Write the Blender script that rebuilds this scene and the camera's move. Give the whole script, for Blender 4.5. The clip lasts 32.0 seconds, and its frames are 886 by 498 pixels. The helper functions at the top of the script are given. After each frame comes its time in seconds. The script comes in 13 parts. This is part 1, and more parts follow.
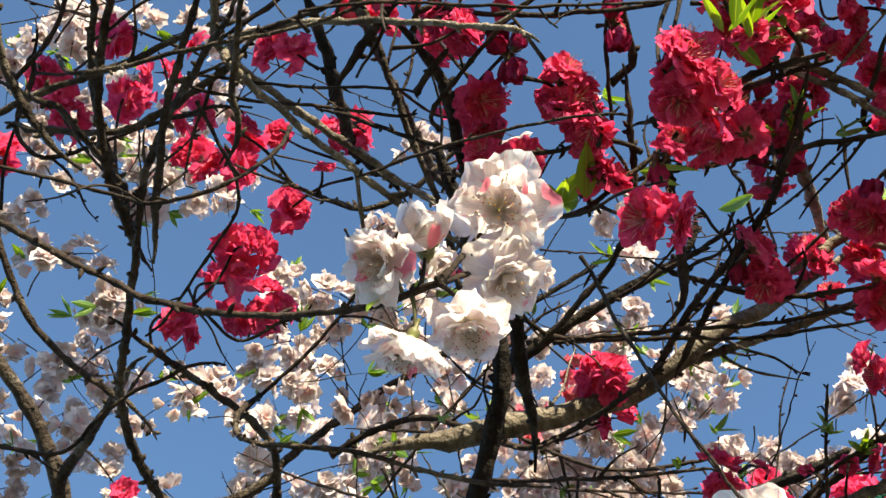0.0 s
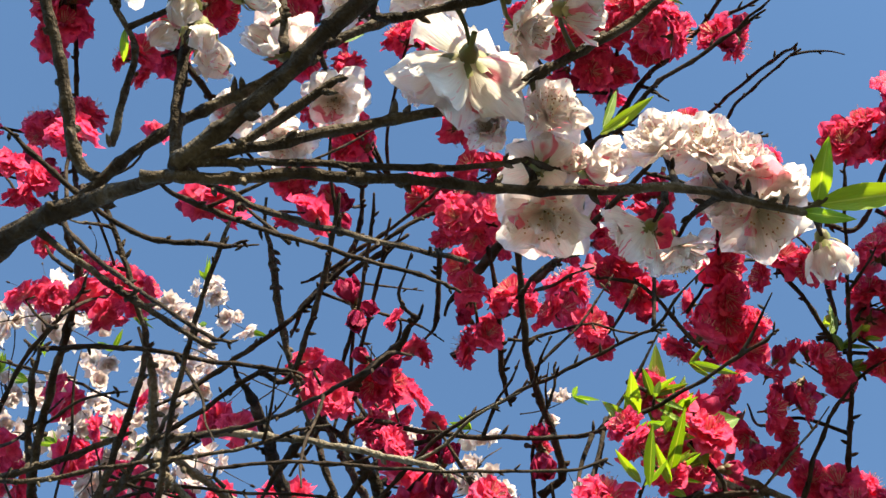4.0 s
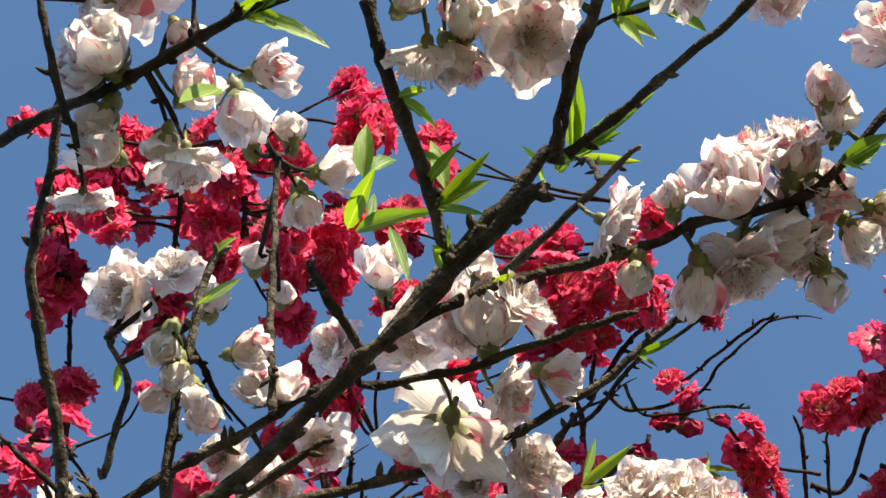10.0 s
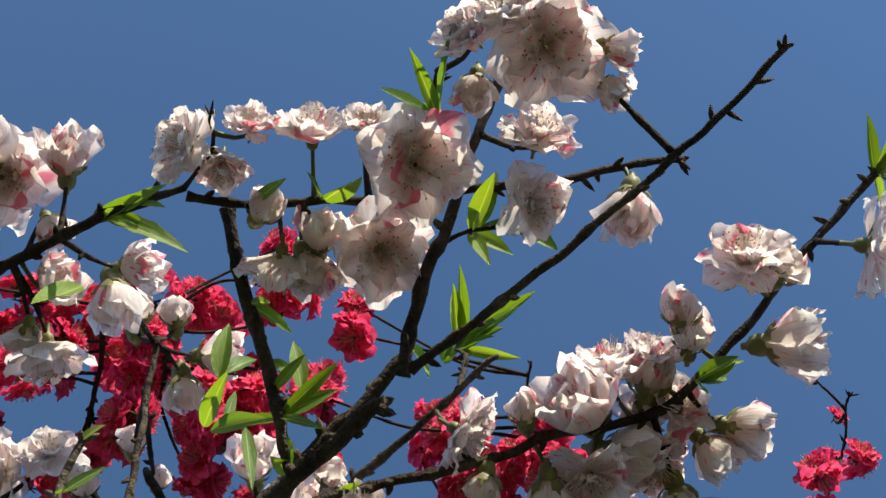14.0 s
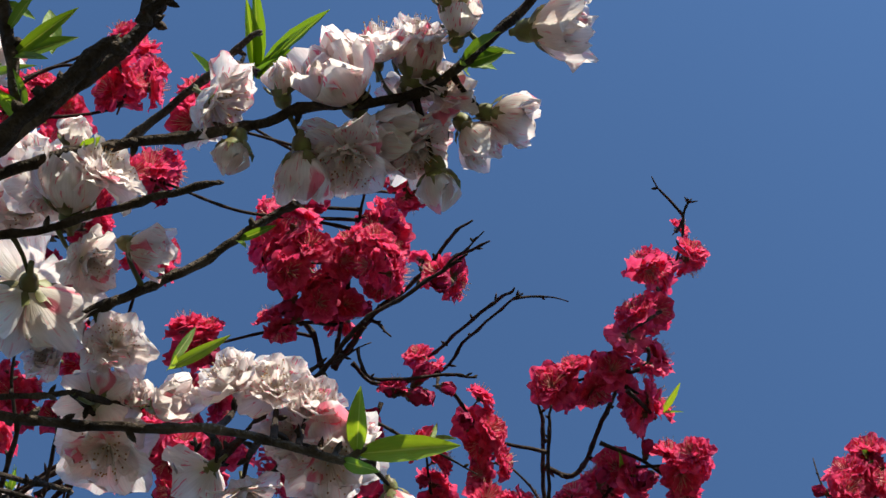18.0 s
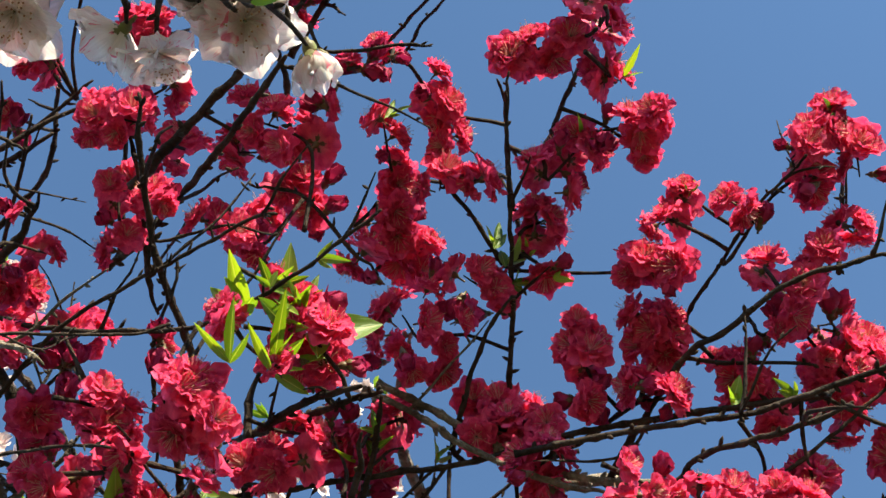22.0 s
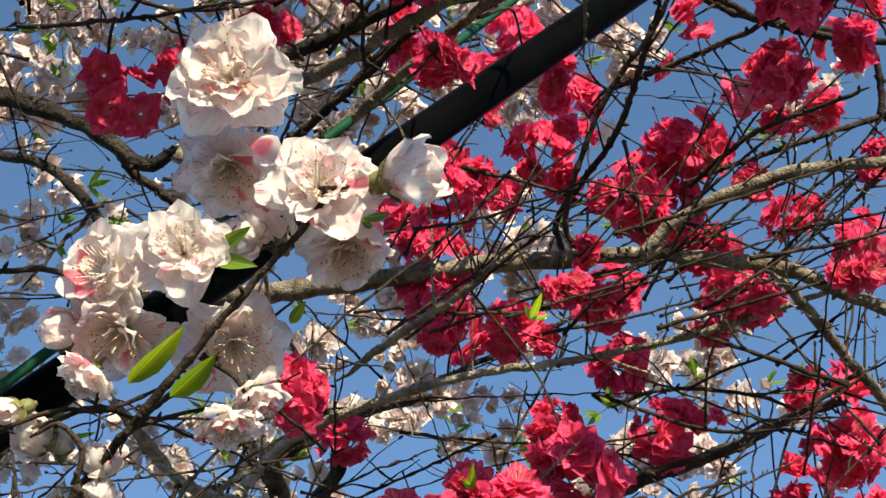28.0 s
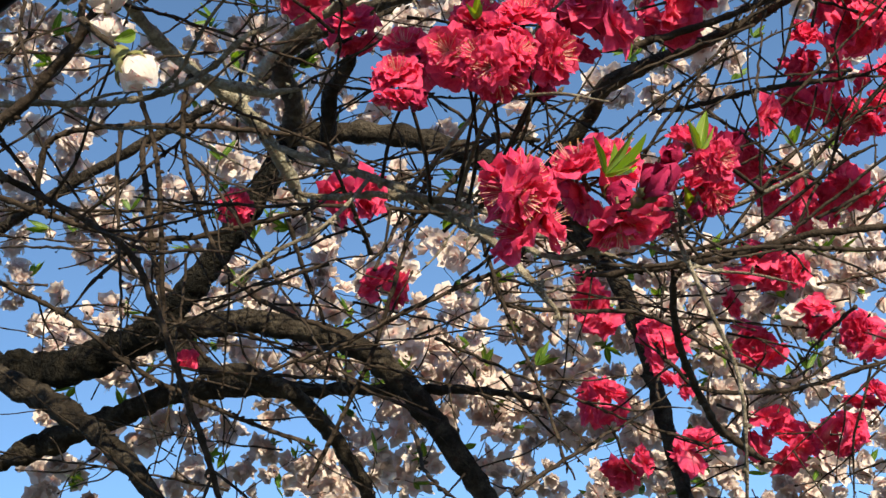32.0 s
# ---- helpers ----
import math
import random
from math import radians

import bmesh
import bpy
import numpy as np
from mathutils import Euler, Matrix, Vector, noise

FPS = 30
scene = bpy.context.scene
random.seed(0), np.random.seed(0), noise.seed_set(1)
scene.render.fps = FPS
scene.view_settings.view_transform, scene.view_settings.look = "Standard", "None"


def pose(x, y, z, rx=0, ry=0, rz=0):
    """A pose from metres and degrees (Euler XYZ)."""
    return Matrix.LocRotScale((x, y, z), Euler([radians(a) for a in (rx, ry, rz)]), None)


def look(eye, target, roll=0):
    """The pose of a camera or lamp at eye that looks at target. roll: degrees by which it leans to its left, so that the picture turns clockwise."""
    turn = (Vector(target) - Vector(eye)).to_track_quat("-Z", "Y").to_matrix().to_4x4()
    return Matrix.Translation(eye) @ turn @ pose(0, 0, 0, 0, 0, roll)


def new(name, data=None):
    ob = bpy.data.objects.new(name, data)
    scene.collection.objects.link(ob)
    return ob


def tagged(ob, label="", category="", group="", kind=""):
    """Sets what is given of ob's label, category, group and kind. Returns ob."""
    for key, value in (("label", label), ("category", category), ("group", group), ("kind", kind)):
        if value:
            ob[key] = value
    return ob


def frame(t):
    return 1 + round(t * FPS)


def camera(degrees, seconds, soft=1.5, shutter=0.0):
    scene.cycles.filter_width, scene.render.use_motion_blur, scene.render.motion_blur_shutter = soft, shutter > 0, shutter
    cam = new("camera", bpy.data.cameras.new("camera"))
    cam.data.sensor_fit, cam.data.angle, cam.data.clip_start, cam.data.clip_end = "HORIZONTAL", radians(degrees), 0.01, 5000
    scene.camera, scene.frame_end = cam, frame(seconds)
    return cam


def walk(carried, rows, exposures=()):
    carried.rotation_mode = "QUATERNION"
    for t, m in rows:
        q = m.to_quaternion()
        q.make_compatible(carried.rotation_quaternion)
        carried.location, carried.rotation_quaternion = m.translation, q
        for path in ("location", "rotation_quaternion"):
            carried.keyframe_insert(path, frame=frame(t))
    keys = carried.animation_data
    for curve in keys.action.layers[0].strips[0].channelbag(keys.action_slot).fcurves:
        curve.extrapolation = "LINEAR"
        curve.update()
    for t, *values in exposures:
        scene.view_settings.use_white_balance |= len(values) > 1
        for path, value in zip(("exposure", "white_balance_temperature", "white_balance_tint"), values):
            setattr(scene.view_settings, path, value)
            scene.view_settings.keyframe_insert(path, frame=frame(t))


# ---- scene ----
import collections
from mathutils import Quaternion

# ---- camera and its walk ----
cam = camera(38.0, 32.0, soft=1.5)


def key(t, place, turn):
    return t, Matrix.LocRotScale(place, Quaternion(turn), None)


walk(cam, [
    key(0.0, (-0.0000, 0.0002, 1.5502), (0.22495, 0.97437, 0.00000, 0.00000)),
    key(0.5, (0.0279, 0.0017, 1.5557), (0.22679, 0.97380, 0.00315, 0.01643)),
    key(1.0, (0.0235, -0.0098, 1.5593), (0.22220, 0.97482, 0.00693, 0.01732)),
    key(1.5, (0.0257, -0.0366, 1.5679), (0.18865, 0.98182, 0.00633, 0.01997)),
    key(2.0, (0.0062, -0.0871, 1.5757), (0.17414, 0.98464, 0.00141, 0.01277)),
    key(2.5, (0.0234, -0.0856, 1.5784), (0.16019, 0.98685, 0.00115, 0.02148)),
    key(3.0, (0.0032, -0.0738, 1.5786), (0.15351, 0.98808, -0.01115, 0.00354)),
    key(3.5, (0.0457, -0.0729, 1.5770), (0.13898, 0.99017, -0.00594, 0.01453)),
    key(4.0, (0.0377, -0.1138, 1.5858), (0.13927, 0.99012, -0.01644, 0.00104)),
    key(4.5, (0.0512, -0.1243, 1.5866), (0.11858, 0.99283, -0.01473, 0.00167)),
    key(6.5, (0.0485, -0.1290, 1.5847), (0.09352, 0.99532, -0.02226, -0.01021)),
    key(7.0, (0.0424, -0.1403, 1.5848), (0.08760, 0.99588, -0.01996, -0.01227)),
    key(7.5, (0.0345, -0.1396, 1.5843), (0.08263, 0.99633, -0.01716, -0.01456)),
    key(8.0, (0.0375, -0.1391, 1.5847), (0.08301, 0.99637, -0.01493, -0.01140)),
    key(8.5, (0.0390, -0.1438, 1.5842), (0.08205, 0.99650, -0.01309, -0.00887)),
    key(9.0, (0.0488, -0.1518, 1.5840), (0.08569, 0.99627, -0.00892, -0.00441)),
    key(9.5, (0.0464, -0.1597, 1.5829), (0.08091, 0.99669, -0.00760, -0.00152)),
    key(10.0, (0.0387, -0.1895, 1.5864), (0.07409, 0.99719, -0.01041, -0.00220)),
    key(10.5, (0.0369, -0.1837, 1.5834), (0.06007, 0.99813, -0.01141, -0.00134)),
    key(11.0, (0.0352, -0.1933, 1.5838), (0.05244, 0.99848, -0.01655, -0.00481)),
    key(11.5, (0.0355, -0.2108, 1.5821), (0.04298, 0.99886, -0.02020, -0.00509)),
    key(12.0, (0.0403, -0.2220, 1.5792), (0.03450, 0.99920, -0.01986, -0.00407)),
    key(12.5, (0.0455, -0.2115, 1.5816), (0.02634, 0.99939, -0.02220, -0.00537)),
    key(13.0, (0.0466, -0.2251, 1.5803), (0.02694, 0.99934, -0.02319, -0.00716)),
    key(13.5, (0.0646, -0.2275, 1.5799), (0.02388, 0.99937, -0.02615, -0.00339)),
    key(14.0, (0.0899, -0.2234, 1.5826), (0.02435, 0.99924, -0.03006, -0.00503)),
    key(14.5, (0.1192, -0.2038, 1.5813), (0.02264, 0.99914, -0.03416, -0.00661)),
    key(16.5, (0.1542, -0.1936, 1.5823), (0.02651, 0.99785, -0.05407, -0.02580)),
    key(17.0, (0.1637, -0.1821, 1.5829), (0.02672, 0.99792, -0.05333, -0.02426)),
    key(17.5, (0.1620, -0.1656, 1.5832), (0.03843, 0.99748, -0.05191, -0.02923)),
    key(18.0, (0.1661, -0.1298, 1.5851), (0.05371, 0.99676, -0.05031, -0.03256)),
    key(18.5, (0.1737, -0.1113, 1.5841), (0.06424, 0.99617, -0.05028, -0.03163)),
    key(19.0, (0.1887, -0.0981, 1.5847), (0.06849, 0.99620, -0.04517, -0.02937)),
    key(19.5, (0.1929, -0.0898, 1.5837), (0.07489, 0.99586, -0.04236, -0.02930)),
    key(20.0, (0.1885, -0.0681, 1.5840), (0.08793, 0.99472, -0.04064, -0.03404)),
    key(20.5, (0.1895, -0.0538, 1.5821), (0.10891, 0.99268, -0.03654, -0.03721)),
    key(21.0, (0.2011, -0.0416, 1.5825), (0.11241, 0.99250, -0.03469, -0.03336)),
    key(21.5, (0.2065, -0.0332, 1.5803), (0.11504, 0.99215, -0.03377, -0.03558)),
    key(22.0, (0.2069, -0.0301, 1.5804), (0.12312, 0.99128, -0.03068, -0.03568)),
    key(22.5, (0.2149, 0.0042, 1.5699), (0.12780, 0.99075, -0.03059, -0.03381)),
    key(23.0, (0.2138, 0.0383, 1.5679), (0.15376, 0.98678, -0.03360, -0.03870)),
    key(23.5, (0.2146, 0.0555, 1.5675), (0.18133, 0.98190, -0.03266, -0.04397)),
    key(24.0, (0.2188, 0.0702, 1.5639), (0.20042, 0.97821, -0.03132, -0.04414)),
    key(24.5, (0.2170, 0.0786, 1.5684), (0.22538, 0.97260, -0.02756, -0.04997)),
    key(26.5, (0.2085, 0.0442, 1.6239), (0.32318, 0.94373, -0.00869, -0.06964)),
    key(27.0, (0.2079, 0.0476, 1.6219), (0.34489, 0.93597, -0.00348, -0.07076)),
    key(27.5, (0.2071, 0.0559, 1.6143), (0.36826, 0.92687, 0.00002, -0.07284)),
    key(28.0, (0.2090, 0.0610, 1.6083), (0.38762, 0.91880, 0.00537, -0.07434)),
    key(28.5, (0.2153, 0.0659, 1.5988), (0.39849, 0.91433, 0.01015, -0.07143)),
    key(29.0, (0.2095, 0.0614, 1.5992), (0.41055, 0.90876, 0.01234, -0.07382)),
    key(29.5, (0.2156, 0.0650, 1.5934), (0.42805, 0.90070, 0.01620, -0.07248)),
    key(30.0, (0.2123, 0.0710, 1.5888), (0.45023, 0.88953, 0.01951, -0.07519)),
    key(30.5, (0.2089, 0.0786, 1.5826), (0.46904, 0.87980, 0.02176, -0.07398)),
    key(31.0, (0.2072, 0.0806, 1.5781), (0.48181, 0.87265, 0.02691, -0.07498)),
    key(31.5, (0.2069, 0.0886, 1.5702), (0.49262, 0.86643, 0.02987, -0.07577)),
    key(32.0, (0.2057, 0.0982, 1.5585), (0.51085, 0.85560, 0.03448, -0.07616)),
], exposures=[(0.0, 1.60, 8100.0, -4.0), (4.0, 1.80, 8200.0, -4.0), (7.0, 1.46, 7900.0, -4.0), (10.0, 1.48, 7900.0, -4.0), (11.0, 1.14, 7650.0, -3.0), (14.0, 0.88, 7300.0, -1.0), (17.0, 0.82, 6900.0, 1.0), (19.0, 0.96, 6900.0, 1.0), (21.0, 1.36, 7400.0, -2.0), (23.0, 1.68, 8100.0, -4.0), (28.0, 1.16, 8100.0, -4.0), (32.0, 0.97, 8100.0, -4.0)])

# ---- world and sun ----
SUN_HIGH, SUN_TURN = radians(24), radians(160)
SUN_WAY = Vector((math.sin(SUN_TURN) * math.cos(SUN_HIGH), math.cos(SUN_TURN) * math.cos(SUN_HIGH), math.sin(SUN_HIGH)))
world = bpy.data.worlds.new("sky")
world.use_nodes = True
scene.world = world
sky = world.node_tree.nodes.new("ShaderNodeTexSky")
sky.sky_type, sky.sun_disc = "NISHITA", False
sky.sun_elevation, sky.sun_rotation = SUN_HIGH, SUN_TURN
sky.altitude = 6000.0
sky.air_density, sky.dust_density, sky.ozone_density = 1.0, 0.0, 4.8
background = world.node_tree.nodes["Background"]
background.inputs["Strength"].default_value = 0.19
world.node_tree.links.new(sky.outputs["Color"], background.inputs["Color"])
sun = new("sun", bpy.data.lights.new("sun", "SUN"))
sun.data.energy, sun.data.angle, sun.data.color = 5.0, radians(0.5), (1.0, 0.945, 0.845)
sun.matrix_world = look(SUN_WAY * 30, (0, 0, 0))


# ---- materials ----
def material(name):
    m = bpy.data.materials.new(name)
    m.use_nodes = True
    m.node_tree.nodes.clear()
    return m, m.node_tree.nodes, m.node_tree.links


def ramp(nodes, links, source, stops):
    r = nodes.new("ShaderNodeValToRGB")
    while len(r.color_ramp.elements) < len(stops):
        r.color_ramp.elements.new(0.5)
    for e, (at, colour) in zip(r.color_ramp.elements, stops):
        e.position, e.color = at, (*colour, 1)
    links.new(source, r.inputs[0])
    return r.outputs[0]


def mixed(nodes, links, amount, a, b, blend="MIX"):
    m = nodes.new("ShaderNodeMix")
    m.data_type, m.blend_type = "RGBA", blend
    for socket, value in ((m.inputs[0], amount), (m.inputs[6], a), (m.inputs[7], b)):
        if isinstance(value, (tuple, float, int)):
            socket.default_value = value if isinstance(value, (float, int)) else (*value, 1)
        else:
            links.new(value, socket)
    return m.outputs[2]


def noise_of(nodes, links, vector, scale, detail=3.0, rough=0.55):
    n = nodes.new("ShaderNodeTexNoise")
    n.inputs["Scale"].default_value, n.inputs["Detail"].default_value, n.inputs["Roughness"].default_value = scale, detail, rough
    if vector is not None:
        links.new(vector, n.inputs["Vector"])
    return n.outputs["Fac"]


def thin(nodes, links, colour, rough, share, bump=None, gloss=0.3, through_colour=None):
    """A leaf or petal: a surface that scatters light on both sides."""
    p = nodes.new("ShaderNodeBsdfPrincipled")
    p.inputs["Roughness"].default_value, p.inputs["Specular IOR Level"].default_value = rough, gloss
    tr = nodes.new("ShaderNodeBsdfTranslucent")
    mix, out = nodes.new("ShaderNodeMixShader"), nodes.new("ShaderNodeOutputMaterial")
    links.new(colour, p.inputs["Base Color"])
    links.new(through_colour or colour, tr.inputs["Color"])
    mix.inputs[0].default_value = share
    links.new(p.outputs[0], mix.inputs[1])
    links.new(tr.outputs[0], mix.inputs[2])
    links.new(mix.outputs[0], out.inputs[0])
    if bump:
        b = nodes.new("ShaderNodeBump")
        b.inputs["Strength"].default_value, b.inputs["Distance"].default_value = 0.5, 0.0012
        links.new(bump, b.inputs["Height"])
        links.new(b.outputs[0], p.inputs["Normal"])


def petal_material(name, ground, deep, base, streak, streak_amount, share, flush):
    """Petals: u runs across, v from the base to the tip. Fine veins, a tinted base, streaks along the petal and some flushed petals."""
    m, nodes, links = material(name)
    uv, geo, info = nodes.new("ShaderNodeUVMap"), nodes.new("ShaderNodeNewGeometry"), nodes.new("ShaderNodeObjectInfo")
    parts = nodes.new("ShaderNodeSeparateXYZ")
    links.new(uv.outputs[0], parts.inputs[0])
    seed = nodes.new("ShaderNodeMath")
    seed.operation = "MULTIPLY_ADD"
    links.new(geo.outputs["Random Per Island"], seed.inputs[0])
    seed.inputs[1].default_value = 37.0
    spread = nodes.new("ShaderNodeMath")
    spread.operation = "MULTIPLY"
    spread.inputs[1].default_value = 53.0
    links.new(info.outputs["Random"], spread.inputs[0])
    links.new(spread.outputs[0], seed.inputs[2])

    def lines(across, along):
        n = nodes.new("ShaderNodeCombineXYZ")
        for socket, factor, k in ((parts.outputs[0], across, 0), (parts.outputs[1], along, 1)):
            f = nodes.new("ShaderNodeMath")
            f.operation, f.inputs[1].default_value = "MULTIPLY", factor
            links.new(socket, f.inputs[0])
            links.new(f.outputs[0], n.inputs[k])
        links.new(seed.outputs[0], n.inputs[2])
        return n.outputs[0]

    vein = noise_of(nodes, links, lines(22, 2.0), 1.0, 2.0)
    blot = noise_of(nodes, links, lines(3, 2.5), 1.0, 3.0)
    colour = ramp(nodes, links, blot, [(0.3, deep), (0.65, ground)])
    vein_colour = ramp(nodes, links, vein, [(0.35, (0.86, 0.86, 0.86)), (0.6, (1, 1, 1))])
    colour = mixed(nodes, links, 0.8, colour, vein_colour, "MULTIPLY")
    foot = ramp(nodes, links, parts.outputs[1], [(0.05, (1, 1, 1)), (0.42, (0, 0, 0))])
    colour = mixed(nodes, links, foot, colour, base)
    if streak_amount:
        n = noise_of(nodes, links, lines(17, 3.0), 1.0, 1.5)
        mask = ramp(nodes, links, n, [(1 - streak_amount - 0.035, (0, 0, 0)), (1 - streak_amount, (1, 1, 1))])
        # Some flowers are nearly plain, others are boldly streaked.
        bold = ramp(nodes, links, info.outputs["Random"], [(0.2, (0.25, 0.25, 0.25)), (0.7, (0.85, 0.85, 0.85))])
        colour = mixed(nodes, links, mixed(nodes, links, 1.0, mask, bold, "MULTIPLY"), colour, streak)
        whole = ramp(nodes, links, geo.outputs["Random Per Island"], [(flush, (0, 0, 0)), (flush + 0.01, (1, 1, 1))])
        half = ramp(nodes, links, noise_of(nodes, links, lines(1.6, 1.0), 1.0, 1.0), [(0.54, (0, 0, 0)), (0.6, (0.8, 0.8, 0.8))])
        both = mixed(nodes, links, 1.0, whole, half, "MULTIPLY")
        colour = mixed(nodes, links, both, colour, streak)
    thin(nodes, links, colour, 0.62, share, vein, 0.2)
    return m


PETAL_WHITE = petal_material("striped_petal", (0.90, 0.845, 0.825), (0.88, 0.73, 0.735), (0.90, 0.83, 0.73), (0.80, 0.10, 0.20), 0.325, 0.55, 0.84)
PETAL_RED = petal_material("crimson_petal", (0.90, 0.094, 0.222), (0.67, 0.028, 0.122), (0.90, 0.26, 0.35), (0.8, 0.03, 0.08), 0.0, 0.45, 1.0)
PETAL_BUD = petal_material("crimson_bud", (0.50, 0.025, 0.11), (0.30, 0.010, 0.065), (0.34, 0.03, 0.07), (0.5, 0.02, 0.06), 0.0, 0.3, 1.0)
PETAL_PALE = petal_material("pale_pink_petal", (0.73, 0.635, 0.615), (0.73, 0.56, 0.56), (0.80, 0.50, 0.47), (0.7, 0.2, 0.25), 0.0, 0.4, 1.0)
PETAL_PINK = petal_material("pink_petal", (0.82, 0.20, 0.25), (0.78, 0.12, 0.18), (0.8, 0.35, 0.36), (0.7, 0.2, 0.25), 0.0, 0.4, 1.0)


def plain_thin(name, a, b, scale, share, rough=0.5):
    m, nodes, links = material(name)
    co = nodes.new("ShaderNodeTexCoord")
    n = noise_of(nodes, links, co.outputs["Object"], scale, 4.0)
    thin(nodes, links, ramp(nodes, links, n, [(0.3, a), (0.7, b)]), rough, share, n)
    return m


FILAMENT = plain_thin("filament", (0.85, 0.78, 0.72), (0.88, 0.82, 0.78), 60, 0.4)
FILAMENT_RED = plain_thin("red_filament", (0.88, 0.42, 0.42), (0.9, 0.58, 0.54), 60, 0.4)
ANTHER = plain_thin("anther", (0.50, 0.27, 0.07), (0.22, 0.06, 0.035), 4, 0.1)
CALYX = plain_thin("calyx", (0.21, 0.23, 0.075), (0.15, 0.11, 0.06), 5, 0.2)
STALK = plain_thin("stalk", (0.10, 0.12, 0.03), (0.07, 0.045, 0.025), 60, 0.1)
CALYX_RED = plain_thin("dark_calyx", (0.13, 0.04, 0.04), (0.10, 0.09, 0.03), 5, 0.15)


def leaf_material():
    m, nodes, links = material("young_leaf")
    uv, info = nodes.new("ShaderNodeUVMap"), nodes.new("ShaderNodeObjectInfo")
    parts = nodes.new("ShaderNodeSeparateXYZ")
    links.new(uv.outputs[0], parts.inputs[0])
    fold = nodes.new("ShaderNodeMath")
    fold.operation = "ABSOLUTE"
    links.new(parts.outputs[0], fold.inputs[0])
    blade = ramp(nodes, links, info.outputs["Random"], [(0.0, (0.09, 0.17, 0.025)), (0.5, (0.16, 0.26, 0.03)), (1.0, (0.24, 0.34, 0.045))])
    n = noise_of(nodes, links, uv.outputs[0], 7.0, 4.0)
    blade = mixed(nodes, links, 0.5, blade, ramp(nodes, links, n, [(0.3, (0.75, 0.8, 0.7)), (0.7, (1.1, 1.05, 1.0))]), "MULTIPLY")
    rib = ramp(nodes, links, fold.outputs[0], [(0.03, (1, 1, 1)), (0.1, (0, 0, 0))])
    colour = mixed(nodes, links, rib, blade, (0.36, 0.42, 0.12))
    lit = mixed(nodes, links, 1.0, colour, (1.3, 1.22, 0.45), "MULTIPLY")
    thin(nodes, links, colour, 0.42, 0.52, n, 0.45, lit)
    return m


LEAF = leaf_material()


def bark_material(name, dark, mid, light, rings, bump_height):
    m, nodes, links = material(name)
    co, out, p = nodes.new("ShaderNodeTexCoord"), nodes.new("ShaderNodeOutputMaterial"), nodes.new("ShaderNodeBsdfPrincipled")
    uv = nodes.new("ShaderNodeUVMap")
    stretch = nodes.new("ShaderNodeMapping")
    stretch.inputs["Scale"].default_value = (1.2, rings, 1.0)
    links.new(uv.outputs[0], stretch.inputs["Vector"])
    band = noise_of(nodes, links, stretch.outputs[0], 1.0, 4.0, 0.65)
    grain = noise_of(nodes, links, co.outputs["Object"], 420.0, 4.0, 0.6)
    patch = noise_of(nodes, links, co.outputs["Object"], 34.0, 4.0, 0.6)
    colour = ramp(nodes, links, patch, [(0.3, dark), (0.5, mid), (0.72, light)])
    colour = mixed(nodes, links, 0.75, colour, ramp(nodes, links, band, [(0.36, (0.5, 0.46, 0.43)), (0.55, (1.05, 1.03, 1.0))]), "MULTIPLY")
    colour = mixed(nodes, links, 0.6, colour, ramp(nodes, links, grain, [(0.35, (0.6, 0.58, 0.56)), (0.65, (1.15, 1.13, 1.1))]), "MULTIPLY")
    height = nodes.new("ShaderNodeMath")
    height.operation = "ADD"
    links.new(grain, height.inputs[0])
    links.new(band, height.inputs[1])
    coarse = nodes.new("ShaderNodeTexVoronoi")
    coarse.feature = "DISTANCE_TO_EDGE"
    coarse.inputs["Scale"].default_value = 90.0
    links.new(co.outputs["Object"], coarse.inputs["Vector"])
    whole = nodes.new("ShaderNodeMath")
    whole.operation, whole.inputs[1].default_value = "MULTIPLY_ADD", 1.6
    links.new(coarse.outputs["Distance"], whole.inputs[0])
    links.new(height.outputs[0], whole.inputs[2])
    b = nodes.new("ShaderNodeBump")
    b.inputs["Strength"].default_value, b.inputs["Distance"].default_value = 0.9, bump_height
    links.new(whole.outputs[0], b.inputs["Height"])
    links.new(b.outputs[0], p.inputs["Normal"])
    links.new(colour, p.inputs["Base Color"])
    p.inputs["Roughness"].default_value, p.inputs["Specular IOR Level"].default_value = 0.82, 0.13
    links.new(p.outputs[0], out.inputs[0])
    return m


BARK = {
    "twig": bark_material("twig_bark", (0.015, 0.010, 0.008), (0.037, 0.025, 0.0205), (0.072, 0.052, 0.043), 160, 0.0016),
    # Pale and lichened: lighter copies for sunny limbs, with sunlight put into the colour.
    "pale": bark_material("pale_bark", (0.075, 0.058, 0.047), (0.19, 0.155, 0.127), (0.40, 0.345, 0.295), 110, 0.004),
    "lit_lichen": bark_material("sunlit_lichened_bark", (0.14, 0.12, 0.10), (0.33, 0.295, 0.25), (0.56, 0.52, 0.46), 90, 0.005),
    "grey": bark_material("grey_bark", (0.030, 0.021, 0.017), (0.074, 0.054, 0.043), (0.20, 0.16, 0.13), 80, 0.006),
    # Dark limb and trunk bark, taken near black so the colour holds their shade.
    "limb": bark_material("shaded_limb_bark", (0.013, 0.0095, 0.008), (0.032, 0.024, 0.02), (0.09, 0.071, 0.058), 70, 0.006),
    "trunk": bark_material("shaded_trunk_bark", (0.005, 0.004, 0.0035), (0.012, 0.0095, 0.008), (0.048, 0.039, 0.031), 45, 0.03),
}


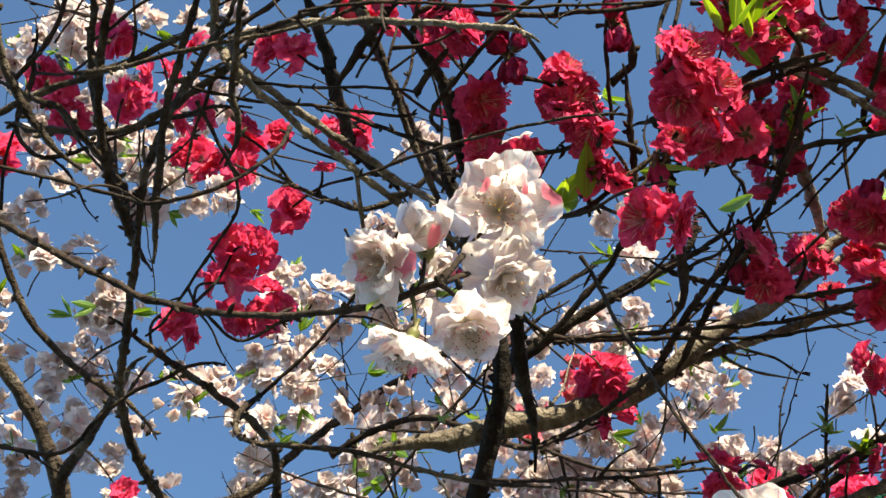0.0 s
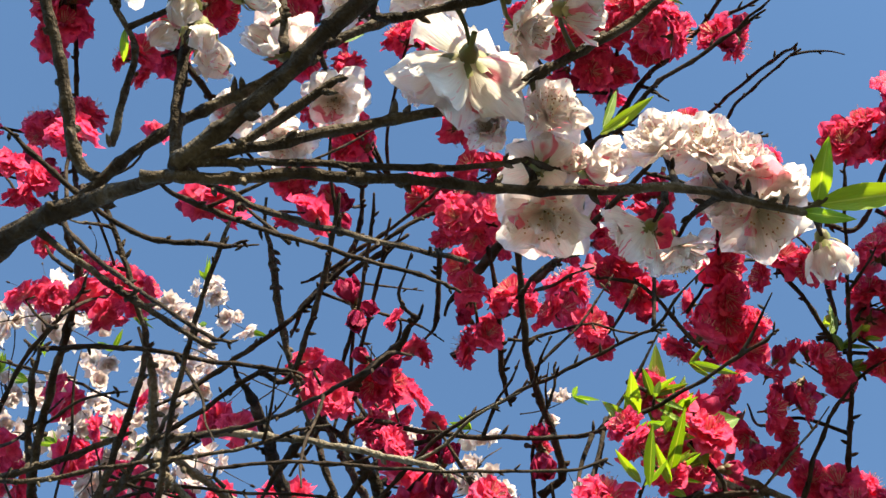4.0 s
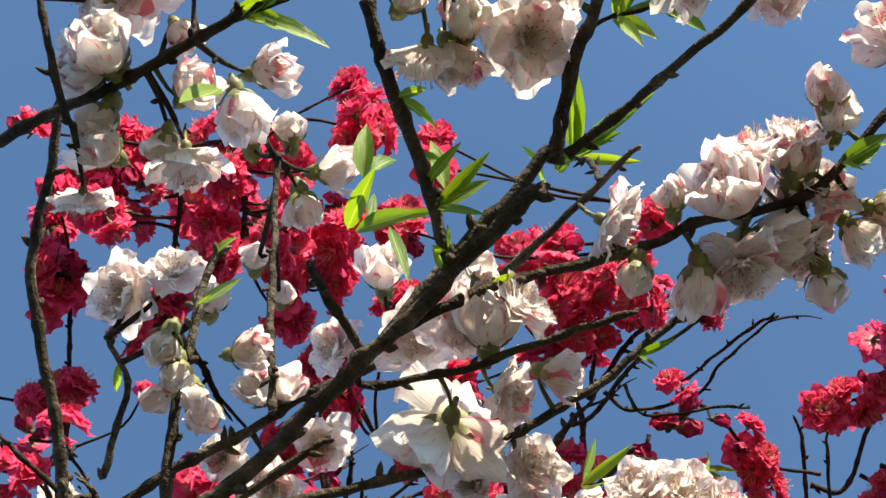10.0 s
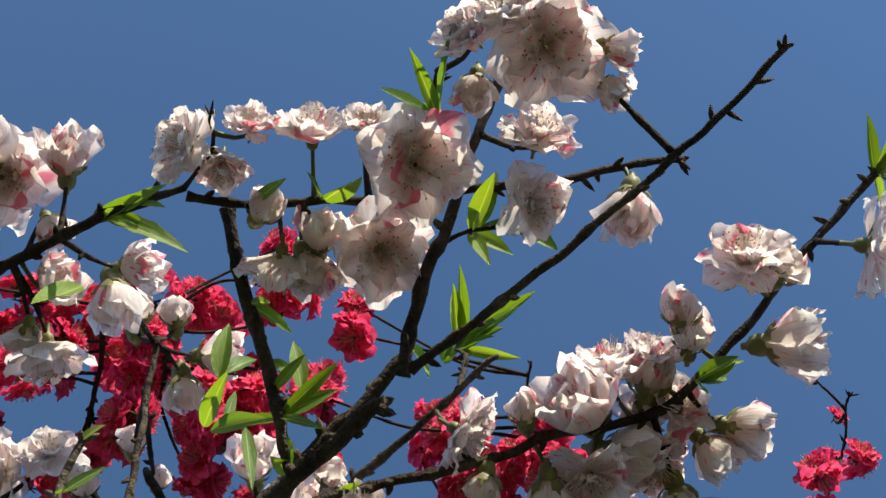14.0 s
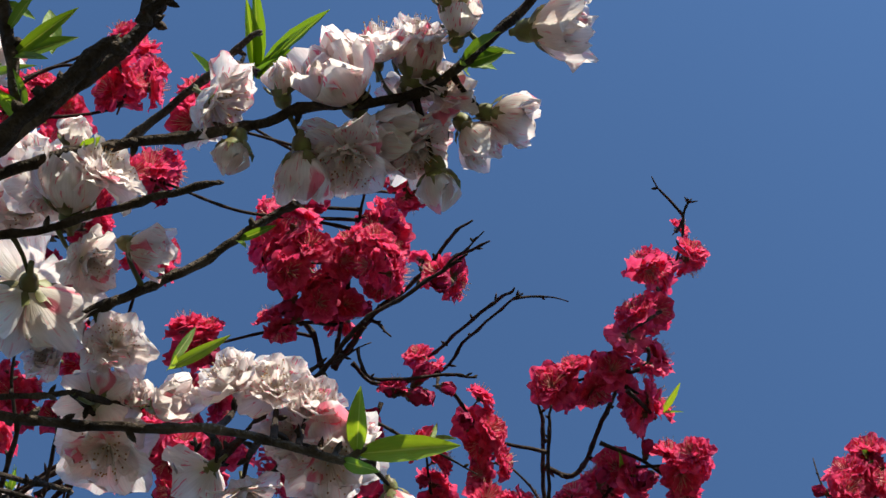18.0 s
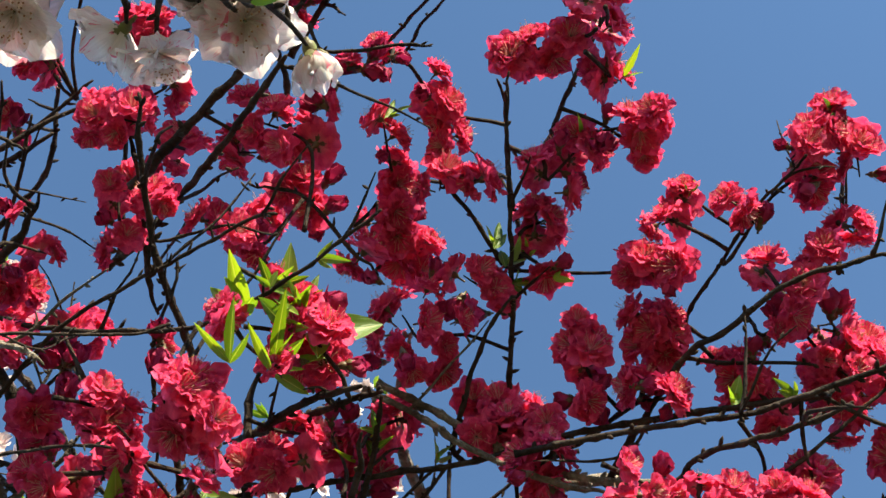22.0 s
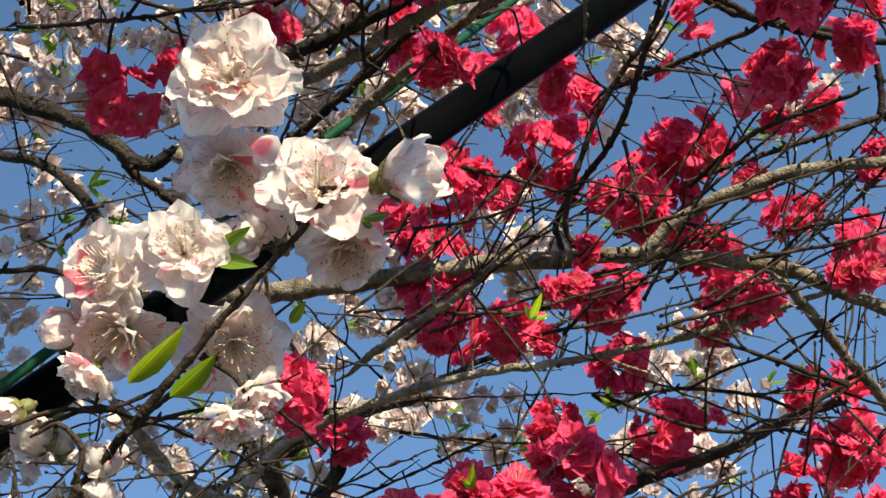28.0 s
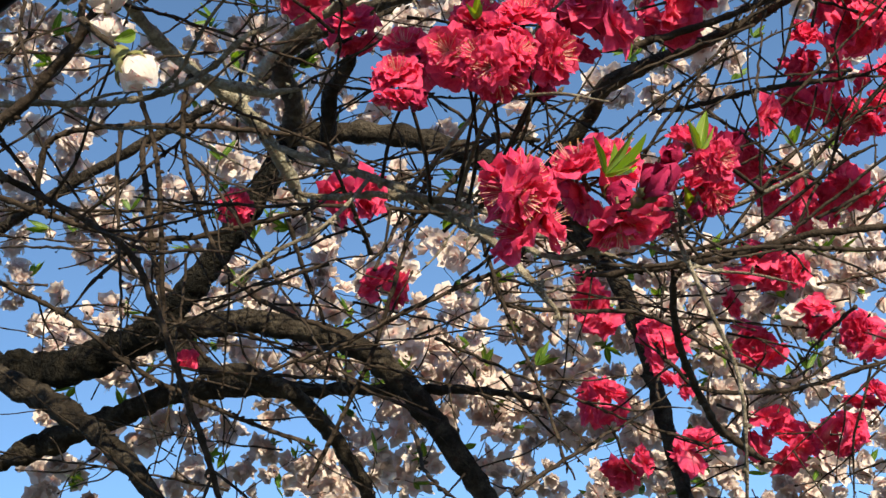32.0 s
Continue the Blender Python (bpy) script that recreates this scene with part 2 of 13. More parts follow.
def solid(name, a, b, scale, rough, bump=0.0, gloss=0.5, ior=1.5):
    m, nodes, links = material(name)
    co, out, p = nodes.new("ShaderNodeTexCoord"), nodes.new("ShaderNodeOutputMaterial"), nodes.new("ShaderNodeBsdfPrincipled")
    n = noise_of(nodes, links, co.outputs["Object"], scale, 5.0)
    links.new(ramp(nodes, links, n, [(0.3, a), (0.7, b)]), p.inputs["Base Color"])
    p.inputs["Roughness"].default_value, p.inputs["Specular IOR Level"].default_value = rough, gloss
    p.inputs["IOR"].default_value = ior
    if bump:
        bp = nodes.new("ShaderNodeBump")
        bp.inputs["Strength"].default_value, bp.inputs["Distance"].default_value = 0.5, bump
        links.new(n, bp.inputs["Height"])
        links.new(bp.outputs[0], p.inputs["Normal"])
    links.new(p.outputs[0], out.inputs[0])
    return m


GROUND = solid("grass_ground", (0.045, 0.055, 0.02), (0.10, 0.085, 0.05), 1.5, 0.9, 0.02)
POLE_BLACK = solid("black_painted_steel", (0.0012, 0.0012, 0.0012), (0.0022, 0.0022, 0.0022), 18, 0.3, 0.0, 0.006)
ROPE_GREEN = solid("green_plastic", (0.006, 0.038, 0.022), (0.014, 0.062, 0.036), 40, 0.5, 0.0, 0.03)


# ---- mesh tools ----
def mesh_of(name, verts, faces, mats, uvs=None, slots=None):
    me = bpy.data.meshes.new(name)
    me.from_pydata([tuple(v) for v in verts], [], faces)
    for m in mats:
        me.materials.append(m)
    if uvs is not None:
        layer = me.uv_layers.new(name="UVMap")
        index = np.empty(len(me.loops), dtype=np.int32)
        me.loops.foreach_get("vertex_index", index)
        layer.data.foreach_set("uv", np.asarray(uvs, dtype=np.float32)[index].ravel())
    if slots is not None:
        me.polygons.foreach_set("material_index", np.asarray(slots, dtype=np.int32))
    me.polygons.foreach_set("use_smooth", np.ones(len(faces), dtype=bool))
    me.update()
    return me


def part(name, me, parent, m=None, label=""):
    ob = new(name, me)
    ob.parent = parent
    if m is not None:
        ob.matrix_basis = m
    return tagged(ob, label)


class Pile:
    """Verts, faces and uvs that grow into one mesh."""

    def __init__(self):
        self.v, self.f, self.uv, self.slot = [], [], [], []

    def add(self, v, f, uv, slot=0):
        n = len(self.v)
        self.v += [tuple(p) for p in v]
        self.f += [tuple(i + n for i in q) for q in f]
        self.uv += list(uv)
        self.slot += [slot] * len(f)


def smooth_line(points, step):
    """A Catmull-Rom line through the points, resampled evenly."""
    p = [Vector(q) for q in points]
    p = [p[0] * 2 - p[1]] + p + [p[-1] * 2 - p[-2]]
    out = []
    for a, b, c, d in zip(p, p[1:], p[2:], p[3:]):
        n = max(2, int((c - b).length / step))
        for k in range(n):
            t = k / n
            out.append(0.5 * ((2 * b) + (c - a) * t + (2 * a - 5 * b + 4 * c - d) * t * t + (3 * b - a - 3 * c + d) * t * t * t))
    return out + [p[-2]]


def tube(pile, line, r0, r1, sides, rng, knots=0.0, rough=0.08, taper=1.0, tip=0, root=0):
    """A tapering limb round a line, uneven, with swollen nodes every so often."""
    n, along = len(line), 0.0
    side = Vector((0, 0, 1)).cross(line[1] - line[0])
    if side.length < 1e-6:
        side = Vector((1, 0, 0))
    v, uv, phase = [], [], rng.uniform(0, 50)
    gap = rng.uniform(0.016, 0.026)
    for k, p in enumerate(line):
        way = (line[min(k + 1, n - 1)] - line[max(k - 1, 0)]).normalized()
        side = (side - way * side.dot(way)).normalized()
        up = way.cross(side)
        if k:
            along += (p - line[k - 1]).length
        t = max(0.0, min(1.0, (k - root) / (n - 1 - tip - root))) ** taper
        r = r0 + (r1 - r0) * t
        if tip and n - 1 - k < tip:
            r = 0.0008 + (r - 0.0008) * (n - 1 - k) / tip
        elif root and k < root:
            r = 0.0008 + (r - 0.0008) * k / root
        elif n - 1 - k < 5 and r < 0.006:
            r *= 0.62 + 0.076 * (n - 1 - k)
        r *= 1 + rough * noise.noise(Vector((along * 60, phase, 0))) + knots * max(0.0, math.cos(along * 2 * math.pi / gap) - 0.72) / 0.28
        for s in range(sides):
            a = 2 * math.pi * s / sides
            w = 1 + rough * noise.noise(Vector((along * 45, phase + 3 * math.cos(a), 3 * math.sin(a))))
            v.append(p + (side * math.cos(a) + up * math.sin(a)) * r * w)
            uv.append((s / sides, along))
    f = [(k * sides + s, k * sides + (s + 1) % sides, (k + 1) * sides + (s + 1) % sides, (k + 1) * sides + s) for k in range(n - 1) for s in range(sides)]
    tip = len(v)
    v.append(line[-1] + (line[-1] - line[-2]).normalized() * min(r1, 0.004) * 0.8)
    uv.append((0.5, along))
    f += [((n - 1) * sides + s, (n - 1) * sides + (s + 1) % sides, tip) for s in range(sides)]
    foot = len(v)
    v.append(line[0])
    uv.append((0.5, 0.0))
    f += [((s + 1) % sides, s, foot) for s in range(sides)]
    pile.add(v, f, uv)


def nub(pile, p, way, r, length, rng):
    """A small pointed winter bud on a twig."""
    side = way.orthogonal().normalized()
    up = way.cross(side)
    v = []
    for t, w in ((-0.15, 0.7), (0.3, 1.0), (0.7, 0.65)):
        for s in range(5):
            a = 2 * math.pi * s / 5
            v.append(p + way * length * t + (side * math.cos(a) + up * math.sin(a)) * r * w)
    v.append(p + way * length)
    f = [(k * 5 + s, k * 5 + (s + 1) % 5, k * 5 + 5 + (s + 1) % 5, k * 5 + 5 + s) for k in range(2) for s in range(5)] + [(10 + s, 10 + (s + 1) % 5, 15) for s in range(5)]
    pile.add(v, f, [(0.3, 0.3)] * len(v))


def crook(line, amount, seed):
    """The small bends of a grown twig; the ends stay where they are."""
    out, n = [], len(line)
    for k, p in enumerate(line):
        ease = min(1.0, k / 4, (n - 1 - k) / 4)
        q = p * 52 + Vector((seed * 3.1, seed * 1.7, 0))
        out.append(p + ease * amount * (noise.noise_vector(q) * 1.4 + noise.noise_vector(q * 2.7) * 0.7))
    return out


def crooked(p, way, length, rng, bend=0.35):
    """A few points of a crooked little twig."""
    out, d = [p], way.normalized()
    for k in range(4):
        d = (d + Vector((rng.gauss(0, bend), rng.gauss(0, bend), rng.gauss(0, bend))) * 0.5).normalized()
        out.append(out[-1] + d * length / 4)
    return out


WOOD = collections.defaultdict(list)


def branch(tree, kind, r0, r1, *points, extra=0, seed=0, reach=0.11, tip=0.0, root=0.0):
    """One limb or twig of a tree, with its buds and its own small side twigs."""
    rng = random.Random(seed)
    pile = Pile()
    big = max(r0, r1)
    step = max(0.004, min(0.009, big * 1.2))
    points = [Vector(p) for p in points]
    # A free end runs out into a thin crooked tip.
    before = smooth_line(crooked(points[0], points[0] - points[1], root, rng, 0.3), step)[:0:-1] if root else []
    after = smooth_line(crooked(points[-1], points[-1] - points[-2], tip, rng, 0.3), step)[1:] if tip else []
    line = crook(before + smooth_line(points, step) + after, min(0.0024, 0.0007 + big * 0.1), seed)
    tube(pile, line, r0, r1, 18 if big > 0.02 else 12 if big > 0.01 else 8, rng, 0.0 if big > 0.006 else 0.34, 0.30 if big > 0.02 else 0.22 if big > 0.008 else 0.12, 1.0, len(after), len(before))
    WOOD[tree] += line
    total = sum((b - a).length for a, b in zip(line, line[1:]))
    if big < 0.008:
        for _ in range(int(total / 0.017)):
            k = rng.randrange(1, len(line) - 1)
            way = (line[k + 1] - line[k - 1]).normalized()
            out = way.orthogonal().normalized()
            out.rotate(Quaternion(way, rng.uniform(0, 2 * math.pi)))
            r = r0 + (r1 - r0) * k / len(line)
            nub(pile, line[k] + out * r * 0.8, (out + way * rng.uniform(0.3, 1.2)).normalized(), min(0.0023, r * 0.8), rng.uniform(0.003, 0.0075), rng)
    elif big < 0.022:
        # Short spurs and old bud scars on the thicker wood.
        for _ in range(int(total / 0.018)):
            k = rng.randrange(1, len(line) - 1)
            way = (line[k + 1] - line[k - 1]).normalized()
            out = way.orthogonal().normalized()
            out.rotate(Quaternion(way, rng.uniform(0, 2 * math.pi)))
            r = r0 + (r1 - r0) * k / len(line)
            nub(pile, line[k] + out * r * 0.85, (out + way * rng.uniform(-0.2, 0.9)).normalized(), rng.uniform(0.0014, 0.0028), rng.uniform(0.002, 0.0065), rng)
    for _ in range(extra):
        k = rng.randrange(len(line) // 6, len(line) - 1)
        way = (line[k + 1] - line[k - 1]).normalized() if 0 < k < len(line) - 1 else (line[-1] - line[0]).normalized()
        out = way.orthogonal().normalized()
        out.rotate(Quaternion(way, rng.uniform(0, 2 * math.pi)))
        length = rng.uniform(0.025, reach)
        pts = crooked(line[k], out + way * rng.uniform(0.2, 1.4) + Vector((0, 0, 0.35)), length, rng, 0.35)
        small = smooth_line(pts, 0.005)
        r = min(rng.uniform(0.0010, 0.0015) * (1 + length), big * 0.7)
        tube(pile, small, r, r * 0.6, 5, rng, 0.3, 0.12)
        for _ in range(int(length / 0.02)):
            j = rng.randrange(1, len(small) - 1)
            o = Vector((rng.gauss(0, 1), rng.gauss(0, 1), rng.gauss(0, 1))).normalized()
            nub(pile, small[j] + o * r * 0.8, (o + pts[-1] - pts[0]).normalized(), r * 0.9, rng.uniform(0.003, 0.005), rng)
    name = {"trunk": "trunk", "limb": "limb", "pale": "limb", "grey": "limb", "lit_lichen": "limb"}.get(kind, "twig")
    if kind in ("pale", "grey") and big < 0.004:
        name = "twig"
    return part(name, mesh_of(name, pile.v, pile.f, [BARK[kind]], pile.uv), tree)


# ---- blossoms ----
def petal(pile, length, width, rise, curl, turn, foot, rng, across=4, along=5, ruffle=0.1, height=0.0, slot=0, cup=0.35, point=0.0):
    """A petal that leaves the axis at the angle rise and bends inwards by curl on its way to the tip."""
    v, uv = [], []
    y, z, phase = foot, height, rng.uniform(0, 90)
    skew = rng.uniform(-0.12, 0.12)
    for k in range(along + 1):
        t = k / along
        a = rise - curl * t
        if k:
            y += math.sin(a) * length / along
            z += math.cos(a) * length / along
        w = width * 0.5 * (0.16 + 0.84 * math.sin(math.pi * (0.05 + 0.95 * t) ** 1.2 * (0.74 + 0.26 * point)))
        for s in range(across + 1):
            u = 2 * s / across - 1
            wave = ruffle * length * t ** 1.5 * (noise.noise(Vector((u * 1.9 + phase, t * 2.2, phase))) * (0.4 + abs(u)) + 0.5 * t * noise.noise(Vector((u * 3.6 + phase, t * 3.1, 9.0))))
            lift = cup * w * u * u + wave
            back = -length * (u * u) * (0.05 * t + 0.25 * t ** 4) + (0.11 * length * noise.noise(Vector((u * 4.3 + phase, 7, t))) if k == along else 0)
            x = u * w + skew * length * t * t
            yy = y + back * math.sin(a) - lift * math.cos(a)
            zz = z + back * math.cos(a) + lift * math.sin(a)
            v.append((x * math.cos(turn) - yy * math.sin(turn), x * math.sin(turn) + yy * math.cos(turn), zz))
            uv.append((u * 0.5, t))
    row = across + 1
    f = [(k * row + s, k * row + s + 1, k * row + row + s + 1, k * row + row + s) for k in range(along) for s in range(across)]
    pile.add(v, f, uv, slot)


def whorls(rows, rng, across, along, ruffle, loose=11):
    """Rings of petals: how many, length, width, rise, curl, foot."""
    pile = Pile()
    for n, length, width, rise, curl, foot, height in rows:
        start = rng.uniform(0, 6)
        for k in range(n):
            petal(pile, length * rng.uniform(0.88, 1.1), width * rng.uniform(0.85, 1.15), radians(rise + rng.uniform(-loose, loose)), radians(curl + rng.uniform(-22, 22)), start + 2 * math.pi * k / n + rng.uniform(-0.2, 0.2), foot, rng, across, along, ruffle, height)
    return pile


def stamen_mesh(name, n, length, spread, mats, rng):
    pile = Pile()
    for k in range(n):
        a, lean = rng.uniform(0, 2 * math.pi), radians(rng.uniform(3, spread))
        d = Vector((math.cos(a) * math.sin(lean), math.sin(a) * math.sin(lean), math.cos(lean)))
        s = d.orthogonal().normalized()
        up = d.cross(s)
        l, foot = length * rng.uniform(0.7, 1.1), Vector((math.cos(a), math.sin(a), 0)) * 0.02
        v = [foot + d * l * t + (s * math.cos(b) + up * math.sin(b)) * 0.005 for t in (0, 1) for b in (0, 2.09, 4.19)]
        pile.add(v, [(0, 1, 4, 3), (1, 2, 5, 4), (2, 0, 3, 5)], [(0, 0)] * 6, 0)
        c, r = foot + d * l, 0.0115
        v = [c + d * r * 1.3, c - d * r, c + s * r, c - s * r, c + up * r, c - up * r]
        pile.add(v, [(0, 2, 4), (0, 4, 3), (0, 3, 5), (0, 5, 2), (1, 4, 2), (1, 3, 4), (1, 5, 3), (1, 2, 5)], [(0, 0)] * 6, 1)
    return mesh_of(name, pile.v, pile.f, mats, pile.uv, pile.slot)


def calyx_mesh(name, size, sepal_rise, sepal_curl, mat, rng, stalk=0.16):
    pile = Pile()
    rings, sides = ((-size - stalk, 0.28), (-size * 0.95, 0.32), (-size * 0.75, 0.75), (-size * 0.35, 0.95), (0.0, 0.9)), 8
    v = [(size * w * 0.62 * math.cos(2 * math.pi * s / sides), size * w * 0.62 * math.sin(2 * math.pi * s / sides), z) for z, w in rings for s in range(sides)]
    f = [(k * sides + s, k * sides + (s + 1) % sides, k * sides + sides + (s + 1) % sides, k * sides + sides + s) for k in range(len(rings) - 1) for s in range(sides)]
    pile.add(v, f, [(0, 0)] * len(v))
    for k in range(5):
        petal(pile, size * 1.35, size * 0.85, radians(sepal_rise), radians(sepal_curl), 2 * math.pi * k / 5 + rng.uniform(-0.15, 0.15), size * 0.5, rng, 2, 3, 0.1, -size * 0.12, 0, 0.3, 0.8)
    return mesh_of(name, pile.v, pile.f, [mat], pile.uv)


FORMS = {}
_rng = random.Random(11)
for _k in range(5):
    FORMS["white", "open", _k] = (
        mesh_of("blossom", *(lambda p: (p.v, p.f, [PETAL_WHITE], p.uv))(whorls([(6, 0.47, 0.44, 84, -2, 0.05, 0), (6, 0.43, 0.40, 66, -6, 0.04, 0.02), (6, 0.37, 0.32, 48, -10, 0.03, 0.03), (4, 0.28, 0.22, 28, -10, 0.02, 0.03)], _rng, 7, 7, 0.26, 12))),
        stamen_mesh("stamen_tuft", 34, 0.35, 50, [FILAMENT, ANTHER], _rng), calyx_mesh("calyx", 0.115, 78, 8, CALYX, _rng, 0.1))
for _k in range(4):
    FORMS["white", "cup", _k] = (
        mesh_of("blossom", *(lambda p: (p.v, p.f, [PETAL_WHITE], p.uv))(whorls([(6, 0.53, 0.46, 84, 34, 0.06, 0), (6, 0.50, 0.42, 66, 26, 0.05, 0.02), (6, 0.43, 0.34, 46, 14, 0.03, 0.03), (4, 0.34, 0.24, 26, 0, 0.02, 0.03)], _rng, 7, 7, 0.28, 13))),
        stamen_mesh("stamen_tuft", 30, 0.46, 32, [FILAMENT, ANTHER], _rng), calyx_mesh("calyx", 0.13, 72, 20, CALYX, _rng, 0.1))
for _k in range(4):
    FORMS["white", "half", _k] = (
        mesh_of("blossom", *(lambda p: (p.v, p.f, [PETAL_WHITE], p.uv))(whorls([(5, 0.86, 0.62, 72, 92, 0.08, 0), (5, 0.80, 0.55, 62, 84, 0.05, 0.05), (4, 0.7, 0.42, 40, 50, 0.03, 0.06)], _rng, 5, 6, 0.25))),
        stamen_mesh("stamen_tuft", 8, 0.5, 12, [FILAMENT, ANTHER], _rng), calyx_mesh("calyx", 0.26, 80, 60, CALYX, _rng, 0.05))
for _k in range(3):
    FORMS["white", "bud", _k] = (
        mesh_of("blossom_bud", *(lambda p: (p.v, p.f, [PETAL_WHITE], p.uv))(whorls([(5, 1.18, 0.92, 84, 146, 0.06, 0), (4, 1.0, 0.7, 62, 104, 0.03, 0.04)], _rng, 6, 8, 0.05))),
        None, calyx_mesh("calyx", 0.44, 84, 78, CALYX, _rng, 0.04))
SEMI = [(8, 0.48, 0.43, 88, 6, 0.05, 0), (8, 0.42, 0.37, 67, 2, 0.04, 0.02), (6, 0.34, 0.27, 44, -8, 0.03, 0.03)]
FULL = [(10, 0.48, 0.39, 90, 4, 0.05, 0), (9, 0.44, 0.34, 72, 2, 0.04, 0.02), (9, 0.38, 0.28, 54, -8, 0.03, 0.03), (7, 0.30, 0.21, 31, -14, 0.02, 0.03)]
for _k in range(6):
    FORMS["red", "open", _k] = (
        mesh_of("blossom", *(lambda p: (p.v, p.f, [PETAL_RED], p.uv))(whorls(SEMI if _k < 3 else FULL, _rng, 4, 5, 0.36, 12))),
        stamen_mesh("stamen_tuft", 26, 0.40, 52, [FILAMENT_RED, ANTHER], _rng), calyx_mesh("calyx", 0.12, 95, 10, CALYX_RED, _rng))
    FORMS["red", "far", _k] = mesh_of("blossom", *(lambda p: (p.v, p.f, [PETAL_RED], p.uv))(whorls(SEMI if _k < 3 else FULL, _rng, 2, 3, 0.45, 14)))
for _k in range(3):
    FORMS["red", "bud", _k] = (
        mesh_of("blossom_bud", *(lambda p: (p.v, p.f, [PETAL_BUD], p.uv))(whorls([(5, 1.0, 0.7, 70, 112, 0.06, 0), (4, 0.9, 0.6, 55, 84, 0.03, 0.04)], _rng, 3, 5, 0.15))),
        None, calyx_mesh("calyx", 0.26, 70, 66, CALYX_RED, _rng, 0.1))


for _k in range(5):
    FORMS["pale", "open", _k] = mesh_of("blossom", *(lambda p: (p.v, p.f, [PETAL_PALE], p.uv))(whorls([(6, 0.48, 0.42, 86 - 9 * _k, 14 * _k, 0.05, 0), (5, 0.40, 0.32, 60 - 6 * _k, 6, 0.04, 0.02), (4, 0.30, 0.22, 32, 0, 0.03, 0.02)], _rng, 2, 3, 0.35)))


def facing(place, way, size, spin):
    q = Vector(way).to_track_quat("Z", "Y") @ Quaternion((0, 0, 1), spin)
    return Matrix.LocRotScale(place, q, (size, size, size))


def blossom(tree, sort, form, place, way, size, seed):
    """One flower or bud of its own: petals, with stamens and calyx as its parts."""
    rng = random.Random(seed)
    count = {("white", "open"): 5, ("white", "half"): 4, ("white", "cup"): 4, ("white", "bud"): 3, ("red", "open"): 6, ("red", "bud"): 3}[sort, form]
    petals, stamens, calyx = FORMS[sort, form, rng.randrange(count)]
    ob = part("blossom_bud" if form == "bud" else "blossom", petals, tree, facing(place, way, size, rng.uniform(0, 6)))
    if stamens:
        part("stamen_tuft", stamens, ob)
    part("calyx", calyx, ob)
    return ob


def white(form, size, place, way, seed):
    """A striped flower or bud, held to the nearest wood by a short stalk."""
    foot = Vector(place) - Vector(way) * size * 0.12
    wood = min(WOOD[striped_tree], key=lambda p: (p - foot).length_squared)
    away = (wood - foot).length
    if 0.010 < away < 0.08:
        pile, rng = Pile(), random.Random(seed)
        line = smooth_line([wood, wood.lerp(foot, 0.6) - Vector(way) * min(away * 0.06, 0.002), foot + Vector(way) * size * 0.05], 0.004)
        tube(pile, line, 0.0012 if away < 0.02 else 0.0015, 0.0011, 6, rng, 0.2)
        for p in line[3:-2:4]:
            out = Vector((rng.gauss(0, 1), rng.gauss(0, 1), rng.gauss(0, 1))).normalized()
            nub(pile, p + out * 0.001, (out + foot - wood).normalized(), 0.0013, rng.uniform(0.003, 0.006), rng)
        name = "stalk" if away < 0.02 else "twig"
        part(name, mesh_of(name, pile.v, pile.f, [STALK if away < 0.02 else BARK["twig"]], pile.uv), striped_tree)
    return blossom(striped_tree, "white", form, place, way, size, seed)


def spray_spots(p0, p1, width, size, rng, crowd=1.9):
    """Places and ways of the flowers that sit round a piece of twig."""
    p0, p1 = Vector(p0), Vector(p1)
    axis, length = p1 - p0, (p1 - p0).length
    n = max(1, round(crowd * (length + width) * width / size ** 2))
    if n == 1:
        return [((p0 + p1) / 2, Vector((rng.gauss(0, 0.6), -0.7 + rng.gauss(0, 0.4), rng.gauss(-0.1, 0.6))), width * rng.uniform(0.95, 1.1))]
    axis = axis.normalized() if length > width * 0.35 else Vector((rng.gauss(0, 0.4), rng.gauss(0, 0.3), 1)).normalized()
    span = max(length, width * 0.45)
    mid, spots, turn = (p0 + p1) / 2, [], rng.uniform(0, 6)
    for k in range(n):
        out = axis.orthogonal().normalized()
        turn += 2.4 + rng.uniform(-0.4, 0.4)
        out.rotate(Quaternion(axis, turn))
        d = size * rng.uniform(0.74, 1.12)
        far = max(width / 2 - d * 0.34, d * 0.14) * rng.uniform(0.55, 1.35)
        at = mid + axis * span * ((k + rng.uniform(0.2, 0.8)) / n - 0.5) * 1.2 + out * far
        spots.append((at, out + axis * rng.uniform(-0.3, 0.6) + Vector((0.05, -0.4, -0.15)), d))
    return spots


def spray_twig(p0, p1, root, rng):
    """The piece of twig that carries a spray, grown from the limb at root."""
    p0, p1 = Vector(p0), Vector(p1)
    if root is None:
        return [p0 + (p0 - p1) * 0.3, p0, p1]
    root = Vector(root)
    away = (p0 - root).length
    bend = Vector((rng.gauss(0, 0.07), rng.gauss(0, 0.07), rng.gauss(0, 0.07))) * away
    return [root, root.lerp(p0, 0.5) + bend, p0, p1] if away > 0.012 else [root, p1]


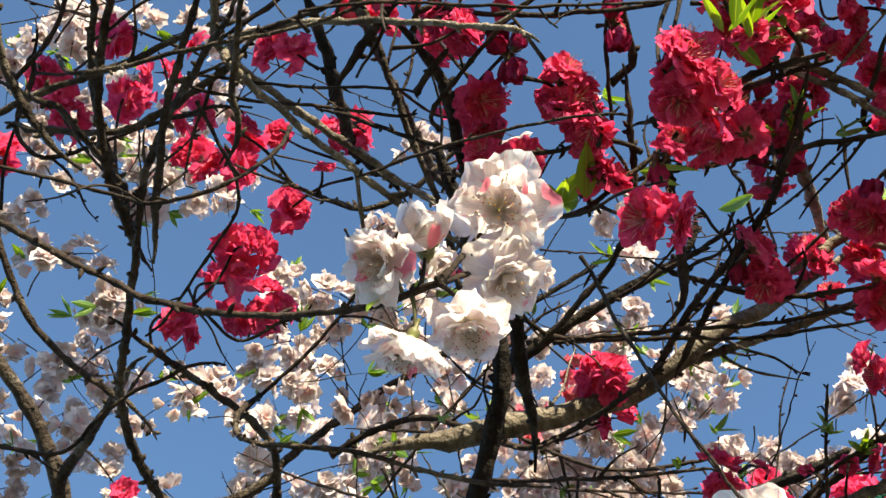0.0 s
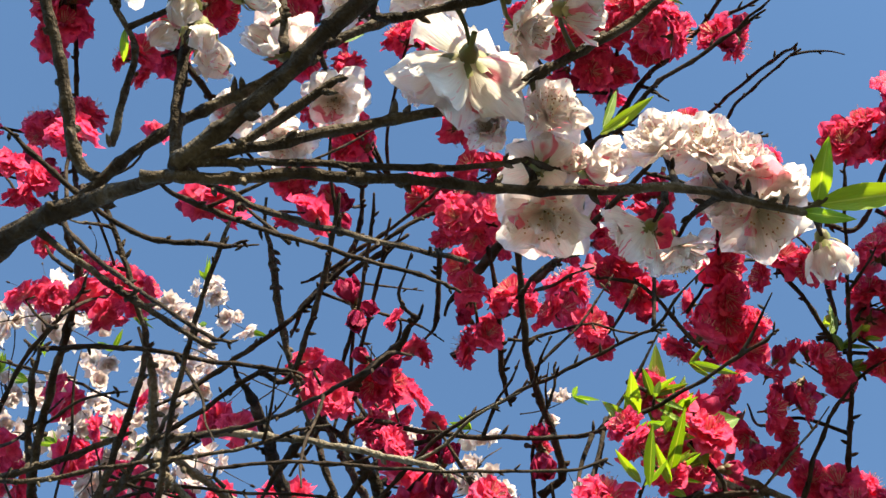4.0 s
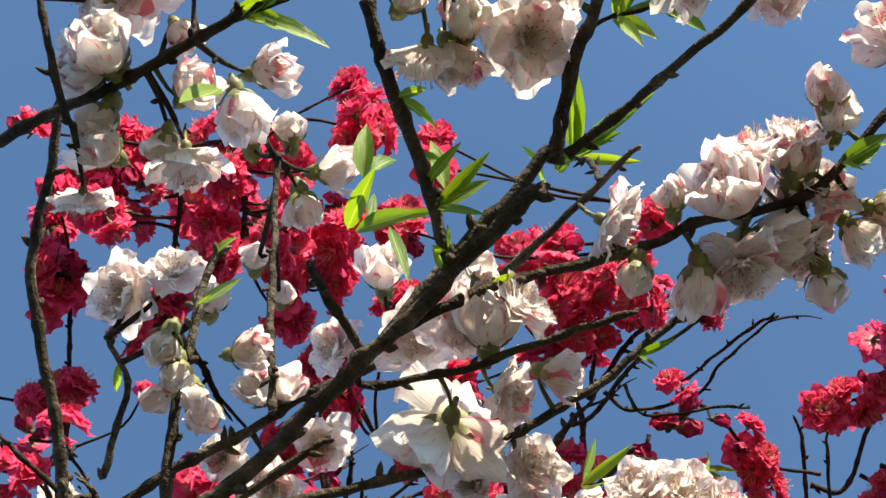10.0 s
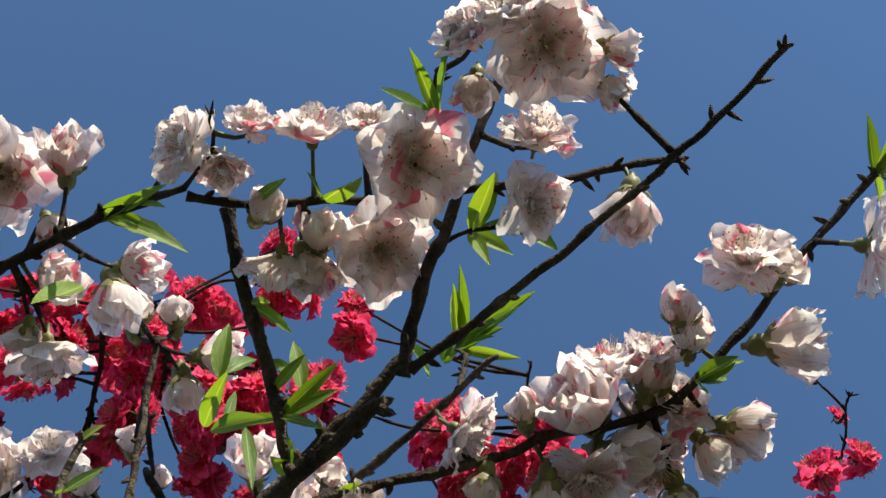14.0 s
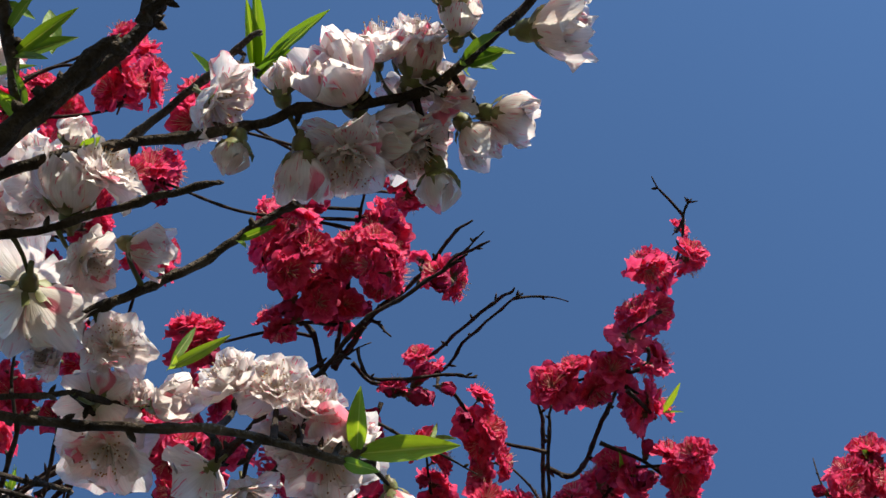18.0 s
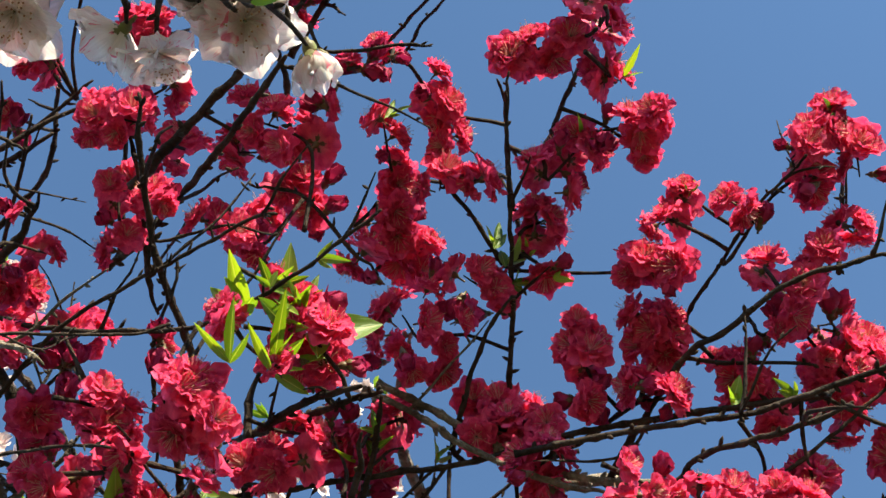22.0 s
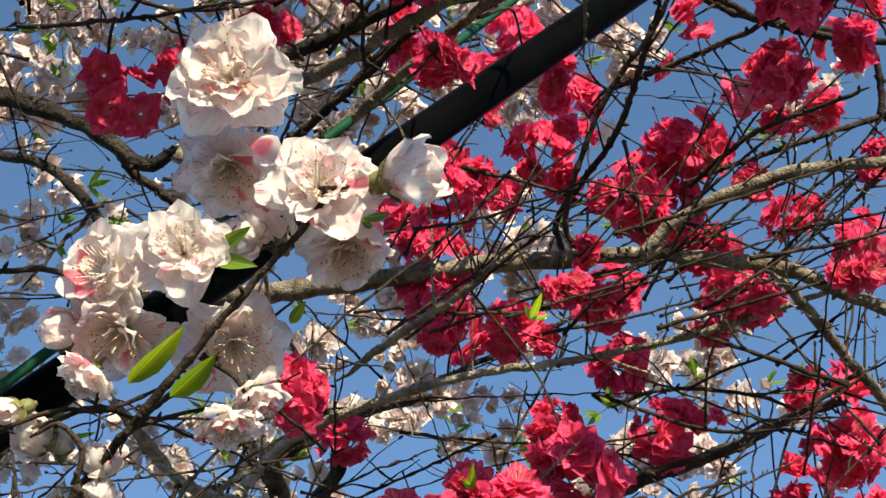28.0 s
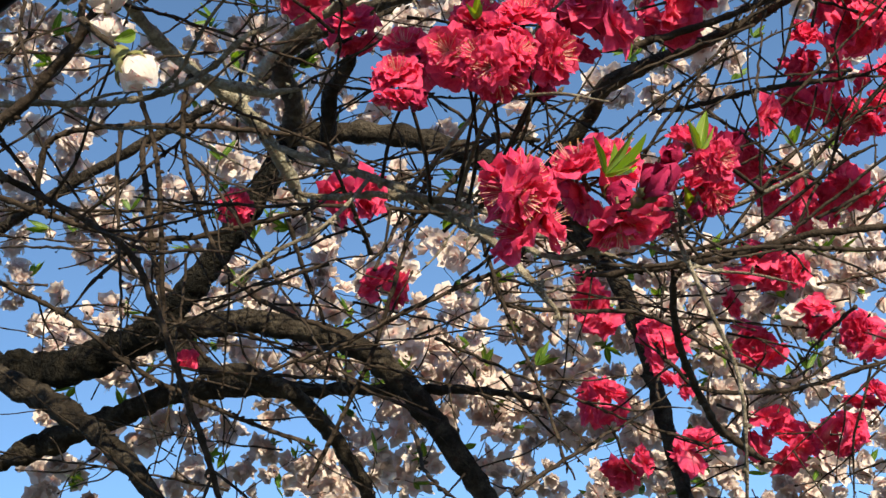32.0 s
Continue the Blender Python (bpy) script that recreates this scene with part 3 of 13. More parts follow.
def red(width, size, p0, p1, seed, root=None):
    """A spray of crimson flowers, each an object, on its piece of twig."""
    rng = random.Random(seed)
    pile = Pile()
    tube(pile, smooth_line(spray_twig(p0, p1, root, rng), 0.005), 0.0015, 0.0009, 6, rng, 0.25)
    part("twig", mesh_of("twig", pile.v, pile.f, [BARK["twig"]], pile.uv), crimson_tree)
    for place, way, d in spray_spots(p0, p1, width, size * 0.98, rng, 2.2):
        shut = d < 0.021 or rng.random() < 0.16
        blossom(crimson_tree, "red", "bud" if shut else "open", place, way, d if d < 0.021 else d * 0.55 if shut else d, rng.randrange(10 ** 6))


def template(me):
    co = np.empty(len(me.vertices) * 3, dtype=np.float32)
    me.vertices.foreach_get("co", co)
    faces = [tuple(p.vertices) for p in me.polygons]
    uv, at = np.zeros((len(me.vertices), 2), dtype=np.float32), me.uv_layers[0].data
    for loop, item in zip(me.loops, at):
        uv[loop.vertex_index] = item.uv
    return co.reshape(-1, 3), np.array(faces), uv


class Mass:
    """Many flowers in one mesh, for the sprays that stay far off."""

    def __init__(self, shapes):
        self.shapes, self.v, self.f, self.uv, self.n = [template(s) for s in shapes], [], [], [], 0
        self.twigs, self.leaves = Pile(), Pile()

    def spray(self, width, size, p0, p1, seed, root=None, crowd=1.8):
        rng = random.Random(seed)
        tube(self.twigs, smooth_line(spray_twig(p0, p1, root, rng), 0.008), 0.0014, 0.0009, 5, rng, 0.2)
        for place, way, d in spray_spots(p0, p1, width, size, rng, crowd):
            self.put(rng, place, way, d)

    def cloud(self, width, size, p0, p1, seed):
        """Single flowers strewn along a few thin crooked twigs."""
        rng = random.Random(seed)
        p0, p1 = Vector(p0), Vector(p1)
        span, reach = (p1 - p0), width * 0.5
        for _ in range(max(2, round((span.length + width) / size * 0.55))):
            a = p0 + span * rng.random() + Vector((rng.gauss(0, 0.5), rng.gauss(0, 0.5), rng.gauss(0, 0.5))) * reach
            way = (span.normalized() * 0.5 if span.length > 0.001 else Vector()) + Vector((rng.gauss(0, 0.6), rng.gauss(0, 0.5), rng.gauss(0.1, 0.5)))
            line = smooth_line(crooked(a, way, rng.uniform(0.8, 1.7) * width, rng, 0.35), 0.008)
            tube(self.twigs, line, 0.0013, 0.0008, 4, rng, 0.2)
            # The flowers crowd round one or two joints of the twig; the tip carries young leaves.
            joints = [rng.uniform(0.1, 0.9) for _ in range(2)]
            for k in range(rng.randint(3, 6)):
                at = line[int((len(line) - 1) * max(0.0, min(1.0, joints[k % 2] + rng.gauss(0, 0.07))))]
                out = Vector((rng.gauss(0, 1), rng.gauss(-0.5, 0.8), rng.gauss(-0.1, 0.8))).normalized()
                d = size * rng.uniform(0.75, 1.15)
                self.put(rng, at + out * d * 0.3, out, d)
            if rng.random() < 0.4:
                self.tuft(rng, line[-1], (line[-1] - line[-3]).normalized(), size)

    def put(self, rng, at, out, d):
        co, faces, uv = self.shapes[rng.randrange(len(self.shapes))]
        m = np.array(facing(at, out, d, rng.uniform(0, 6)))
        self.v.append(co @ m[:3, :3].T + m[:3, 3])
        self.f.append(faces + self.n)
        self.uv.append(uv)
        self.n += len(co)

    def tuft(self, rng, at, way, size):
        """A few narrow young leaves that stand up from a twig's tip."""
        for _ in range(rng.randint(3, 5)):
            y = (way + Vector((rng.gauss(0, 0.5), rng.gauss(0, 0.5), rng.gauss(0.5, 0.4)))).normalized()
            x = y.orthogonal().normalized()
            x.rotate(Quaternion(y, rng.uniform(0, 6)))
            z, long, wide = x.cross(y), size * rng.uniform(0.45, 0.95), size * rng.uniform(0.09, 0.15)
            v, uv = [], []
            for t, w in ((0.0, 0.15), (0.3, 0.85), (0.62, 0.8), (1.0, 0.03)):
                for u in (-1, 0, 1):
                    v.append(at + y * long * t + x * wide * w * u + z * (abs(u) * wide * 0.4 * w + long * 0.22 * t * t))
                    uv.append((u, t))
            self.leaves.add(v, [(j * 3 + k, j * 3 + k + 1, j * 3 + k + 4, j * 3 + k + 3) for j in range(3) for k in range(2)], uv)

    def build(self, tree, mat, bark, label):
        me = mesh_of("blossom_mass", np.concatenate(self.v).tolist(), np.concatenate(self.f).tolist(), [mat], np.concatenate(self.uv))
        tagged(part("blossom_mass", me, tree), label, kind="stuff")
        tagged(part("twig_mass", mesh_of("twig_mass", self.twigs.v, self.twigs.f, [bark], self.twigs.uv), tree), "thin dark twigs", kind="stuff")
        if self.leaves.v:
            tagged(part("leaf_mass", mesh_of("leaf_mass", self.leaves.v, self.leaves.f, [LEAF], self.leaves.uv), tree), "bright green young leaves at the twig tips", kind="stuff")


def thicket(tree, corners, count, seed, thick=1.0):
    """Fine bare twigs that cross a space given by its eight corners."""
    rng = random.Random(seed)
    c = [Vector(p) for p in corners]
    pile = Pile()

    def at(x, y, z):
        near = c[0].lerp(c[1], x).lerp(c[2].lerp(c[3], x), y)
        return near.lerp(c[4].lerp(c[5], x).lerp(c[6].lerp(c[7], x), y), z)

    for _ in range(count):
        x, y, z = rng.random(), rng.random(), rng.random()
        a = at(x, y, z)
        turn, far = rng.uniform(0, 2 * math.pi), rng.uniform(0.2, 0.5)
        way = at(x + far * math.cos(turn), y + far * math.sin(turn), z + rng.uniform(-0.3, 0.3)) - a
        length = min(0.6, way.length)
        line = smooth_line(crooked(a, way, length, rng, 0.09), 0.008)
        r = rng.uniform(0.0014, 0.0028) * thick
        tube(pile, crook(line, 0.0016, seed), r, r * 0.5, 5, rng, 0.4, 0.12)
        for _ in range(int(length / 0.035)):
            k = rng.randrange(1, len(line) - 1)
            side = Vector((rng.gauss(0, 1), rng.gauss(0, 1), rng.gauss(0, 1))).normalized()
            if rng.random() < 0.35:
                spur = smooth_line(crooked(line[k], side + (line[k + 1] - line[k]).normalized(), rng.uniform(0.02, 0.12), rng, 0.35), 0.007)
                tube(pile, spur, r * 0.7, r * 0.4, 4, rng, 0.4, 0.12)
                nub(pile, spur[-1], (spur[-1] - spur[-2]).normalized(), 0.0016, 0.005, rng)
            else:
                nub(pile, line[k] + side * r * 0.6, side, r * 0.9, rng.uniform(0.003, 0.006), rng)
    tagged(part("twig_mass", mesh_of("twig_mass", pile.v, pile.f, [BARK["twig"]], pile.uv), tree), "tangle of fine dark twigs", kind="stuff")


def leaf_mesh(k, rng):
    pile = Pile()
    v, uv, n = [], [], 9
    bend, twist, phase = rng.uniform(-0.35, 0.35), rng.uniform(-0.5, 0.5), rng.uniform(0, 40)
    for j in range(n + 1):
        t = j / n
        w = 0.5 * math.sin(math.pi * t ** 0.82) ** 0.85 if 0 < t < 1 else 0.01
        for s in range(5):
            u = s / 2 - 1
            a = twist * t
            x, z = u * w * 0.93, abs(u) * w * 0.5 + 0.06 * w * math.sin(t * 26 + phase) * abs(u)
            v.append((x * math.cos(a) - z * math.sin(a), t, x * math.sin(a) + z * math.cos(a) + bend * 2.0 * t * t))
            uv.append((u, t))
    # Unit length and unit width: both are set by the scale.
    pile.add(v, [(j * 5 + s, j * 5 + s + 1, j * 5 + 6 + s, j * 5 + 5 + s) for j in range(n) for s in range(4)], uv)
    return mesh_of("leaf", pile.v, pile.f, [LEAF], pile.uv)


LEAVES = [leaf_mesh(k, random.Random(40 + k)) for k in range(5)]


def leaf(tree, width, base, tip, seed):
    rng = random.Random(seed)
    base, tip = Vector(base), Vector(tip)
    y = (tip - base).normalized()
    z = (Vector((0.1, -0.45, -0.8)) + Vector((rng.gauss(0, 0.28), rng.gauss(0, 0.28), rng.gauss(0, 0.28))))
    x = y.cross(z).normalized()
    z = x.cross(y)
    m = Matrix((x, y, z)).transposed().to_4x4()
    m.translation = base
    length = (tip - base).length
    return part("leaf", LEAVES[rng.randrange(5)], tree, m @ Matrix.Diagonal((width, length, width, 1)))


# ---- ground ----
ground = Pile()
for gx in range(2):
    for gy in range(2):
        ground.v.append((-2000 + 4000 * gx, -2000 + 4000 * gy, 0.0))
tagged(new("ground", mesh_of("ground", ground.v, [(0, 2, 3, 1)], [GROUND], [(0, 0)] * 4)), "level ground of sparse grass and bare earth", "ground", kind="structure")

# ---- trees ----
striped_tree = tagged(new("striped_peach_tree"), "peach tree with white double blossoms streaked pink, rooted in grass", "tree", "flowering peach trees")
crimson_tree = tagged(new("crimson_peach_tree"), "peach tree crowded with crimson double blossoms, rooted in grass", "tree", "flowering peach trees")
pale_tree = tagged(new("pale_peach_tree"), "peach tree with pale pink blossoms behind the crimson tree", "tree", "flowering peach trees")

# limbs and twigs
branch(striped_tree, 'grey', 0.0070, 0.0041, (-0.241, 0.192, 2.132), (-0.216, 0.142, 2.127), (-0.195, 0.107, 2.122), (-0.170, 0.062, 2.114), (-0.149, 0.043, 2.108), (-0.129, 0.027, 2.102), (-0.095, 0.012, 2.089), (-0.070, 0.001, 2.078), extra=0, seed=1)
branch(striped_tree, 'grey', 0.0030, 0.0026, (-0.005, -0.061, 2.048), (0.014, -0.077, 2.057), (0.024, -0.089, 2.062), (0.042, -0.111, 2.072), (0.068, -0.137, 2.083), (0.082, -0.153, 2.090), extra=0, seed=2, tip=0.004)
branch(striped_tree, 'grey', 0.0019, 0.0012, (0.086, -0.155, 2.056), (0.106, -0.172, 2.053), (0.138, -0.201, 2.050), (0.172, -0.235, 2.046), (0.186, -0.249, 2.044), (0.199, -0.264, 2.042), (0.211, -0.279, 2.041), extra=0, seed=3, tip=0.004)
branch(striped_tree, 'grey', 0.0026, 0.0018, (0.083, -0.151, 2.065), (0.087, -0.178, 2.072), (0.092, -0.196, 2.075), (0.096, -0.204, 2.077), (0.100, -0.223, 2.081), (0.108, -0.249, 2.087), (0.115, -0.267, 2.091), (0.122, -0.284, 2.094), extra=0, seed=4, tip=0.004)
branch(striped_tree, 'twig', 0.0012, 0.0006, (0.096, -0.204, 2.077), (0.094, -0.200, 2.091), (0.106, -0.206, 2.091), (0.121, -0.211, 2.090), (0.135, -0.218, 2.090), extra=0, seed=5, tip=0.004)
branch(striped_tree, 'grey', 0.0031, 0.0029, (-0.060, -0.011, 2.048), (-0.041, -0.025, 2.048), (-0.026, -0.038, 2.048), (-0.005, -0.060, 2.049), (0.013, -0.079, 2.049), (0.036, -0.100, 2.050), (0.044, -0.111, 2.050), (0.062, -0.129, 2.051), (0.074, -0.142, 2.051), extra=0, seed=6, tip=0.004)
branch(striped_tree, 'grey', 0.0017, 0.0014, (0.013, -0.078, 2.059), (0.011, -0.064, 2.069), (0.036, -0.068, 2.066), (0.057, -0.074, 2.064), (0.070, -0.080, 2.064), (0.091, -0.088, 2.062), (0.111, -0.095, 2.061), extra=0, seed=7, tip=0.004)
branch(striped_tree, 'grey', 0.0018, 0.0021, (0.278, -0.240, 2.131), (0.262, -0.220, 2.126), (0.246, -0.203, 2.121), (0.233, -0.185, 2.116), (0.222, -0.171, 2.113), (0.202, -0.150, 2.106), (0.189, -0.138, 2.102), (0.172, -0.132, 2.099), (0.145, -0.127, 2.094), (0.124, -0.118, 2.089), (0.092, -0.109, 2.083), (0.061, -0.102, 2.076), (0.034, -0.090, 2.069), (0.019, -0.082, 2.065), extra=0, seed=8, root=0.004)
branch(striped_tree, 'grey', 0.0023, 0.0017, (-0.060, -0.012, 2.048), (-0.042, -0.015, 2.052), (-0.023, -0.018, 2.056), (0.006, -0.024, 2.063), (0.036, -0.029, 2.070), (0.058, -0.036, 2.075), (0.074, -0.043, 2.079), (0.091, -0.053, 2.085), (0.105, -0.060, 2.089), (0.121, -0.072, 2.094), (0.141, -0.088, 2.102), extra=0, seed=9, tip=0.004)
branch(striped_tree, 'grey', 0.0023, 0.0015, (-0.073, -0.005, 2.047), (-0.047, -0.006, 2.047), (-0.005, -0.008, 2.047), (0.037, -0.007, 2.046), (0.069, -0.005, 2.046), (0.100, -0.007, 2.045), (0.115, -0.008, 2.046), (0.132, -0.008, 2.045), (0.153, -0.004, 2.045), (0.170, -0.001, 2.044), (0.175, -0.004, 2.044), extra=0, seed=10, tip=0.004)
branch(striped_tree, 'grey', 0.0016, 0.0012, (-0.062, -0.011, 2.048), (-0.041, -0.011, 2.050), (-0.012, -0.012, 2.052), (0.020, -0.010, 2.055), (0.045, -0.011, 2.057), (0.065, -0.013, 2.059), extra=0, seed=11, tip=0.004)
branch(striped_tree, 'grey', 0.0012, 0.0016, (0.048, 0.056, 2.161), (0.018, 0.043, 2.136), (-0.014, 0.027, 2.105), (-0.036, 0.013, 2.081), (-0.057, -0.005, 2.054), extra=0, seed=12, root=0.004)
branch(striped_tree, 'grey', 0.0023, 0.0019, (-0.109, 0.016, 2.098), (-0.095, 0.003, 2.103), (-0.069, -0.015, 2.111), (-0.035, -0.032, 2.118), (-0.016, -0.044, 2.123), (0.016, -0.058, 2.129), (0.049, -0.066, 2.134), extra=0, seed=13, tip=0.004)
branch(striped_tree, 'grey', 0.0016, 0.0013, (-0.127, 0.030, 2.094), (-0.115, 0.044, 2.101), (-0.101, 0.058, 2.109), (-0.080, 0.077, 2.120), (-0.065, 0.089, 2.127), extra=0, seed=14, tip=0.004)
branch(striped_tree, 'grey', 0.0027, 0.0018, (-0.065, -0.004, 2.071), (-0.068, -0.033, 2.096), (-0.065, -0.060, 2.117), (-0.062, -0.089, 2.139), (-0.059, -0.101, 2.149), extra=0, seed=15, tip=0.004)
branch(striped_tree, 'grey', 0.0026, 0.0020, (-0.102, 0.010, 2.101), (-0.114, 0.002, 2.107), (-0.120, -0.028, 2.116), (-0.129, -0.060, 2.126), (-0.135, -0.088, 2.134), (-0.135, -0.112, 2.141), (-0.130, -0.136, 2.148), (-0.129, -0.155, 2.154), (-0.126, -0.174, 2.160), (-0.121, -0.197, 2.166), extra=0, seed=16, tip=0.004)
branch(striped_tree, 'grey', 0.0014, 0.0017, (-0.037, -0.139, 2.192), (-0.034, -0.112, 2.161), (-0.030, -0.079, 2.119), (-0.024, -0.051, 2.079), extra=0, seed=17, root=0.004, tip=0.004)
branch(striped_tree, 'grey', 0.0019, 0.0016, (0.013, -0.078, 2.059), (0.004, -0.094, 2.050), (-0.005, -0.113, 2.041), extra=0, seed=18, tip=0.004)
branch(striped_tree, 'grey', 0.0026, 0.0026, (0.011, -0.210, 2.085), (0.014, -0.199, 2.082), (0.019, -0.184, 2.077), (0.027, -0.163, 2.071), (0.035, -0.143, 2.064), (0.043, -0.115, 2.055), extra=0, seed=19)
branch(striped_tree, 'twig', 0.0025, 0.0020, (-0.147, -0.150, 2.132), (-0.131, -0.159, 2.126), (-0.100, -0.172, 2.114), (-0.072, -0.186, 2.103), (-0.045, -0.200, 2.091), (-0.024, -0.209, 2.082), (-0.004, -0.217, 2.073), extra=0, seed=20, root=0.004)
branch(striped_tree, 'twig', 0.0017, 0.0016, (-0.003, -0.214, 2.073), (0.014, -0.212, 2.076), (0.048, -0.215, 2.083), (0.066, -0.217, 2.086), (0.102, -0.222, 2.092), (0.144, -0.229, 2.100), (0.160, -0.234, 2.103), (0.188, -0.240, 2.108), extra=0, seed=21, tip=0.004)
branch(striped_tree, 'twig', 0.0017, 0.0011, (-0.104, -0.164, 2.084), (-0.112, -0.184, 2.092), (-0.120, -0.214, 2.104), (-0.129, -0.244, 2.115), (-0.136, -0.278, 2.127), extra=0, seed=22, root=0.004, tip=0.004)
branch(striped_tree, 'twig', 0.0016, 0.0009, (0.099, -0.231, 2.085), (0.091, -0.249, 2.086), (0.089, -0.264, 2.087), extra=0, seed=23, tip=0.004)
branch(striped_tree, 'twig', 0.0009, 0.0007, (-0.004, -0.217, 2.073), (0.008, -0.233, 2.062), (0.006, -0.243, 2.063), extra=0, seed=24, tip=0.004)
branch(striped_tree, 'grey', 0.0019, 0.0013, (0.066, -0.101, 2.112), (0.087, -0.120, 2.112), (0.106, -0.140, 2.112), (0.118, -0.153, 2.112), extra=0, seed=25, root=0.004, tip=0.004)
branch(striped_tree, 'grey', 0.0019, 0.0014, (-0.114, 0.005, 2.167), (-0.109, -0.015, 2.171), (-0.104, -0.036, 2.175), (-0.113, -0.052, 2.177), extra=0, seed=26, root=0.004, tip=0.004)
branch(striped_tree, 'grey', 0.0022, 0.0017, (-0.065, -0.004, 2.071), (-0.046, -0.010, 2.072), (-0.024, -0.025, 2.074), (-0.005, -0.038, 2.076), extra=0, seed=27, tip=0.004)
branch(striped_tree, 'twig', 0.0018, 0.0016, (-0.248, 0.266, 2.155), (-0.223, 0.273, 2.139), (-0.184, 0.281, 2.115), (-0.140, 0.289, 2.088), (-0.094, 0.285, 2.065), (-0.056, 0.275, 2.049), (-0.035, 0.268, 2.041), (-0.003, 0.251, 2.029), extra=0, seed=28, tip=0.004)
branch(striped_tree, 'twig', 0.0019, 0.0012, (0.097, 0.647, 2.018), (0.102, 0.636, 2.032), (0.091, 0.628, 2.045), (0.075, 0.633, 2.042), extra=0, seed=3002)
branch(striped_tree, 'twig', 0.0019, 0.0012, (0.119, 0.630, 2.054), (0.101, 0.639, 2.062), (0.081, 0.645, 2.059), (0.060, 0.657, 2.063), extra=0, seed=3003)
branch(striped_tree, 'twig', 0.0019, 0.0012, (0.097, 0.647, 2.018), (0.109, 0.654, 2.006), (0.120, 0.660, 1.995), extra=0, seed=3004)
branch(striped_tree, 'twig', 0.0019, 0.0012, (0.167, 0.615, 2.074), (0.184, 0.625, 2.065), (0.192, 0.633, 2.053), extra=0, seed=3005)
branch(striped_tree, 'twig', 0.0014, 0.0011, (0.106, -0.140, 2.112), (0.111, -0.142, 2.191), (0.109, -0.139, 2.252), seed=3010)
branch(striped_tree, 'twig', 0.0032, 0.0018, (0.021, 0.716, 1.993), (0.043, 0.703, 2.001), (0.064, 0.691, 2.009), (0.093, 0.669, 2.026), (0.115, 0.650, 2.041), (0.140, 0.629, 2.057), (0.168, 0.606, 2.075), (0.196, 0.583, 2.093), (0.227, 0.559, 2.112), (0.241, 0.545, 2.122), extra=1, seed=29, reach=0.2, tip=0.004)
branch(striped_tree, 'twig', 0.0015, 0.0011, (0.056, 0.638, 2.053), (0.087, 0.634, 2.059), (0.117, 0.635, 2.058), (0.149, 0.628, 2.067), extra=0, seed=30, reach=0.2, root=0.004)
branch(striped_tree, 'twig', 0.0017, 0.0016, (0.064, 0.586, 2.122), (0.082, 0.588, 2.122), (0.097, 0.591, 2.120), (0.124, 0.596, 2.118), extra=0, seed=31, reach=0.2, root=0.004, tip=0.004)
branch(crimson_tree, 'pale', 0.0104, 0.0058, (0.029, 0.565, 2.385), (0.041, 0.563, 2.385), (0.105, 0.548, 2.388), (0.153, 0.532, 2.392), (0.196, 0.500, 2.404), (0.244, 0.472, 2.414), (0.264, 0.459, 2.419), extra=3, seed=32, root=0.100, tip=0.076)
branch(crimson_tree, 'pale', 0.0037, 0.0023, (0.118, 0.554, 2.414), (0.172, 0.525, 2.409), (0.252, 0.484, 2.397), (0.307, 0.454, 2.390), (0.352, 0.434, 2.382), (0.396, 0.411, 2.375), (0.459, 0.363, 2.369), extra=4, seed=33)
branch(crimson_tree, 'limb', 0.0091, 0.0052, (0.013, 0.657, 2.320), (0.018, 0.621, 2.337), (0.030, 0.581, 2.355), (0.042, 0.533, 2.377), (0.043, 0.487, 2.400), (0.021, 0.425, 2.433), (0.004, 0.383, 2.455), (-0.005, 0.359, 2.468), extra=4, seed=34, root=0.100)
branch(crimson_tree, 'limb', 0.0053, 0.0032, (0.038, 0.522, 2.388), (0.085, 0.486, 2.400), (0.136, 0.454, 2.409), (0.175, 0.432, 2.415), extra=2, seed=35, tip=0.044)
branch(crimson_tree, 'twig', 0.0030, 0.0021, (0.122, 0.554, 2.414), (0.157, 0.522, 2.394), (0.181, 0.449, 2.373), (0.214, 0.362, 2.340), (0.225, 0.291, 2.311), extra=3, seed=36, tip=0.025)
branch(crimson_tree, 'twig', 0.0019, 0.0011, (0.086, 0.505, 2.419), (0.165, 0.479, 2.381), (0.228, 0.459, 2.348), (0.292, 0.427, 2.316), extra=3, seed=37)
branch(crimson_tree, 'twig', 0.0028, 0.0020, (0.343, 0.577, 2.364), (0.341, 0.574, 2.348), (0.340, 0.561, 2.334), (0.339, 0.509, 2.347), (0.348, 0.457, 2.359), (0.367, 0.405, 2.367), (0.397, 0.346, 2.376), extra=3, seed=38, tip=0.027)
branch(crimson_tree, 'pale', 0.0060, 0.0027, (0.142, 0.751, 2.390), (0.147, 0.746, 2.398), (0.156, 0.736, 2.402), (0.209, 0.684, 2.378), (0.266, 0.630, 2.349), (0.325, 0.563, 2.315), (0.358, 0.530, 2.293), (0.387, 0.481, 2.272), (0.415, 0.451, 2.248), extra=5, seed=39, tip=0.039)
branch(crimson_tree, 'pale', 0.0041, 0.0024, (0.269, 0.691, 2.354), (0.289, 0.667, 2.349), (0.338, 0.606, 2.338), (0.388, 0.548, 2.323), (0.452, 0.510, 2.293), (0.498, 0.475, 2.272), (0.540, 0.434, 2.253), (0.570, 0.411, 2.234), extra=5, seed=40, root=0.056)
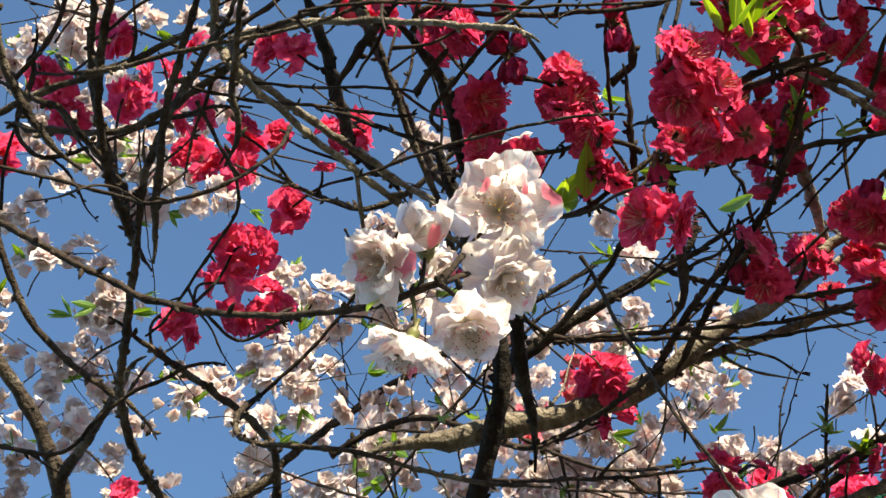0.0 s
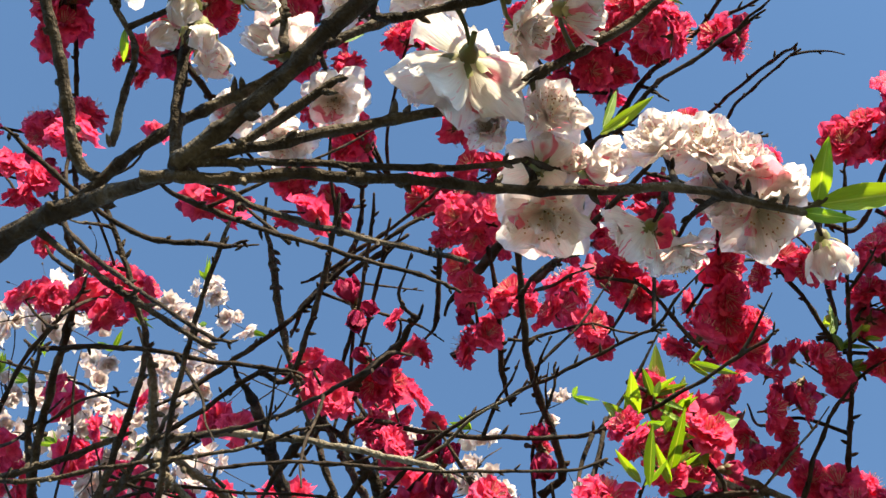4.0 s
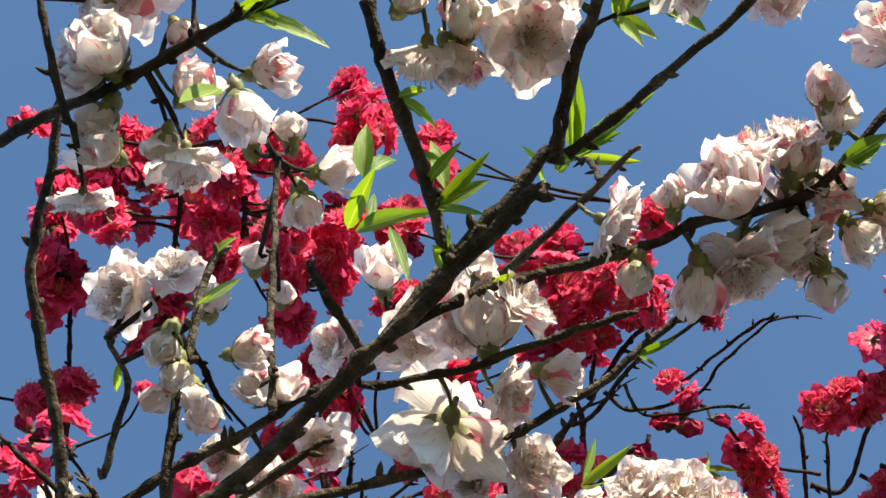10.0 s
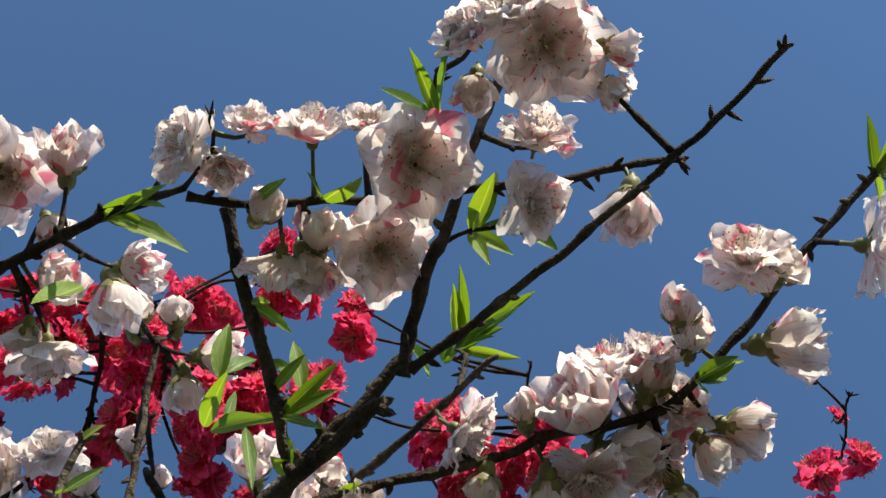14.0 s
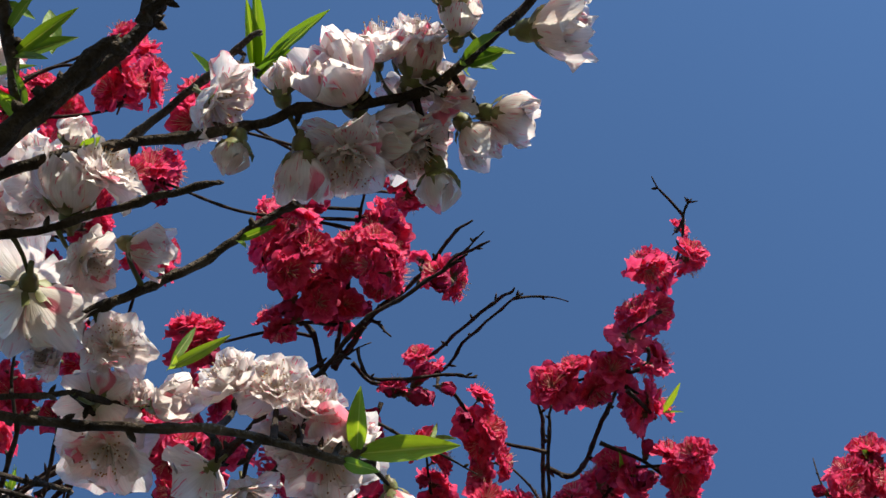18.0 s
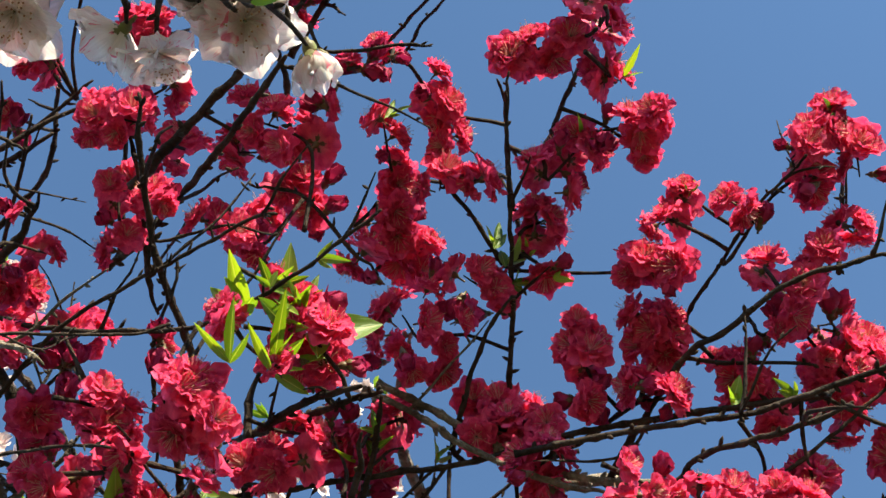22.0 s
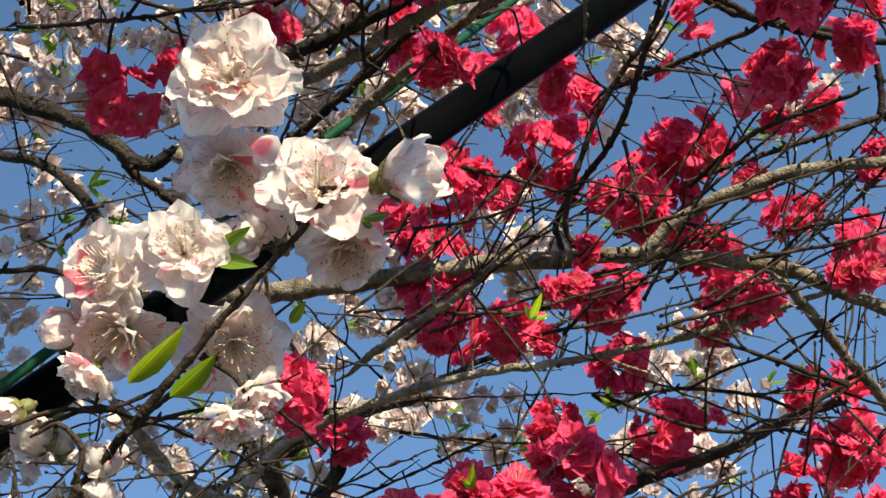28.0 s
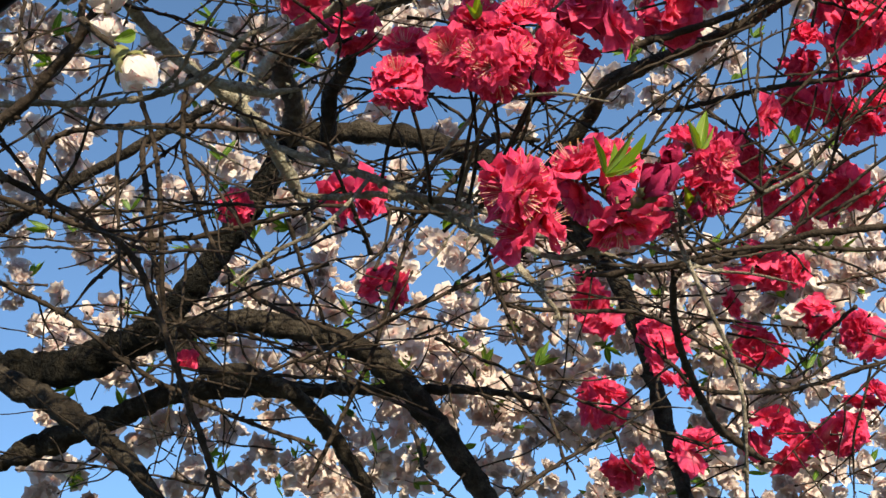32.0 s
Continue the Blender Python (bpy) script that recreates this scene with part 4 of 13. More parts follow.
branch(crimson_tree, 'twig', 0.0018, 0.0016, (0.412, 0.461, 2.324), (0.427, 0.462, 2.332), (0.450, 0.462, 2.333), (0.499, 0.448, 2.292), (0.540, 0.432, 2.257), (0.570, 0.411, 2.234), extra=2, seed=41)
branch(crimson_tree, 'twig', 0.0021, 0.0016, (0.412, 0.499, 2.345), (0.414, 0.487, 2.335), (0.414, 0.435, 2.327), (0.427, 0.371, 2.309), (0.440, 0.335, 2.295), extra=2, seed=42)
branch(crimson_tree, 'pale', 0.0032, 0.0023, (0.343, 0.431, 2.407), (0.373, 0.448, 2.380), (0.399, 0.478, 2.345), (0.429, 0.515, 2.301), extra=2, seed=43, root=0.044)
branch(crimson_tree, 'twig', 0.0031, 0.0020, (-0.096, 0.643, 2.464), (-0.064, 0.624, 2.469), (-0.012, 0.600, 2.457), (0.063, 0.584, 2.392), (0.108, 0.541, 2.362), (0.142, 0.492, 2.338), extra=3, seed=44, tip=0.030)
branch(crimson_tree, 'twig', 0.0020, 0.0012, (0.034, 0.637, 2.438), (0.036, 0.636, 2.427), (0.045, 0.631, 2.412), (0.126, 0.594, 2.364), (0.185, 0.561, 2.330), extra=2, seed=45, tip=0.018)
branch(crimson_tree, 'twig', 0.0015, 0.0012, (0.280, 0.591, 2.306), (0.280, 0.514, 2.345), extra=1, seed=46, root=0.019, tip=0.015)
branch(crimson_tree, 'twig', 0.0018, 0.0013, (0.257, 0.605, 2.328), (0.295, 0.566, 2.342), (0.366, 0.521, 2.355), extra=1, seed=47, tip=0.017)
branch(crimson_tree, 'twig', 0.0036, 0.0033, (0.837, 0.884, 2.549), (0.840, 0.860, 2.581), (0.820, 0.827, 2.607), (0.696, 0.774, 2.570), (0.618, 0.722, 2.548), extra=2, seed=48, tip=0.036)
branch(crimson_tree, 'twig', 0.0022, 0.0020, (0.709, 0.627, 2.450), (0.605, 0.581, 2.415), (0.515, 0.546, 2.378), extra=2, seed=49, root=0.024, tip=0.022)
branch(crimson_tree, 'twig', 0.0018, 0.0011, (0.220, 0.568, 2.576), (0.222, 0.572, 2.555), (0.238, 0.577, 2.531), (0.264, 0.580, 2.527), extra=0, seed=50, tip=0.012)
branch(crimson_tree, 'twig', 0.0027, 0.0022, (-0.003, 0.462, 2.685), (0.052, 0.489, 2.637), (0.065, 0.561, 2.561), extra=2, seed=51, root=0.030)
branch(crimson_tree, 'twig', 0.0025, 0.0021, (0.032, 0.625, 2.668), (0.004, 0.575, 2.695), (-0.033, 0.550, 2.713), extra=1, seed=52, root=0.027)
branch(crimson_tree, 'limb', 0.0117, 0.0066, (-0.110, 0.939, 2.748), (-0.072, 0.941, 2.729), (-0.011, 0.941, 2.699), (0.037, 0.949, 2.668), (0.084, 0.964, 2.630), (0.120, 0.946, 2.626), extra=5, seed=53, reach=0.2, tip=0.073)
branch(crimson_tree, 'limb', 0.0066, 0.0061, (-0.113, 1.118, 2.840), (-0.036, 1.088, 2.772), (0.024, 1.082, 2.670), (0.067, 1.078, 2.571), (0.075, 1.077, 2.532), extra=7, seed=54, reach=0.2, root=0.073, tip=0.067)
branch(crimson_tree, 'twig', 0.0047, 0.0044, (0.064, 0.957, 2.646), (0.061, 0.975, 2.657), (0.068, 1.005, 2.666), (0.112, 1.057, 2.657), (0.121, 1.128, 2.638), extra=2, seed=55, reach=0.2, tip=0.049)
branch(crimson_tree, 'twig', 0.0041, 0.0030, (0.233, 0.850, 2.528), (0.254, 0.834, 2.525), (0.324, 0.753, 2.528), (0.372, 0.703, 2.526), (0.417, 0.654, 2.523), (0.465, 0.627, 2.507), extra=6, seed=56, reach=0.2, tip=0.033)
branch(crimson_tree, 'twig', 0.0045, 0.0033, (0.601, 0.779, 2.672), (0.630, 0.777, 2.647), (0.665, 0.782, 2.604), (0.738, 0.770, 2.539), (0.782, 0.755, 2.505), extra=4, seed=57, reach=0.2, root=0.050, tip=0.036)
branch(crimson_tree, 'twig', 0.0032, 0.0029, (0.506, 1.001, 2.489), (0.504, 0.996, 2.511), (0.508, 0.977, 2.534), (0.553, 0.874, 2.537), (0.575, 0.745, 2.549), extra=4, seed=58, reach=0.2, tip=0.032)
branch(crimson_tree, 'twig', 0.0032, 0.0023, (0.837, 0.884, 2.549), (0.740, 0.913, 2.543), (0.636, 0.946, 2.535), extra=4, seed=59, reach=0.2, root=0.035)
branch(crimson_tree, 'twig', 0.0018, 0.0018, (0.057, 0.648, 2.549), (0.061, 0.671, 2.544), (0.125, 0.689, 2.518), (0.177, 0.690, 2.508), (0.224, 0.680, 2.508), extra=3, seed=60, reach=0.2, tip=0.020)
branch(crimson_tree, 'pale', 0.0117, 0.0068, (0.098, 1.101, 2.557), (0.170, 1.083, 2.546), (0.254, 1.063, 2.532), (0.336, 1.042, 2.520), (0.422, 1.019, 2.506), (0.506, 1.001, 2.489), (0.588, 0.983, 2.472), (0.668, 0.976, 2.445), (0.719, 0.972, 2.425), (0.769, 0.978, 2.395), (0.818, 0.984, 2.365), extra=15, seed=61, reach=0.2, root=0.100, tip=0.075)
branch(crimson_tree, 'pale', 0.0073, 0.0056, (0.580, 0.985, 2.473), (0.571, 0.974, 2.457), (0.570, 0.954, 2.444), (0.581, 0.941, 2.450), (0.613, 0.914, 2.459), (0.679, 0.878, 2.459), (0.728, 0.858, 2.452), (0.799, 0.839, 2.432), extra=5, seed=62, reach=0.2, tip=0.061)
branch(crimson_tree, 'lit_lichen', 0.0072, 0.0029, (0.137, 1.346, 2.442), (0.158, 1.359, 2.491), (0.207, 1.350, 2.540), (0.269, 1.301, 2.538), (0.342, 1.254, 2.528), (0.435, 1.198, 2.507), (0.522, 1.153, 2.478), (0.630, 1.089, 2.445), (0.729, 1.017, 2.419), (0.804, 0.950, 2.403), extra=14, seed=63, reach=0.2, tip=0.032)
branch(crimson_tree, 'pale', 0.0061, 0.0054, (0.891, 1.196, 2.393), (0.841, 1.134, 2.398), (0.784, 1.065, 2.401), (0.710, 0.970, 2.401), extra=5, seed=64, reach=0.2, root=0.067, tip=0.059)
branch(crimson_tree, 'limb', 0.0066, 0.0050, (0.246, 0.757, 2.536), (0.300, 0.722, 2.525), (0.338, 0.695, 2.518), (0.366, 0.672, 2.514), extra=2, seed=65, reach=0.2, root=0.073)
branch(crimson_tree, 'twig', 0.0037, 0.0030, (0.232, 0.853, 2.526), (0.305, 0.774, 2.520), (0.367, 0.695, 2.516), (0.385, 0.667, 2.515), extra=4, seed=66, reach=0.2)
branch(crimson_tree, 'pale', 0.0037, 0.0035, (0.286, 0.994, 2.370), (0.337, 0.941, 2.369), (0.380, 0.897, 2.365), extra=2, seed=67, reach=0.2, root=0.041, tip=0.039)
branch(crimson_tree, 'twig', 0.0041, 0.0027, (0.549, 1.159, 2.323), (0.666, 1.130, 2.331), (0.725, 1.107, 2.343), (0.773, 1.084, 2.358), extra=4, seed=68, reach=0.2, root=0.045, tip=0.030)
branch(crimson_tree, 'lit_lichen', 0.0067, 0.0056, (0.153, 1.298, 2.430), (0.098, 1.287, 2.452), (0.051, 1.258, 2.490), extra=2, seed=69, reach=0.2, root=0.073)
branch(crimson_tree, 'twig', 0.0029, 0.0023, (0.570, 0.954, 2.444), (0.522, 0.938, 2.432), (0.482, 0.896, 2.434), (0.513, 0.804, 2.484), (0.558, 0.739, 2.512), (0.577, 0.703, 2.529), extra=4, seed=70, reach=0.2, tip=0.026)
branch(crimson_tree, 'twig', 0.0027, 0.0025, (0.565, 0.880, 2.609), (0.643, 0.809, 2.575), (0.704, 0.746, 2.547), extra=4, seed=71, reach=0.2, root=0.030, tip=0.027)
branch(crimson_tree, 'twig', 0.0027, 0.0021, (0.638, 0.945, 2.527), (0.685, 0.872, 2.518), (0.751, 0.799, 2.483), extra=3, seed=72, reach=0.2, tip=0.023)
branch(crimson_tree, 'twig', 0.0023, 0.0016, (0.543, 1.107, 2.378), (0.532, 1.100, 2.388), (0.616, 1.064, 2.309), (0.678, 1.019, 2.269), extra=4, seed=73, reach=0.2, tip=0.018)
branch(crimson_tree, 'twig', 0.0023, 0.0018, (0.543, 1.107, 2.378), (0.601, 1.092, 2.382), (0.687, 1.092, 2.366), (0.737, 1.102, 2.346), extra=4, seed=74, reach=0.2)
branch(crimson_tree, 'lit_lichen', 0.0090, 0.0067, (0.184, 1.433, 2.392), (0.163, 1.384, 2.421), (0.129, 1.334, 2.449), (0.078, 1.280, 2.474), (0.042, 1.225, 2.501), extra=5, seed=75, reach=0.2, root=0.099, tip=0.073)
branch(crimson_tree, 'grey', 0.0195, 0.0096, (0.191, 1.860, 2.727), (0.198, 1.794, 2.760), (0.187, 1.729, 2.793), (0.234, 1.681, 2.796), (0.305, 1.628, 2.785), (0.372, 1.581, 2.767), extra=7, seed=76, reach=0.2, tip=0.100)
branch(crimson_tree, 'grey', 0.0150, 0.0050, (0.497, 1.754, 2.539), (0.526, 1.747, 2.511), (0.574, 1.684, 2.526), (0.613, 1.618, 2.547), (0.635, 1.572, 2.562), (0.698, 1.517, 2.554), (0.783, 1.443, 2.537), (0.855, 1.368, 2.527), (0.911, 1.316, 2.511), extra=20, seed=77, reach=0.2, tip=0.055)
branch(crimson_tree, 'limb', 0.0118, 0.0078, (0.241, 1.598, 2.564), (0.250, 1.548, 2.587), (0.281, 1.487, 2.606), (0.252, 1.383, 2.653), extra=4, seed=78, reach=0.2, root=0.100, tip=0.086)
branch(crimson_tree, 'pale', 0.0028, 0.0024, (0.198, 0.857, 2.052), (0.247, 0.839, 2.013), (0.288, 0.824, 1.974), (0.316, 0.813, 1.944), (0.350, 0.792, 1.925), extra=4, seed=79, reach=0.2, root=0.031)
branch(crimson_tree, 'twig', 0.0032, 0.0025, (0.432, 1.198, 2.255), (0.394, 1.176, 2.246), (0.352, 1.164, 2.205), (0.300, 1.146, 2.147), extra=3, seed=80, reach=0.2, root=0.035, tip=0.027)
branch(crimson_tree, 'twig', 0.0035, 0.0030, (-0.097, 1.358, 2.345), (-0.091, 1.333, 2.378), (-0.059, 1.306, 2.409), (0.067, 1.298, 2.395), (0.203, 1.301, 2.364), extra=5, seed=81, reach=0.2)
branch(crimson_tree, 'twig', 0.0037, 0.0035, (0.011, 1.418, 2.446), (0.014, 1.414, 2.350), (0.021, 1.405, 2.257), extra=3, seed=82, reach=0.2, root=0.041, tip=0.038)
branch(crimson_tree, 'twig', 0.0035, 0.0030, (-0.141, 1.350, 2.365), (-0.038, 1.369, 2.318), (0.054, 1.374, 2.294), (0.182, 1.354, 2.295), extra=6, seed=83, reach=0.2, root=0.038, tip=0.033)
branch(crimson_tree, 'twig', 0.0030, 0.0023, (0.617, 1.276, 2.316), (0.693, 1.215, 2.288), (0.770, 1.153, 2.250), extra=4, seed=84, reach=0.2, root=0.033, tip=0.025)
branch(crimson_tree, 'twig', 0.0023, 0.0015, (0.524, 1.105, 2.056), (0.574, 1.077, 2.051), (0.636, 1.021, 2.068), (0.661, 0.998, 2.073), extra=3, seed=85, reach=0.2, root=0.026, tip=0.016)
branch(crimson_tree, 'twig', 0.0037, 0.0031, (0.476, 1.171, 2.077), (0.565, 1.142, 2.062), (0.646, 1.108, 2.057), (0.713, 1.087, 2.043), extra=5, seed=86, reach=0.2, root=0.041, tip=0.034)
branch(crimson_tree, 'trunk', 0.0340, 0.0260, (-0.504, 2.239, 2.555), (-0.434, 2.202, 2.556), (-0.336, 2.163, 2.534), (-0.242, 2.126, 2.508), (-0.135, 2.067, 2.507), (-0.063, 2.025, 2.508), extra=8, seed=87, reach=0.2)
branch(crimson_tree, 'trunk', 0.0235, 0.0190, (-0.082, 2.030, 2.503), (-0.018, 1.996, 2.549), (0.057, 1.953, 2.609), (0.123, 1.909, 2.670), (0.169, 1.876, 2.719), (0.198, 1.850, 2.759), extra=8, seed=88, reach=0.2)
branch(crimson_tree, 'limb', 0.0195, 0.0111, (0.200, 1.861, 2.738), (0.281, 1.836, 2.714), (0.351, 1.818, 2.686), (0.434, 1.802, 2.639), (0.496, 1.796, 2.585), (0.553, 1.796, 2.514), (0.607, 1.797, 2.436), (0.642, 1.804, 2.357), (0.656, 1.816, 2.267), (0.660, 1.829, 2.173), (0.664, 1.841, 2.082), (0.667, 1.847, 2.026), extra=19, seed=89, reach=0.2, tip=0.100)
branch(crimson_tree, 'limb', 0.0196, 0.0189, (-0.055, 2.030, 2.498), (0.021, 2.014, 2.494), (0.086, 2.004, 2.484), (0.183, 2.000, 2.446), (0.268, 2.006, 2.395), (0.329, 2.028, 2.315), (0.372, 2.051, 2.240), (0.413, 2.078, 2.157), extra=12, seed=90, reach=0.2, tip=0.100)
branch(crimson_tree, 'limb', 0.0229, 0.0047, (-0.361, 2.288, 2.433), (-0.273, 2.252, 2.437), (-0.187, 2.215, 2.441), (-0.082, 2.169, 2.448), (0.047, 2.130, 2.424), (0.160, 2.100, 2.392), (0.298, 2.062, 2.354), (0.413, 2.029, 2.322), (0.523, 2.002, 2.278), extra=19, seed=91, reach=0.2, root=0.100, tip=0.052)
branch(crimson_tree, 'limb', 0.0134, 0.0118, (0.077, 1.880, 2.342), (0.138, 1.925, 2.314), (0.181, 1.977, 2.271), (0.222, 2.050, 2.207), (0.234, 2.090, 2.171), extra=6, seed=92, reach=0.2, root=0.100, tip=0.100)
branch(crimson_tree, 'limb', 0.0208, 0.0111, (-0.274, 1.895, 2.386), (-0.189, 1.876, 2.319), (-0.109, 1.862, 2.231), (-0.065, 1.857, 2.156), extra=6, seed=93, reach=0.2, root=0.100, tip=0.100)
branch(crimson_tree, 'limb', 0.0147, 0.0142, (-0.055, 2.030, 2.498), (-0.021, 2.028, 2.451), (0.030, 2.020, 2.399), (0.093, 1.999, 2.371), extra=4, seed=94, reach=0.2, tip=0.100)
branch(crimson_tree, 'pale', 0.0023, 0.0014, (0.209, 0.843, 2.006), (0.260, 0.823, 1.986), (0.310, 0.805, 1.958), (0.342, 0.799, 1.917), (0.373, 0.783, 1.907), (0.410, 0.759, 1.902), (0.439, 0.739, 1.898), (0.478, 0.708, 1.897), extra=6, seed=95, reach=0.2, root=0.026, tip=0.015)
branch(crimson_tree, 'twig', 0.0030, 0.0026, (-0.058, 1.023, 2.184), (-0.024, 1.032, 2.161), (0.015, 1.042, 2.133), (0.049, 1.055, 2.102), (0.065, 1.079, 2.053), (0.079, 1.110, 1.991), (0.090, 1.137, 1.939), (0.095, 1.153, 1.908), extra=7, seed=96, reach=0.2, root=0.033, tip=0.028)
branch(crimson_tree, 'pale', 0.0026, 0.0022, (-0.045, 1.027, 2.174), (-0.053, 0.963, 2.167), (-0.023, 0.898, 2.154), (0.069, 0.895, 2.142), (0.125, 0.888, 2.145), (0.176, 0.869, 2.170), extra=4, seed=97, reach=0.2, tip=0.024)
branch(crimson_tree, 'twig', 0.0027, 0.0027, (0.047, 1.190, 2.362), (0.054, 1.226, 2.294), (0.039, 1.297, 2.162), extra=4, seed=98, reach=0.2, root=0.030, tip=0.030)
branch(crimson_tree, 'pale', 0.0061, 0.0037, (0.207, 1.310, 2.361), (0.251, 1.286, 2.301), (0.303, 1.253, 2.237), (0.370, 1.206, 2.153), (0.406, 1.172, 2.067), extra=7, seed=99, reach=0.2, tip=0.041)
branch(crimson_tree, 'twig', 0.0023, 0.0016, (0.368, 1.242, 2.200), (0.381, 1.247, 2.083), (0.398, 1.247, 1.996), (0.405, 1.246, 1.926), extra=5, seed=100, reach=0.2, root=0.025, tip=0.018)
branch(crimson_tree, 'twig', 0.0020, 0.0018, (0.705, 1.090, 2.045), (0.701, 1.093, 2.026), (0.575, 1.073, 2.035), (0.482, 1.065, 2.028), (0.408, 1.050, 2.038), extra=5, seed=101, reach=0.2, tip=0.020)
branch(crimson_tree, 'twig', 0.0041, 0.0033, (0.615, 1.352, 1.941), (0.571, 1.308, 1.968), (0.535, 1.225, 2.024), (0.528, 1.159, 2.065), extra=5, seed=102, reach=0.2, root=0.045)
branch(crimson_tree, 'twig', 0.0023, 0.0018, (0.379, 1.269, 2.145), (0.379, 1.277, 2.131), (0.390, 1.285, 2.113), (0.446, 1.287, 2.099), (0.531, 1.288, 2.079), (0.610, 1.308, 2.024), (0.664, 1.318, 1.995), extra=6, seed=103, reach=0.2)
branch(crimson_tree, 'twig', 0.0030, 0.0025, (-0.151, 1.392, 2.280), (-0.082, 1.408, 2.234), (-0.009, 1.437, 2.166), (0.090, 1.459, 2.104), (0.173, 1.472, 2.062), extra=8, seed=104, reach=0.2, root=0.033)
branch(crimson_tree, 'twig', 0.0030, 0.0023, (0.098, 1.287, 2.452), (0.085, 1.282, 2.438), (0.075, 1.302, 2.338), (0.116, 1.320, 2.201), (0.225, 1.305, 2.110), extra=7, seed=105, reach=0.2)
branch(crimson_tree, 'twig', 0.0023, 0.0023, (0.187, 1.316, 2.096), (0.274, 1.293, 2.122), (0.395, 1.266, 2.149), extra=4, seed=106, reach=0.2, root=0.025, tip=0.025)
branch(crimson_tree, 'twig', 0.0025, 0.0025, (0.169, 1.484, 2.040), (0.250, 1.420, 2.145), (0.305, 1.359, 2.248), (0.340, 1.322, 2.310), extra=7, seed=107, reach=0.2, root=0.027, tip=0.027)
branch(crimson_tree, 'twig', 0.0023, 0.0023, (0.764, 1.305, 1.999), (0.664, 1.321, 1.990), (0.578, 1.323, 2.004), (0.542, 1.310, 2.036), extra=4, seed=108, reach=0.2, root=0.025, tip=0.025)
branch(crimson_tree, 'pale', 0.0032, 0.0026, (-0.151, 0.209, 2.383), (-0.150, 0.224, 2.384), (-0.151, 0.255, 2.386), (-0.133, 0.277, 2.391), (-0.097, 0.311, 2.401), (-0.058, 0.345, 2.411), (-0.027, 0.372, 2.418), (0.007, 0.394, 2.426), extra=3, seed=109, root=0.036, tip=0.029)
branch(crimson_tree, 'grey', 0.0043, 0.0020, (-0.147, 0.672, 2.472), (-0.186, 0.686, 2.458), (-0.233, 0.674, 2.439), (-0.252, 0.613, 2.426), (-0.255, 0.550, 2.415), (-0.236, 0.470, 2.397), (-0.215, 0.384, 2.375), (-0.201, 0.334, 2.359), (-0.177, 0.287, 2.339), (-0.157, 0.255, 2.322), (-0.136, 0.223, 2.304), extra=4, seed=110, tip=0.038)
branch(crimson_tree, 'grey', 0.0029, 0.0023, (-0.242, 0.432, 2.456), (-0.244, 0.365, 2.432), (-0.242, 0.288, 2.400), (-0.223, 0.211, 2.361), extra=1, seed=111, root=0.055, tip=0.045)
branch(crimson_tree, 'grey', 0.0024, 0.0022, (-0.226, 0.360, 2.389), (-0.237, 0.318, 2.359), (-0.246, 0.279, 2.328), (-0.259, 0.256, 2.296), (-0.255, 0.211, 2.260), extra=1, seed=112, root=0.045, tip=0.043)
branch(crimson_tree, 'grey', 0.0087, 0.0064, (-0.378, 0.791, 2.585), (-0.384, 0.761, 2.600), (-0.406, 0.711, 2.625), (-0.445, 0.655, 2.651), extra=1, seed=113, root=0.100, tip=0.100)
branch(crimson_tree, 'grey', 0.0060, 0.0036, (-0.381, 0.766, 2.597), (-0.322, 0.675, 2.571), (-0.299, 0.636, 2.559), extra=1, seed=114, tip=0.071)
branch(crimson_tree, 'grey', 0.0034, 0.0027, (-0.377, 0.480, 2.534), (-0.353, 0.531, 2.509), (-0.319, 0.566, 2.492), (-0.280, 0.592, 2.480), extra=1, seed=115, root=0.065, tip=0.054)
branch(crimson_tree, 'grey', 0.0037, 0.0033, (-0.008, 0.458, 2.646), (-0.017, 0.430, 2.630), (-0.040, 0.356, 2.587), (-0.064, 0.277, 2.531), extra=1, seed=116, root=0.071, tip=0.065)
branch(crimson_tree, 'twig', 0.0011, 0.0010, (-0.077, 0.229, 2.159), (-0.079, 0.228, 2.127), (-0.100, 0.233, 2.096), (-0.136, 0.244, 2.100), (-0.176, 0.240, 2.113), (-0.217, 0.235, 2.125), extra=1, seed=117, tip=0.018)
branch(crimson_tree, 'grey', 0.0021, 0.0016, (-0.143, 0.543, 2.402), (-0.154, 0.533, 2.359), (-0.138, 0.522, 2.310), (-0.065, 0.519, 2.293), (-0.002, 0.524, 2.272), (0.044, 0.523, 2.259), extra=1, seed=118, tip=0.030)
branch(crimson_tree, 'grey', 0.0039, 0.0025, (-0.147, 0.702, 2.476), (-0.147, 0.635, 2.467), (-0.179, 0.578, 2.449), (-0.226, 0.511, 2.417), extra=1, seed=119, root=0.073, tip=0.050)
branch(crimson_tree, 'twig', 0.0010, 0.0008, (-0.067, 0.185, 2.177), (-0.071, 0.174, 2.176), (-0.024, 0.170, 2.178), (0.018, 0.172, 2.177), (0.089, 0.171, 2.177), (0.111, 0.169, 2.179), extra=1, seed=120, tip=0.016)
branch(crimson_tree, 'grey', 0.0016, 0.0011, (-0.240, 0.243, 2.324), (-0.233, 0.246, 2.309), (-0.216, 0.245, 2.293), (-0.151, 0.228, 2.284), (-0.076, 0.208, 2.272), (-0.040, 0.193, 2.268), extra=1, seed=121, tip=0.022)
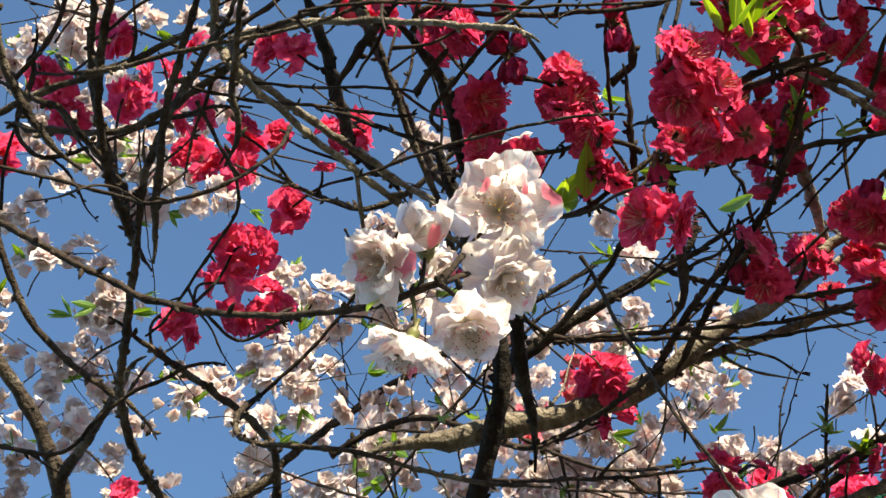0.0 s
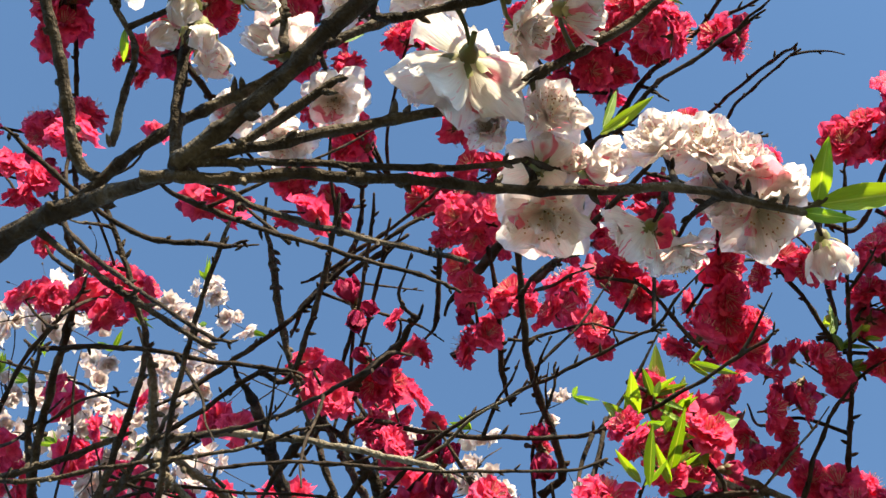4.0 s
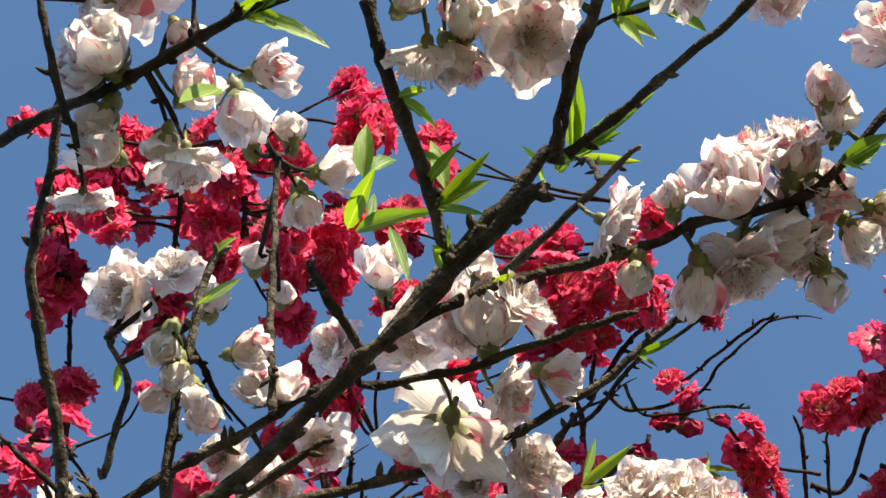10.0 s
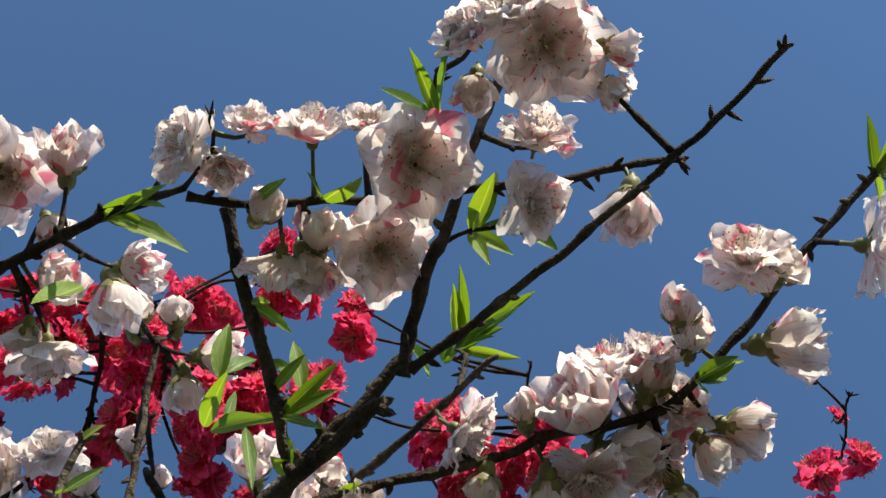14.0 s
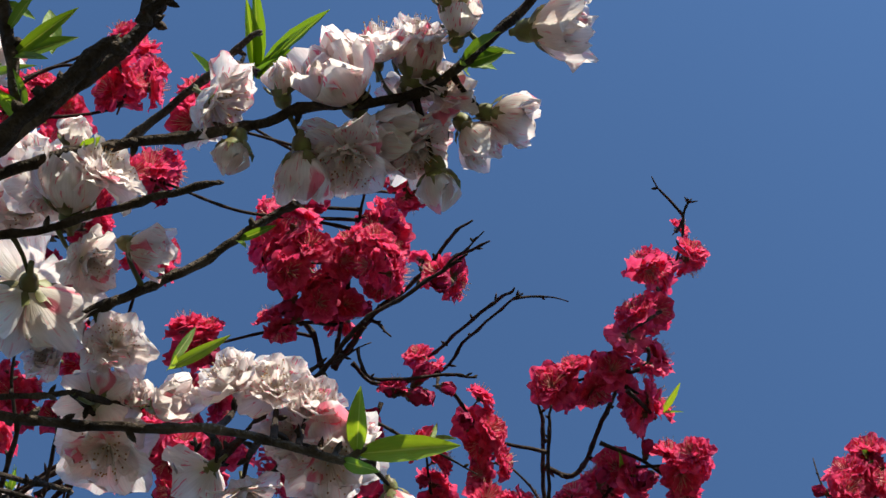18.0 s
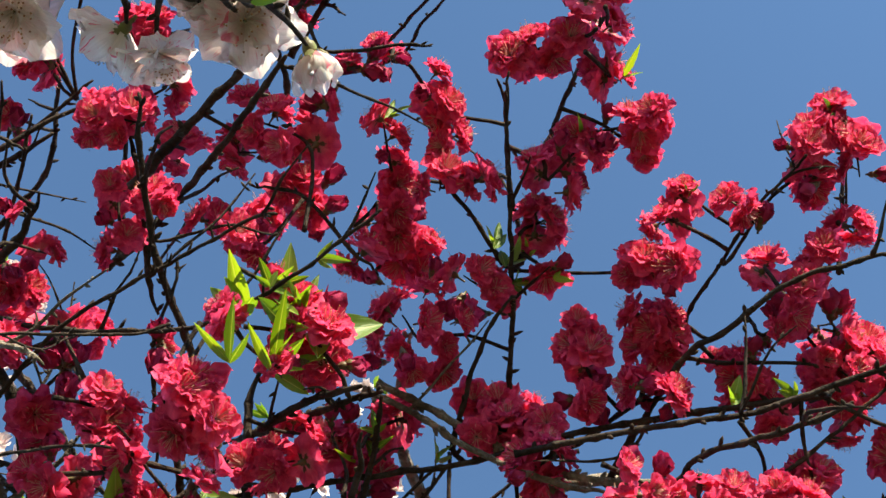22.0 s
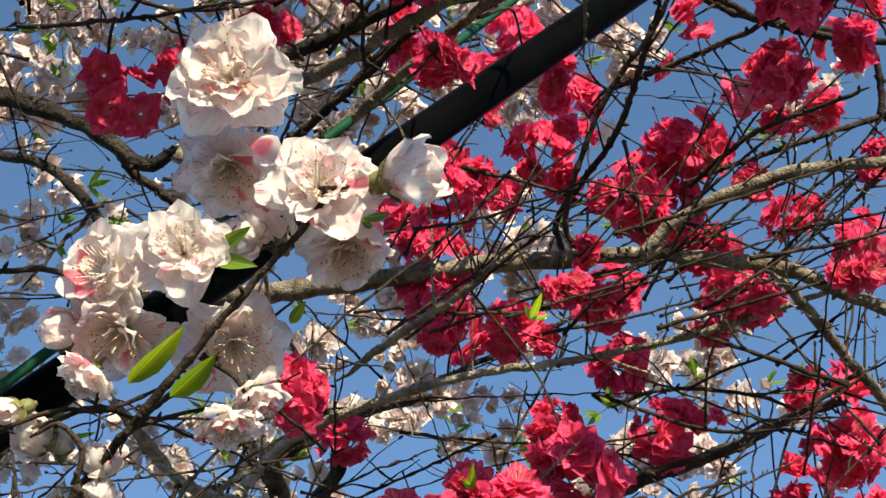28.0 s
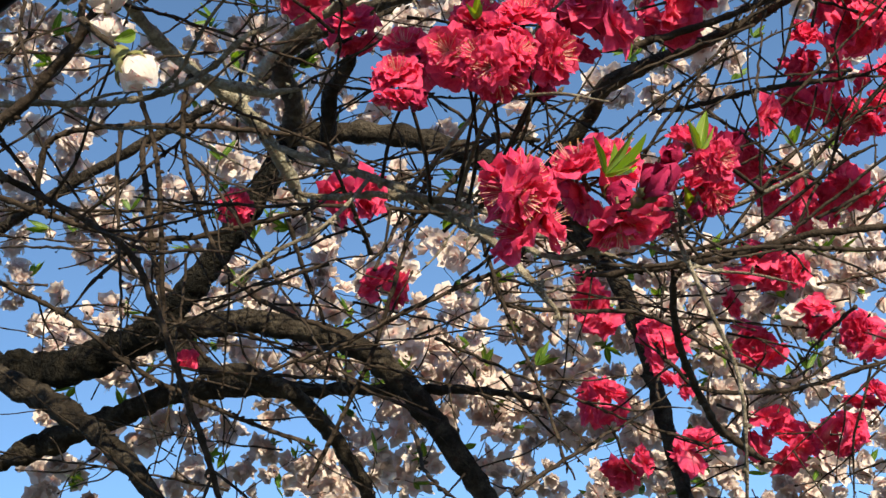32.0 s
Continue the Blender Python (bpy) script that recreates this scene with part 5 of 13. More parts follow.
branch(crimson_tree, 'twig', 0.0011, 0.0010, (-0.163, 0.259, 2.337), (-0.103, 0.266, 2.334), (-0.034, 0.268, 2.333), extra=1, seed=122, tip=0.020)
branch(crimson_tree, 'twig', 0.0011, 0.0008, (-0.030, 0.277, 2.227), (0.014, 0.258, 2.217), (0.065, 0.240, 2.202), (0.081, 0.236, 2.196), extra=1, seed=123, root=0.022, tip=0.017)
branch(crimson_tree, 'twig', 0.0016, 0.0013, (-0.143, 0.543, 2.402), (-0.099, 0.507, 2.419), (-0.064, 0.467, 2.438), (-0.037, 0.432, 2.456), extra=1, seed=124, root=0.030, tip=0.025)
branch(crimson_tree, 'grey', 0.0026, 0.0018, (-0.006, 0.384, 2.479), (-0.020, 0.396, 2.473), (-0.055, 0.412, 2.466), (-0.081, 0.408, 2.467), (-0.116, 0.396, 2.473), extra=1, seed=125, root=0.050, tip=0.035)
branch(crimson_tree, 'twig', 0.0017, 0.0014, (-0.290, 0.288, 2.425), (-0.302, 0.324, 2.407), (-0.278, 0.342, 2.398), (-0.218, 0.324, 2.407), (-0.162, 0.309, 2.414), extra=1, seed=126, root=0.032, tip=0.027)
branch(crimson_tree, 'twig', 0.0018, 0.0016, (-0.346, 0.578, 2.385), (-0.297, 0.582, 2.382), (-0.258, 0.550, 2.398), (-0.200, 0.523, 2.412), extra=1, seed=127, root=0.035, tip=0.030)
branch(crimson_tree, 'twig', 0.0014, 0.0014, (-0.040, 0.652, 2.450), (0.017, 0.592, 2.480), (0.084, 0.531, 2.509), extra=1, seed=128, root=0.027, tip=0.027)
branch(crimson_tree, 'twig', 0.0009, 0.0006, (0.062, 0.235, 1.994), (0.072, 0.249, 1.973), (0.086, 0.263, 1.948), (0.098, 0.271, 1.930), (0.101, 0.274, 1.924), extra=0, seed=129, root=0.017, tip=0.011)
branch(crimson_tree, 'twig', 0.0013, 0.0010, (-0.157, 0.275, 2.329), (-0.131, 0.328, 2.304), (-0.149, 0.363, 2.286), (-0.175, 0.398, 2.269), extra=1, seed=130, tip=0.020)
branch(crimson_tree, 'twig', 0.0013, 0.0013, (-0.226, 0.511, 2.417), (-0.228, 0.500, 2.423), (-0.222, 0.487, 2.429), (-0.195, 0.479, 2.432), (-0.160, 0.503, 2.421), (-0.125, 0.491, 2.427), extra=0, seed=131, tip=0.025)
branch(crimson_tree, 'grey', 0.0033, 0.0023, (-0.220, 0.388, 2.369), (-0.232, 0.335, 2.370), (-0.230, 0.277, 2.372), (-0.214, 0.211, 2.375), (-0.194, 0.142, 2.375), (-0.200, 0.109, 2.375), extra=1, seed=132, tip=0.045)
branch(crimson_tree, 'grey', 0.0021, 0.0013, (-0.122, 0.262, 2.271), (-0.125, 0.249, 2.273), (-0.120, 0.220, 2.276), (-0.112, 0.173, 2.281), (-0.100, 0.132, 2.284), (-0.086, 0.087, 2.288), extra=0, seed=133, root=0.038, tip=0.025)
branch(crimson_tree, 'grey', 0.0024, 0.0023, (-0.081, 0.148, 2.461), (-0.072, 0.193, 2.444), (-0.060, 0.231, 2.431), (-0.044, 0.268, 2.417), (-0.024, 0.322, 2.398), (-0.004, 0.366, 2.382), (0.008, 0.408, 2.368), extra=1, seed=134, root=0.045, tip=0.045)
branch(crimson_tree, 'twig', 0.0013, 0.0013, (-0.044, 0.252, 2.375), (-0.034, 0.228, 2.376), (-0.014, 0.155, 2.379), (-0.007, 0.103, 2.381), extra=0, seed=135, root=0.026, tip=0.024)
branch(crimson_tree, 'twig', 0.0018, 0.0015, (-0.121, 0.211, 2.369), (-0.065, 0.172, 2.384), (-0.024, 0.134, 2.400), (0.024, 0.103, 2.413), extra=1, seed=136, root=0.027, tip=0.023)
branch(crimson_tree, 'twig', 0.0018, 0.0013, (-0.216, 0.185, 2.365), (-0.153, 0.177, 2.348), (-0.101, 0.177, 2.331), (-0.057, 0.175, 2.317), extra=1, seed=137, root=0.022, tip=0.017)
branch(crimson_tree, 'pale', 0.0026, 0.0017, (-0.136, 0.241, 2.350), (-0.095, 0.225, 2.332), (-0.043, 0.215, 2.302), (0.009, 0.208, 2.269), (0.038, 0.204, 2.249), extra=1, seed=138, tip=0.020)
branch(crimson_tree, 'twig', 0.0017, 0.0013, (-0.111, 0.230, 2.334), (-0.071, 0.209, 2.311), (-0.035, 0.184, 2.290), (0.002, 0.152, 2.265), extra=1, seed=139, root=0.019, tip=0.014)
branch(crimson_tree, 'pale', 0.0026, 0.0022, (-0.138, 0.248, 2.353), (-0.135, 0.250, 2.329), (-0.096, 0.284, 2.318), (-0.064, 0.308, 2.310), (-0.024, 0.336, 2.301), (-0.002, 0.351, 2.296), extra=1, seed=140, tip=0.026)
branch(crimson_tree, 'grey', 0.0027, 0.0020, (-0.327, 0.308, 2.359), (-0.263, 0.278, 2.354), (-0.211, 0.259, 2.348), (-0.156, 0.232, 2.342), extra=1, seed=141, root=0.039)
branch(crimson_tree, 'grey', 0.0026, 0.0025, (-0.143, 0.266, 2.366), (-0.189, 0.298, 2.372), (-0.227, 0.315, 2.378), (-0.284, 0.319, 2.394), extra=1, seed=142, root=0.037, tip=0.034)
branch(crimson_tree, 'twig', 0.0012, 0.0012, (-0.176, 0.272, 2.361), (-0.158, 0.278, 2.359), (-0.124, 0.285, 2.357), (-0.071, 0.290, 2.357), (-0.031, 0.295, 2.356), extra=0, seed=143, tip=0.014)
branch(crimson_tree, 'twig', 0.0017, 0.0015, (0.123, 0.297, 2.297), (0.113, 0.289, 2.290), (0.094, 0.285, 2.287), (0.063, 0.300, 2.303), (0.009, 0.310, 2.332), (-0.069, 0.303, 2.382), extra=1, seed=144, tip=0.020)
branch(crimson_tree, 'grey', 0.0026, 0.0021, (-0.239, 0.261, 2.255), (-0.256, 0.223, 2.269), (-0.260, 0.166, 2.289), (-0.256, 0.107, 2.311), (-0.263, 0.066, 2.326), extra=2, seed=145, root=0.041, tip=0.033)
branch(crimson_tree, 'grey', 0.0026, 0.0017, (-0.183, 0.338, 2.296), (-0.176, 0.283, 2.316), (-0.162, 0.236, 2.334), (-0.147, 0.182, 2.353), (-0.162, 0.133, 2.371), (-0.177, 0.093, 2.385), extra=2, seed=146, root=0.033, tip=0.022)
branch(crimson_tree, 'twig', 0.0016, 0.0013, (-0.261, 0.251, 2.297), (-0.237, 0.225, 2.307), (-0.216, 0.179, 2.325), (-0.188, 0.146, 2.338), extra=1, seed=147, tip=0.020)
branch(crimson_tree, 'twig', 0.0017, 0.0017, (-0.056, 0.198, 2.364), (-0.076, 0.199, 2.372), (-0.114, 0.224, 2.362), (-0.147, 0.244, 2.353), extra=0, seed=148)
branch(crimson_tree, 'grey', 0.0023, 0.0020, (-0.017, 0.271, 2.333), (-0.002, 0.250, 2.341), (0.016, 0.240, 2.345), extra=0, seed=149, tip=0.032)
branch(crimson_tree, 'twig', 0.0017, 0.0011, (-0.168, 0.078, 2.335), (-0.175, 0.073, 2.309), (-0.170, 0.075, 2.270), (-0.144, 0.090, 2.247), (-0.110, 0.101, 2.220), (-0.074, 0.111, 2.192), extra=0, seed=150, tip=0.011)
branch(crimson_tree, 'twig', 0.0019, 0.0012, (0.137, 0.064, 2.462), (0.151, 0.058, 2.463), (0.176, 0.019, 2.453), (0.204, -0.006, 2.441), (0.242, -0.040, 2.426), extra=1, seed=151)
branch(crimson_tree, 'twig', 0.0017, 0.0010, (0.175, 0.070, 2.576), (0.197, 0.085, 2.577), (0.242, 0.066, 2.556), (0.260, 0.037, 2.545), (0.287, 0.003, 2.529), extra=1, seed=152, tip=0.011)
branch(crimson_tree, 'twig', 0.0024, 0.0021, (0.160, 0.117, 2.572), (0.157, 0.091, 2.576), (0.143, 0.053, 2.583), extra=0, seed=153, root=0.027, tip=0.023)
branch(crimson_tree, 'twig', 0.0026, 0.0018, (-0.076, 0.236, 2.614), (-0.034, 0.183, 2.623), (-0.028, 0.127, 2.633), extra=1, seed=154, root=0.028, tip=0.020)
branch(crimson_tree, 'twig', 0.0021, 0.0021, (0.038, 0.221, 2.555), (0.038, 0.163, 2.565), extra=0, seed=155, root=0.023, tip=0.023)
branch(crimson_tree, 'twig', 0.0021, 0.0017, (-0.263, 0.143, 2.635), (-0.258, 0.139, 2.604), (-0.252, 0.116, 2.576), (-0.251, 0.054, 2.587), (-0.252, 0.001, 2.596), extra=1, seed=156, tip=0.019)
branch(crimson_tree, 'twig', 0.0028, 0.0024, (-0.170, -0.023, 2.599), (-0.174, -0.006, 2.596), (-0.171, 0.022, 2.591), (-0.148, 0.052, 2.586), (-0.134, 0.078, 2.581), extra=0, seed=157, tip=0.027)
branch(crimson_tree, 'twig', 0.0021, 0.0021, (-0.164, -0.111, 2.614), (-0.145, -0.117, 2.615), (-0.124, -0.112, 2.614), (-0.114, -0.063, 2.606), (-0.116, -0.037, 2.601), extra=0, seed=158, tip=0.023)
branch(crimson_tree, 'twig', 0.0021, 0.0021, (-0.164, -0.111, 2.614), (-0.166, -0.067, 2.607), (-0.170, -0.023, 2.599), extra=0, seed=159, root=0.023, tip=0.023)
branch(crimson_tree, 'twig', 0.0017, 0.0015, (-0.191, 0.038, 2.284), (-0.162, 0.062, 2.280), (-0.127, 0.083, 2.276), (-0.085, 0.086, 2.275), extra=1, seed=160, root=0.019, tip=0.016)
branch(crimson_tree, 'twig', 0.0014, 0.0011, (-0.082, 0.031, 2.163), (-0.048, 0.049, 2.178), (-0.006, 0.066, 2.196), (0.039, 0.084, 2.213), extra=1, seed=161, root=0.016, tip=0.012)
branch(crimson_tree, 'twig', 0.0020, 0.0010, (0.326, 0.125, 2.522), (0.350, 0.125, 2.515), (0.368, 0.079, 2.526), (0.387, 0.036, 2.536), (0.405, -0.012, 2.547), (0.416, -0.043, 2.554), (0.418, -0.075, 2.562), extra=2, seed=162, tip=0.011)
branch(crimson_tree, 'twig', 0.0020, 0.0017, (0.332, 0.219, 2.527), (0.346, 0.209, 2.528), (0.331, 0.155, 2.536), (0.324, 0.095, 2.545), extra=1, seed=163, tip=0.019)
branch(crimson_tree, 'twig', 0.0017, 0.0010, (0.161, 0.072, 2.559), (0.168, -0.020, 2.556), (0.172, -0.084, 2.555), extra=1, seed=164, tip=0.011)
branch(crimson_tree, 'twig', 0.0024, 0.0013, (0.161, 0.072, 2.559), (0.189, 0.025, 2.554), (0.217, -0.004, 2.549), (0.243, -0.044, 2.545), extra=1, seed=165, tip=0.014)
branch(crimson_tree, 'twig', 0.0013, 0.0013, (0.221, -0.010, 2.548), (0.227, -0.010, 2.565), (0.249, -0.026, 2.553), (0.268, -0.039, 2.542), extra=0, seed=166)
branch(crimson_tree, 'twig', 0.0013, 0.0013, (0.237, 0.052, 2.556), (0.257, 0.025, 2.536), (0.279, -0.003, 2.512), extra=0, seed=167, tip=0.014)
branch(crimson_tree, 'twig', 0.0027, 0.0019, (0.049, 0.209, 2.435), (0.064, 0.196, 2.440), (0.085, 0.172, 2.439), (0.123, 0.121, 2.411), (0.167, 0.052, 2.371), extra=2, seed=168)
branch(crimson_tree, 'twig', 0.0012, 0.0012, (0.177, 0.041, 2.485), (0.181, 0.050, 2.474), (0.194, 0.057, 2.463), (0.247, 0.048, 2.461), extra=0, seed=169, tip=0.014)
branch(crimson_tree, 'twig', 0.0020, 0.0014, (0.082, 0.203, 2.398), (0.076, 0.149, 2.405), (0.070, 0.120, 2.409), extra=1, seed=170, root=0.027, tip=0.019)
branch(crimson_tree, 'twig', 0.0018, 0.0015, (0.332, 0.186, 2.440), (0.320, 0.195, 2.439), (0.302, 0.169, 2.444), (0.275, 0.140, 2.450), extra=0, seed=171, tip=0.019)
branch(crimson_tree, 'twig', 0.0015, 0.0011, (0.459, 0.171, 2.393), (0.466, 0.173, 2.402), (0.489, 0.132, 2.406), (0.517, 0.103, 2.408), extra=1, seed=172, tip=0.015)
branch(crimson_tree, 'twig', 0.0014, 0.0012, (-0.014, 0.195, 2.408), (-0.001, 0.135, 2.415), (0.004, 0.105, 2.418), extra=1, seed=173)
branch(crimson_tree, 'twig', 0.0014, 0.0012, (-0.040, 0.146, 2.423), (0.009, 0.110, 2.425), (0.030, 0.092, 2.426), extra=1, seed=174, root=0.019, tip=0.015)
branch(crimson_tree, 'twig', 0.0015, 0.0011, (0.458, 0.227, 2.393), (0.447, 0.222, 2.391), (0.438, 0.209, 2.389), (0.461, 0.163, 2.389), (0.479, 0.127, 2.388), (0.496, 0.107, 2.386), extra=1, seed=175, tip=0.014)
branch(crimson_tree, 'twig', 0.0025, 0.0016, (0.389, 0.320, 2.360), (0.393, 0.308, 2.357), (0.400, 0.288, 2.355), (0.406, 0.275, 2.354), (0.429, 0.226, 2.351), (0.453, 0.204, 2.345), (0.487, 0.169, 2.338), (0.532, 0.147, 2.326), extra=2, seed=176, tip=0.022)
branch(crimson_tree, 'twig', 0.0018, 0.0018, (0.323, 0.315, 2.358), (0.339, 0.308, 2.360), (0.368, 0.292, 2.362), (0.407, 0.262, 2.366), extra=0, seed=177, tip=0.022)
branch(crimson_tree, 'twig', 0.0022, 0.0018, (0.321, 0.285, 2.323), (0.394, 0.259, 2.308), (0.451, 0.242, 2.295), (0.503, 0.217, 2.285), (0.533, 0.201, 2.279), extra=2, seed=178, tip=0.021)
branch(crimson_tree, 'twig', 0.0021, 0.0012, (0.328, 0.328, 2.385), (0.327, 0.309, 2.390), (0.325, 0.276, 2.399), (0.325, 0.229, 2.410), (0.318, 0.139, 2.431), (0.312, 0.075, 2.446), extra=2, seed=179, tip=0.014)
branch(crimson_tree, 'twig', 0.0020, 0.0014, (0.296, 0.318, 2.383), (0.288, 0.301, 2.382), (0.303, 0.240, 2.395), (0.313, 0.218, 2.399), extra=0, seed=180, tip=0.016)
branch(crimson_tree, 'twig', 0.0025, 0.0020, (0.176, 0.275, 2.345), (0.163, 0.279, 2.334), (0.190, 0.251, 2.308), (0.222, 0.226, 2.273), extra=1, seed=181)
branch(crimson_tree, 'pale', 0.0023, 0.0022, (0.226, 0.271, 2.389), (0.264, 0.281, 2.370), (0.296, 0.295, 2.351), (0.348, 0.304, 2.324), (0.362, 0.304, 2.319), extra=1, seed=182, tip=0.022)
branch(crimson_tree, 'twig', 0.0027, 0.0018, (0.108, 0.269, 2.345), (0.116, 0.262, 2.346), (0.122, 0.249, 2.346), (0.100, 0.190, 2.342), (0.091, 0.147, 2.338), (0.085, 0.100, 2.334), extra=2, seed=183, tip=0.025)
branch(crimson_tree, 'twig', 0.0019, 0.0010, (-0.019, 0.232, 2.336), (-0.011, 0.219, 2.345), (0.044, 0.217, 2.322), (0.113, 0.205, 2.297), (0.143, 0.191, 2.286), (0.187, 0.158, 2.272), (0.220, 0.127, 2.261), extra=3, seed=184, tip=0.010)
branch(crimson_tree, 'limb', 0.0053, 0.0041, (-0.070, 0.377, 2.504), (-0.078, 0.337, 2.485), (-0.086, 0.278, 2.454), (-0.090, 0.257, 2.442), extra=2, seed=185, root=0.079, tip=0.061)
branch(crimson_tree, 'twig', 0.0031, 0.0027, (-0.057, 0.259, 2.377), (-0.030, 0.219, 2.366), (0.011, 0.171, 2.347), extra=1, seed=186, root=0.047, tip=0.041)
branch(crimson_tree, 'twig', 0.0016, 0.0010, (-0.002, 0.291, 2.317), (-0.005, 0.276, 2.323), (0.042, 0.216, 2.316), (0.085, 0.183, 2.306), (0.158, 0.134, 2.290), extra=2, seed=187, tip=0.013)
branch(crimson_tree, 'twig', 0.0037, 0.0027, (0.067, 0.151, 2.461), (0.101, 0.110, 2.468), (0.133, 0.074, 2.474), extra=1, seed=188, root=0.046, tip=0.035)
branch(crimson_tree, 'twig', 0.0019, 0.0016, (-0.076, 0.196, 2.363), (-0.055, 0.195, 2.356), (-0.035, 0.128, 2.370), (-0.027, 0.080, 2.380), extra=1, seed=189)
branch(crimson_tree, 'twig', 0.0015, 0.0012, (0.215, 0.187, 2.424), (0.182, 0.154, 2.434), (0.158, 0.148, 2.437), extra=0, seed=190, root=0.019, tip=0.015)
branch(crimson_tree, 'twig', 0.0020, 0.0013, (0.580, 0.200, 2.493), (0.586, 0.196, 2.511), (0.585, 0.134, 2.525), (0.581, 0.101, 2.533), extra=1, seed=191, tip=0.015)
branch(crimson_tree, 'twig', 0.0013, 0.0010, (0.104, 0.273, 2.300), (0.099, 0.222, 2.312), (0.111, 0.182, 2.320), extra=1, seed=192, root=0.019, tip=0.015)
branch(crimson_tree, 'twig', 0.0020, 0.0017, (-0.024, 0.145, 2.418), (0.016, 0.117, 2.422), extra=0, seed=193)
branch(crimson_tree, 'twig', 0.0011, 0.0008, (0.084, 0.173, 2.377), (0.099, 0.173, 2.378), (0.134, 0.161, 2.378), (0.156, 0.165, 2.374), extra=0, seed=194, tip=0.012)
branch(crimson_tree, 'limb', 0.0056, 0.0041, (0.055, 0.473, 2.342), (0.049, 0.431, 2.348), (0.033, 0.380, 2.357), (0.018, 0.344, 2.364), (0.003, 0.287, 2.373), (-0.001, 0.276, 2.374), extra=3, seed=195, root=0.088, tip=0.065)
branch(crimson_tree, 'twig', 0.0033, 0.0030, (0.161, 0.393, 2.313), (0.159, 0.376, 2.328), (0.154, 0.343, 2.360), (0.150, 0.294, 2.402), extra=1, seed=196, root=0.041, tip=0.036)
branch(crimson_tree, 'twig', 0.0027, 0.0018, (0.152, 0.309, 2.392), (0.190, 0.277, 2.352), (0.218, 0.253, 2.320), (0.235, 0.238, 2.298), extra=1, seed=197, root=0.031)
branch(crimson_tree, 'pale', 0.0026, 0.0026, (0.235, 0.266, 2.389), (0.277, 0.281, 2.374), (0.322, 0.298, 2.357), (0.365, 0.307, 2.342), (0.401, 0.308, 2.333), extra=1, seed=198, tip=0.026)
branch(crimson_tree, 'pale', 0.0045, 0.0043, (0.291, 0.411, 2.464), (0.273, 0.374, 2.459), (0.257, 0.338, 2.454), (0.255, 0.298, 2.449), extra=1, seed=199, root=0.058, tip=0.055)
branch(crimson_tree, 'twig', 0.0022, 0.0018, (0.505, 0.230, 2.308), (0.512, 0.238, 2.323), (0.465, 0.249, 2.330), (0.404, 0.266, 2.339), (0.342, 0.285, 2.347), (0.293, 0.306, 2.352), (0.236, 0.320, 2.360), (0.162, 0.340, 2.370), (0.147, 0.344, 2.372), extra=4, seed=200, tip=0.020)
branch(crimson_tree, 'twig', 0.0028, 0.0017, (0.182, 0.483, 2.377), (0.203, 0.426, 2.371), (0.223, 0.364, 2.362), (0.234, 0.298, 2.355), (0.237, 0.261, 2.351), extra=2, seed=201, root=0.029)
branch(crimson_tree, 'twig', 0.0021, 0.0017, (0.438, 0.323, 2.271), (0.424, 0.302, 2.283), (0.422, 0.272, 2.288), (0.453, 0.246, 2.267), (0.482, 0.222, 2.244), extra=1, seed=202, tip=0.022)
branch(crimson_tree, 'pale', 0.0046, 0.0043, (0.400, 0.346, 2.426), (0.352, 0.358, 2.427), (0.341, 0.374, 2.423), (0.325, 0.395, 2.418), (0.290, 0.417, 2.414), extra=1, seed=203, root=0.060, tip=0.055)
branch(crimson_tree, 'twig', 0.0028, 0.0027, (0.353, 0.482, 2.401), (0.347, 0.485, 2.387), (0.344, 0.478, 2.371), (0.354, 0.430, 2.365), (0.376, 0.383, 2.356), (0.383, 0.352, 2.351), extra=1, seed=204, tip=0.033)
branch(crimson_tree, 'twig', 0.0013, 0.0011, (0.349, 0.355, 2.300), (0.399, 0.354, 2.296), (0.450, 0.326, 2.300), extra=1, seed=205, root=0.018, tip=0.014)
branch(crimson_tree, 'twig', 0.0019, 0.0014, (0.055, 0.462, 2.397), (0.066, 0.474, 2.394), (0.091, 0.483, 2.387), (0.158, 0.465, 2.367), (0.227, 0.448, 2.347), (0.286, 0.425, 2.332), extra=2, seed=206)
branch(crimson_tree, 'twig', 0.0021, 0.0021, (0.076, 0.401, 2.265), (0.116, 0.343, 2.280), (0.116, 0.273, 2.302), extra=2, seed=207, root=0.031, tip=0.031)
branch(crimson_tree, 'twig', 0.0025, 0.0018, (0.066, 0.506, 2.418), (0.127, 0.461, 2.406), (0.175, 0.423, 2.396), (0.208, 0.393, 2.390), extra=2, seed=208, tip=0.024)
branch(crimson_tree, 'twig', 0.0023, 0.0019, (0.394, 0.442, 2.311), (0.416, 0.396, 2.301), (0.443, 0.330, 2.287), extra=1, seed=209, root=0.029, tip=0.024)
branch(crimson_tree, 'pale', 0.0032, 0.0028, (0.312, 0.408, 2.397), (0.365, 0.419, 2.388), (0.426, 0.437, 2.377), extra=1, seed=210, tip=0.037)
branch(crimson_tree, 'twig', 0.0021, 0.0018, (0.168, 0.421, 2.372), (0.235, 0.435, 2.363), (0.303, 0.425, 2.359), extra=1, seed=211, root=0.027)
branch(crimson_tree, 'twig', 0.0015, 0.0013, (0.223, 0.377, 2.435), (0.232, 0.403, 2.426), (0.250, 0.437, 2.413), extra=0, seed=212, root=0.019, tip=0.015)
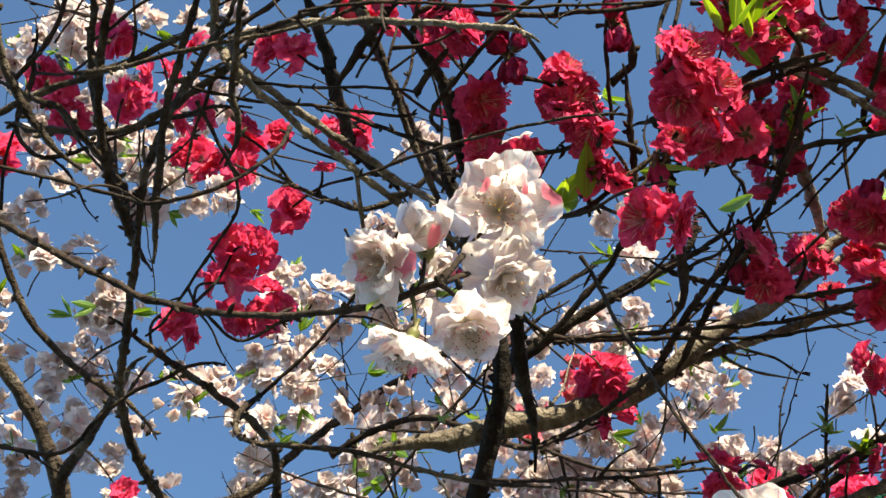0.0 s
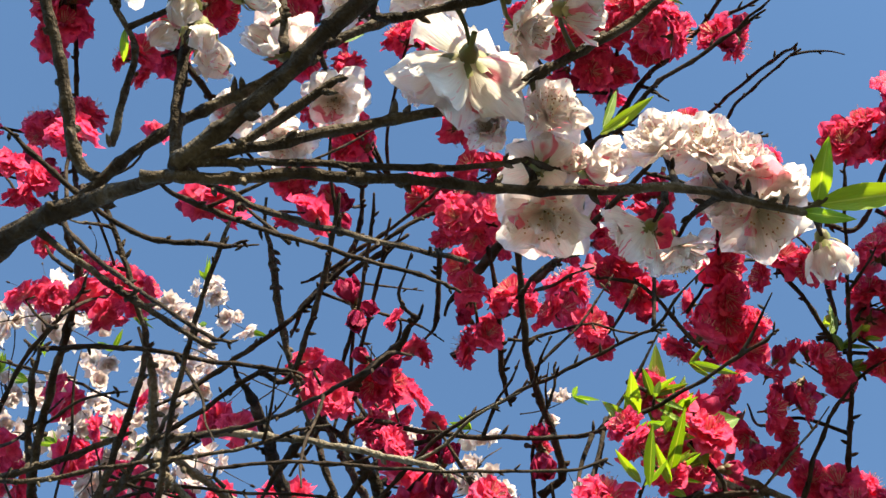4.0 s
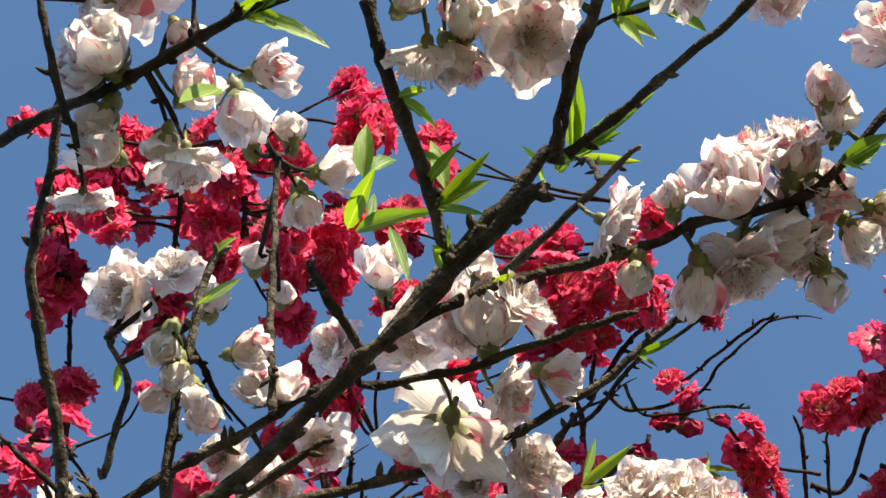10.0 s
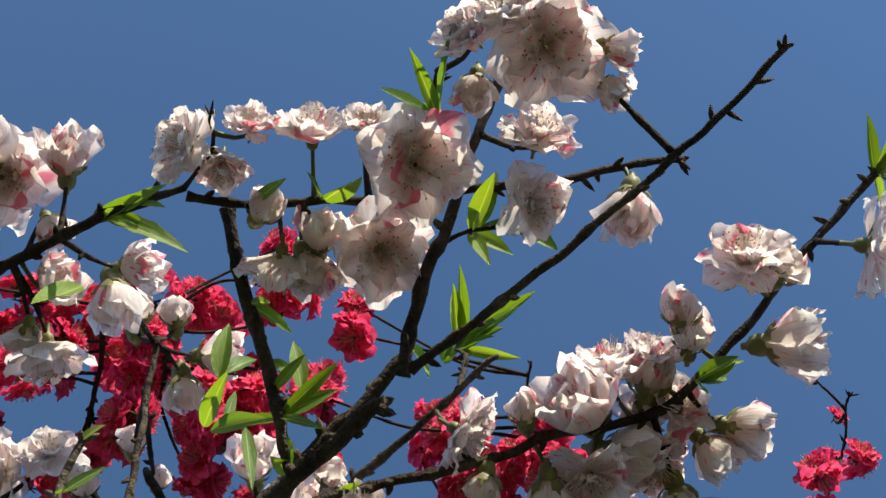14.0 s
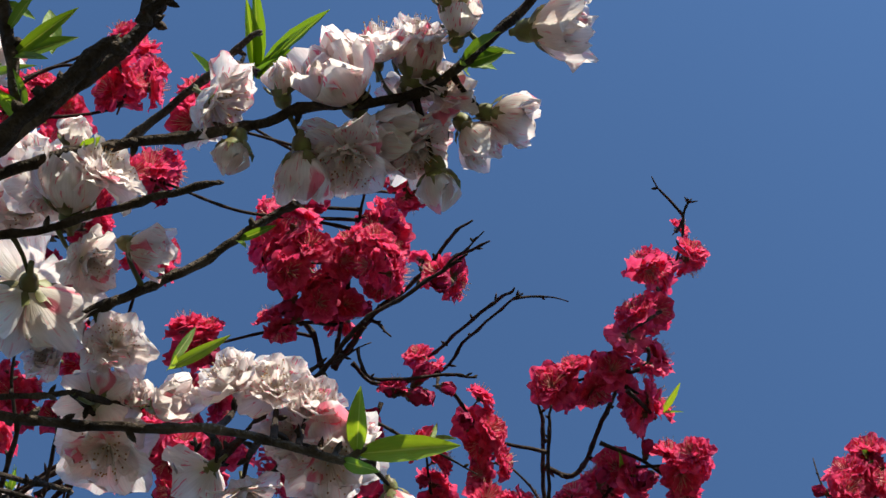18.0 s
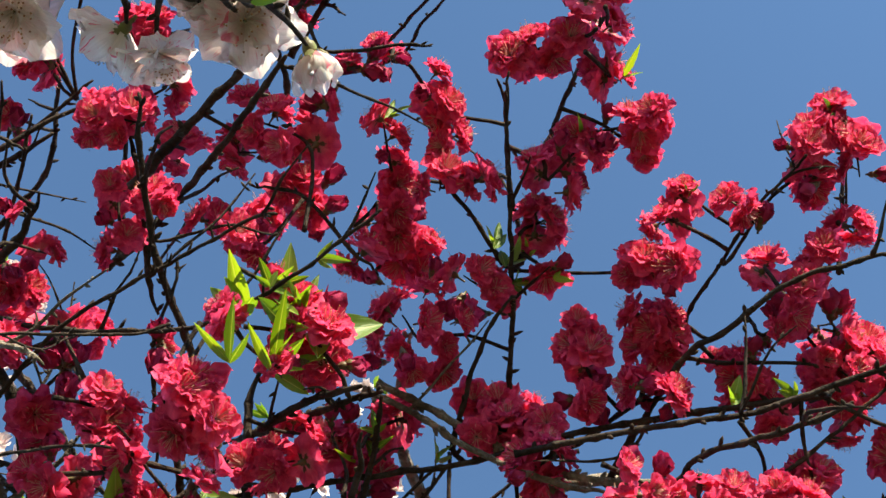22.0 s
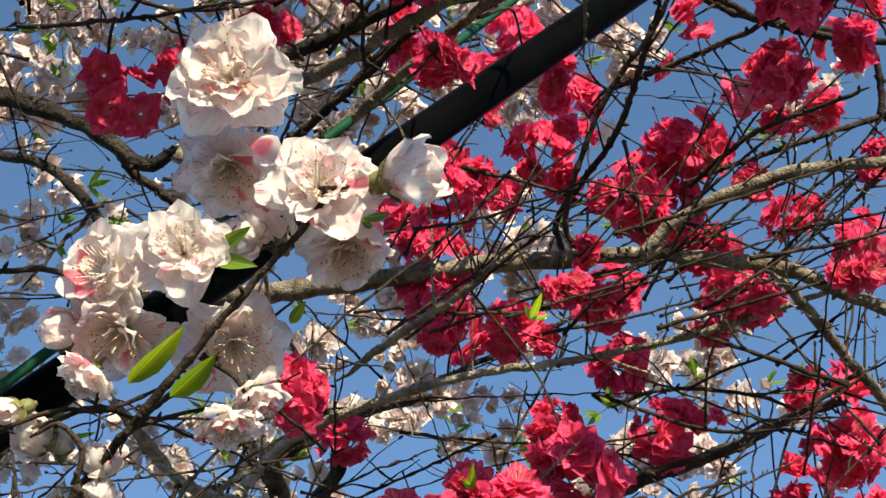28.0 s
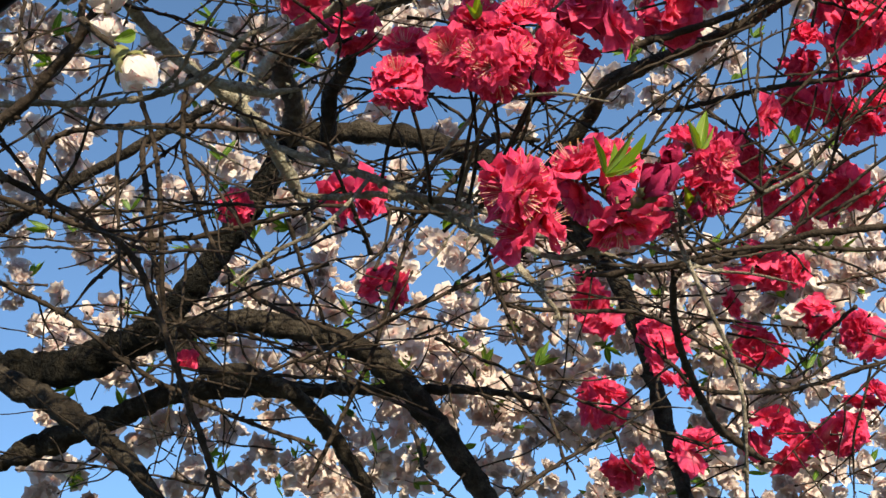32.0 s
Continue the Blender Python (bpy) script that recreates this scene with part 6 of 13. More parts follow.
branch(crimson_tree, 'twig', 0.0015, 0.0012, (0.382, 0.323, 2.423), (0.363, 0.329, 2.422), (0.334, 0.348, 2.419), (0.296, 0.388, 2.409), (0.246, 0.438, 2.398), extra=1, seed=213, tip=0.014)
branch(crimson_tree, 'twig', 0.0020, 0.0016, (0.013, 0.348, 2.275), (0.015, 0.334, 2.266), (0.028, 0.322, 2.259), (0.079, 0.327, 2.268), (0.103, 0.314, 2.278), (0.133, 0.296, 2.292), extra=1, seed=214, tip=0.018)
branch(crimson_tree, 'twig', 0.0018, 0.0011, (0.499, 0.406, 2.313), (0.524, 0.361, 2.297), (0.557, 0.327, 2.277), extra=1, seed=215, root=0.022, tip=0.014)
branch(crimson_tree, 'twig', 0.0017, 0.0017, (0.538, 0.419, 2.287), (0.575, 0.388, 2.293), extra=0, seed=216, root=0.022, tip=0.022)

# striped blossoms and buds
white('open', 0.0325, (0.078, -0.027, 2.081), (0.29, -0.64, -0.71), 217)
white('cup', 0.0217, (0.057, -0.022, 2.077), (-0.53, -0.34, -0.78), 218)
white('open', 0.0303, (0.075, -0.008, 2.072), (-0.15, -0.28, 0.95), 219)
white('open', 0.0437, (0.079, 0.012, 2.084), (-0.06, 0.20, -0.98), 220)
white('half', 0.0216, (0.096, -0.004, 2.090), (0.73, -0.41, -0.54), 221)
white('half', 0.0138, (0.089, -0.006, 2.083), (-0.02, -0.75, -0.66), 222)
white('cup', 0.0315, (0.125, -0.013, 2.093), (-0.51, -0.78, -0.36), 223)
white('open', 0.0358, (0.142, -0.013, 2.091), (-0.02, -0.75, -0.66), 224)
white('cup', 0.0269, (0.156, -0.008, 2.090), (0.32, -0.78, -0.55), 225)
white('open', 0.0464, (0.165, 0.010, 2.088), (0.20, 0.03, -0.98), 226)
white('cup', 0.0246, (0.147, 0.004, 2.089), (-0.15, -0.43, -0.89), 227)
white('cup', 0.0347, (0.120, 0.016, 2.079), (-0.67, 0.73, 0.16), 228)
white('open', 0.0333, (0.133, 0.024, 2.081), (0.31, 0.81, -0.50), 229)
white('half', 0.0203, (0.191, 0.020, 2.082), (0.35, 0.85, -0.38), 230)
white('half', 0.0178, (0.172, 0.002, 2.087), (0.60, -0.70, -0.38), 231)
white('open', 0.0580, (0.046, -0.049, 2.076), (-0.16, 0.83, 0.53), 232)
white('half', 0.0300, (0.060, -0.079, 2.074), (-0.02, -0.99, -0.17), 233)
white('open', 0.0337, (0.070, -0.093, 2.073), (0.58, -0.78, -0.24), 234)
white('open', 0.0403, (0.033, -0.072, 2.117), (-0.23, -0.32, -0.92), 235)
white('open', 0.0320, (-0.004, -0.057, 2.163), (-0.60, -0.43, -0.68), 236)
white('half', 0.0292, (0.015, -0.081, 2.184), (-0.02, -0.96, -0.29), 237)
white('half', 0.0221, (0.082, -0.068, 2.081), (0.96, 0.11, -0.26), 238)
white('cup', 0.0278, (0.065, -0.061, 2.075), (0.80, 0.00, -0.59), 239)
white('bud', 0.0129, (0.056, -0.103, 2.086), (0.21, -0.96, -0.18), 240)
white('open', 0.0302, (-0.008, -0.024, 2.124), (0.10, 0.04, -0.99), 241)
white('open', 0.0278, (-0.029, -0.006, 2.123), (-0.00, 0.29, -0.96), 242)
white('open', 0.0239, (-0.050, -0.016, 2.123), (-0.23, -0.37, -0.90), 243)
white('cup', 0.0200, (0.028, -0.037, 2.090), (-0.89, 0.20, -0.41), 244)
white('open', 0.0394, (0.051, -0.087, 2.091), (-0.13, -0.48, -0.87), 245)
white('cup', 0.0396, (-0.109, -0.072, 2.203), (-0.33, -0.21, -0.92), 246)
white('open', 0.0350, (-0.086, -0.083, 2.197), (0.15, -0.85, -0.50), 247)
white('bud', 0.0151, (-0.065, -0.080, 2.081), (-0.26, 0.70, -0.66), 248)
white('bud', 0.0136, (-0.062, -0.068, 2.083), (0.01, 0.84, -0.55), 249)
white('bud', 0.0176, (-0.069, -0.067, 2.193), (0.12, -0.91, -0.40), 250)
white('half', 0.0216, (-0.043, -0.067, 2.102), (0.92, -0.19, -0.33), 251)
white('bud', 0.0146, (-0.050, -0.085, 2.212), (0.10, -0.94, -0.34), 252)
white('bud', 0.0124, (-0.037, -0.068, 2.212), (0.23, -0.84, -0.49), 253)
white('bud', 0.0137, (-0.067, -0.055, 2.084), (-0.53, 0.42, -0.74), 254)
white('bud', 0.0120, (-0.058, -0.055, 2.094), (0.16, 0.65, -0.74), 255)
white('half', 0.0253, (-0.031, -0.043, 2.124), (-0.59, -0.66, -0.47), 256)
white('half', 0.0199, (-0.027, -0.044, 2.122), (0.47, -0.81, -0.36), 257)
white('bud', 0.0160, (-0.056, -0.043, 2.106), (0.15, 0.28, -0.95), 258)
white('cup', 0.0364, (-0.063, -0.150, 2.107), (0.13, 0.91, -0.39), 259)
white('open', 0.0294, (-0.104, -0.132, 2.104), (0.02, 1.00, -0.06), 260)
white('half', 0.0274, (-0.093, -0.147, 2.110), (-0.53, -0.50, -0.69), 261)
white('half', 0.0175, (-0.069, -0.158, 2.101), (-0.28, 0.84, 0.46), 262)
white('bud', 0.0205, (-0.053, -0.145, 2.220), (-0.13, -0.99, -0.05), 263)
white('bud', 0.0162, (-0.034, -0.146, 2.226), (-0.02, -1.00, -0.05), 264)
white('half', 0.0276, (-0.020, -0.132, 2.222), (0.95, -0.23, -0.21), 265)
white('bud', 0.0201, (-0.029, -0.120, 2.223), (0.26, 0.87, -0.41), 266)
white('open', 0.0430, (0.106, -0.126, 2.096), (0.85, 0.38, -0.36), 267)
white('half', 0.0370, (0.160, -0.132, 2.101), (-0.46, -0.67, -0.58), 268)
white('bud', 0.0206, (0.184, -0.143, 2.110), (0.09, -0.99, -0.05), 269)
white('cup', 0.0359, (0.169, -0.148, 2.114), (-0.13, -0.98, -0.17), 270)
white('bud', 0.0142, (0.133, -0.131, 2.096), (-0.24, -0.96, -0.16), 271)
white('bud', 0.0152, (0.118, -0.111, 2.086), (-0.10, 0.92, -0.39), 272)
white('half', 0.0303, (0.167, -0.119, 2.106), (0.92, 0.09, -0.38), 273)
white('half', 0.0272, (0.143, -0.110, 2.089), (0.13, 0.99, -0.06), 274)
white('open', 0.0407, (0.161, -0.112, 2.095), (0.00, 0.58, -0.82), 275)
white('open', 0.0393, (0.186, -0.117, 2.108), (0.58, 0.46, -0.67), 276)
white('half', 0.0254, (0.207, -0.126, 2.109), (0.66, 0.65, -0.38), 277)
white('half', 0.0267, (0.217, -0.132, 2.109), (0.99, 0.07, -0.13), 278)
white('bud', 0.0183, (0.197, -0.106, 2.105), (0.25, 0.88, -0.39), 279)
white('open', 0.0334, (0.196, -0.137, 2.112), (0.11, -0.76, -0.64), 280)
white('cup', 0.0248, (0.181, -0.133, 2.117), (0.22, -0.40, -0.89), 281)
white('open', 0.0498, (0.129, -0.277, 2.062), (0.04, 0.04, -1.00), 282)
white('cup', 0.0278, (0.101, -0.279, 2.065), (-0.74, -0.43, -0.51), 283)
white('half', 0.0175, (0.151, -0.279, 2.062), (0.95, 0.18, -0.26), 284)
white('half', 0.0164, (0.151, -0.266, 2.064), (0.69, 0.62, -0.38), 285)
white('half', 0.0200, (0.104, -0.265, 2.066), (-0.09, 0.89, -0.44), 286)
white('cup', 0.0314, (0.128, -0.242, 2.071), (0.08, -0.80, -0.59), 287)
white('open', 0.0332, (0.127, -0.220, 2.067), (0.52, 0.22, -0.83), 288)
white('half', 0.0286, (0.169, -0.226, 2.094), (-0.09, 0.84, -0.54), 289)
white('open', 0.0327, (0.114, -0.287, 2.062), (-0.29, -0.76, -0.58), 290)
white('open', 0.0367, (-0.002, -0.232, 2.071), (-0.72, -0.35, -0.61), 291)
white('cup', 0.0252, (0.010, -0.229, 2.073), (0.03, 0.80, -0.60), 292)
white('cup', 0.0222, (0.019, -0.240, 2.076), (0.07, -0.84, -0.53), 293)
white('cup', 0.0319, (0.043, -0.238, 2.078), (-0.05, -0.93, -0.38), 294)
white('cup', 0.0222, (0.063, -0.243, 2.075), (0.07, -0.84, -0.53), 295)
white('open', 0.0475, (0.083, -0.231, 2.070), (0.19, 0.04, -0.98), 296)
white('open', 0.0428, (0.071, -0.198, 2.077), (0.26, 0.15, -0.96), 297)
white('cup', 0.0343, (0.034, -0.194, 2.076), (-0.02, 0.99, 0.14), 298)
white('half', 0.0218, (0.048, -0.196, 2.079), (0.07, -0.95, -0.30), 299)
white('bud', 0.0150, (0.024, -0.208, 2.079), (0.45, -0.67, -0.59), 300)
white('half', 0.0243, (0.042, -0.194, 2.080), (0.44, 0.77, -0.46), 301)
white('open', 0.0488, (-0.087, -0.216, 2.135), (-0.27, -0.04, -0.96), 302)
white('half', 0.0273, (-0.061, -0.219, 2.117), (0.06, -0.97, -0.22), 303)
white('half', 0.0265, (-0.095, -0.220, 2.130), (-0.26, -0.88, -0.39), 304)
white('cup', 0.0254, (-0.099, -0.210, 2.121), (-0.81, -0.22, -0.54), 305)
white('half', 0.0332, (-0.091, -0.182, 2.110), (-0.37, -0.78, -0.50), 306)
white('half', 0.0282, (-0.097, -0.181, 2.113), (-0.78, -0.13, -0.62), 307)
white('half', 0.0230, (-0.064, -0.171, 2.109), (0.63, -0.59, -0.51), 308)
white('half', 0.0293, (-0.050, -0.172, 2.154), (0.30, 0.90, -0.32), 309)
white('half', 0.0236, (-0.037, -0.181, 2.120), (0.95, -0.18, -0.25), 310)
white('half', 0.0183, (-0.069, -0.200, 2.119), (0.54, 0.63, -0.56), 311)
white('bud', 0.0173, (-0.095, -0.166, 2.111), (-0.43, 0.76, -0.49), 312)
white('open', 0.0441, (0.220, -0.199, 2.104), (-0.12, -0.88, -0.47), 313)
white('bud', 0.0158, (0.232, -0.195, 2.101), (0.56, -0.74, -0.38), 314)
white('open', 0.0495, (0.265, -0.210, 2.095), (0.96, 0.05, -0.28), 315)
white('half', 0.0331, (0.230, -0.167, 2.104), (0.89, -0.18, -0.41), 316)
white('bud', 0.0184, (0.196, -0.173, 2.107), (-0.12, -0.98, -0.16), 317)
white('half', 0.0232, (0.200, -0.162, 2.111), (-0.00, -0.95, -0.30), 318)
white('cup', 0.0275, (0.185, -0.156, 2.114), (-0.01, -0.96, -0.28), 319)
white('open', 0.0537, (0.025, 0.238, 2.078), (0.00, -0.53, -0.85), 320)
white('cup', 0.0363, (-0.025, 0.247, 2.043), (-0.42, -0.30, -0.86), 321)
white('half', 0.0297, (-0.008, 0.244, 2.053), (-0.13, -0.96, -0.24), 322)
white('open', 0.0468, (0.026, 0.262, 2.060), (0.44, 0.06, -0.89), 323)
white('open', 0.0403, (0.011, 0.271, 2.035), (0.00, 0.33, -0.95), 324)
white('cup', 0.0380, (-0.013, 0.269, 2.017), (-0.35, 0.63, -0.69), 325)
white('half', 0.0222, (-0.005, 0.264, 2.061), (0.32, -0.79, -0.52), 326)
white('open', 0.0770, (0.196, 0.516, 2.188), (-0.21, -0.87, -0.45), 327)
white('open', 0.0653, (0.190, 0.559, 2.168), (-0.14, -0.19, -0.97), 328)
white('open', 0.0698, (0.238, 0.552, 2.135), (0.01, -0.93, -0.37), 329)
white('open', 0.0587, (0.251, 0.589, 2.128), (0.08, -0.05, -1.00), 330)
white('half', 0.0466, (0.274, 0.544, 2.130), (0.87, -0.45, -0.21), 331)
white('open', 0.0560, (0.162, 0.574, 2.113), (-0.10, -0.93, -0.36), 332)
white('open', 0.0633, (0.121, 0.591, 2.119), (-0.49, -0.83, -0.25), 333)
white('bud', 0.0293, (0.212, 0.593, 2.140), (-0.46, -0.88, 0.13), 334)
white('half', 0.0288, (0.202, 0.591, 2.141), (-0.79, -0.34, -0.50), 335)
white('open', 0.0681, (0.126, 0.613, 2.098), (-0.36, -0.27, -0.90), 336)
white('open', 0.0675, (0.184, 0.624, 2.091), (0.17, -0.40, -0.90), 337)
white('cup', 0.0383, (0.194, 0.634, 2.064), (0.27, 0.19, -0.94), 338)
white('bud', 0.0251, (0.097, 0.623, 2.103), (-0.71, -0.69, -0.11), 339)
white('bud', 0.0179, (0.068, 0.637, 2.065), (-0.88, -0.13, -0.46), 340)
white('cup', 0.0390, (0.109, 0.620, 2.075), (-0.60, 0.05, -0.80), 341)
white('bud', 0.0255, (0.079, 0.663, 2.061), (-0.72, -0.69, -0.08), 342)
white('bud', 0.0236, (0.105, 0.667, 2.040), (0.26, -0.96, 0.10), 343)
white('cup', 0.0400, (0.180, 0.633, 2.047), (0.10, 0.24, -0.97), 344)
white('bud', 0.0235, (0.117, 0.661, 1.997), (0.58, 0.20, -0.79), 345)
white('bud', 0.0203, (0.104, 0.673, 2.035), (0.27, -0.43, -0.86), 346)
white('bud', 0.0155, (0.084, 0.670, 2.057), (0.16, -0.94, 0.32), 347)
white('bud', 0.0145, (0.090, 0.687, 2.039), (-0.02, -0.34, -0.94), 348)

# crimson and pale sprays
red(0.0356, 0.0333, (0.360, 0.037, 2.473), (0.315, 0.056, 2.477), 353, (0.367, 0.028, 2.435))
red(0.0232, 0.0324, (0.384, -0.005, 2.495), (0.363, 0.008, 2.462), 354, (0.390, -0.006, 2.486))
red(0.0498, 0.0322, (0.343, 0.130, 2.428), (0.373, 0.106, 2.462), 355, (0.338, 0.112, 2.442))
red(0.0433, 0.0330, (0.339, 0.166, 2.446), (0.347, 0.159, 2.439), 356, (0.327, 0.169, 2.428))
red(0.0409, 0.0327, (0.371, 0.100, 2.448), (0.412, 0.083, 2.411), 357, (0.351, 0.105, 2.487))
red(0.0312, 0.0327, (0.407, 0.108, 2.446), (0.413, 0.101, 2.429), 358, (0.348, 0.082, 2.439))
red(0.0194, 0.0326, (0.385, 0.062, 2.453), (0.394, 0.065, 2.474), 359, (0.361, 0.043, 2.434))
red(0.0292, 0.0327, (0.243, 0.148, 2.485), (0.230, 0.100, 2.460), 360, (0.281, 0.153, 2.512))
red(0.0394, 0.0331, (0.257, 0.076, 2.475), (0.278, 0.099, 2.474), 361, (0.238, 0.055, 2.459))
red(0.0339, 0.0335, (0.279, 0.103, 2.477), (0.271, 0.143, 2.436), 362, (0.319, 0.102, 2.478))
red(0.0228, 0.0330, (0.294, 0.138, 2.454), (0.296, 0.132, 2.425), 363, (0.324, 0.142, 2.484))
red(0.0504, 0.0339, (0.236, 0.163, 2.478), (0.259, 0.211, 2.475), 364, (0.215, 0.176, 2.454))
red(0.0673, 0.0314, (0.267, 0.248, 2.423), (0.249, 0.220, 2.394), 365, (0.326, 0.247, 2.412))
red(0.0478, 0.0322, (0.316, 0.215, 2.428), (0.290, 0.197, 2.417), 366, (0.324, 0.215, 2.417))
red(0.0243, 0.0329, (0.347, 0.194, 2.434), (0.350, 0.188, 2.413), 367, (0.330, 0.182, 2.426))
red(0.0459, 0.0336, (0.178, 0.116, 2.446), (0.140, 0.110, 2.488), 368, (0.182, 0.167, 2.397))
red(0.0514, 0.0346, (0.191, 0.166, 2.496), (0.161, 0.153, 2.505), 369, (0.187, 0.171, 2.501))
red(0.0190, 0.0308, (0.118, 0.170, 2.427), (0.117, 0.164, 2.399), 370, (0.119, 0.161, 2.437))
red(0.0294, 0.0309, (0.152, 0.184, 2.421), (0.134, 0.170, 2.398), 371, (0.179, 0.159, 2.462))
red(0.0383, 0.0307, (0.068, 0.183, 2.386), (0.061, 0.150, 2.405), 372, (0.066, 0.176, 2.389))
red(0.0239, 0.0308, (0.083, 0.153, 2.406), (0.094, 0.145, 2.373), 373, (0.076, 0.155, 2.429))
red(0.0402, 0.0307, (0.043, 0.102, 2.418), (0.075, 0.103, 2.399), 374, (0.069, 0.119, 2.437))
red(0.0358, 0.0300, (-0.005, 0.193, 2.381), (0.002, 0.216, 2.397), 375, (-0.011, 0.191, 2.393))
red(0.0206, 0.0289, (-0.000, 0.225, 2.343), (-0.003, 0.235, 2.373), 376, (-0.014, 0.209, 2.357))
red(0.0236, 0.0320, (0.437, 0.133, 2.418), (0.431, 0.133, 2.416), 377, (0.478, 0.156, 2.416))
red(0.0241, 0.0326, (0.422, 0.147, 2.401), (0.423, 0.155, 2.431), 378, (0.466, 0.167, 2.406))
red(0.0376, 0.0316, (0.397, 0.183, 2.397), (0.424, 0.170, 2.371), 379, (0.326, 0.199, 2.445))
red(0.0462, 0.0310, (0.421, 0.229, 2.381), (0.414, 0.205, 2.375), 380, (0.437, 0.235, 2.377))
red(0.0285, 0.0299, (0.395, 0.241, 2.337), (0.409, 0.252, 2.366), 381, (0.397, 0.247, 2.327))
red(0.0280, 0.0293, (0.423, 0.245, 2.332), (0.412, 0.241, 2.320), 382, (0.404, 0.258, 2.353))
red(0.0441, 0.0322, (0.371, 0.243, 2.380), (0.367, 0.226, 2.407), 383, (0.393, 0.266, 2.355))
red(0.0229, 0.0320, (0.466, 0.136, 2.414), (0.461, 0.129, 2.383), 384, (0.492, 0.144, 2.435))
red(0.0179, 0.0314, (0.478, 0.145, 2.393), (0.483, 0.145, 2.392), 385, (0.482, 0.149, 2.418))
red(0.0178, 0.0312, (0.484, 0.171, 2.382), (0.498, 0.178, 2.410), 386, (0.488, 0.179, 2.356))
red(0.0371, 0.0311, (0.530, 0.074, 2.424), (0.497, 0.101, 2.396), 387, (0.550, 0.089, 2.455))
red(0.0323, 0.0319, (0.544, 0.076, 2.420), (0.545, 0.110, 2.397), 388, (0.540, 0.086, 2.431))
red(0.0269, 0.0323, (0.521, 0.121, 2.422), (0.514, 0.114, 2.388), 389, (0.514, 0.111, 2.417))
red(0.0313, 0.0310, (0.520, 0.156, 2.375), (0.496, 0.193, 2.356), 390, (0.542, 0.183, 2.421))
red(0.0261, 0.0313, (0.539, 0.142, 2.387), (0.554, 0.147, 2.409), 391, (0.528, 0.138, 2.379))
red(0.0309, 0.0306, (0.480, 0.210, 2.356), (0.515, 0.202, 2.386), 392, (0.476, 0.205, 2.380))
red(0.0516, 0.0310, (0.525, 0.224, 2.360), (0.547, 0.240, 2.354), 393, (0.512, 0.197, 2.419))
red(0.0410, 0.0313, (0.466, 0.246, 2.369), (0.474, 0.227, 2.341), 394, (0.444, 0.223, 2.367))
red(0.0586, 0.0328, (0.314, 0.300, 2.411), (0.341, 0.296, 2.385), 395, (0.331, 0.291, 2.438))
red(0.0410, 0.0313, (0.207, 0.299, 2.376), (0.218, 0.303, 2.390), 396, (0.216, 0.319, 2.324))
red(0.0339, 0.0300, (0.183, 0.286, 2.345), (0.190, 0.299, 2.374), 397, (0.155, 0.265, 2.313))
red(0.0393, 0.0276, (0.066, 0.253, 2.294), (0.082, 0.266, 2.300), 398, (0.048, 0.243, 2.279))
red(0.0204, 0.0343, (0.187, 0.178, 2.490), (0.192, 0.170, 2.462), 399, (0.187, 0.170, 2.499))
red(0.0176, 0.0336, (0.216, 0.200, 2.464), (0.219, 0.192, 2.433), 400, (0.226, 0.192, 2.467))
red(0.0137, 0.0320, (0.234, 0.205, 2.420), (0.231, 0.204, 2.417), 401, (0.239, 0.209, 2.485))
red(0.0171, 0.0327, (0.380, 0.027, 2.464), (0.391, 0.029, 2.497), 402, (0.371, 0.013, 2.431))
red(0.0192, 0.0324, (0.373, 0.051, 2.450), (0.382, 0.054, 2.472), 403, (0.365, 0.045, 2.456))
red(0.0204, 0.0286, (0.168, 0.182, 2.315), (0.163, 0.187, 2.330), 404, (0.148, 0.159, 2.273))
red(0.0475, 0.0356, (0.202, 0.215, 2.288), (0.183, 0.201, 2.323), 405, (0.213, 0.235, 2.286))
red(0.0252, 0.0330, (0.178, 0.212, 2.254), (0.171, 0.214, 2.262), 406, (0.147, 0.175, 2.239))
red(0.0238, 0.0312, (0.149, 0.180, 2.253), (0.144, 0.174, 2.234), 407, (0.145, 0.186, 2.264))
red(0.0203, 0.0234, (0.205, 0.067, 2.471), (0.225, 0.066, 2.500), 408, (0.205, 0.068, 2.464))
red(0.0138, 0.0231, (0.234, 0.057, 2.459), (0.237, 0.057, 2.455), 409, (0.234, 0.057, 2.493))
red(0.0175, 0.0239, (0.185, 0.097, 2.485), (0.190, 0.092, 2.451), 410, (0.198, 0.081, 2.498))
red(0.0135, 0.0203, (0.100, 0.223, 2.322), (0.106, 0.217, 2.304), 411, (0.096, 0.226, 2.329))
red(0.0162, 0.0211, (-0.017, 0.160, 2.398), (-0.016, 0.156, 2.381), 412, (-0.019, 0.228, 2.381))
red(0.0204, 0.0204, (0.041, 0.252, 2.356), (0.043, 0.243, 2.327), 413, (0.014, 0.281, 2.349))
red(0.0421, 0.0393, (0.120, 0.219, 2.216), (0.150, 0.234, 2.215), 414, (0.130, 0.194, 2.277))
red(0.0269, 0.0404, (0.126, 0.212, 2.239), (0.132, 0.209, 2.216), 415, (0.141, 0.194, 2.301))
red(0.0340, 0.0416, (0.117, 0.310, 2.229), (0.128, 0.301, 2.208), 416, (0.089, 0.333, 2.312))
red(0.0474, 0.0325, (0.175, 0.216, 2.327), (0.203, 0.232, 2.324), 417, (0.151, 0.209, 2.320))
red(0.0191, 0.0305, (0.087, 0.273, 2.296), (0.066, 0.260, 2.273), 418, (0.082, 0.279, 2.276))
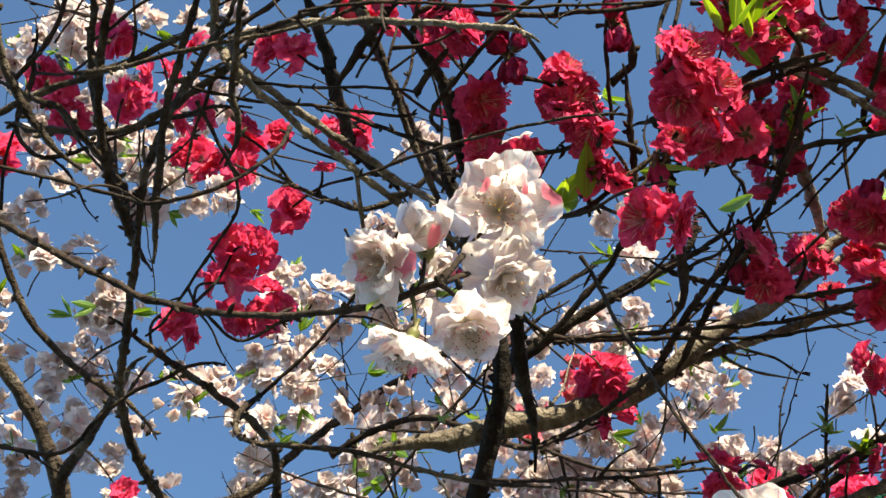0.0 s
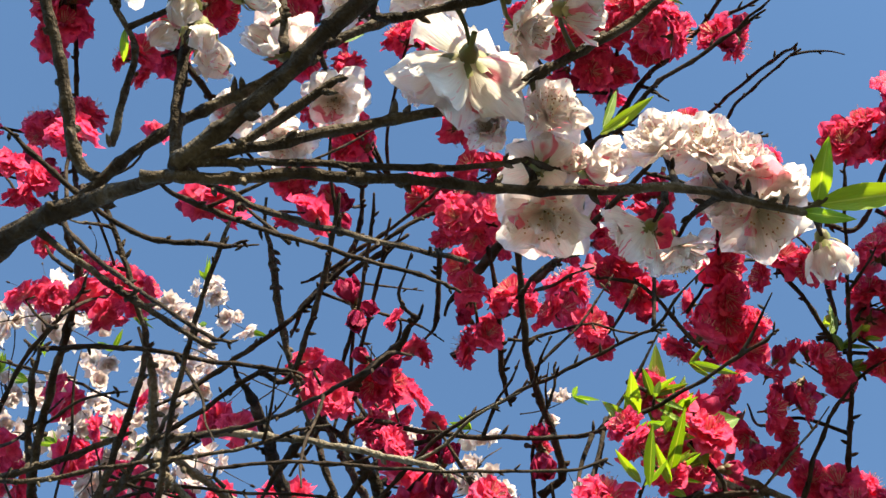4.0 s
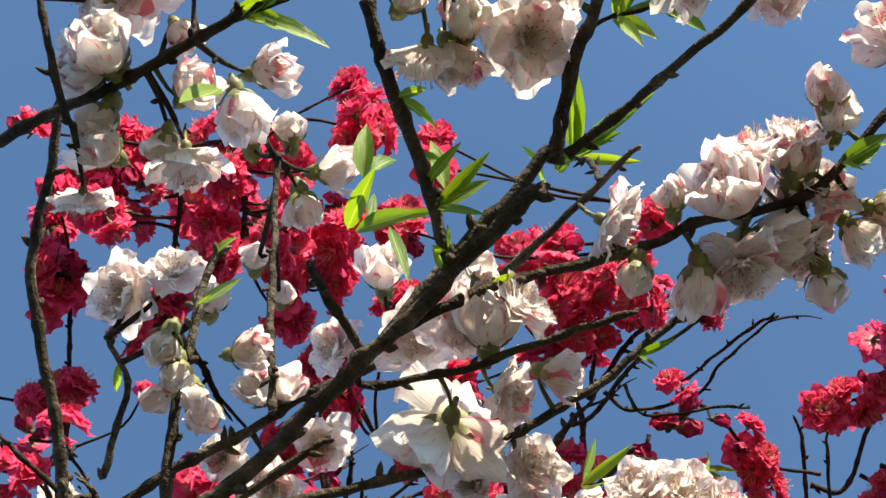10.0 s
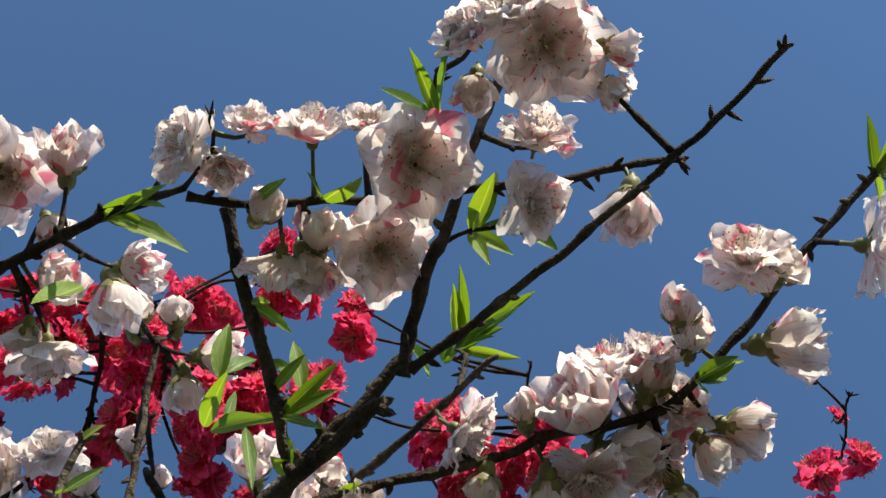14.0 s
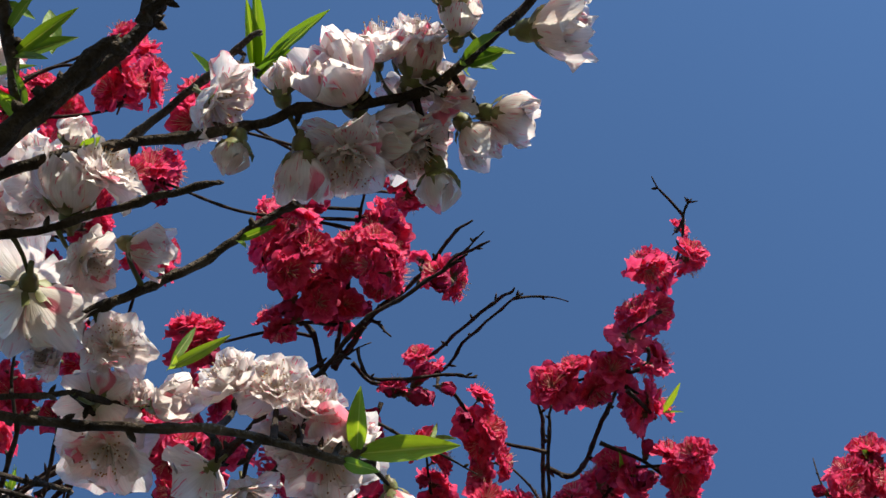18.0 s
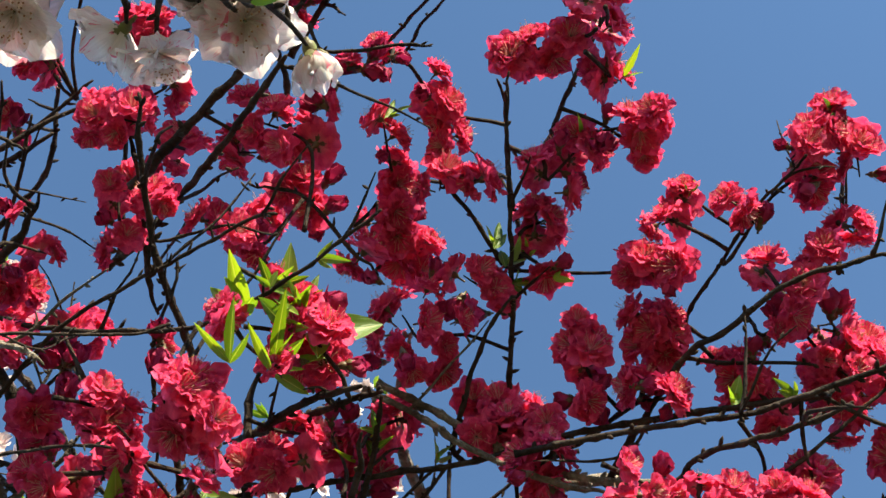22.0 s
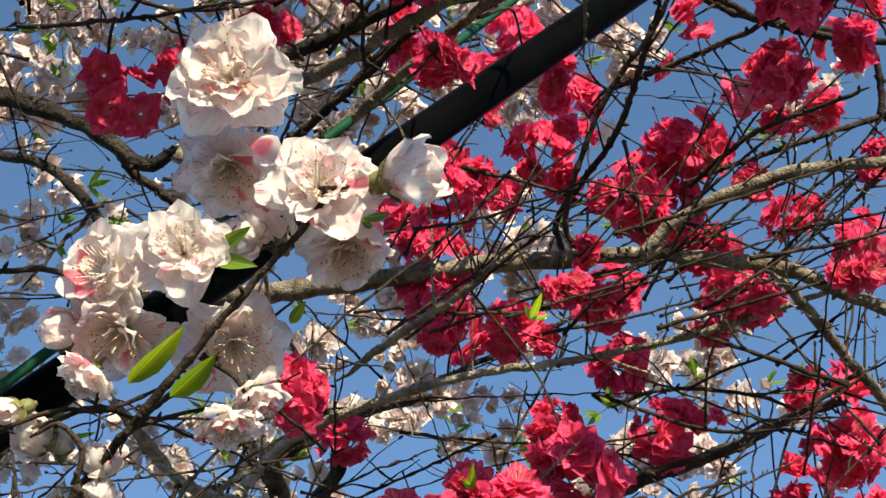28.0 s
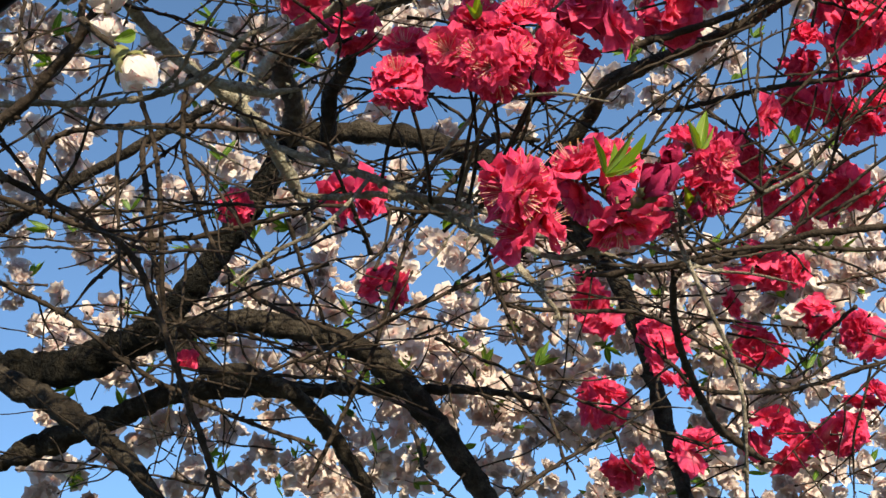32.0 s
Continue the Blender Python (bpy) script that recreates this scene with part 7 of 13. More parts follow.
red(0.0307, 0.0310, (0.102, 0.313, 2.283), (0.085, 0.293, 2.274), 419, (0.112, 0.315, 2.292))
red(0.0202, 0.0312, (0.126, 0.292, 2.275), (0.133, 0.285, 2.259), 420, (0.130, 0.292, 2.268))
red(0.0371, 0.0339, (0.150, 0.308, 2.336), (0.185, 0.288, 2.306), 421, (0.155, 0.294, 2.347))
red(0.0394, 0.0361, (0.213, 0.315, 2.380), (0.235, 0.301, 2.376), 422, (0.225, 0.317, 2.381))
red(0.0375, 0.0360, (0.237, 0.341, 2.400), (0.225, 0.342, 2.369), 423, (0.237, 0.334, 2.398))
red(0.0303, 0.0364, (0.249, 0.294, 2.393), (0.258, 0.301, 2.419), 424, (0.225, 0.302, 2.354))
red(0.0391, 0.0357, (0.347, 0.283, 2.363), (0.304, 0.288, 2.372), 425, (0.352, 0.288, 2.361))
red(0.0460, 0.0354, (0.341, 0.307, 2.353), (0.342, 0.289, 2.324), 426, (0.334, 0.295, 2.347))
red(0.0228, 0.0313, (0.094, 0.268, 2.274), (0.086, 0.273, 2.289), 427, (0.092, 0.279, 2.262))
red(0.0357, 0.0298, (0.362, 0.258, 2.231), (0.395, 0.270, 2.242), 428, (0.357, 0.252, 2.236))
red(0.0266, 0.0320, (0.394, 0.314, 2.294), (0.371, 0.311, 2.266), 429, (0.424, 0.279, 2.294))
red(0.0342, 0.0312, (0.421, 0.280, 2.253), (0.446, 0.279, 2.256), 430, (0.421, 0.267, 2.263))
red(0.0455, 0.0336, (0.479, 0.303, 2.299), (0.490, 0.292, 2.272), 431, (0.456, 0.251, 2.308))
red(0.0274, 0.0328, (0.444, 0.319, 2.279), (0.443, 0.310, 2.257), 432, (0.441, 0.331, 2.279))
red(0.0299, 0.0338, (0.530, 0.325, 2.300), (0.517, 0.330, 2.292), 433, (0.573, 0.351, 2.321))
red(0.0379, 0.0331, (0.559, 0.353, 2.297), (0.532, 0.339, 2.270), 434, (0.583, 0.350, 2.329))
red(0.0282, 0.0338, (0.499, 0.357, 2.303), (0.487, 0.351, 2.289), 435, (0.523, 0.373, 2.305))
red(0.0264, 0.0338, (0.485, 0.372, 2.282), (0.484, 0.363, 2.264), 436, (0.464, 0.357, 2.351))
red(0.0277, 0.0340, (0.041, 0.390, 2.290), (0.026, 0.392, 2.325), 437, (0.010, 0.355, 2.286))
red(0.0320, 0.0361, (0.222, 0.410, 2.352), (0.233, 0.415, 2.345), 438, (0.208, 0.391, 2.386))
red(0.0219, 0.0350, (0.207, 0.384, 2.333), (0.212, 0.397, 2.361), 439, (0.212, 0.389, 2.343))
red(0.0324, 0.0388, (0.280, 0.439, 2.435), (0.270, 0.428, 2.409), 440, (0.280, 0.446, 2.489))
red(0.0236, 0.0379, (0.279, 0.441, 2.381), (0.284, 0.436, 2.372), 441, (0.296, 0.484, 2.449))
red(0.0351, 0.0375, (0.297, 0.380, 2.387), (0.301, 0.366, 2.352), 442, (0.291, 0.331, 2.430))
red(0.0390, 0.0394, (0.311, 0.426, 2.419), (0.318, 0.418, 2.403), 443, (0.297, 0.425, 2.485))
red(0.0311, 0.0373, (0.319, 0.456, 2.380), (0.308, 0.424, 2.368), 444, (0.297, 0.489, 2.461))
red(0.0231, 0.0357, (0.339, 0.363, 2.346), (0.349, 0.375, 2.376), 445, (0.328, 0.304, 2.368))
red(0.0237, 0.0367, (0.357, 0.389, 2.365), (0.352, 0.388, 2.363), 446, (0.370, 0.404, 2.410))
red(0.0285, 0.0351, (0.385, 0.352, 2.297), (0.373, 0.362, 2.327), 447, (0.380, 0.289, 2.282))
red(0.0375, 0.0343, (0.395, 0.378, 2.301), (0.425, 0.372, 2.273), 448, (0.446, 0.388, 2.348))
red(0.0512, 0.0378, (0.447, 0.459, 2.370), (0.428, 0.444, 2.365), 449, (0.441, 0.453, 2.405))
red(0.0289, 0.0346, (0.585, 0.398, 2.321), (0.563, 0.384, 2.291), 450, (0.600, 0.373, 2.379))
red(0.0468, 0.0374, (0.564, 0.239, 2.407), (0.581, 0.241, 2.420), 451, (0.526, 0.252, 2.356))
red(0.0423, 0.0369, (0.537, 0.210, 2.381), (0.536, 0.216, 2.404), 452, (0.526, 0.252, 2.356))
red(0.0331, 0.0371, (0.269, 0.725, 2.001), (0.260, 0.709, 1.992), 513, (0.281, 0.815, 1.974))
red(0.0362, 0.0406, (0.289, 0.781, 2.061), (0.277, 0.756, 2.045), 514, (0.253, 0.837, 2.007))
red(0.0380, 0.0387, (0.307, 0.727, 2.022), (0.298, 0.724, 2.021), 515, (0.303, 0.808, 1.962))
red(0.0404, 0.0377, (0.319, 0.711, 1.999), (0.325, 0.687, 1.983), 516, (0.310, 0.805, 1.958))
red(0.0292, 0.0409, (0.324, 0.747, 2.060), (0.328, 0.727, 2.045), 517, (0.296, 0.810, 1.966))
red(0.0296, 0.0376, (0.343, 0.703, 2.019), (0.334, 0.696, 2.015), 518, (0.310, 0.805, 1.958))
red(0.0270, 0.0388, (0.366, 0.749, 2.029), (0.354, 0.723, 2.013), 519, (0.310, 0.805, 1.958))
red(0.0210, 0.0405, (0.360, 0.763, 2.019), (0.367, 0.775, 2.026), 520, (0.310, 0.805, 1.958))
red(0.0408, 0.0437, (0.318, 0.687, 1.899), (0.305, 0.665, 1.890), 524, (0.381, 0.778, 1.906))
red(0.0511, 0.0479, (0.374, 0.734, 1.926), (0.358, 0.716, 1.918), 525, (0.395, 0.769, 1.904))
red(0.0347, 0.0452, (0.315, 0.697, 1.881), (0.322, 0.689, 1.876), 526, (0.365, 0.787, 1.910))
red(0.0268, 0.0446, (0.364, 0.683, 1.876), (0.364, 0.658, 1.863), 527, (0.418, 0.754, 1.901))
red(0.0365, 0.0332, (0.427, 0.719, 1.926), (0.422, 0.731, 1.933), 528, (0.439, 0.739, 1.898))
red(0.0243, 0.0304, (0.430, 0.694, 1.905), (0.419, 0.677, 1.898), 529, (0.459, 0.723, 1.898))
red(0.0285, 0.0317, (0.436, 0.737, 1.911), (0.421, 0.713, 1.901), 530, (0.439, 0.739, 1.898))
red(0.0262, 0.0327, (0.404, 0.743, 1.904), (0.398, 0.742, 1.905), 531, (0.410, 0.759, 1.902))
red(0.0402, 0.0365, (-0.228, -0.118, 2.636), (-0.222, -0.113, 2.668), 594, (-0.164, -0.111, 2.614))
red(0.0299, 0.0341, (-0.251, -0.082, 2.561), (-0.241, -0.083, 2.550), 595, (-0.252, 0.001, 2.596))
red(0.0421, 0.0374, (-0.223, -0.074, 2.613), (-0.244, -0.071, 2.654), 596, (-0.166, -0.076, 2.608))
red(0.0310, 0.0354, (-0.196, -0.085, 2.599), (-0.184, -0.086, 2.579), 597, (-0.165, -0.084, 2.610))
red(0.0400, 0.0348, (-0.264, 0.001, 2.592), (-0.253, -0.037, 2.573), 598, (-0.252, 0.001, 2.596))
red(0.0376, 0.0376, (-0.286, -0.042, 2.655), (-0.289, -0.038, 2.694), 599, (-0.252, 0.001, 2.596))
red(0.0336, 0.0345, (-0.194, 0.025, 2.556), (-0.201, 0.024, 2.553), 600, (-0.171, 0.022, 2.591))
red(0.0358, 0.0358, (-0.255, 0.076, 2.583), (-0.236, 0.068, 2.547), 601, (-0.252, 0.081, 2.582))
red(0.0581, 0.0372, (-0.116, -0.120, 2.623), (-0.144, -0.110, 2.653), 602, (-0.124, -0.112, 2.614))
red(0.0383, 0.0341, (-0.121, -0.096, 2.573), (-0.128, -0.097, 2.560), 603, (-0.119, -0.087, 2.610))
red(0.0484, 0.0369, (-0.096, -0.070, 2.637), (-0.091, -0.015, 2.668), 604, (-0.116, -0.071, 2.607))
red(0.0476, 0.0362, (-0.048, -0.068, 2.617), (-0.049, -0.039, 2.631), 605, (-0.114, -0.063, 2.606))
red(0.0493, 0.0343, (-0.072, -0.047, 2.557), (-0.060, -0.013, 2.523), 606, (-0.115, -0.046, 2.603))
red(0.0366, 0.0375, (-0.008, -0.127, 2.625), (-0.011, -0.149, 2.668), 607, (-0.122, -0.104, 2.613))
red(0.0255, 0.0352, (0.040, -0.124, 2.593), (0.034, -0.124, 2.595), 608, (0.172, -0.084, 2.555))
red(0.0254, 0.0351, (0.013, -0.067, 2.582), (0.018, -0.064, 2.619), 609, (-0.114, -0.063, 2.606))
red(0.0272, 0.0376, (-0.038, -0.162, 2.672), (-0.034, -0.163, 2.702), 610, (-0.124, -0.112, 2.614))
red(0.0300, 0.0343, (0.125, 0.036, 2.528), (0.113, 0.039, 2.542), 611, (0.164, 0.038, 2.558))
red(0.0352, 0.0361, (0.050, 0.119, 2.539), (0.019, 0.126, 2.580), 612, (0.053, 0.139, 2.540))
red(0.0360, 0.0370, (-0.023, 0.098, 2.592), (-0.043, 0.093, 2.610), 613, (-0.005, 0.120, 2.599))
red(0.0255, 0.0340, (-0.267, 0.080, 2.559), (-0.264, 0.074, 2.532), 614, (-0.252, 0.081, 2.582))
red(0.0408, 0.0371, (-0.254, 0.212, 2.596), (-0.217, 0.234, 2.630), 615, (-0.256, 0.228, 2.604))
red(0.0261, 0.0359, (-0.123, 0.141, 2.573), (-0.117, 0.141, 2.574), 616, (-0.121, 0.140, 2.519))
red(0.0207, 0.0344, (0.057, 0.168, 2.523), (0.062, 0.155, 2.487), 617, (0.057, 0.165, 2.542))
red(0.0273, 0.0376, (0.146, 0.200, 2.579), (0.142, 0.210, 2.607), 618, (0.141, 0.198, 2.581))
red(0.0218, 0.0349, (-0.153, 0.129, 2.545), (-0.151, 0.133, 2.561), 619, (-0.121, 0.140, 2.519))
red(0.0265, 0.0353, (-0.276, 0.113, 2.562), (-0.282, 0.123, 2.602), 620, (-0.252, 0.116, 2.576))
red(0.0208, 0.0361, (0.423, -0.057, 2.604), (0.431, -0.057, 2.618), 621, (0.417, -0.067, 2.560))
red(0.0214, 0.0330, (0.408, -0.045, 2.512), (0.407, -0.047, 2.484), 622, (0.413, -0.035, 2.552))
red(0.0184, 0.0351, (0.407, -0.030, 2.536), (0.410, -0.027, 2.572), 623, (0.410, -0.027, 2.550))
red(0.0177, 0.0354, (0.401, -0.016, 2.579), (0.405, -0.017, 2.580), 624, (0.408, -0.020, 2.548))
red(0.0197, 0.0329, (0.395, -0.001, 2.542), (0.383, -0.004, 2.506), 625, (0.399, 0.004, 2.543))
red(0.0234, 0.0360, (0.390, 0.026, 2.590), (0.401, 0.028, 2.616), 626, (0.393, 0.020, 2.539))
red(0.0335, 0.0344, (0.198, -0.074, 2.570), (0.207, -0.066, 2.552), 627, (0.172, -0.076, 2.555))
red(0.0439, 0.0334, (0.176, -0.039, 2.539), (0.190, -0.015, 2.495), 628, (0.169, -0.036, 2.556))
red(0.0476, 0.0363, (0.122, -0.021, 2.610), (0.106, -0.041, 2.627), 629, (0.168, -0.012, 2.557))
red(0.0480, 0.0334, (0.154, 0.021, 2.563), (0.130, 0.011, 2.536), 630, (0.165, 0.022, 2.557))
red(0.0258, 0.0344, (0.165, 0.032, 2.558), (0.171, 0.036, 2.593), 631, (0.164, 0.030, 2.558))
red(0.0216, 0.0360, (0.224, -0.013, 2.604), (0.219, -0.012, 2.607), 632, (0.227, -0.010, 2.565))
red(0.0288, 0.0329, (0.237, -0.011, 2.516), (0.241, -0.015, 2.479), 633, (0.248, -0.012, 2.546))
red(0.0257, 0.0354, (0.234, 0.059, 2.554), (0.229, 0.064, 2.579), 634, (0.237, 0.052, 2.556))
red(0.0387, 0.0352, (0.007, 0.011, 2.594), (0.012, 0.007, 2.612), 635, (-0.005, 0.120, 2.599))
red(0.0392, 0.0330, (-0.042, 0.043, 2.569), (-0.052, 0.047, 2.530), 636, (-0.005, 0.120, 2.599))
red(0.0316, 0.0361, (0.091, -0.008, 2.619), (0.098, -0.008, 2.630), 637, (0.143, 0.053, 2.583))
red(0.0256, 0.0341, (-0.040, 0.029, 2.564), (-0.027, 0.025, 2.533), 638, (-0.005, 0.120, 2.599))
red(0.0356, 0.0391, (-0.028, -0.110, 2.625), (-0.023, -0.141, 2.591), 1093, (-0.121, -0.096, 2.611))
red(0.0262, 0.0384, (0.042, -0.106, 2.567), (0.028, -0.110, 2.571), 1094, (0.172, -0.084, 2.555))
red(0.0372, 0.0364, (-0.213, -0.080, 2.519), (-0.190, -0.074, 2.481), 1095, (-0.167, -0.058, 2.605))
red(0.0453, 0.0398, (-0.258, 0.011, 2.579), (-0.263, -0.019, 2.606), 1096, (-0.252, 0.010, 2.594))
red(0.0254, 0.0373, (-0.267, -0.127, 2.564), (-0.268, -0.129, 2.546), 1097, (-0.164, -0.111, 2.614))
red(0.0444, 0.0372, (-0.144, -0.013, 2.576), (-0.125, -0.043, 2.538), 1098, (-0.170, -0.023, 2.599))
red(0.0317, 0.0399, (-0.125, -0.085, 2.608), (-0.119, -0.083, 2.620), 1099, (-0.119, -0.087, 2.610))
red(0.0455, 0.0364, (-0.076, -0.065, 2.517), (-0.060, -0.059, 2.486), 1100, (-0.115, -0.054, 2.604))
red(0.0523, 0.0384, (-0.048, -0.054, 2.567), (-0.027, -0.052, 2.532), 1101, (-0.115, -0.054, 2.604))
red(0.0490, 0.0392, (-0.057, -0.004, 2.590), (-0.031, -0.024, 2.587), 1102, (-0.116, -0.037, 2.601))
red(0.0370, 0.0361, (0.027, -0.057, 2.546), (-0.005, -0.066, 2.509), 1103, (0.170, -0.044, 2.556))
red(0.0448, 0.0394, (-0.088, 0.010, 2.590), (-0.072, 0.024, 2.614), 1104, (-0.116, -0.037, 2.601))
red(0.0390, 0.0381, (0.117, -0.041, 2.538), (0.106, -0.032, 2.557), 1105, (0.169, -0.036, 2.556))
red(0.0249, 0.0366, (0.125, -0.053, 2.517), (0.127, -0.061, 2.478), 1106, (0.170, -0.052, 2.555))
red(0.0408, 0.0399, (0.193, -0.033, 2.592), (0.180, -0.044, 2.603), 1107, (0.169, -0.036, 2.556))
red(0.0463, 0.0370, (0.163, -0.012, 2.558), (0.118, -0.009, 2.527), 1108, (0.168, -0.012, 2.557))
red(0.0298, 0.0375, (0.196, 0.003, 2.572), (0.184, -0.005, 2.539), 1109, (0.200, 0.014, 2.552))
red(0.0226, 0.0397, (0.208, -0.065, 2.593), (0.203, -0.064, 2.599), 1110, (0.171, -0.068, 2.555))
red(0.0247, 0.0363, (0.379, -0.034, 2.505), (0.371, -0.042, 2.467), 1111, (0.405, -0.012, 2.547))
red(0.0308, 0.0387, (0.000, -0.059, 2.574), (0.009, -0.063, 2.551), 1112, (-0.114, -0.063, 2.606))
red(0.0354, 0.0389, (-0.166, 0.003, 2.601), (-0.171, -0.002, 2.581), 1113, (-0.171, 0.022, 2.591))
red(0.0529, 0.0371, (-0.183, -0.101, 2.639), (-0.236, -0.114, 2.600), 1114, (-0.165, -0.102, 2.613))
red(0.0531, 0.0406, (-0.175, -0.060, 2.686), (-0.138, -0.046, 2.693), 1115, (-0.166, -0.076, 2.608))
red(0.0415, 0.0387, (-0.207, -0.053, 2.600), (-0.225, -0.050, 2.635), 1116, (-0.167, -0.049, 2.604))
red(0.0269, 0.0377, (-0.148, -0.023, 2.600), (-0.135, -0.027, 2.565), 1117, (-0.170, -0.023, 2.599))
red(0.0487, 0.0409, (-0.120, -0.113, 2.704), (-0.081, -0.099, 2.710), 1118, (-0.124, -0.112, 2.614))
red(0.0314, 0.0377, (-0.184, 0.018, 2.593), (-0.186, 0.024, 2.634), 1119, (-0.171, 0.022, 2.591))
branch(crimson_tree, 'twig', 0.0019, 0.0011, (0.469, 0.437, 2.287), (0.503, 0.386, 2.294), (0.534, 0.347, 2.307), (0.574, 0.291, 2.327), (0.611, 0.264, 2.357), extra=4, seed=3200, reach=0.05, tip=0.02)
branch(crimson_tree, 'twig', 0.0019, 0.0011, (0.505, 0.432, 2.297), (0.544, 0.401, 2.295), (0.597, 0.377, 2.299), extra=4, seed=3201, reach=0.05, tip=0.02)
branch(crimson_tree, 'twig', 0.0019, 0.0011, (0.370, 0.444, 2.371), (0.433, 0.387, 2.345), (0.470, 0.352, 2.313), extra=4, seed=3202, reach=0.05, tip=0.02)
branch(crimson_tree, 'twig', 0.0019, 0.0011, (0.441, 0.444, 2.342), (0.493, 0.442, 2.315), (0.533, 0.440, 2.268), extra=4, seed=3203, reach=0.05, tip=0.02)
branch(crimson_tree, 'twig', 0.0019, 0.0011, (0.435, 0.348, 2.296), (0.472, 0.306, 2.310), (0.526, 0.260, 2.324), (0.563, 0.228, 2.333), extra=4, seed=3204, reach=0.05, tip=0.02)
branch(crimson_tree, 'twig', 0.0019, 0.0011, (0.567, 0.573, 2.350), (0.592, 0.545, 2.337), (0.620, 0.477, 2.309), extra=4, seed=3205, reach=0.05, tip=0.02)
red(0.0400, 0.0335, (0.363, 0.257, 2.358), (0.380, 0.261, 2.367), 3100, (0.385, 0.279, 2.364))
red(0.0320, 0.0335, (0.483, 0.264, 2.351), (0.497, 0.259, 2.346), 3101, (0.485, 0.244, 2.327))
red(0.0460, 0.0335, (0.545, 0.261, 2.377), (0.540, 0.260, 2.354), 3102, (0.512, 0.238, 2.323))
red(0.0460, 0.0335, (0.563, 0.237, 2.370), (0.586, 0.242, 2.371), 3103, (0.512, 0.238, 2.323))
red(0.0460, 0.0335, (0.584, 0.283, 2.359), (0.585, 0.293, 2.339), 3104, (0.557, 0.327, 2.277))
red(0.0340, 0.0335, (0.512, 0.296, 2.313), (0.515, 0.293, 2.330), 3105, (0.499, 0.241, 2.325))
red(0.0340, 0.0335, (0.596, 0.317, 2.341), (0.590, 0.332, 2.346), 3106, (0.557, 0.327, 2.277))
red(0.0380, 0.0335, (0.540, 0.377, 2.305), (0.559, 0.372, 2.305), 3107, (0.570, 0.392, 2.292))
red(0.0871, 0.0370, (0.970, 0.779, 2.986), (0.972, 0.800, 2.948), 3108)
red(0.0550, 0.0370, (0.894, 0.789, 2.914), (0.894, 0.784, 2.888), 3109)
red(0.0392, 0.0370, (0.738, 0.778, 2.792), (0.748, 0.785, 2.778), 3110)
red(0.0380, 0.0335, (0.568, 0.572, 2.352), (0.587, 0.569, 2.347), 3111, (0.566, 0.566, 2.399))
red(0.0400, 0.0335, (0.594, 0.592, 2.339), (0.604, 0.576, 2.345), 3112, (0.579, 0.571, 2.404))
red(0.0340, 0.0335, (0.615, 0.466, 2.290), (0.603, 0.479, 2.289), 3113, (0.549, 0.426, 2.250))
red(0.0220, 0.0335, (0.543, 0.578, 2.349), (0.554, 0.579, 2.350), 3114, (0.541, 0.556, 2.389))
red(0.0300, 0.0335, (0.398, 0.497, 2.325), (0.389, 0.508, 2.320), 3115, (0.412, 0.494, 2.326))
red(0.0280, 0.0335, (0.316, 0.491, 2.341), (0.317, 0.478, 2.336), 3116, (0.342, 0.494, 2.350))
red(0.0500, 0.0335, (0.618, 0.280, 2.372), (0.622, 0.257, 2.379), 3117, (0.512, 0.238, 2.323))
red(0.0450, 0.0335, (0.624, 0.354, 2.334), (0.625, 0.377, 2.333), 3118, (0.575, 0.388, 2.293))
red(0.0450, 0.0335, (0.633, 0.451, 2.318), (0.640, 0.440, 2.300), 3119, (0.575, 0.388, 2.293))
red(0.0460, 0.0350, (0.069, 0.061, 2.558), (0.047, 0.060, 2.550), 3130, (0.143, 0.053, 2.583))
red(0.0420, 0.0350, (0.072, 0.098, 2.532), (0.067, 0.100, 2.552), 3131, (0.038, 0.163, 2.565))
red(0.0440, 0.0350, (-0.084, 0.124, 2.566), (-0.076, 0.104, 2.570), 3132, (-0.134, 0.078, 2.581))
red(0.0300, 0.0350, (-0.045, 0.132, 2.568), (-0.043, 0.140, 2.555), 3133, (-0.031, 0.151, 2.629))
red(0.0380, 0.0350, (0.096, 0.141, 2.509), (0.080, 0.132, 2.509), 3134, (0.086, 0.128, 2.465))
red(0.0420, 0.0350, (0.144, 0.134, 2.497), (0.130, 0.133, 2.481), 3135, (0.106, 0.105, 2.469))
red(0.0460, 0.0350, (-0.328, 0.079, 2.569), (-0.342, 0.088, 2.585), 3136, (-0.252, 0.089, 2.581))
red(0.0440, 0.0350, (-0.224, 0.220, 2.597), (-0.225, 0.218, 2.576), 3137, (-0.258, 0.139, 2.604))
red(0.0380, 0.0350, (0.028, 0.292, 2.350), (0.022, 0.276, 2.343), 3138, (0.017, 0.309, 2.328))
red(0.0440, 0.0350, (0.048, 0.306, 2.315), (0.028, 0.313, 2.320), 3139, (0.040, 0.304, 2.315))
red(0.0360, 0.0350, (-0.036, 0.074, 2.575), (-0.046, 0.068, 2.588), 3140, (-0.028, 0.127, 2.633))


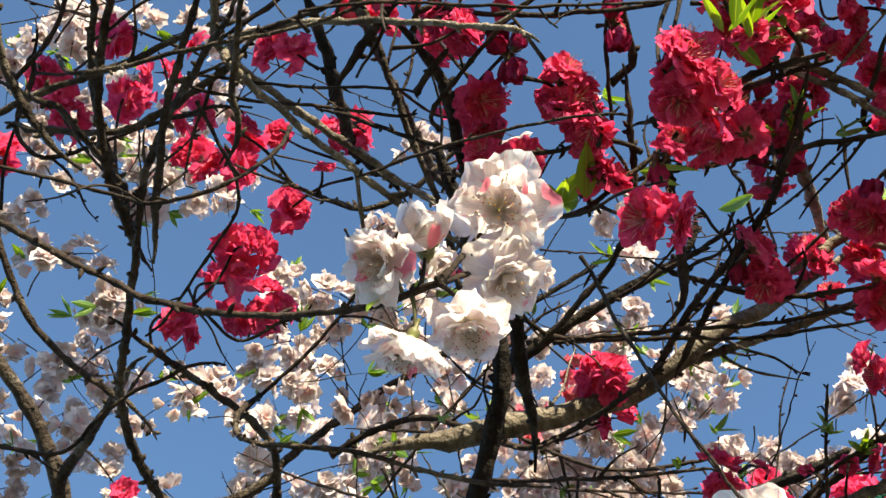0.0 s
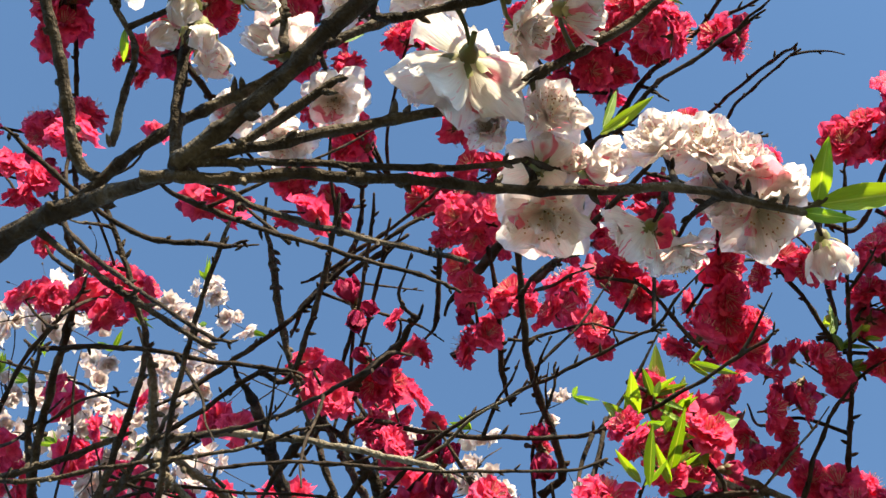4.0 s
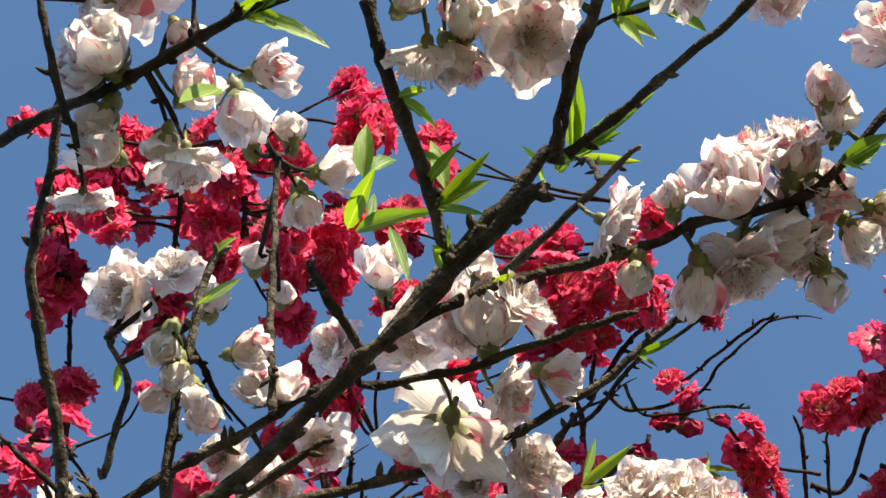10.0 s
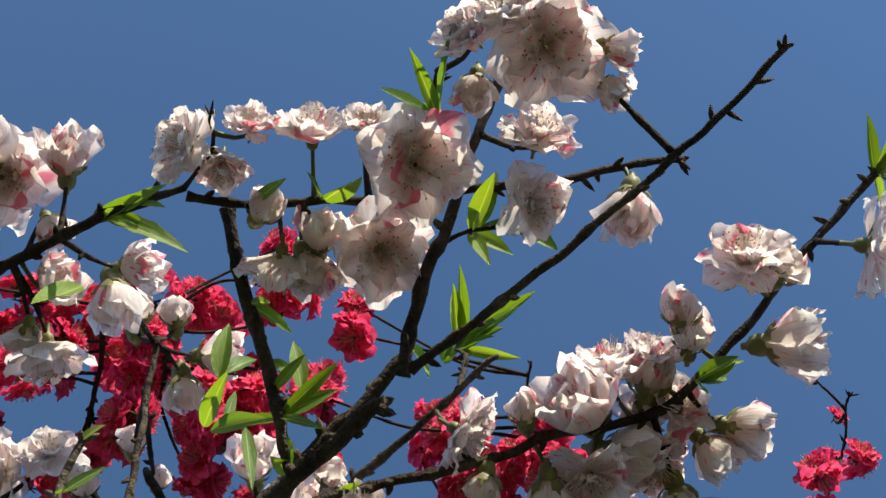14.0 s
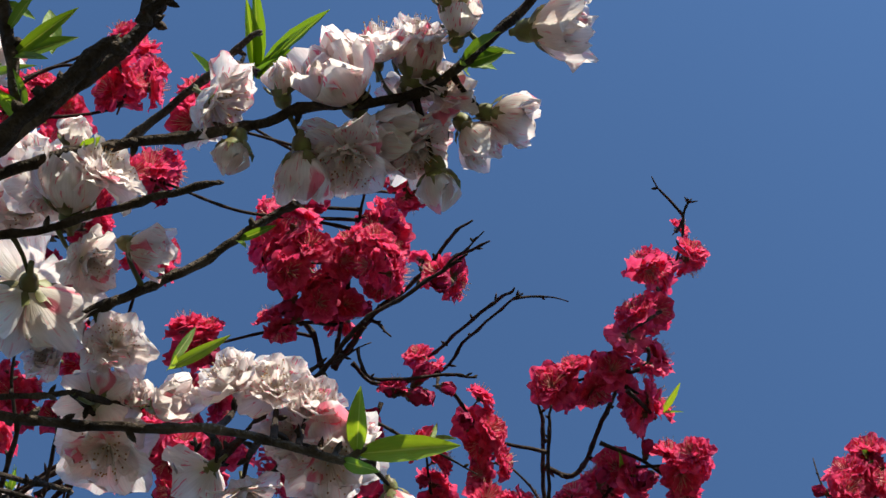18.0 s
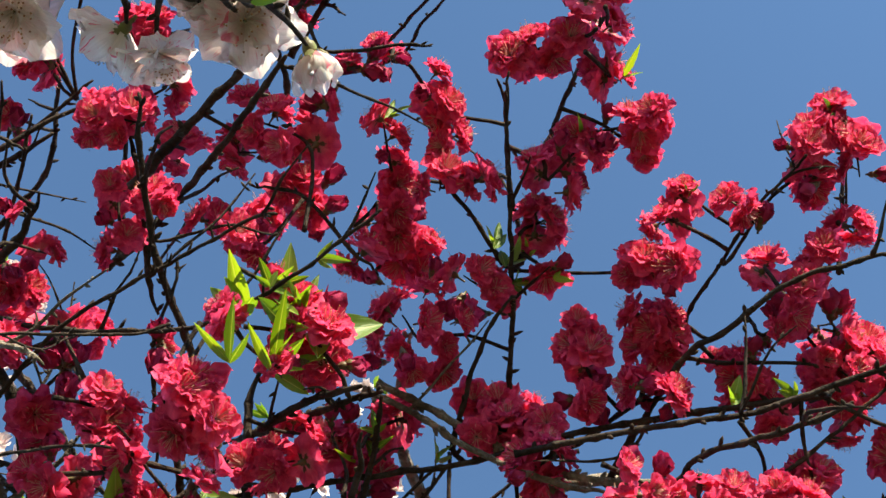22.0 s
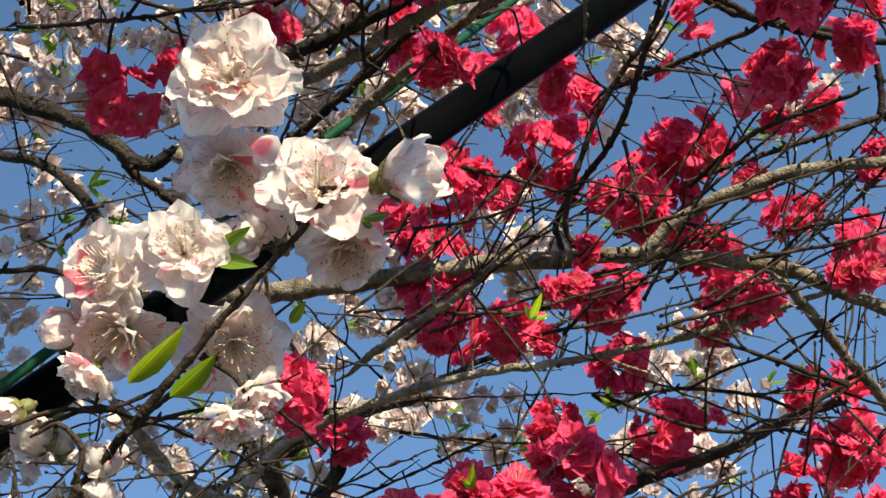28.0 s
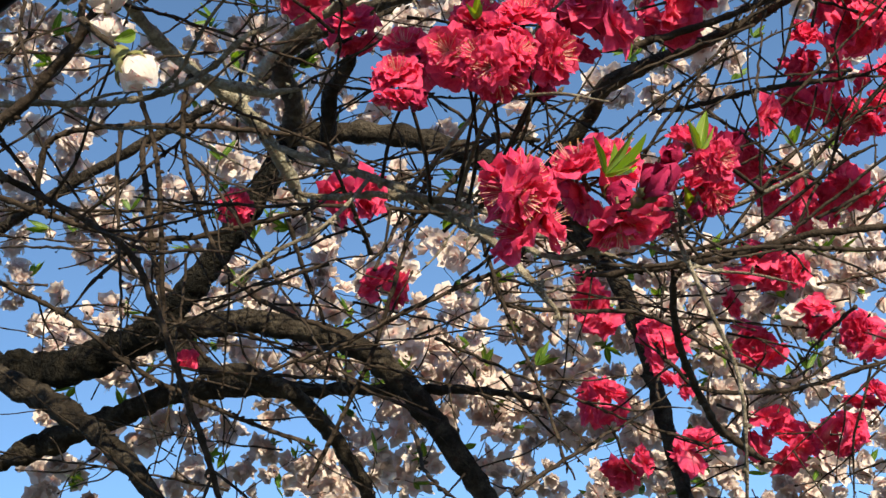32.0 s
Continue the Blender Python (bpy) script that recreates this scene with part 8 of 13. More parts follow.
def wands(start, end, along, up, back, count, seed, flowers):
    """Long straight young shoots that rise side by side from a limb, some with a spray of crimson flowers."""
    start, end, along, up, back = (Vector(p) for p in (start, end, along, up, back))
    for k in range(count):
        rng = random.Random(seed + k)
        foot = start.lerp(end, (k + rng.random()) / count) + up * rng.uniform(-0.06, 0.05) + back * rng.uniform(-0.12, 0.16)
        way = along * rng.uniform(0.07, 0.26) + up * rng.uniform(0.03, 0.20) + back * rng.uniform(-0.06, 0.06)
        bow = Vector((rng.gauss(0, 0.006), rng.gauss(0, 0.006), rng.gauss(0, 0.006)))
        branch(crimson_tree, "twig", rng.uniform(0.0014, 0.0021), 0.0009, foot, foot + way * 0.5 + bow, foot + way, extra=2, seed=seed + k, reach=0.05)
        if k < flowers:
            at = foot + way * rng.uniform(0.45, 0.95)
            red(rng.uniform(0.030, 0.044), 0.0340, at, at + way.normalized() * rng.uniform(0.012, 0.03), seed + 100 + k)


wands((0.290, 0.971, 2.428), (0.769, 0.913, 2.392), (0.989, -0.054, -0.135), (0.054, -0.729, 0.683), (0.135, 0.683, 0.718), 24, 3300, 0)
wands((0.318, 1.194, 2.154), (0.744, 1.162, 2.117), (0.988, -0.031, -0.151), (0.108, -0.559, 0.822), (0.110, 0.829, 0.549), 20, 3500, 0)
wands((0.290, 0.971, 2.428), (0.769, 0.913, 2.392), (0.989, -0.054, -0.135), (0.054, -0.729, 0.683), (0.135, 0.683, 0.718), 9, 3700, 9)


far_red = Mass([FORMS["red", "far", k] for k in range(6)])
far_red.spray(0.0459, 0.0367, (0.121, 0.535, 2.420), (0.134, 0.517, 2.385), 453, (0.133, 0.542, 2.431))
far_red.spray(0.0335, 0.0369, (0.131, 0.568, 2.408), (0.139, 0.566, 2.405), 454, (0.105, 0.554, 2.384))
far_red.spray(0.0382, 0.0354, (0.221, 0.614, 2.368), (0.208, 0.578, 2.349), 455, (0.240, 0.614, 2.334))
far_red.spray(0.0422, 0.0353, (0.161, 0.613, 2.336), (0.155, 0.641, 2.354), 456, (0.158, 0.564, 2.321))
far_red.spray(0.0519, 0.0365, (0.102, 0.650, 2.359), (0.120, 0.652, 2.341), 457, (0.109, 0.618, 2.400))
far_red.spray(0.0164, 0.0361, (0.238, 0.582, 2.364), (0.240, 0.561, 2.331), 458, (0.223, 0.575, 2.346))
far_red.spray(0.0147, 0.0360, (0.276, 0.573, 2.344), (0.273, 0.582, 2.358), 459, (0.280, 0.572, 2.323))
far_red.spray(0.0182, 0.0355, (0.304, 0.569, 2.346), (0.311, 0.582, 2.366), 460, (0.295, 0.580, 2.310))
far_red.spray(0.0243, 0.0346, (0.321, 0.550, 2.324), (0.332, 0.569, 2.354), 461, (0.331, 0.557, 2.325))
far_red.spray(0.0271, 0.0362, (0.327, 0.520, 2.385), (0.325, 0.502, 2.393), 462, (0.339, 0.517, 2.320))
far_red.spray(0.0343, 0.0356, (0.394, 0.498, 2.332), (0.389, 0.528, 2.355), 463, (0.395, 0.513, 2.303))
far_red.spray(0.0443, 0.0339, (0.474, 0.475, 2.294), (0.462, 0.482, 2.321), 464, (0.459, 0.440, 2.284))
far_red.spray(0.0426, 0.0357, (0.330, 0.609, 2.327), (0.344, 0.630, 2.330), 465, (0.303, 0.597, 2.283))
far_red.spray(0.0553, 0.0399, (0.450, 0.767, 2.532), (0.482, 0.813, 2.560), 466, (0.354, 0.556, 2.295))
far_red.spray(0.0249, 0.0332, (0.574, 0.435, 2.310), (0.585, 0.440, 2.320), 467, (0.583, 0.484, 2.222))
far_red.spray(0.0369, 0.0342, (0.596, 0.412, 2.320), (0.597, 0.423, 2.342), 468, (0.571, 0.471, 2.201))
far_red.spray(0.0447, 0.0342, (0.554, 0.536, 2.254), (0.551, 0.534, 2.294), 469, (0.576, 0.495, 2.252))
far_red.spray(0.0332, 0.0344, (0.509, 0.563, 2.293), (0.500, 0.563, 2.293), 470, (0.517, 0.557, 2.299))
far_red.spray(0.0324, 0.0335, (0.598, 0.488, 2.292), (0.619, 0.502, 2.318), 471, (0.568, 0.557, 2.271))
far_red.spray(0.0220, 0.0333, (0.582, 0.533, 2.264), (0.597, 0.545, 2.284), 472, (0.597, 0.499, 2.247))
far_red.spray(0.0347, 0.0347, (0.613, 0.580, 2.280), (0.615, 0.571, 2.267), 473, (0.610, 0.582, 2.274))
far_red.spray(0.0415, 0.0348, (0.563, 0.600, 2.279), (0.558, 0.578, 2.249), 474, (0.584, 0.599, 2.324))
far_red.spray(0.0422, 0.0338, (0.435, 0.456, 2.320), (0.437, 0.447, 2.337), 475, (0.438, 0.442, 2.293))
far_red.spray(0.0268, 0.0337, (0.026, 0.446, 2.386), (0.027, 0.457, 2.408), 476, (0.016, 0.441, 2.386))
far_red.spray(0.0650, 0.0552, (0.557, 0.942, 2.641), (0.549, 0.943, 2.691), 480, (0.565, 0.880, 2.609))
far_red.spray(0.1027, 0.0593, (0.533, 1.066, 2.733), (0.565, 1.099, 2.738), 481)
far_red.spray(0.0778, 0.0591, (0.411, 1.080, 2.737), (0.453, 1.152, 2.750), 482)
far_red.spray(0.0651, 0.0552, (0.453, 1.040, 2.635), (0.469, 1.051, 2.645), 483, (0.508, 0.977, 2.534))
far_red.spray(0.0797, 0.0605, (0.427, 1.173, 2.650), (0.419, 1.209, 2.684), 484, (0.420, 1.207, 2.510))
far_red.spray(0.1072, 0.0573, (0.645, 1.048, 2.595), (0.630, 1.066, 2.651), 485, (0.636, 0.946, 2.535))
far_red.spray(0.0898, 0.0563, (0.682, 0.995, 2.665), (0.702, 1.018, 2.652), 486, (0.676, 0.933, 2.538))
far_red.spray(0.0886, 0.0609, (0.803, 1.022, 2.772), (0.896, 1.065, 2.797), 487)
far_red.spray(0.0541, 0.0558, (0.782, 1.054, 2.584), (0.808, 1.079, 2.607), 488, (0.740, 0.913, 2.543))
far_red.spray(0.0466, 0.0580, (0.829, 1.066, 2.601), (0.832, 1.087, 2.622), 489, (0.780, 0.900, 2.546))
far_red.spray(0.0708, 0.0601, (0.723, 1.122, 2.609), (0.730, 1.166, 2.649), 490, (0.650, 1.075, 2.440))
far_red.spray(0.0382, 0.0551, (0.654, 0.911, 2.675), (0.651, 0.921, 2.687), 491, (0.583, 0.864, 2.601))
far_red.spray(0.0786, 0.0597, (0.944, 1.191, 2.639), (0.906, 1.157, 2.611), 492, (0.911, 1.316, 2.511))
far_red.spray(0.0650, 0.0586, (0.882, 0.938, 2.750), (0.918, 0.967, 2.786), 493, (0.820, 0.827, 2.607))
far_red.spray(0.0769, 0.0554, (0.370, 0.919, 2.750), (0.384, 0.913, 2.741), 494)
far_red.spray(0.0758, 0.0607, (0.519, 0.948, 2.801), (0.517, 0.983, 2.849), 495)
far_red.spray(0.0473, 0.0568, (0.457, 0.935, 2.724), (0.453, 0.957, 2.752), 496, (0.565, 0.880, 2.609))
far_red.spray(0.0629, 0.0567, (0.875, 0.878, 2.736), (0.902, 0.896, 2.759), 497, (0.820, 0.827, 2.607))
far_red.spray(0.0920, 0.0632, (0.611, 1.252, 2.672), (0.661, 1.311, 2.690), 498)
far_red.spray(0.0800, 0.0577, (0.744, 1.150, 2.546), (0.775, 1.154, 2.556), 499, (0.656, 1.070, 2.438))
far_red.spray(0.0675, 0.0608, (0.733, 1.186, 2.553), (0.737, 1.225, 2.587), 500, (0.630, 1.089, 2.445))
far_red.spray(0.0819, 0.0622, (0.433, 1.241, 2.604), (0.420, 1.271, 2.650), 501, (0.399, 1.219, 2.515))
far_red.spray(0.0834, 0.0573, (0.495, 1.195, 2.549), (0.474, 1.173, 2.558), 502, (0.471, 1.179, 2.495))
far_red.spray(0.0762, 0.0624, (0.659, 1.353, 2.619), (0.627, 1.307, 2.585), 503, (0.747, 1.475, 2.544))
far_red.spray(0.0880, 0.0604, (0.682, 1.349, 2.505), (0.654, 1.322, 2.488), 504, (0.777, 1.448, 2.538))
far_red.spray(0.0683, 0.0580, (0.232, 1.248, 2.552), (0.242, 1.238, 2.510), 505, (0.269, 1.301, 2.538))
far_red.spray(0.0614, 0.0633, (0.289, 1.355, 2.543), (0.280, 1.405, 2.580), 506, (0.255, 1.312, 2.539))
far_red.spray(0.1057, 0.0587, (0.865, 1.243, 2.448), (0.845, 1.238, 2.472), 507, (0.891, 1.196, 2.393))
far_red.spray(0.0907, 0.0595, (0.907, 1.347, 2.454), (0.866, 1.306, 2.428), 508, (0.905, 1.322, 2.513))
far_red.spray(0.0699, 0.0630, (0.567, 1.407, 2.587), (0.542, 1.367, 2.559), 509, (0.680, 1.533, 2.557))
far_red.spray(0.0701, 0.0575, (0.889, 1.083, 2.559), (0.882, 1.094, 2.570), 510, (0.831, 1.122, 2.399))
far_red.spray(0.0510, 0.0613, (0.370, 1.131, 2.683), (0.376, 1.111, 2.792), 511, (0.328, 1.044, 2.521))
far_red.spray(0.0685, 0.0617, (0.713, 1.158, 2.649), (0.710, 1.181, 2.672), 512)
far_red.spray(0.0667, 0.0524, (0.443, 0.936, 2.209), (0.453, 0.926, 2.172), 521, (0.380, 0.897, 2.365))
far_red.spray(0.0462, 0.0564, (0.239, 1.104, 2.162), (0.248, 1.065, 2.139), 522, (0.300, 1.146, 2.147))
far_red.spray(0.0417, 0.0560, (0.616, 1.044, 2.147), (0.607, 1.047, 2.150), 523, (0.623, 1.032, 2.064))
far_red.spray(0.0683, 0.0521, (0.772, 1.233, 2.320), (0.771, 1.268, 2.368), 532, (0.717, 1.196, 2.276))
far_red.spray(0.0671, 0.0565, (0.839, 1.416, 2.368), (0.803, 1.366, 2.366), 533, (0.833, 1.391, 2.530))
far_red.spray(0.0553, 0.0553, (0.881, 1.407, 2.349), (0.858, 1.389, 2.340), 534, (0.874, 1.351, 2.522))
far_red.spray(0.0525, 0.0525, (0.859, 1.318, 2.303), (0.899, 1.370, 2.331), 535, (0.891, 1.196, 2.393))
far_red.spray(0.0610, 0.0574, (0.924, 1.410, 2.405), (0.950, 1.430, 2.415), 536, (0.886, 1.339, 2.518))
far_red.spray(0.0637, 0.0536, (0.858, 1.250, 2.376), (0.862, 1.285, 2.401), 537, (0.891, 1.196, 2.393))
far_red.spray(0.0592, 0.0538, (0.745, 1.353, 2.240), (0.752, 1.404, 2.268), 538, (0.668, 1.236, 2.297))
far_red.spray(0.0682, 0.0574, (0.828, 1.505, 2.290), (0.844, 1.504, 2.287), 539)
far_red.spray(0.0393, 0.0524, (0.112, 1.395, 2.341), (0.118, 1.446, 2.369), 540, (0.110, 1.365, 2.294))
far_red.spray(0.0277, 0.0554, (0.751, 1.337, 2.516), (0.729, 1.303, 2.492), 541, (0.822, 1.403, 2.532))
far_red.spray(0.0571, 0.0586, (0.528, 1.585, 2.263), (0.553, 1.578, 2.215), 542)
far_red.spray(0.0642, 0.0541, (0.509, 1.481, 2.052), (0.512, 1.532, 2.094), 543, (0.548, 1.312, 2.031))
far_red.spray(0.0576, 0.0591, (0.739, 1.628, 2.169), (0.759, 1.609, 2.149), 544)
far_red.spray(0.0818, 0.0569, (0.773, 1.680, 2.033), (0.739, 1.626, 2.042), 545, (0.666, 1.844, 2.050))
far_red.spray(0.0651, 0.0548, (0.792, 1.568, 2.012), (0.831, 1.624, 2.026), 546)
far_red.spray(0.0523, 0.0597, (0.892, 1.675, 2.091), (0.903, 1.673, 2.088), 547)
far_red.spray(0.0414, 0.0553, (0.829, 1.466, 2.095), (0.844, 1.521, 2.118), 548, (0.764, 1.305, 1.999))
far_red.spray(0.0549, 0.0563, (0.599, 1.516, 2.147), (0.597, 1.556, 2.166), 549)
far_red.spray(0.0371, 0.0594, (0.015, 1.687, 2.286), (0.009, 1.662, 2.275), 550)
far_red.spray(0.0271, 0.0542, (0.274, 1.478, 2.253), (0.283, 1.535, 2.281), 551, (0.277, 1.389, 2.197))
far_red.spray(0.0319, 0.0375, (-0.040, 0.299, 2.609), (-0.077, 0.291, 2.598), 552, (-0.047, 0.331, 2.569))
far_red.spray(0.0518, 0.0376, (0.002, 0.309, 2.592), (0.014, 0.299, 2.561), 553, (-0.046, 0.337, 2.573))
far_red.spray(0.0255, 0.0351, (-0.107, 0.292, 2.477), (-0.129, 0.299, 2.515), 554, (-0.092, 0.298, 2.465))
far_red.spray(0.0278, 0.0384, (-0.206, 0.325, 2.612), (-0.212, 0.324, 2.609), 555)
far_red.spray(0.0356, 0.0366, (-0.258, 0.345, 2.539), (-0.258, 0.358, 2.577), 556, (-0.244, 0.383, 2.438))
far_red.spray(0.0348, 0.0357, (-0.300, 0.353, 2.509), (-0.300, 0.363, 2.534), 557, (-0.244, 0.377, 2.436))
far_red.spray(0.0280, 0.0387, (-0.236, 0.341, 2.587), (-0.247, 0.347, 2.606), 558)
far_red.spray(0.0293, 0.0356, (-0.190, 0.333, 2.467), (-0.205, 0.347, 2.506), 559, (-0.187, 0.316, 2.411))
far_red.spray(0.0404, 0.0368, (-0.192, 0.388, 2.511), (-0.204, 0.392, 2.523), 560, (-0.242, 0.413, 2.449))
far_red.spray(0.0277, 0.0383, (-0.178, 0.413, 2.562), (-0.176, 0.425, 2.591), 561, (-0.116, 0.396, 2.473))
far_red.spray(0.0254, 0.0350, (-0.158, 0.356, 2.486), (-0.157, 0.369, 2.521), 562, (-0.116, 0.396, 2.473))
far_red.spray(0.0274, 0.0378, (-0.135, 0.385, 2.556), (-0.142, 0.387, 2.560), 563, (-0.077, 0.393, 2.514))
far_red.spray(0.0355, 0.0374, (-0.065, 0.366, 2.510), (-0.090, 0.382, 2.547), 564, (-0.081, 0.369, 2.503))
far_red.spray(0.0211, 0.0352, (-0.094, 0.384, 2.478), (-0.087, 0.374, 2.454), 565, (-0.099, 0.402, 2.470))
far_red.spray(0.0424, 0.0385, (-0.137, 0.455, 2.549), (-0.130, 0.455, 2.573), 566, (-0.074, 0.410, 2.523))
far_red.spray(0.0499, 0.0363, (-0.166, 0.452, 2.477), (-0.160, 0.470, 2.514), 567, (-0.195, 0.479, 2.432))
far_red.spray(0.0517, 0.0359, (-0.138, 0.502, 2.456), (-0.155, 0.485, 2.453), 568, (-0.137, 0.495, 2.425))
far_red.spray(0.0338, 0.0386, (-0.181, 0.493, 2.496), (-0.195, 0.508, 2.527), 569, (-0.195, 0.479, 2.432))
far_red.spray(0.0212, 0.0353, (-0.207, 0.496, 2.427), (-0.195, 0.479, 2.396), 570, (-0.209, 0.483, 2.431))
far_red.spray(0.0315, 0.0371, (0.008, 0.366, 2.545), (0.045, 0.369, 2.551), 571, (-0.042, 0.351, 2.584))
far_red.spray(0.0419, 0.0381, (0.038, 0.417, 2.598), (0.027, 0.402, 2.560), 572, (-0.021, 0.420, 2.624))
far_red.spray(0.0262, 0.0350, (-0.307, 0.322, 2.502), (-0.308, 0.331, 2.525), 573, (-0.290, 0.288, 2.425))
far_red.spray(0.0276, 0.0381, (-0.374, 0.402, 2.560), (-0.360, 0.394, 2.539), 574, (-0.377, 0.480, 2.534))
far_red.spray(0.0185, 0.0371, (-0.258, 0.292, 2.535), (-0.273, 0.304, 2.575), 575, (-0.290, 0.288, 2.425))
far_red.spray(0.0337, 0.0465, (-0.332, 0.805, 2.631), (-0.321, 0.798, 2.621), 576, (-0.378, 0.755, 2.650))
far_red.spray(0.0259, 0.0346, (-0.309, 0.310, 2.488), (-0.313, 0.321, 2.518), 577, (-0.335, 0.401, 2.439))
far_red.spray(0.0362, 0.0276, (-0.233, 0.067, 2.349), (-0.216, 0.079, 2.374), 578, (-0.263, 0.066, 2.325))
far_red.spray(0.0316, 0.0281, (-0.263, 0.058, 2.360), (-0.273, 0.060, 2.366), 579, (-0.266, 0.067, 2.332))
far_red.spray(0.0252, 0.0296, (-0.196, 0.052, 2.384), (-0.209, 0.058, 2.416), 580, (-0.184, 0.076, 2.325))
far_red.spray(0.0296, 0.0269, (-0.260, 0.127, 2.287), (-0.274, 0.132, 2.303), 581, (-0.256, 0.132, 2.297))
far_red.spray(0.0276, 0.0276, (-0.212, 0.139, 2.325), (-0.199, 0.140, 2.343), 582, (-0.185, 0.145, 2.296))
far_red.spray(0.0397, 0.0288, (-0.182, 0.149, 2.359), (-0.167, 0.154, 2.391), 583, (-0.189, 0.146, 2.319))
far_red.spray(0.0278, 0.0293, (-0.098, 0.092, 2.401), (-0.119, 0.091, 2.395), 584, (-0.057, 0.110, 2.367))
far_red.spray(0.0251, 0.0304, (-0.071, 0.105, 2.426), (-0.036, 0.099, 2.399), 585, (-0.076, 0.119, 2.433))
far_red.spray(0.0375, 0.0300, (-0.044, 0.199, 2.381), (-0.027, 0.213, 2.346), 586, (-0.032, 0.204, 2.374))
far_red.spray(0.0171, 0.0285, (0.014, 0.156, 2.359), (0.010, 0.154, 2.352), 587, (0.011, 0.175, 2.358))
far_red.spray(0.0166, 0.0289, (0.021, 0.178, 2.355), (0.026, 0.188, 2.384), 588, (-0.003, 0.173, 2.311))
far_red.spray(0.0310, 0.0282, (0.009, 0.225, 2.317), (0.016, 0.231, 2.333), 589, (-0.031, 0.233, 2.306))
far_red.spray(0.0176, 0.0294, (0.039, 0.217, 2.336), (0.036, 0.224, 2.354), 590, (0.062, 0.240, 2.300))
far_red.spray(0.0143, 0.0284, (-0.199, 0.107, 2.330), (-0.210, 0.113, 2.359), 591, (-0.175, 0.111, 2.298))
far_red.spray(0.0286, 0.0381, (-0.208, 0.100, 2.657), (-0.200, 0.099, 2.652), 592, (-0.263, 0.143, 2.635))
far_red.spray(0.0256, 0.0409, (-0.408, 0.160, 2.715), (-0.415, 0.169, 2.753), 593, (-0.375, 0.129, 2.637))
far_red.spray(0.0692, 0.0461, (0.384, 0.931, 2.500), (0.372, 0.938, 2.576), 1122, (0.406, 1.023, 2.509))
far_red.spray(0.0559, 0.0497, (0.388, 1.061, 2.575), (0.366, 1.061, 2.594), 1123, (0.375, 1.031, 2.513))
far_red.spray(0.0493, 0.0493, (0.425, 1.000, 2.632), (0.456, 1.043, 2.649), 1124, (0.414, 1.021, 2.507))
far_red.spray(0.0636, 0.0463, (0.576, 0.952, 2.529), (0.610, 1.002, 2.535), 1125, (0.528, 0.933, 2.535))
far_red.spray(0.0570, 0.0507, (0.686, 0.991, 2.635), (0.654, 0.988, 2.663), 1126, (0.676, 0.933, 2.538))
far_red.spray(0.0657, 0.0478, (0.367, 1.064, 2.511), (0.382, 1.042, 2.451), 1127, (0.359, 1.036, 2.516))
far_red.spray(0.0531, 0.0472, (0.706, 1.013, 2.437), (0.664, 1.036, 2.463), 1128, (0.715, 1.027, 2.422))
far_red.spray(0.0572, 0.0509, (0.553, 1.121, 2.545), (0.598, 1.157, 2.547), 1129, (0.542, 1.141, 2.472))
far_red.spray(0.0527, 0.0527, (0.694, 1.419, 2.183), (0.766, 1.474, 2.193), 1130)
far_red.spray(0.0412, 0.0550, (0.683, 1.500, 2.173), (0.696, 1.508, 2.174), 1131)
far_red.spray(0.0567, 0.0567, (0.858, 1.468, 2.305), (0.875, 1.428, 2.261), 1132)
far_red.spray(0.0391, 0.0521, (0.580, 1.425, 2.053), (0.586, 1.449, 2.112), 1133, (0.578, 1.323, 2.004))
far_red.spray(0.0495, 0.0565, (0.736, 1.445, 2.360), (0.766, 1.472, 2.339), 1134, (0.777, 1.448, 2.538))
far_red.spray(0.0414, 0.0553, (0.793, 1.512, 2.145), (0.826, 1.567, 2.167), 1135)
far_red.spray(0.0459, 0.0525, (0.605, 1.519, 2.002), (0.624, 1.547, 2.009), 1136, (0.615, 1.352, 1.941))
far_red.spray(0.0431, 0.0574, (0.557, 1.661, 2.046), (0.558, 1.623, 2.032), 1137)
far_red.build(crimson_tree, PETAL_RED, BARK["twig"], "crimson double blossoms further up the tree")

pale_mass = Mass([FORMS["pale", "open", k] for k in range(5)])
pale_mass.cloud(0.101, 0.052, (-0.725, 0.639, 3.707), (-0.633, 0.599, 3.638), 639)
pale_mass.cloud(0.109, 0.056, (-0.802, 0.736, 3.853), (-0.786, 0.740, 3.863), 640)
pale_mass.cloud(0.119, 0.051, (-0.437, 0.847, 3.575), (-0.444, 0.944, 3.625), 641)
pale_mass.cloud(0.078, 0.054, (-0.734, 0.947, 3.632), (-0.737, 0.970, 3.683), 642)
pale_mass.cloud(0.128, 0.055, (-0.699, 1.146, 3.618), (-0.736, 1.161, 3.560), 643)
pale_mass.cloud(0.074, 0.051, (-0.734, 1.017, 3.464), (-0.690, 0.975, 3.384), 644)
pale_mass.cloud(0.078, 0.055, (-0.273, 1.067, 3.645), (-0.209, 1.075, 3.616), 645)
pale_mass.cloud(0.138, 0.054, (-0.216, 1.144, 3.551), (-0.171, 1.245, 3.583), 646)
pale_mass.cloud(0.110, 0.051, (-0.445, 1.129, 3.429), (-0.401, 1.258, 3.452), 647)
pale_mass.cloud(0.082, 0.056, (-0.620, 1.311, 3.569), (-0.602, 1.303, 3.558), 648)
pale_mass.cloud(0.099, 0.052, (-0.592, 1.294, 3.401), (-0.502, 1.294, 3.303), 649)
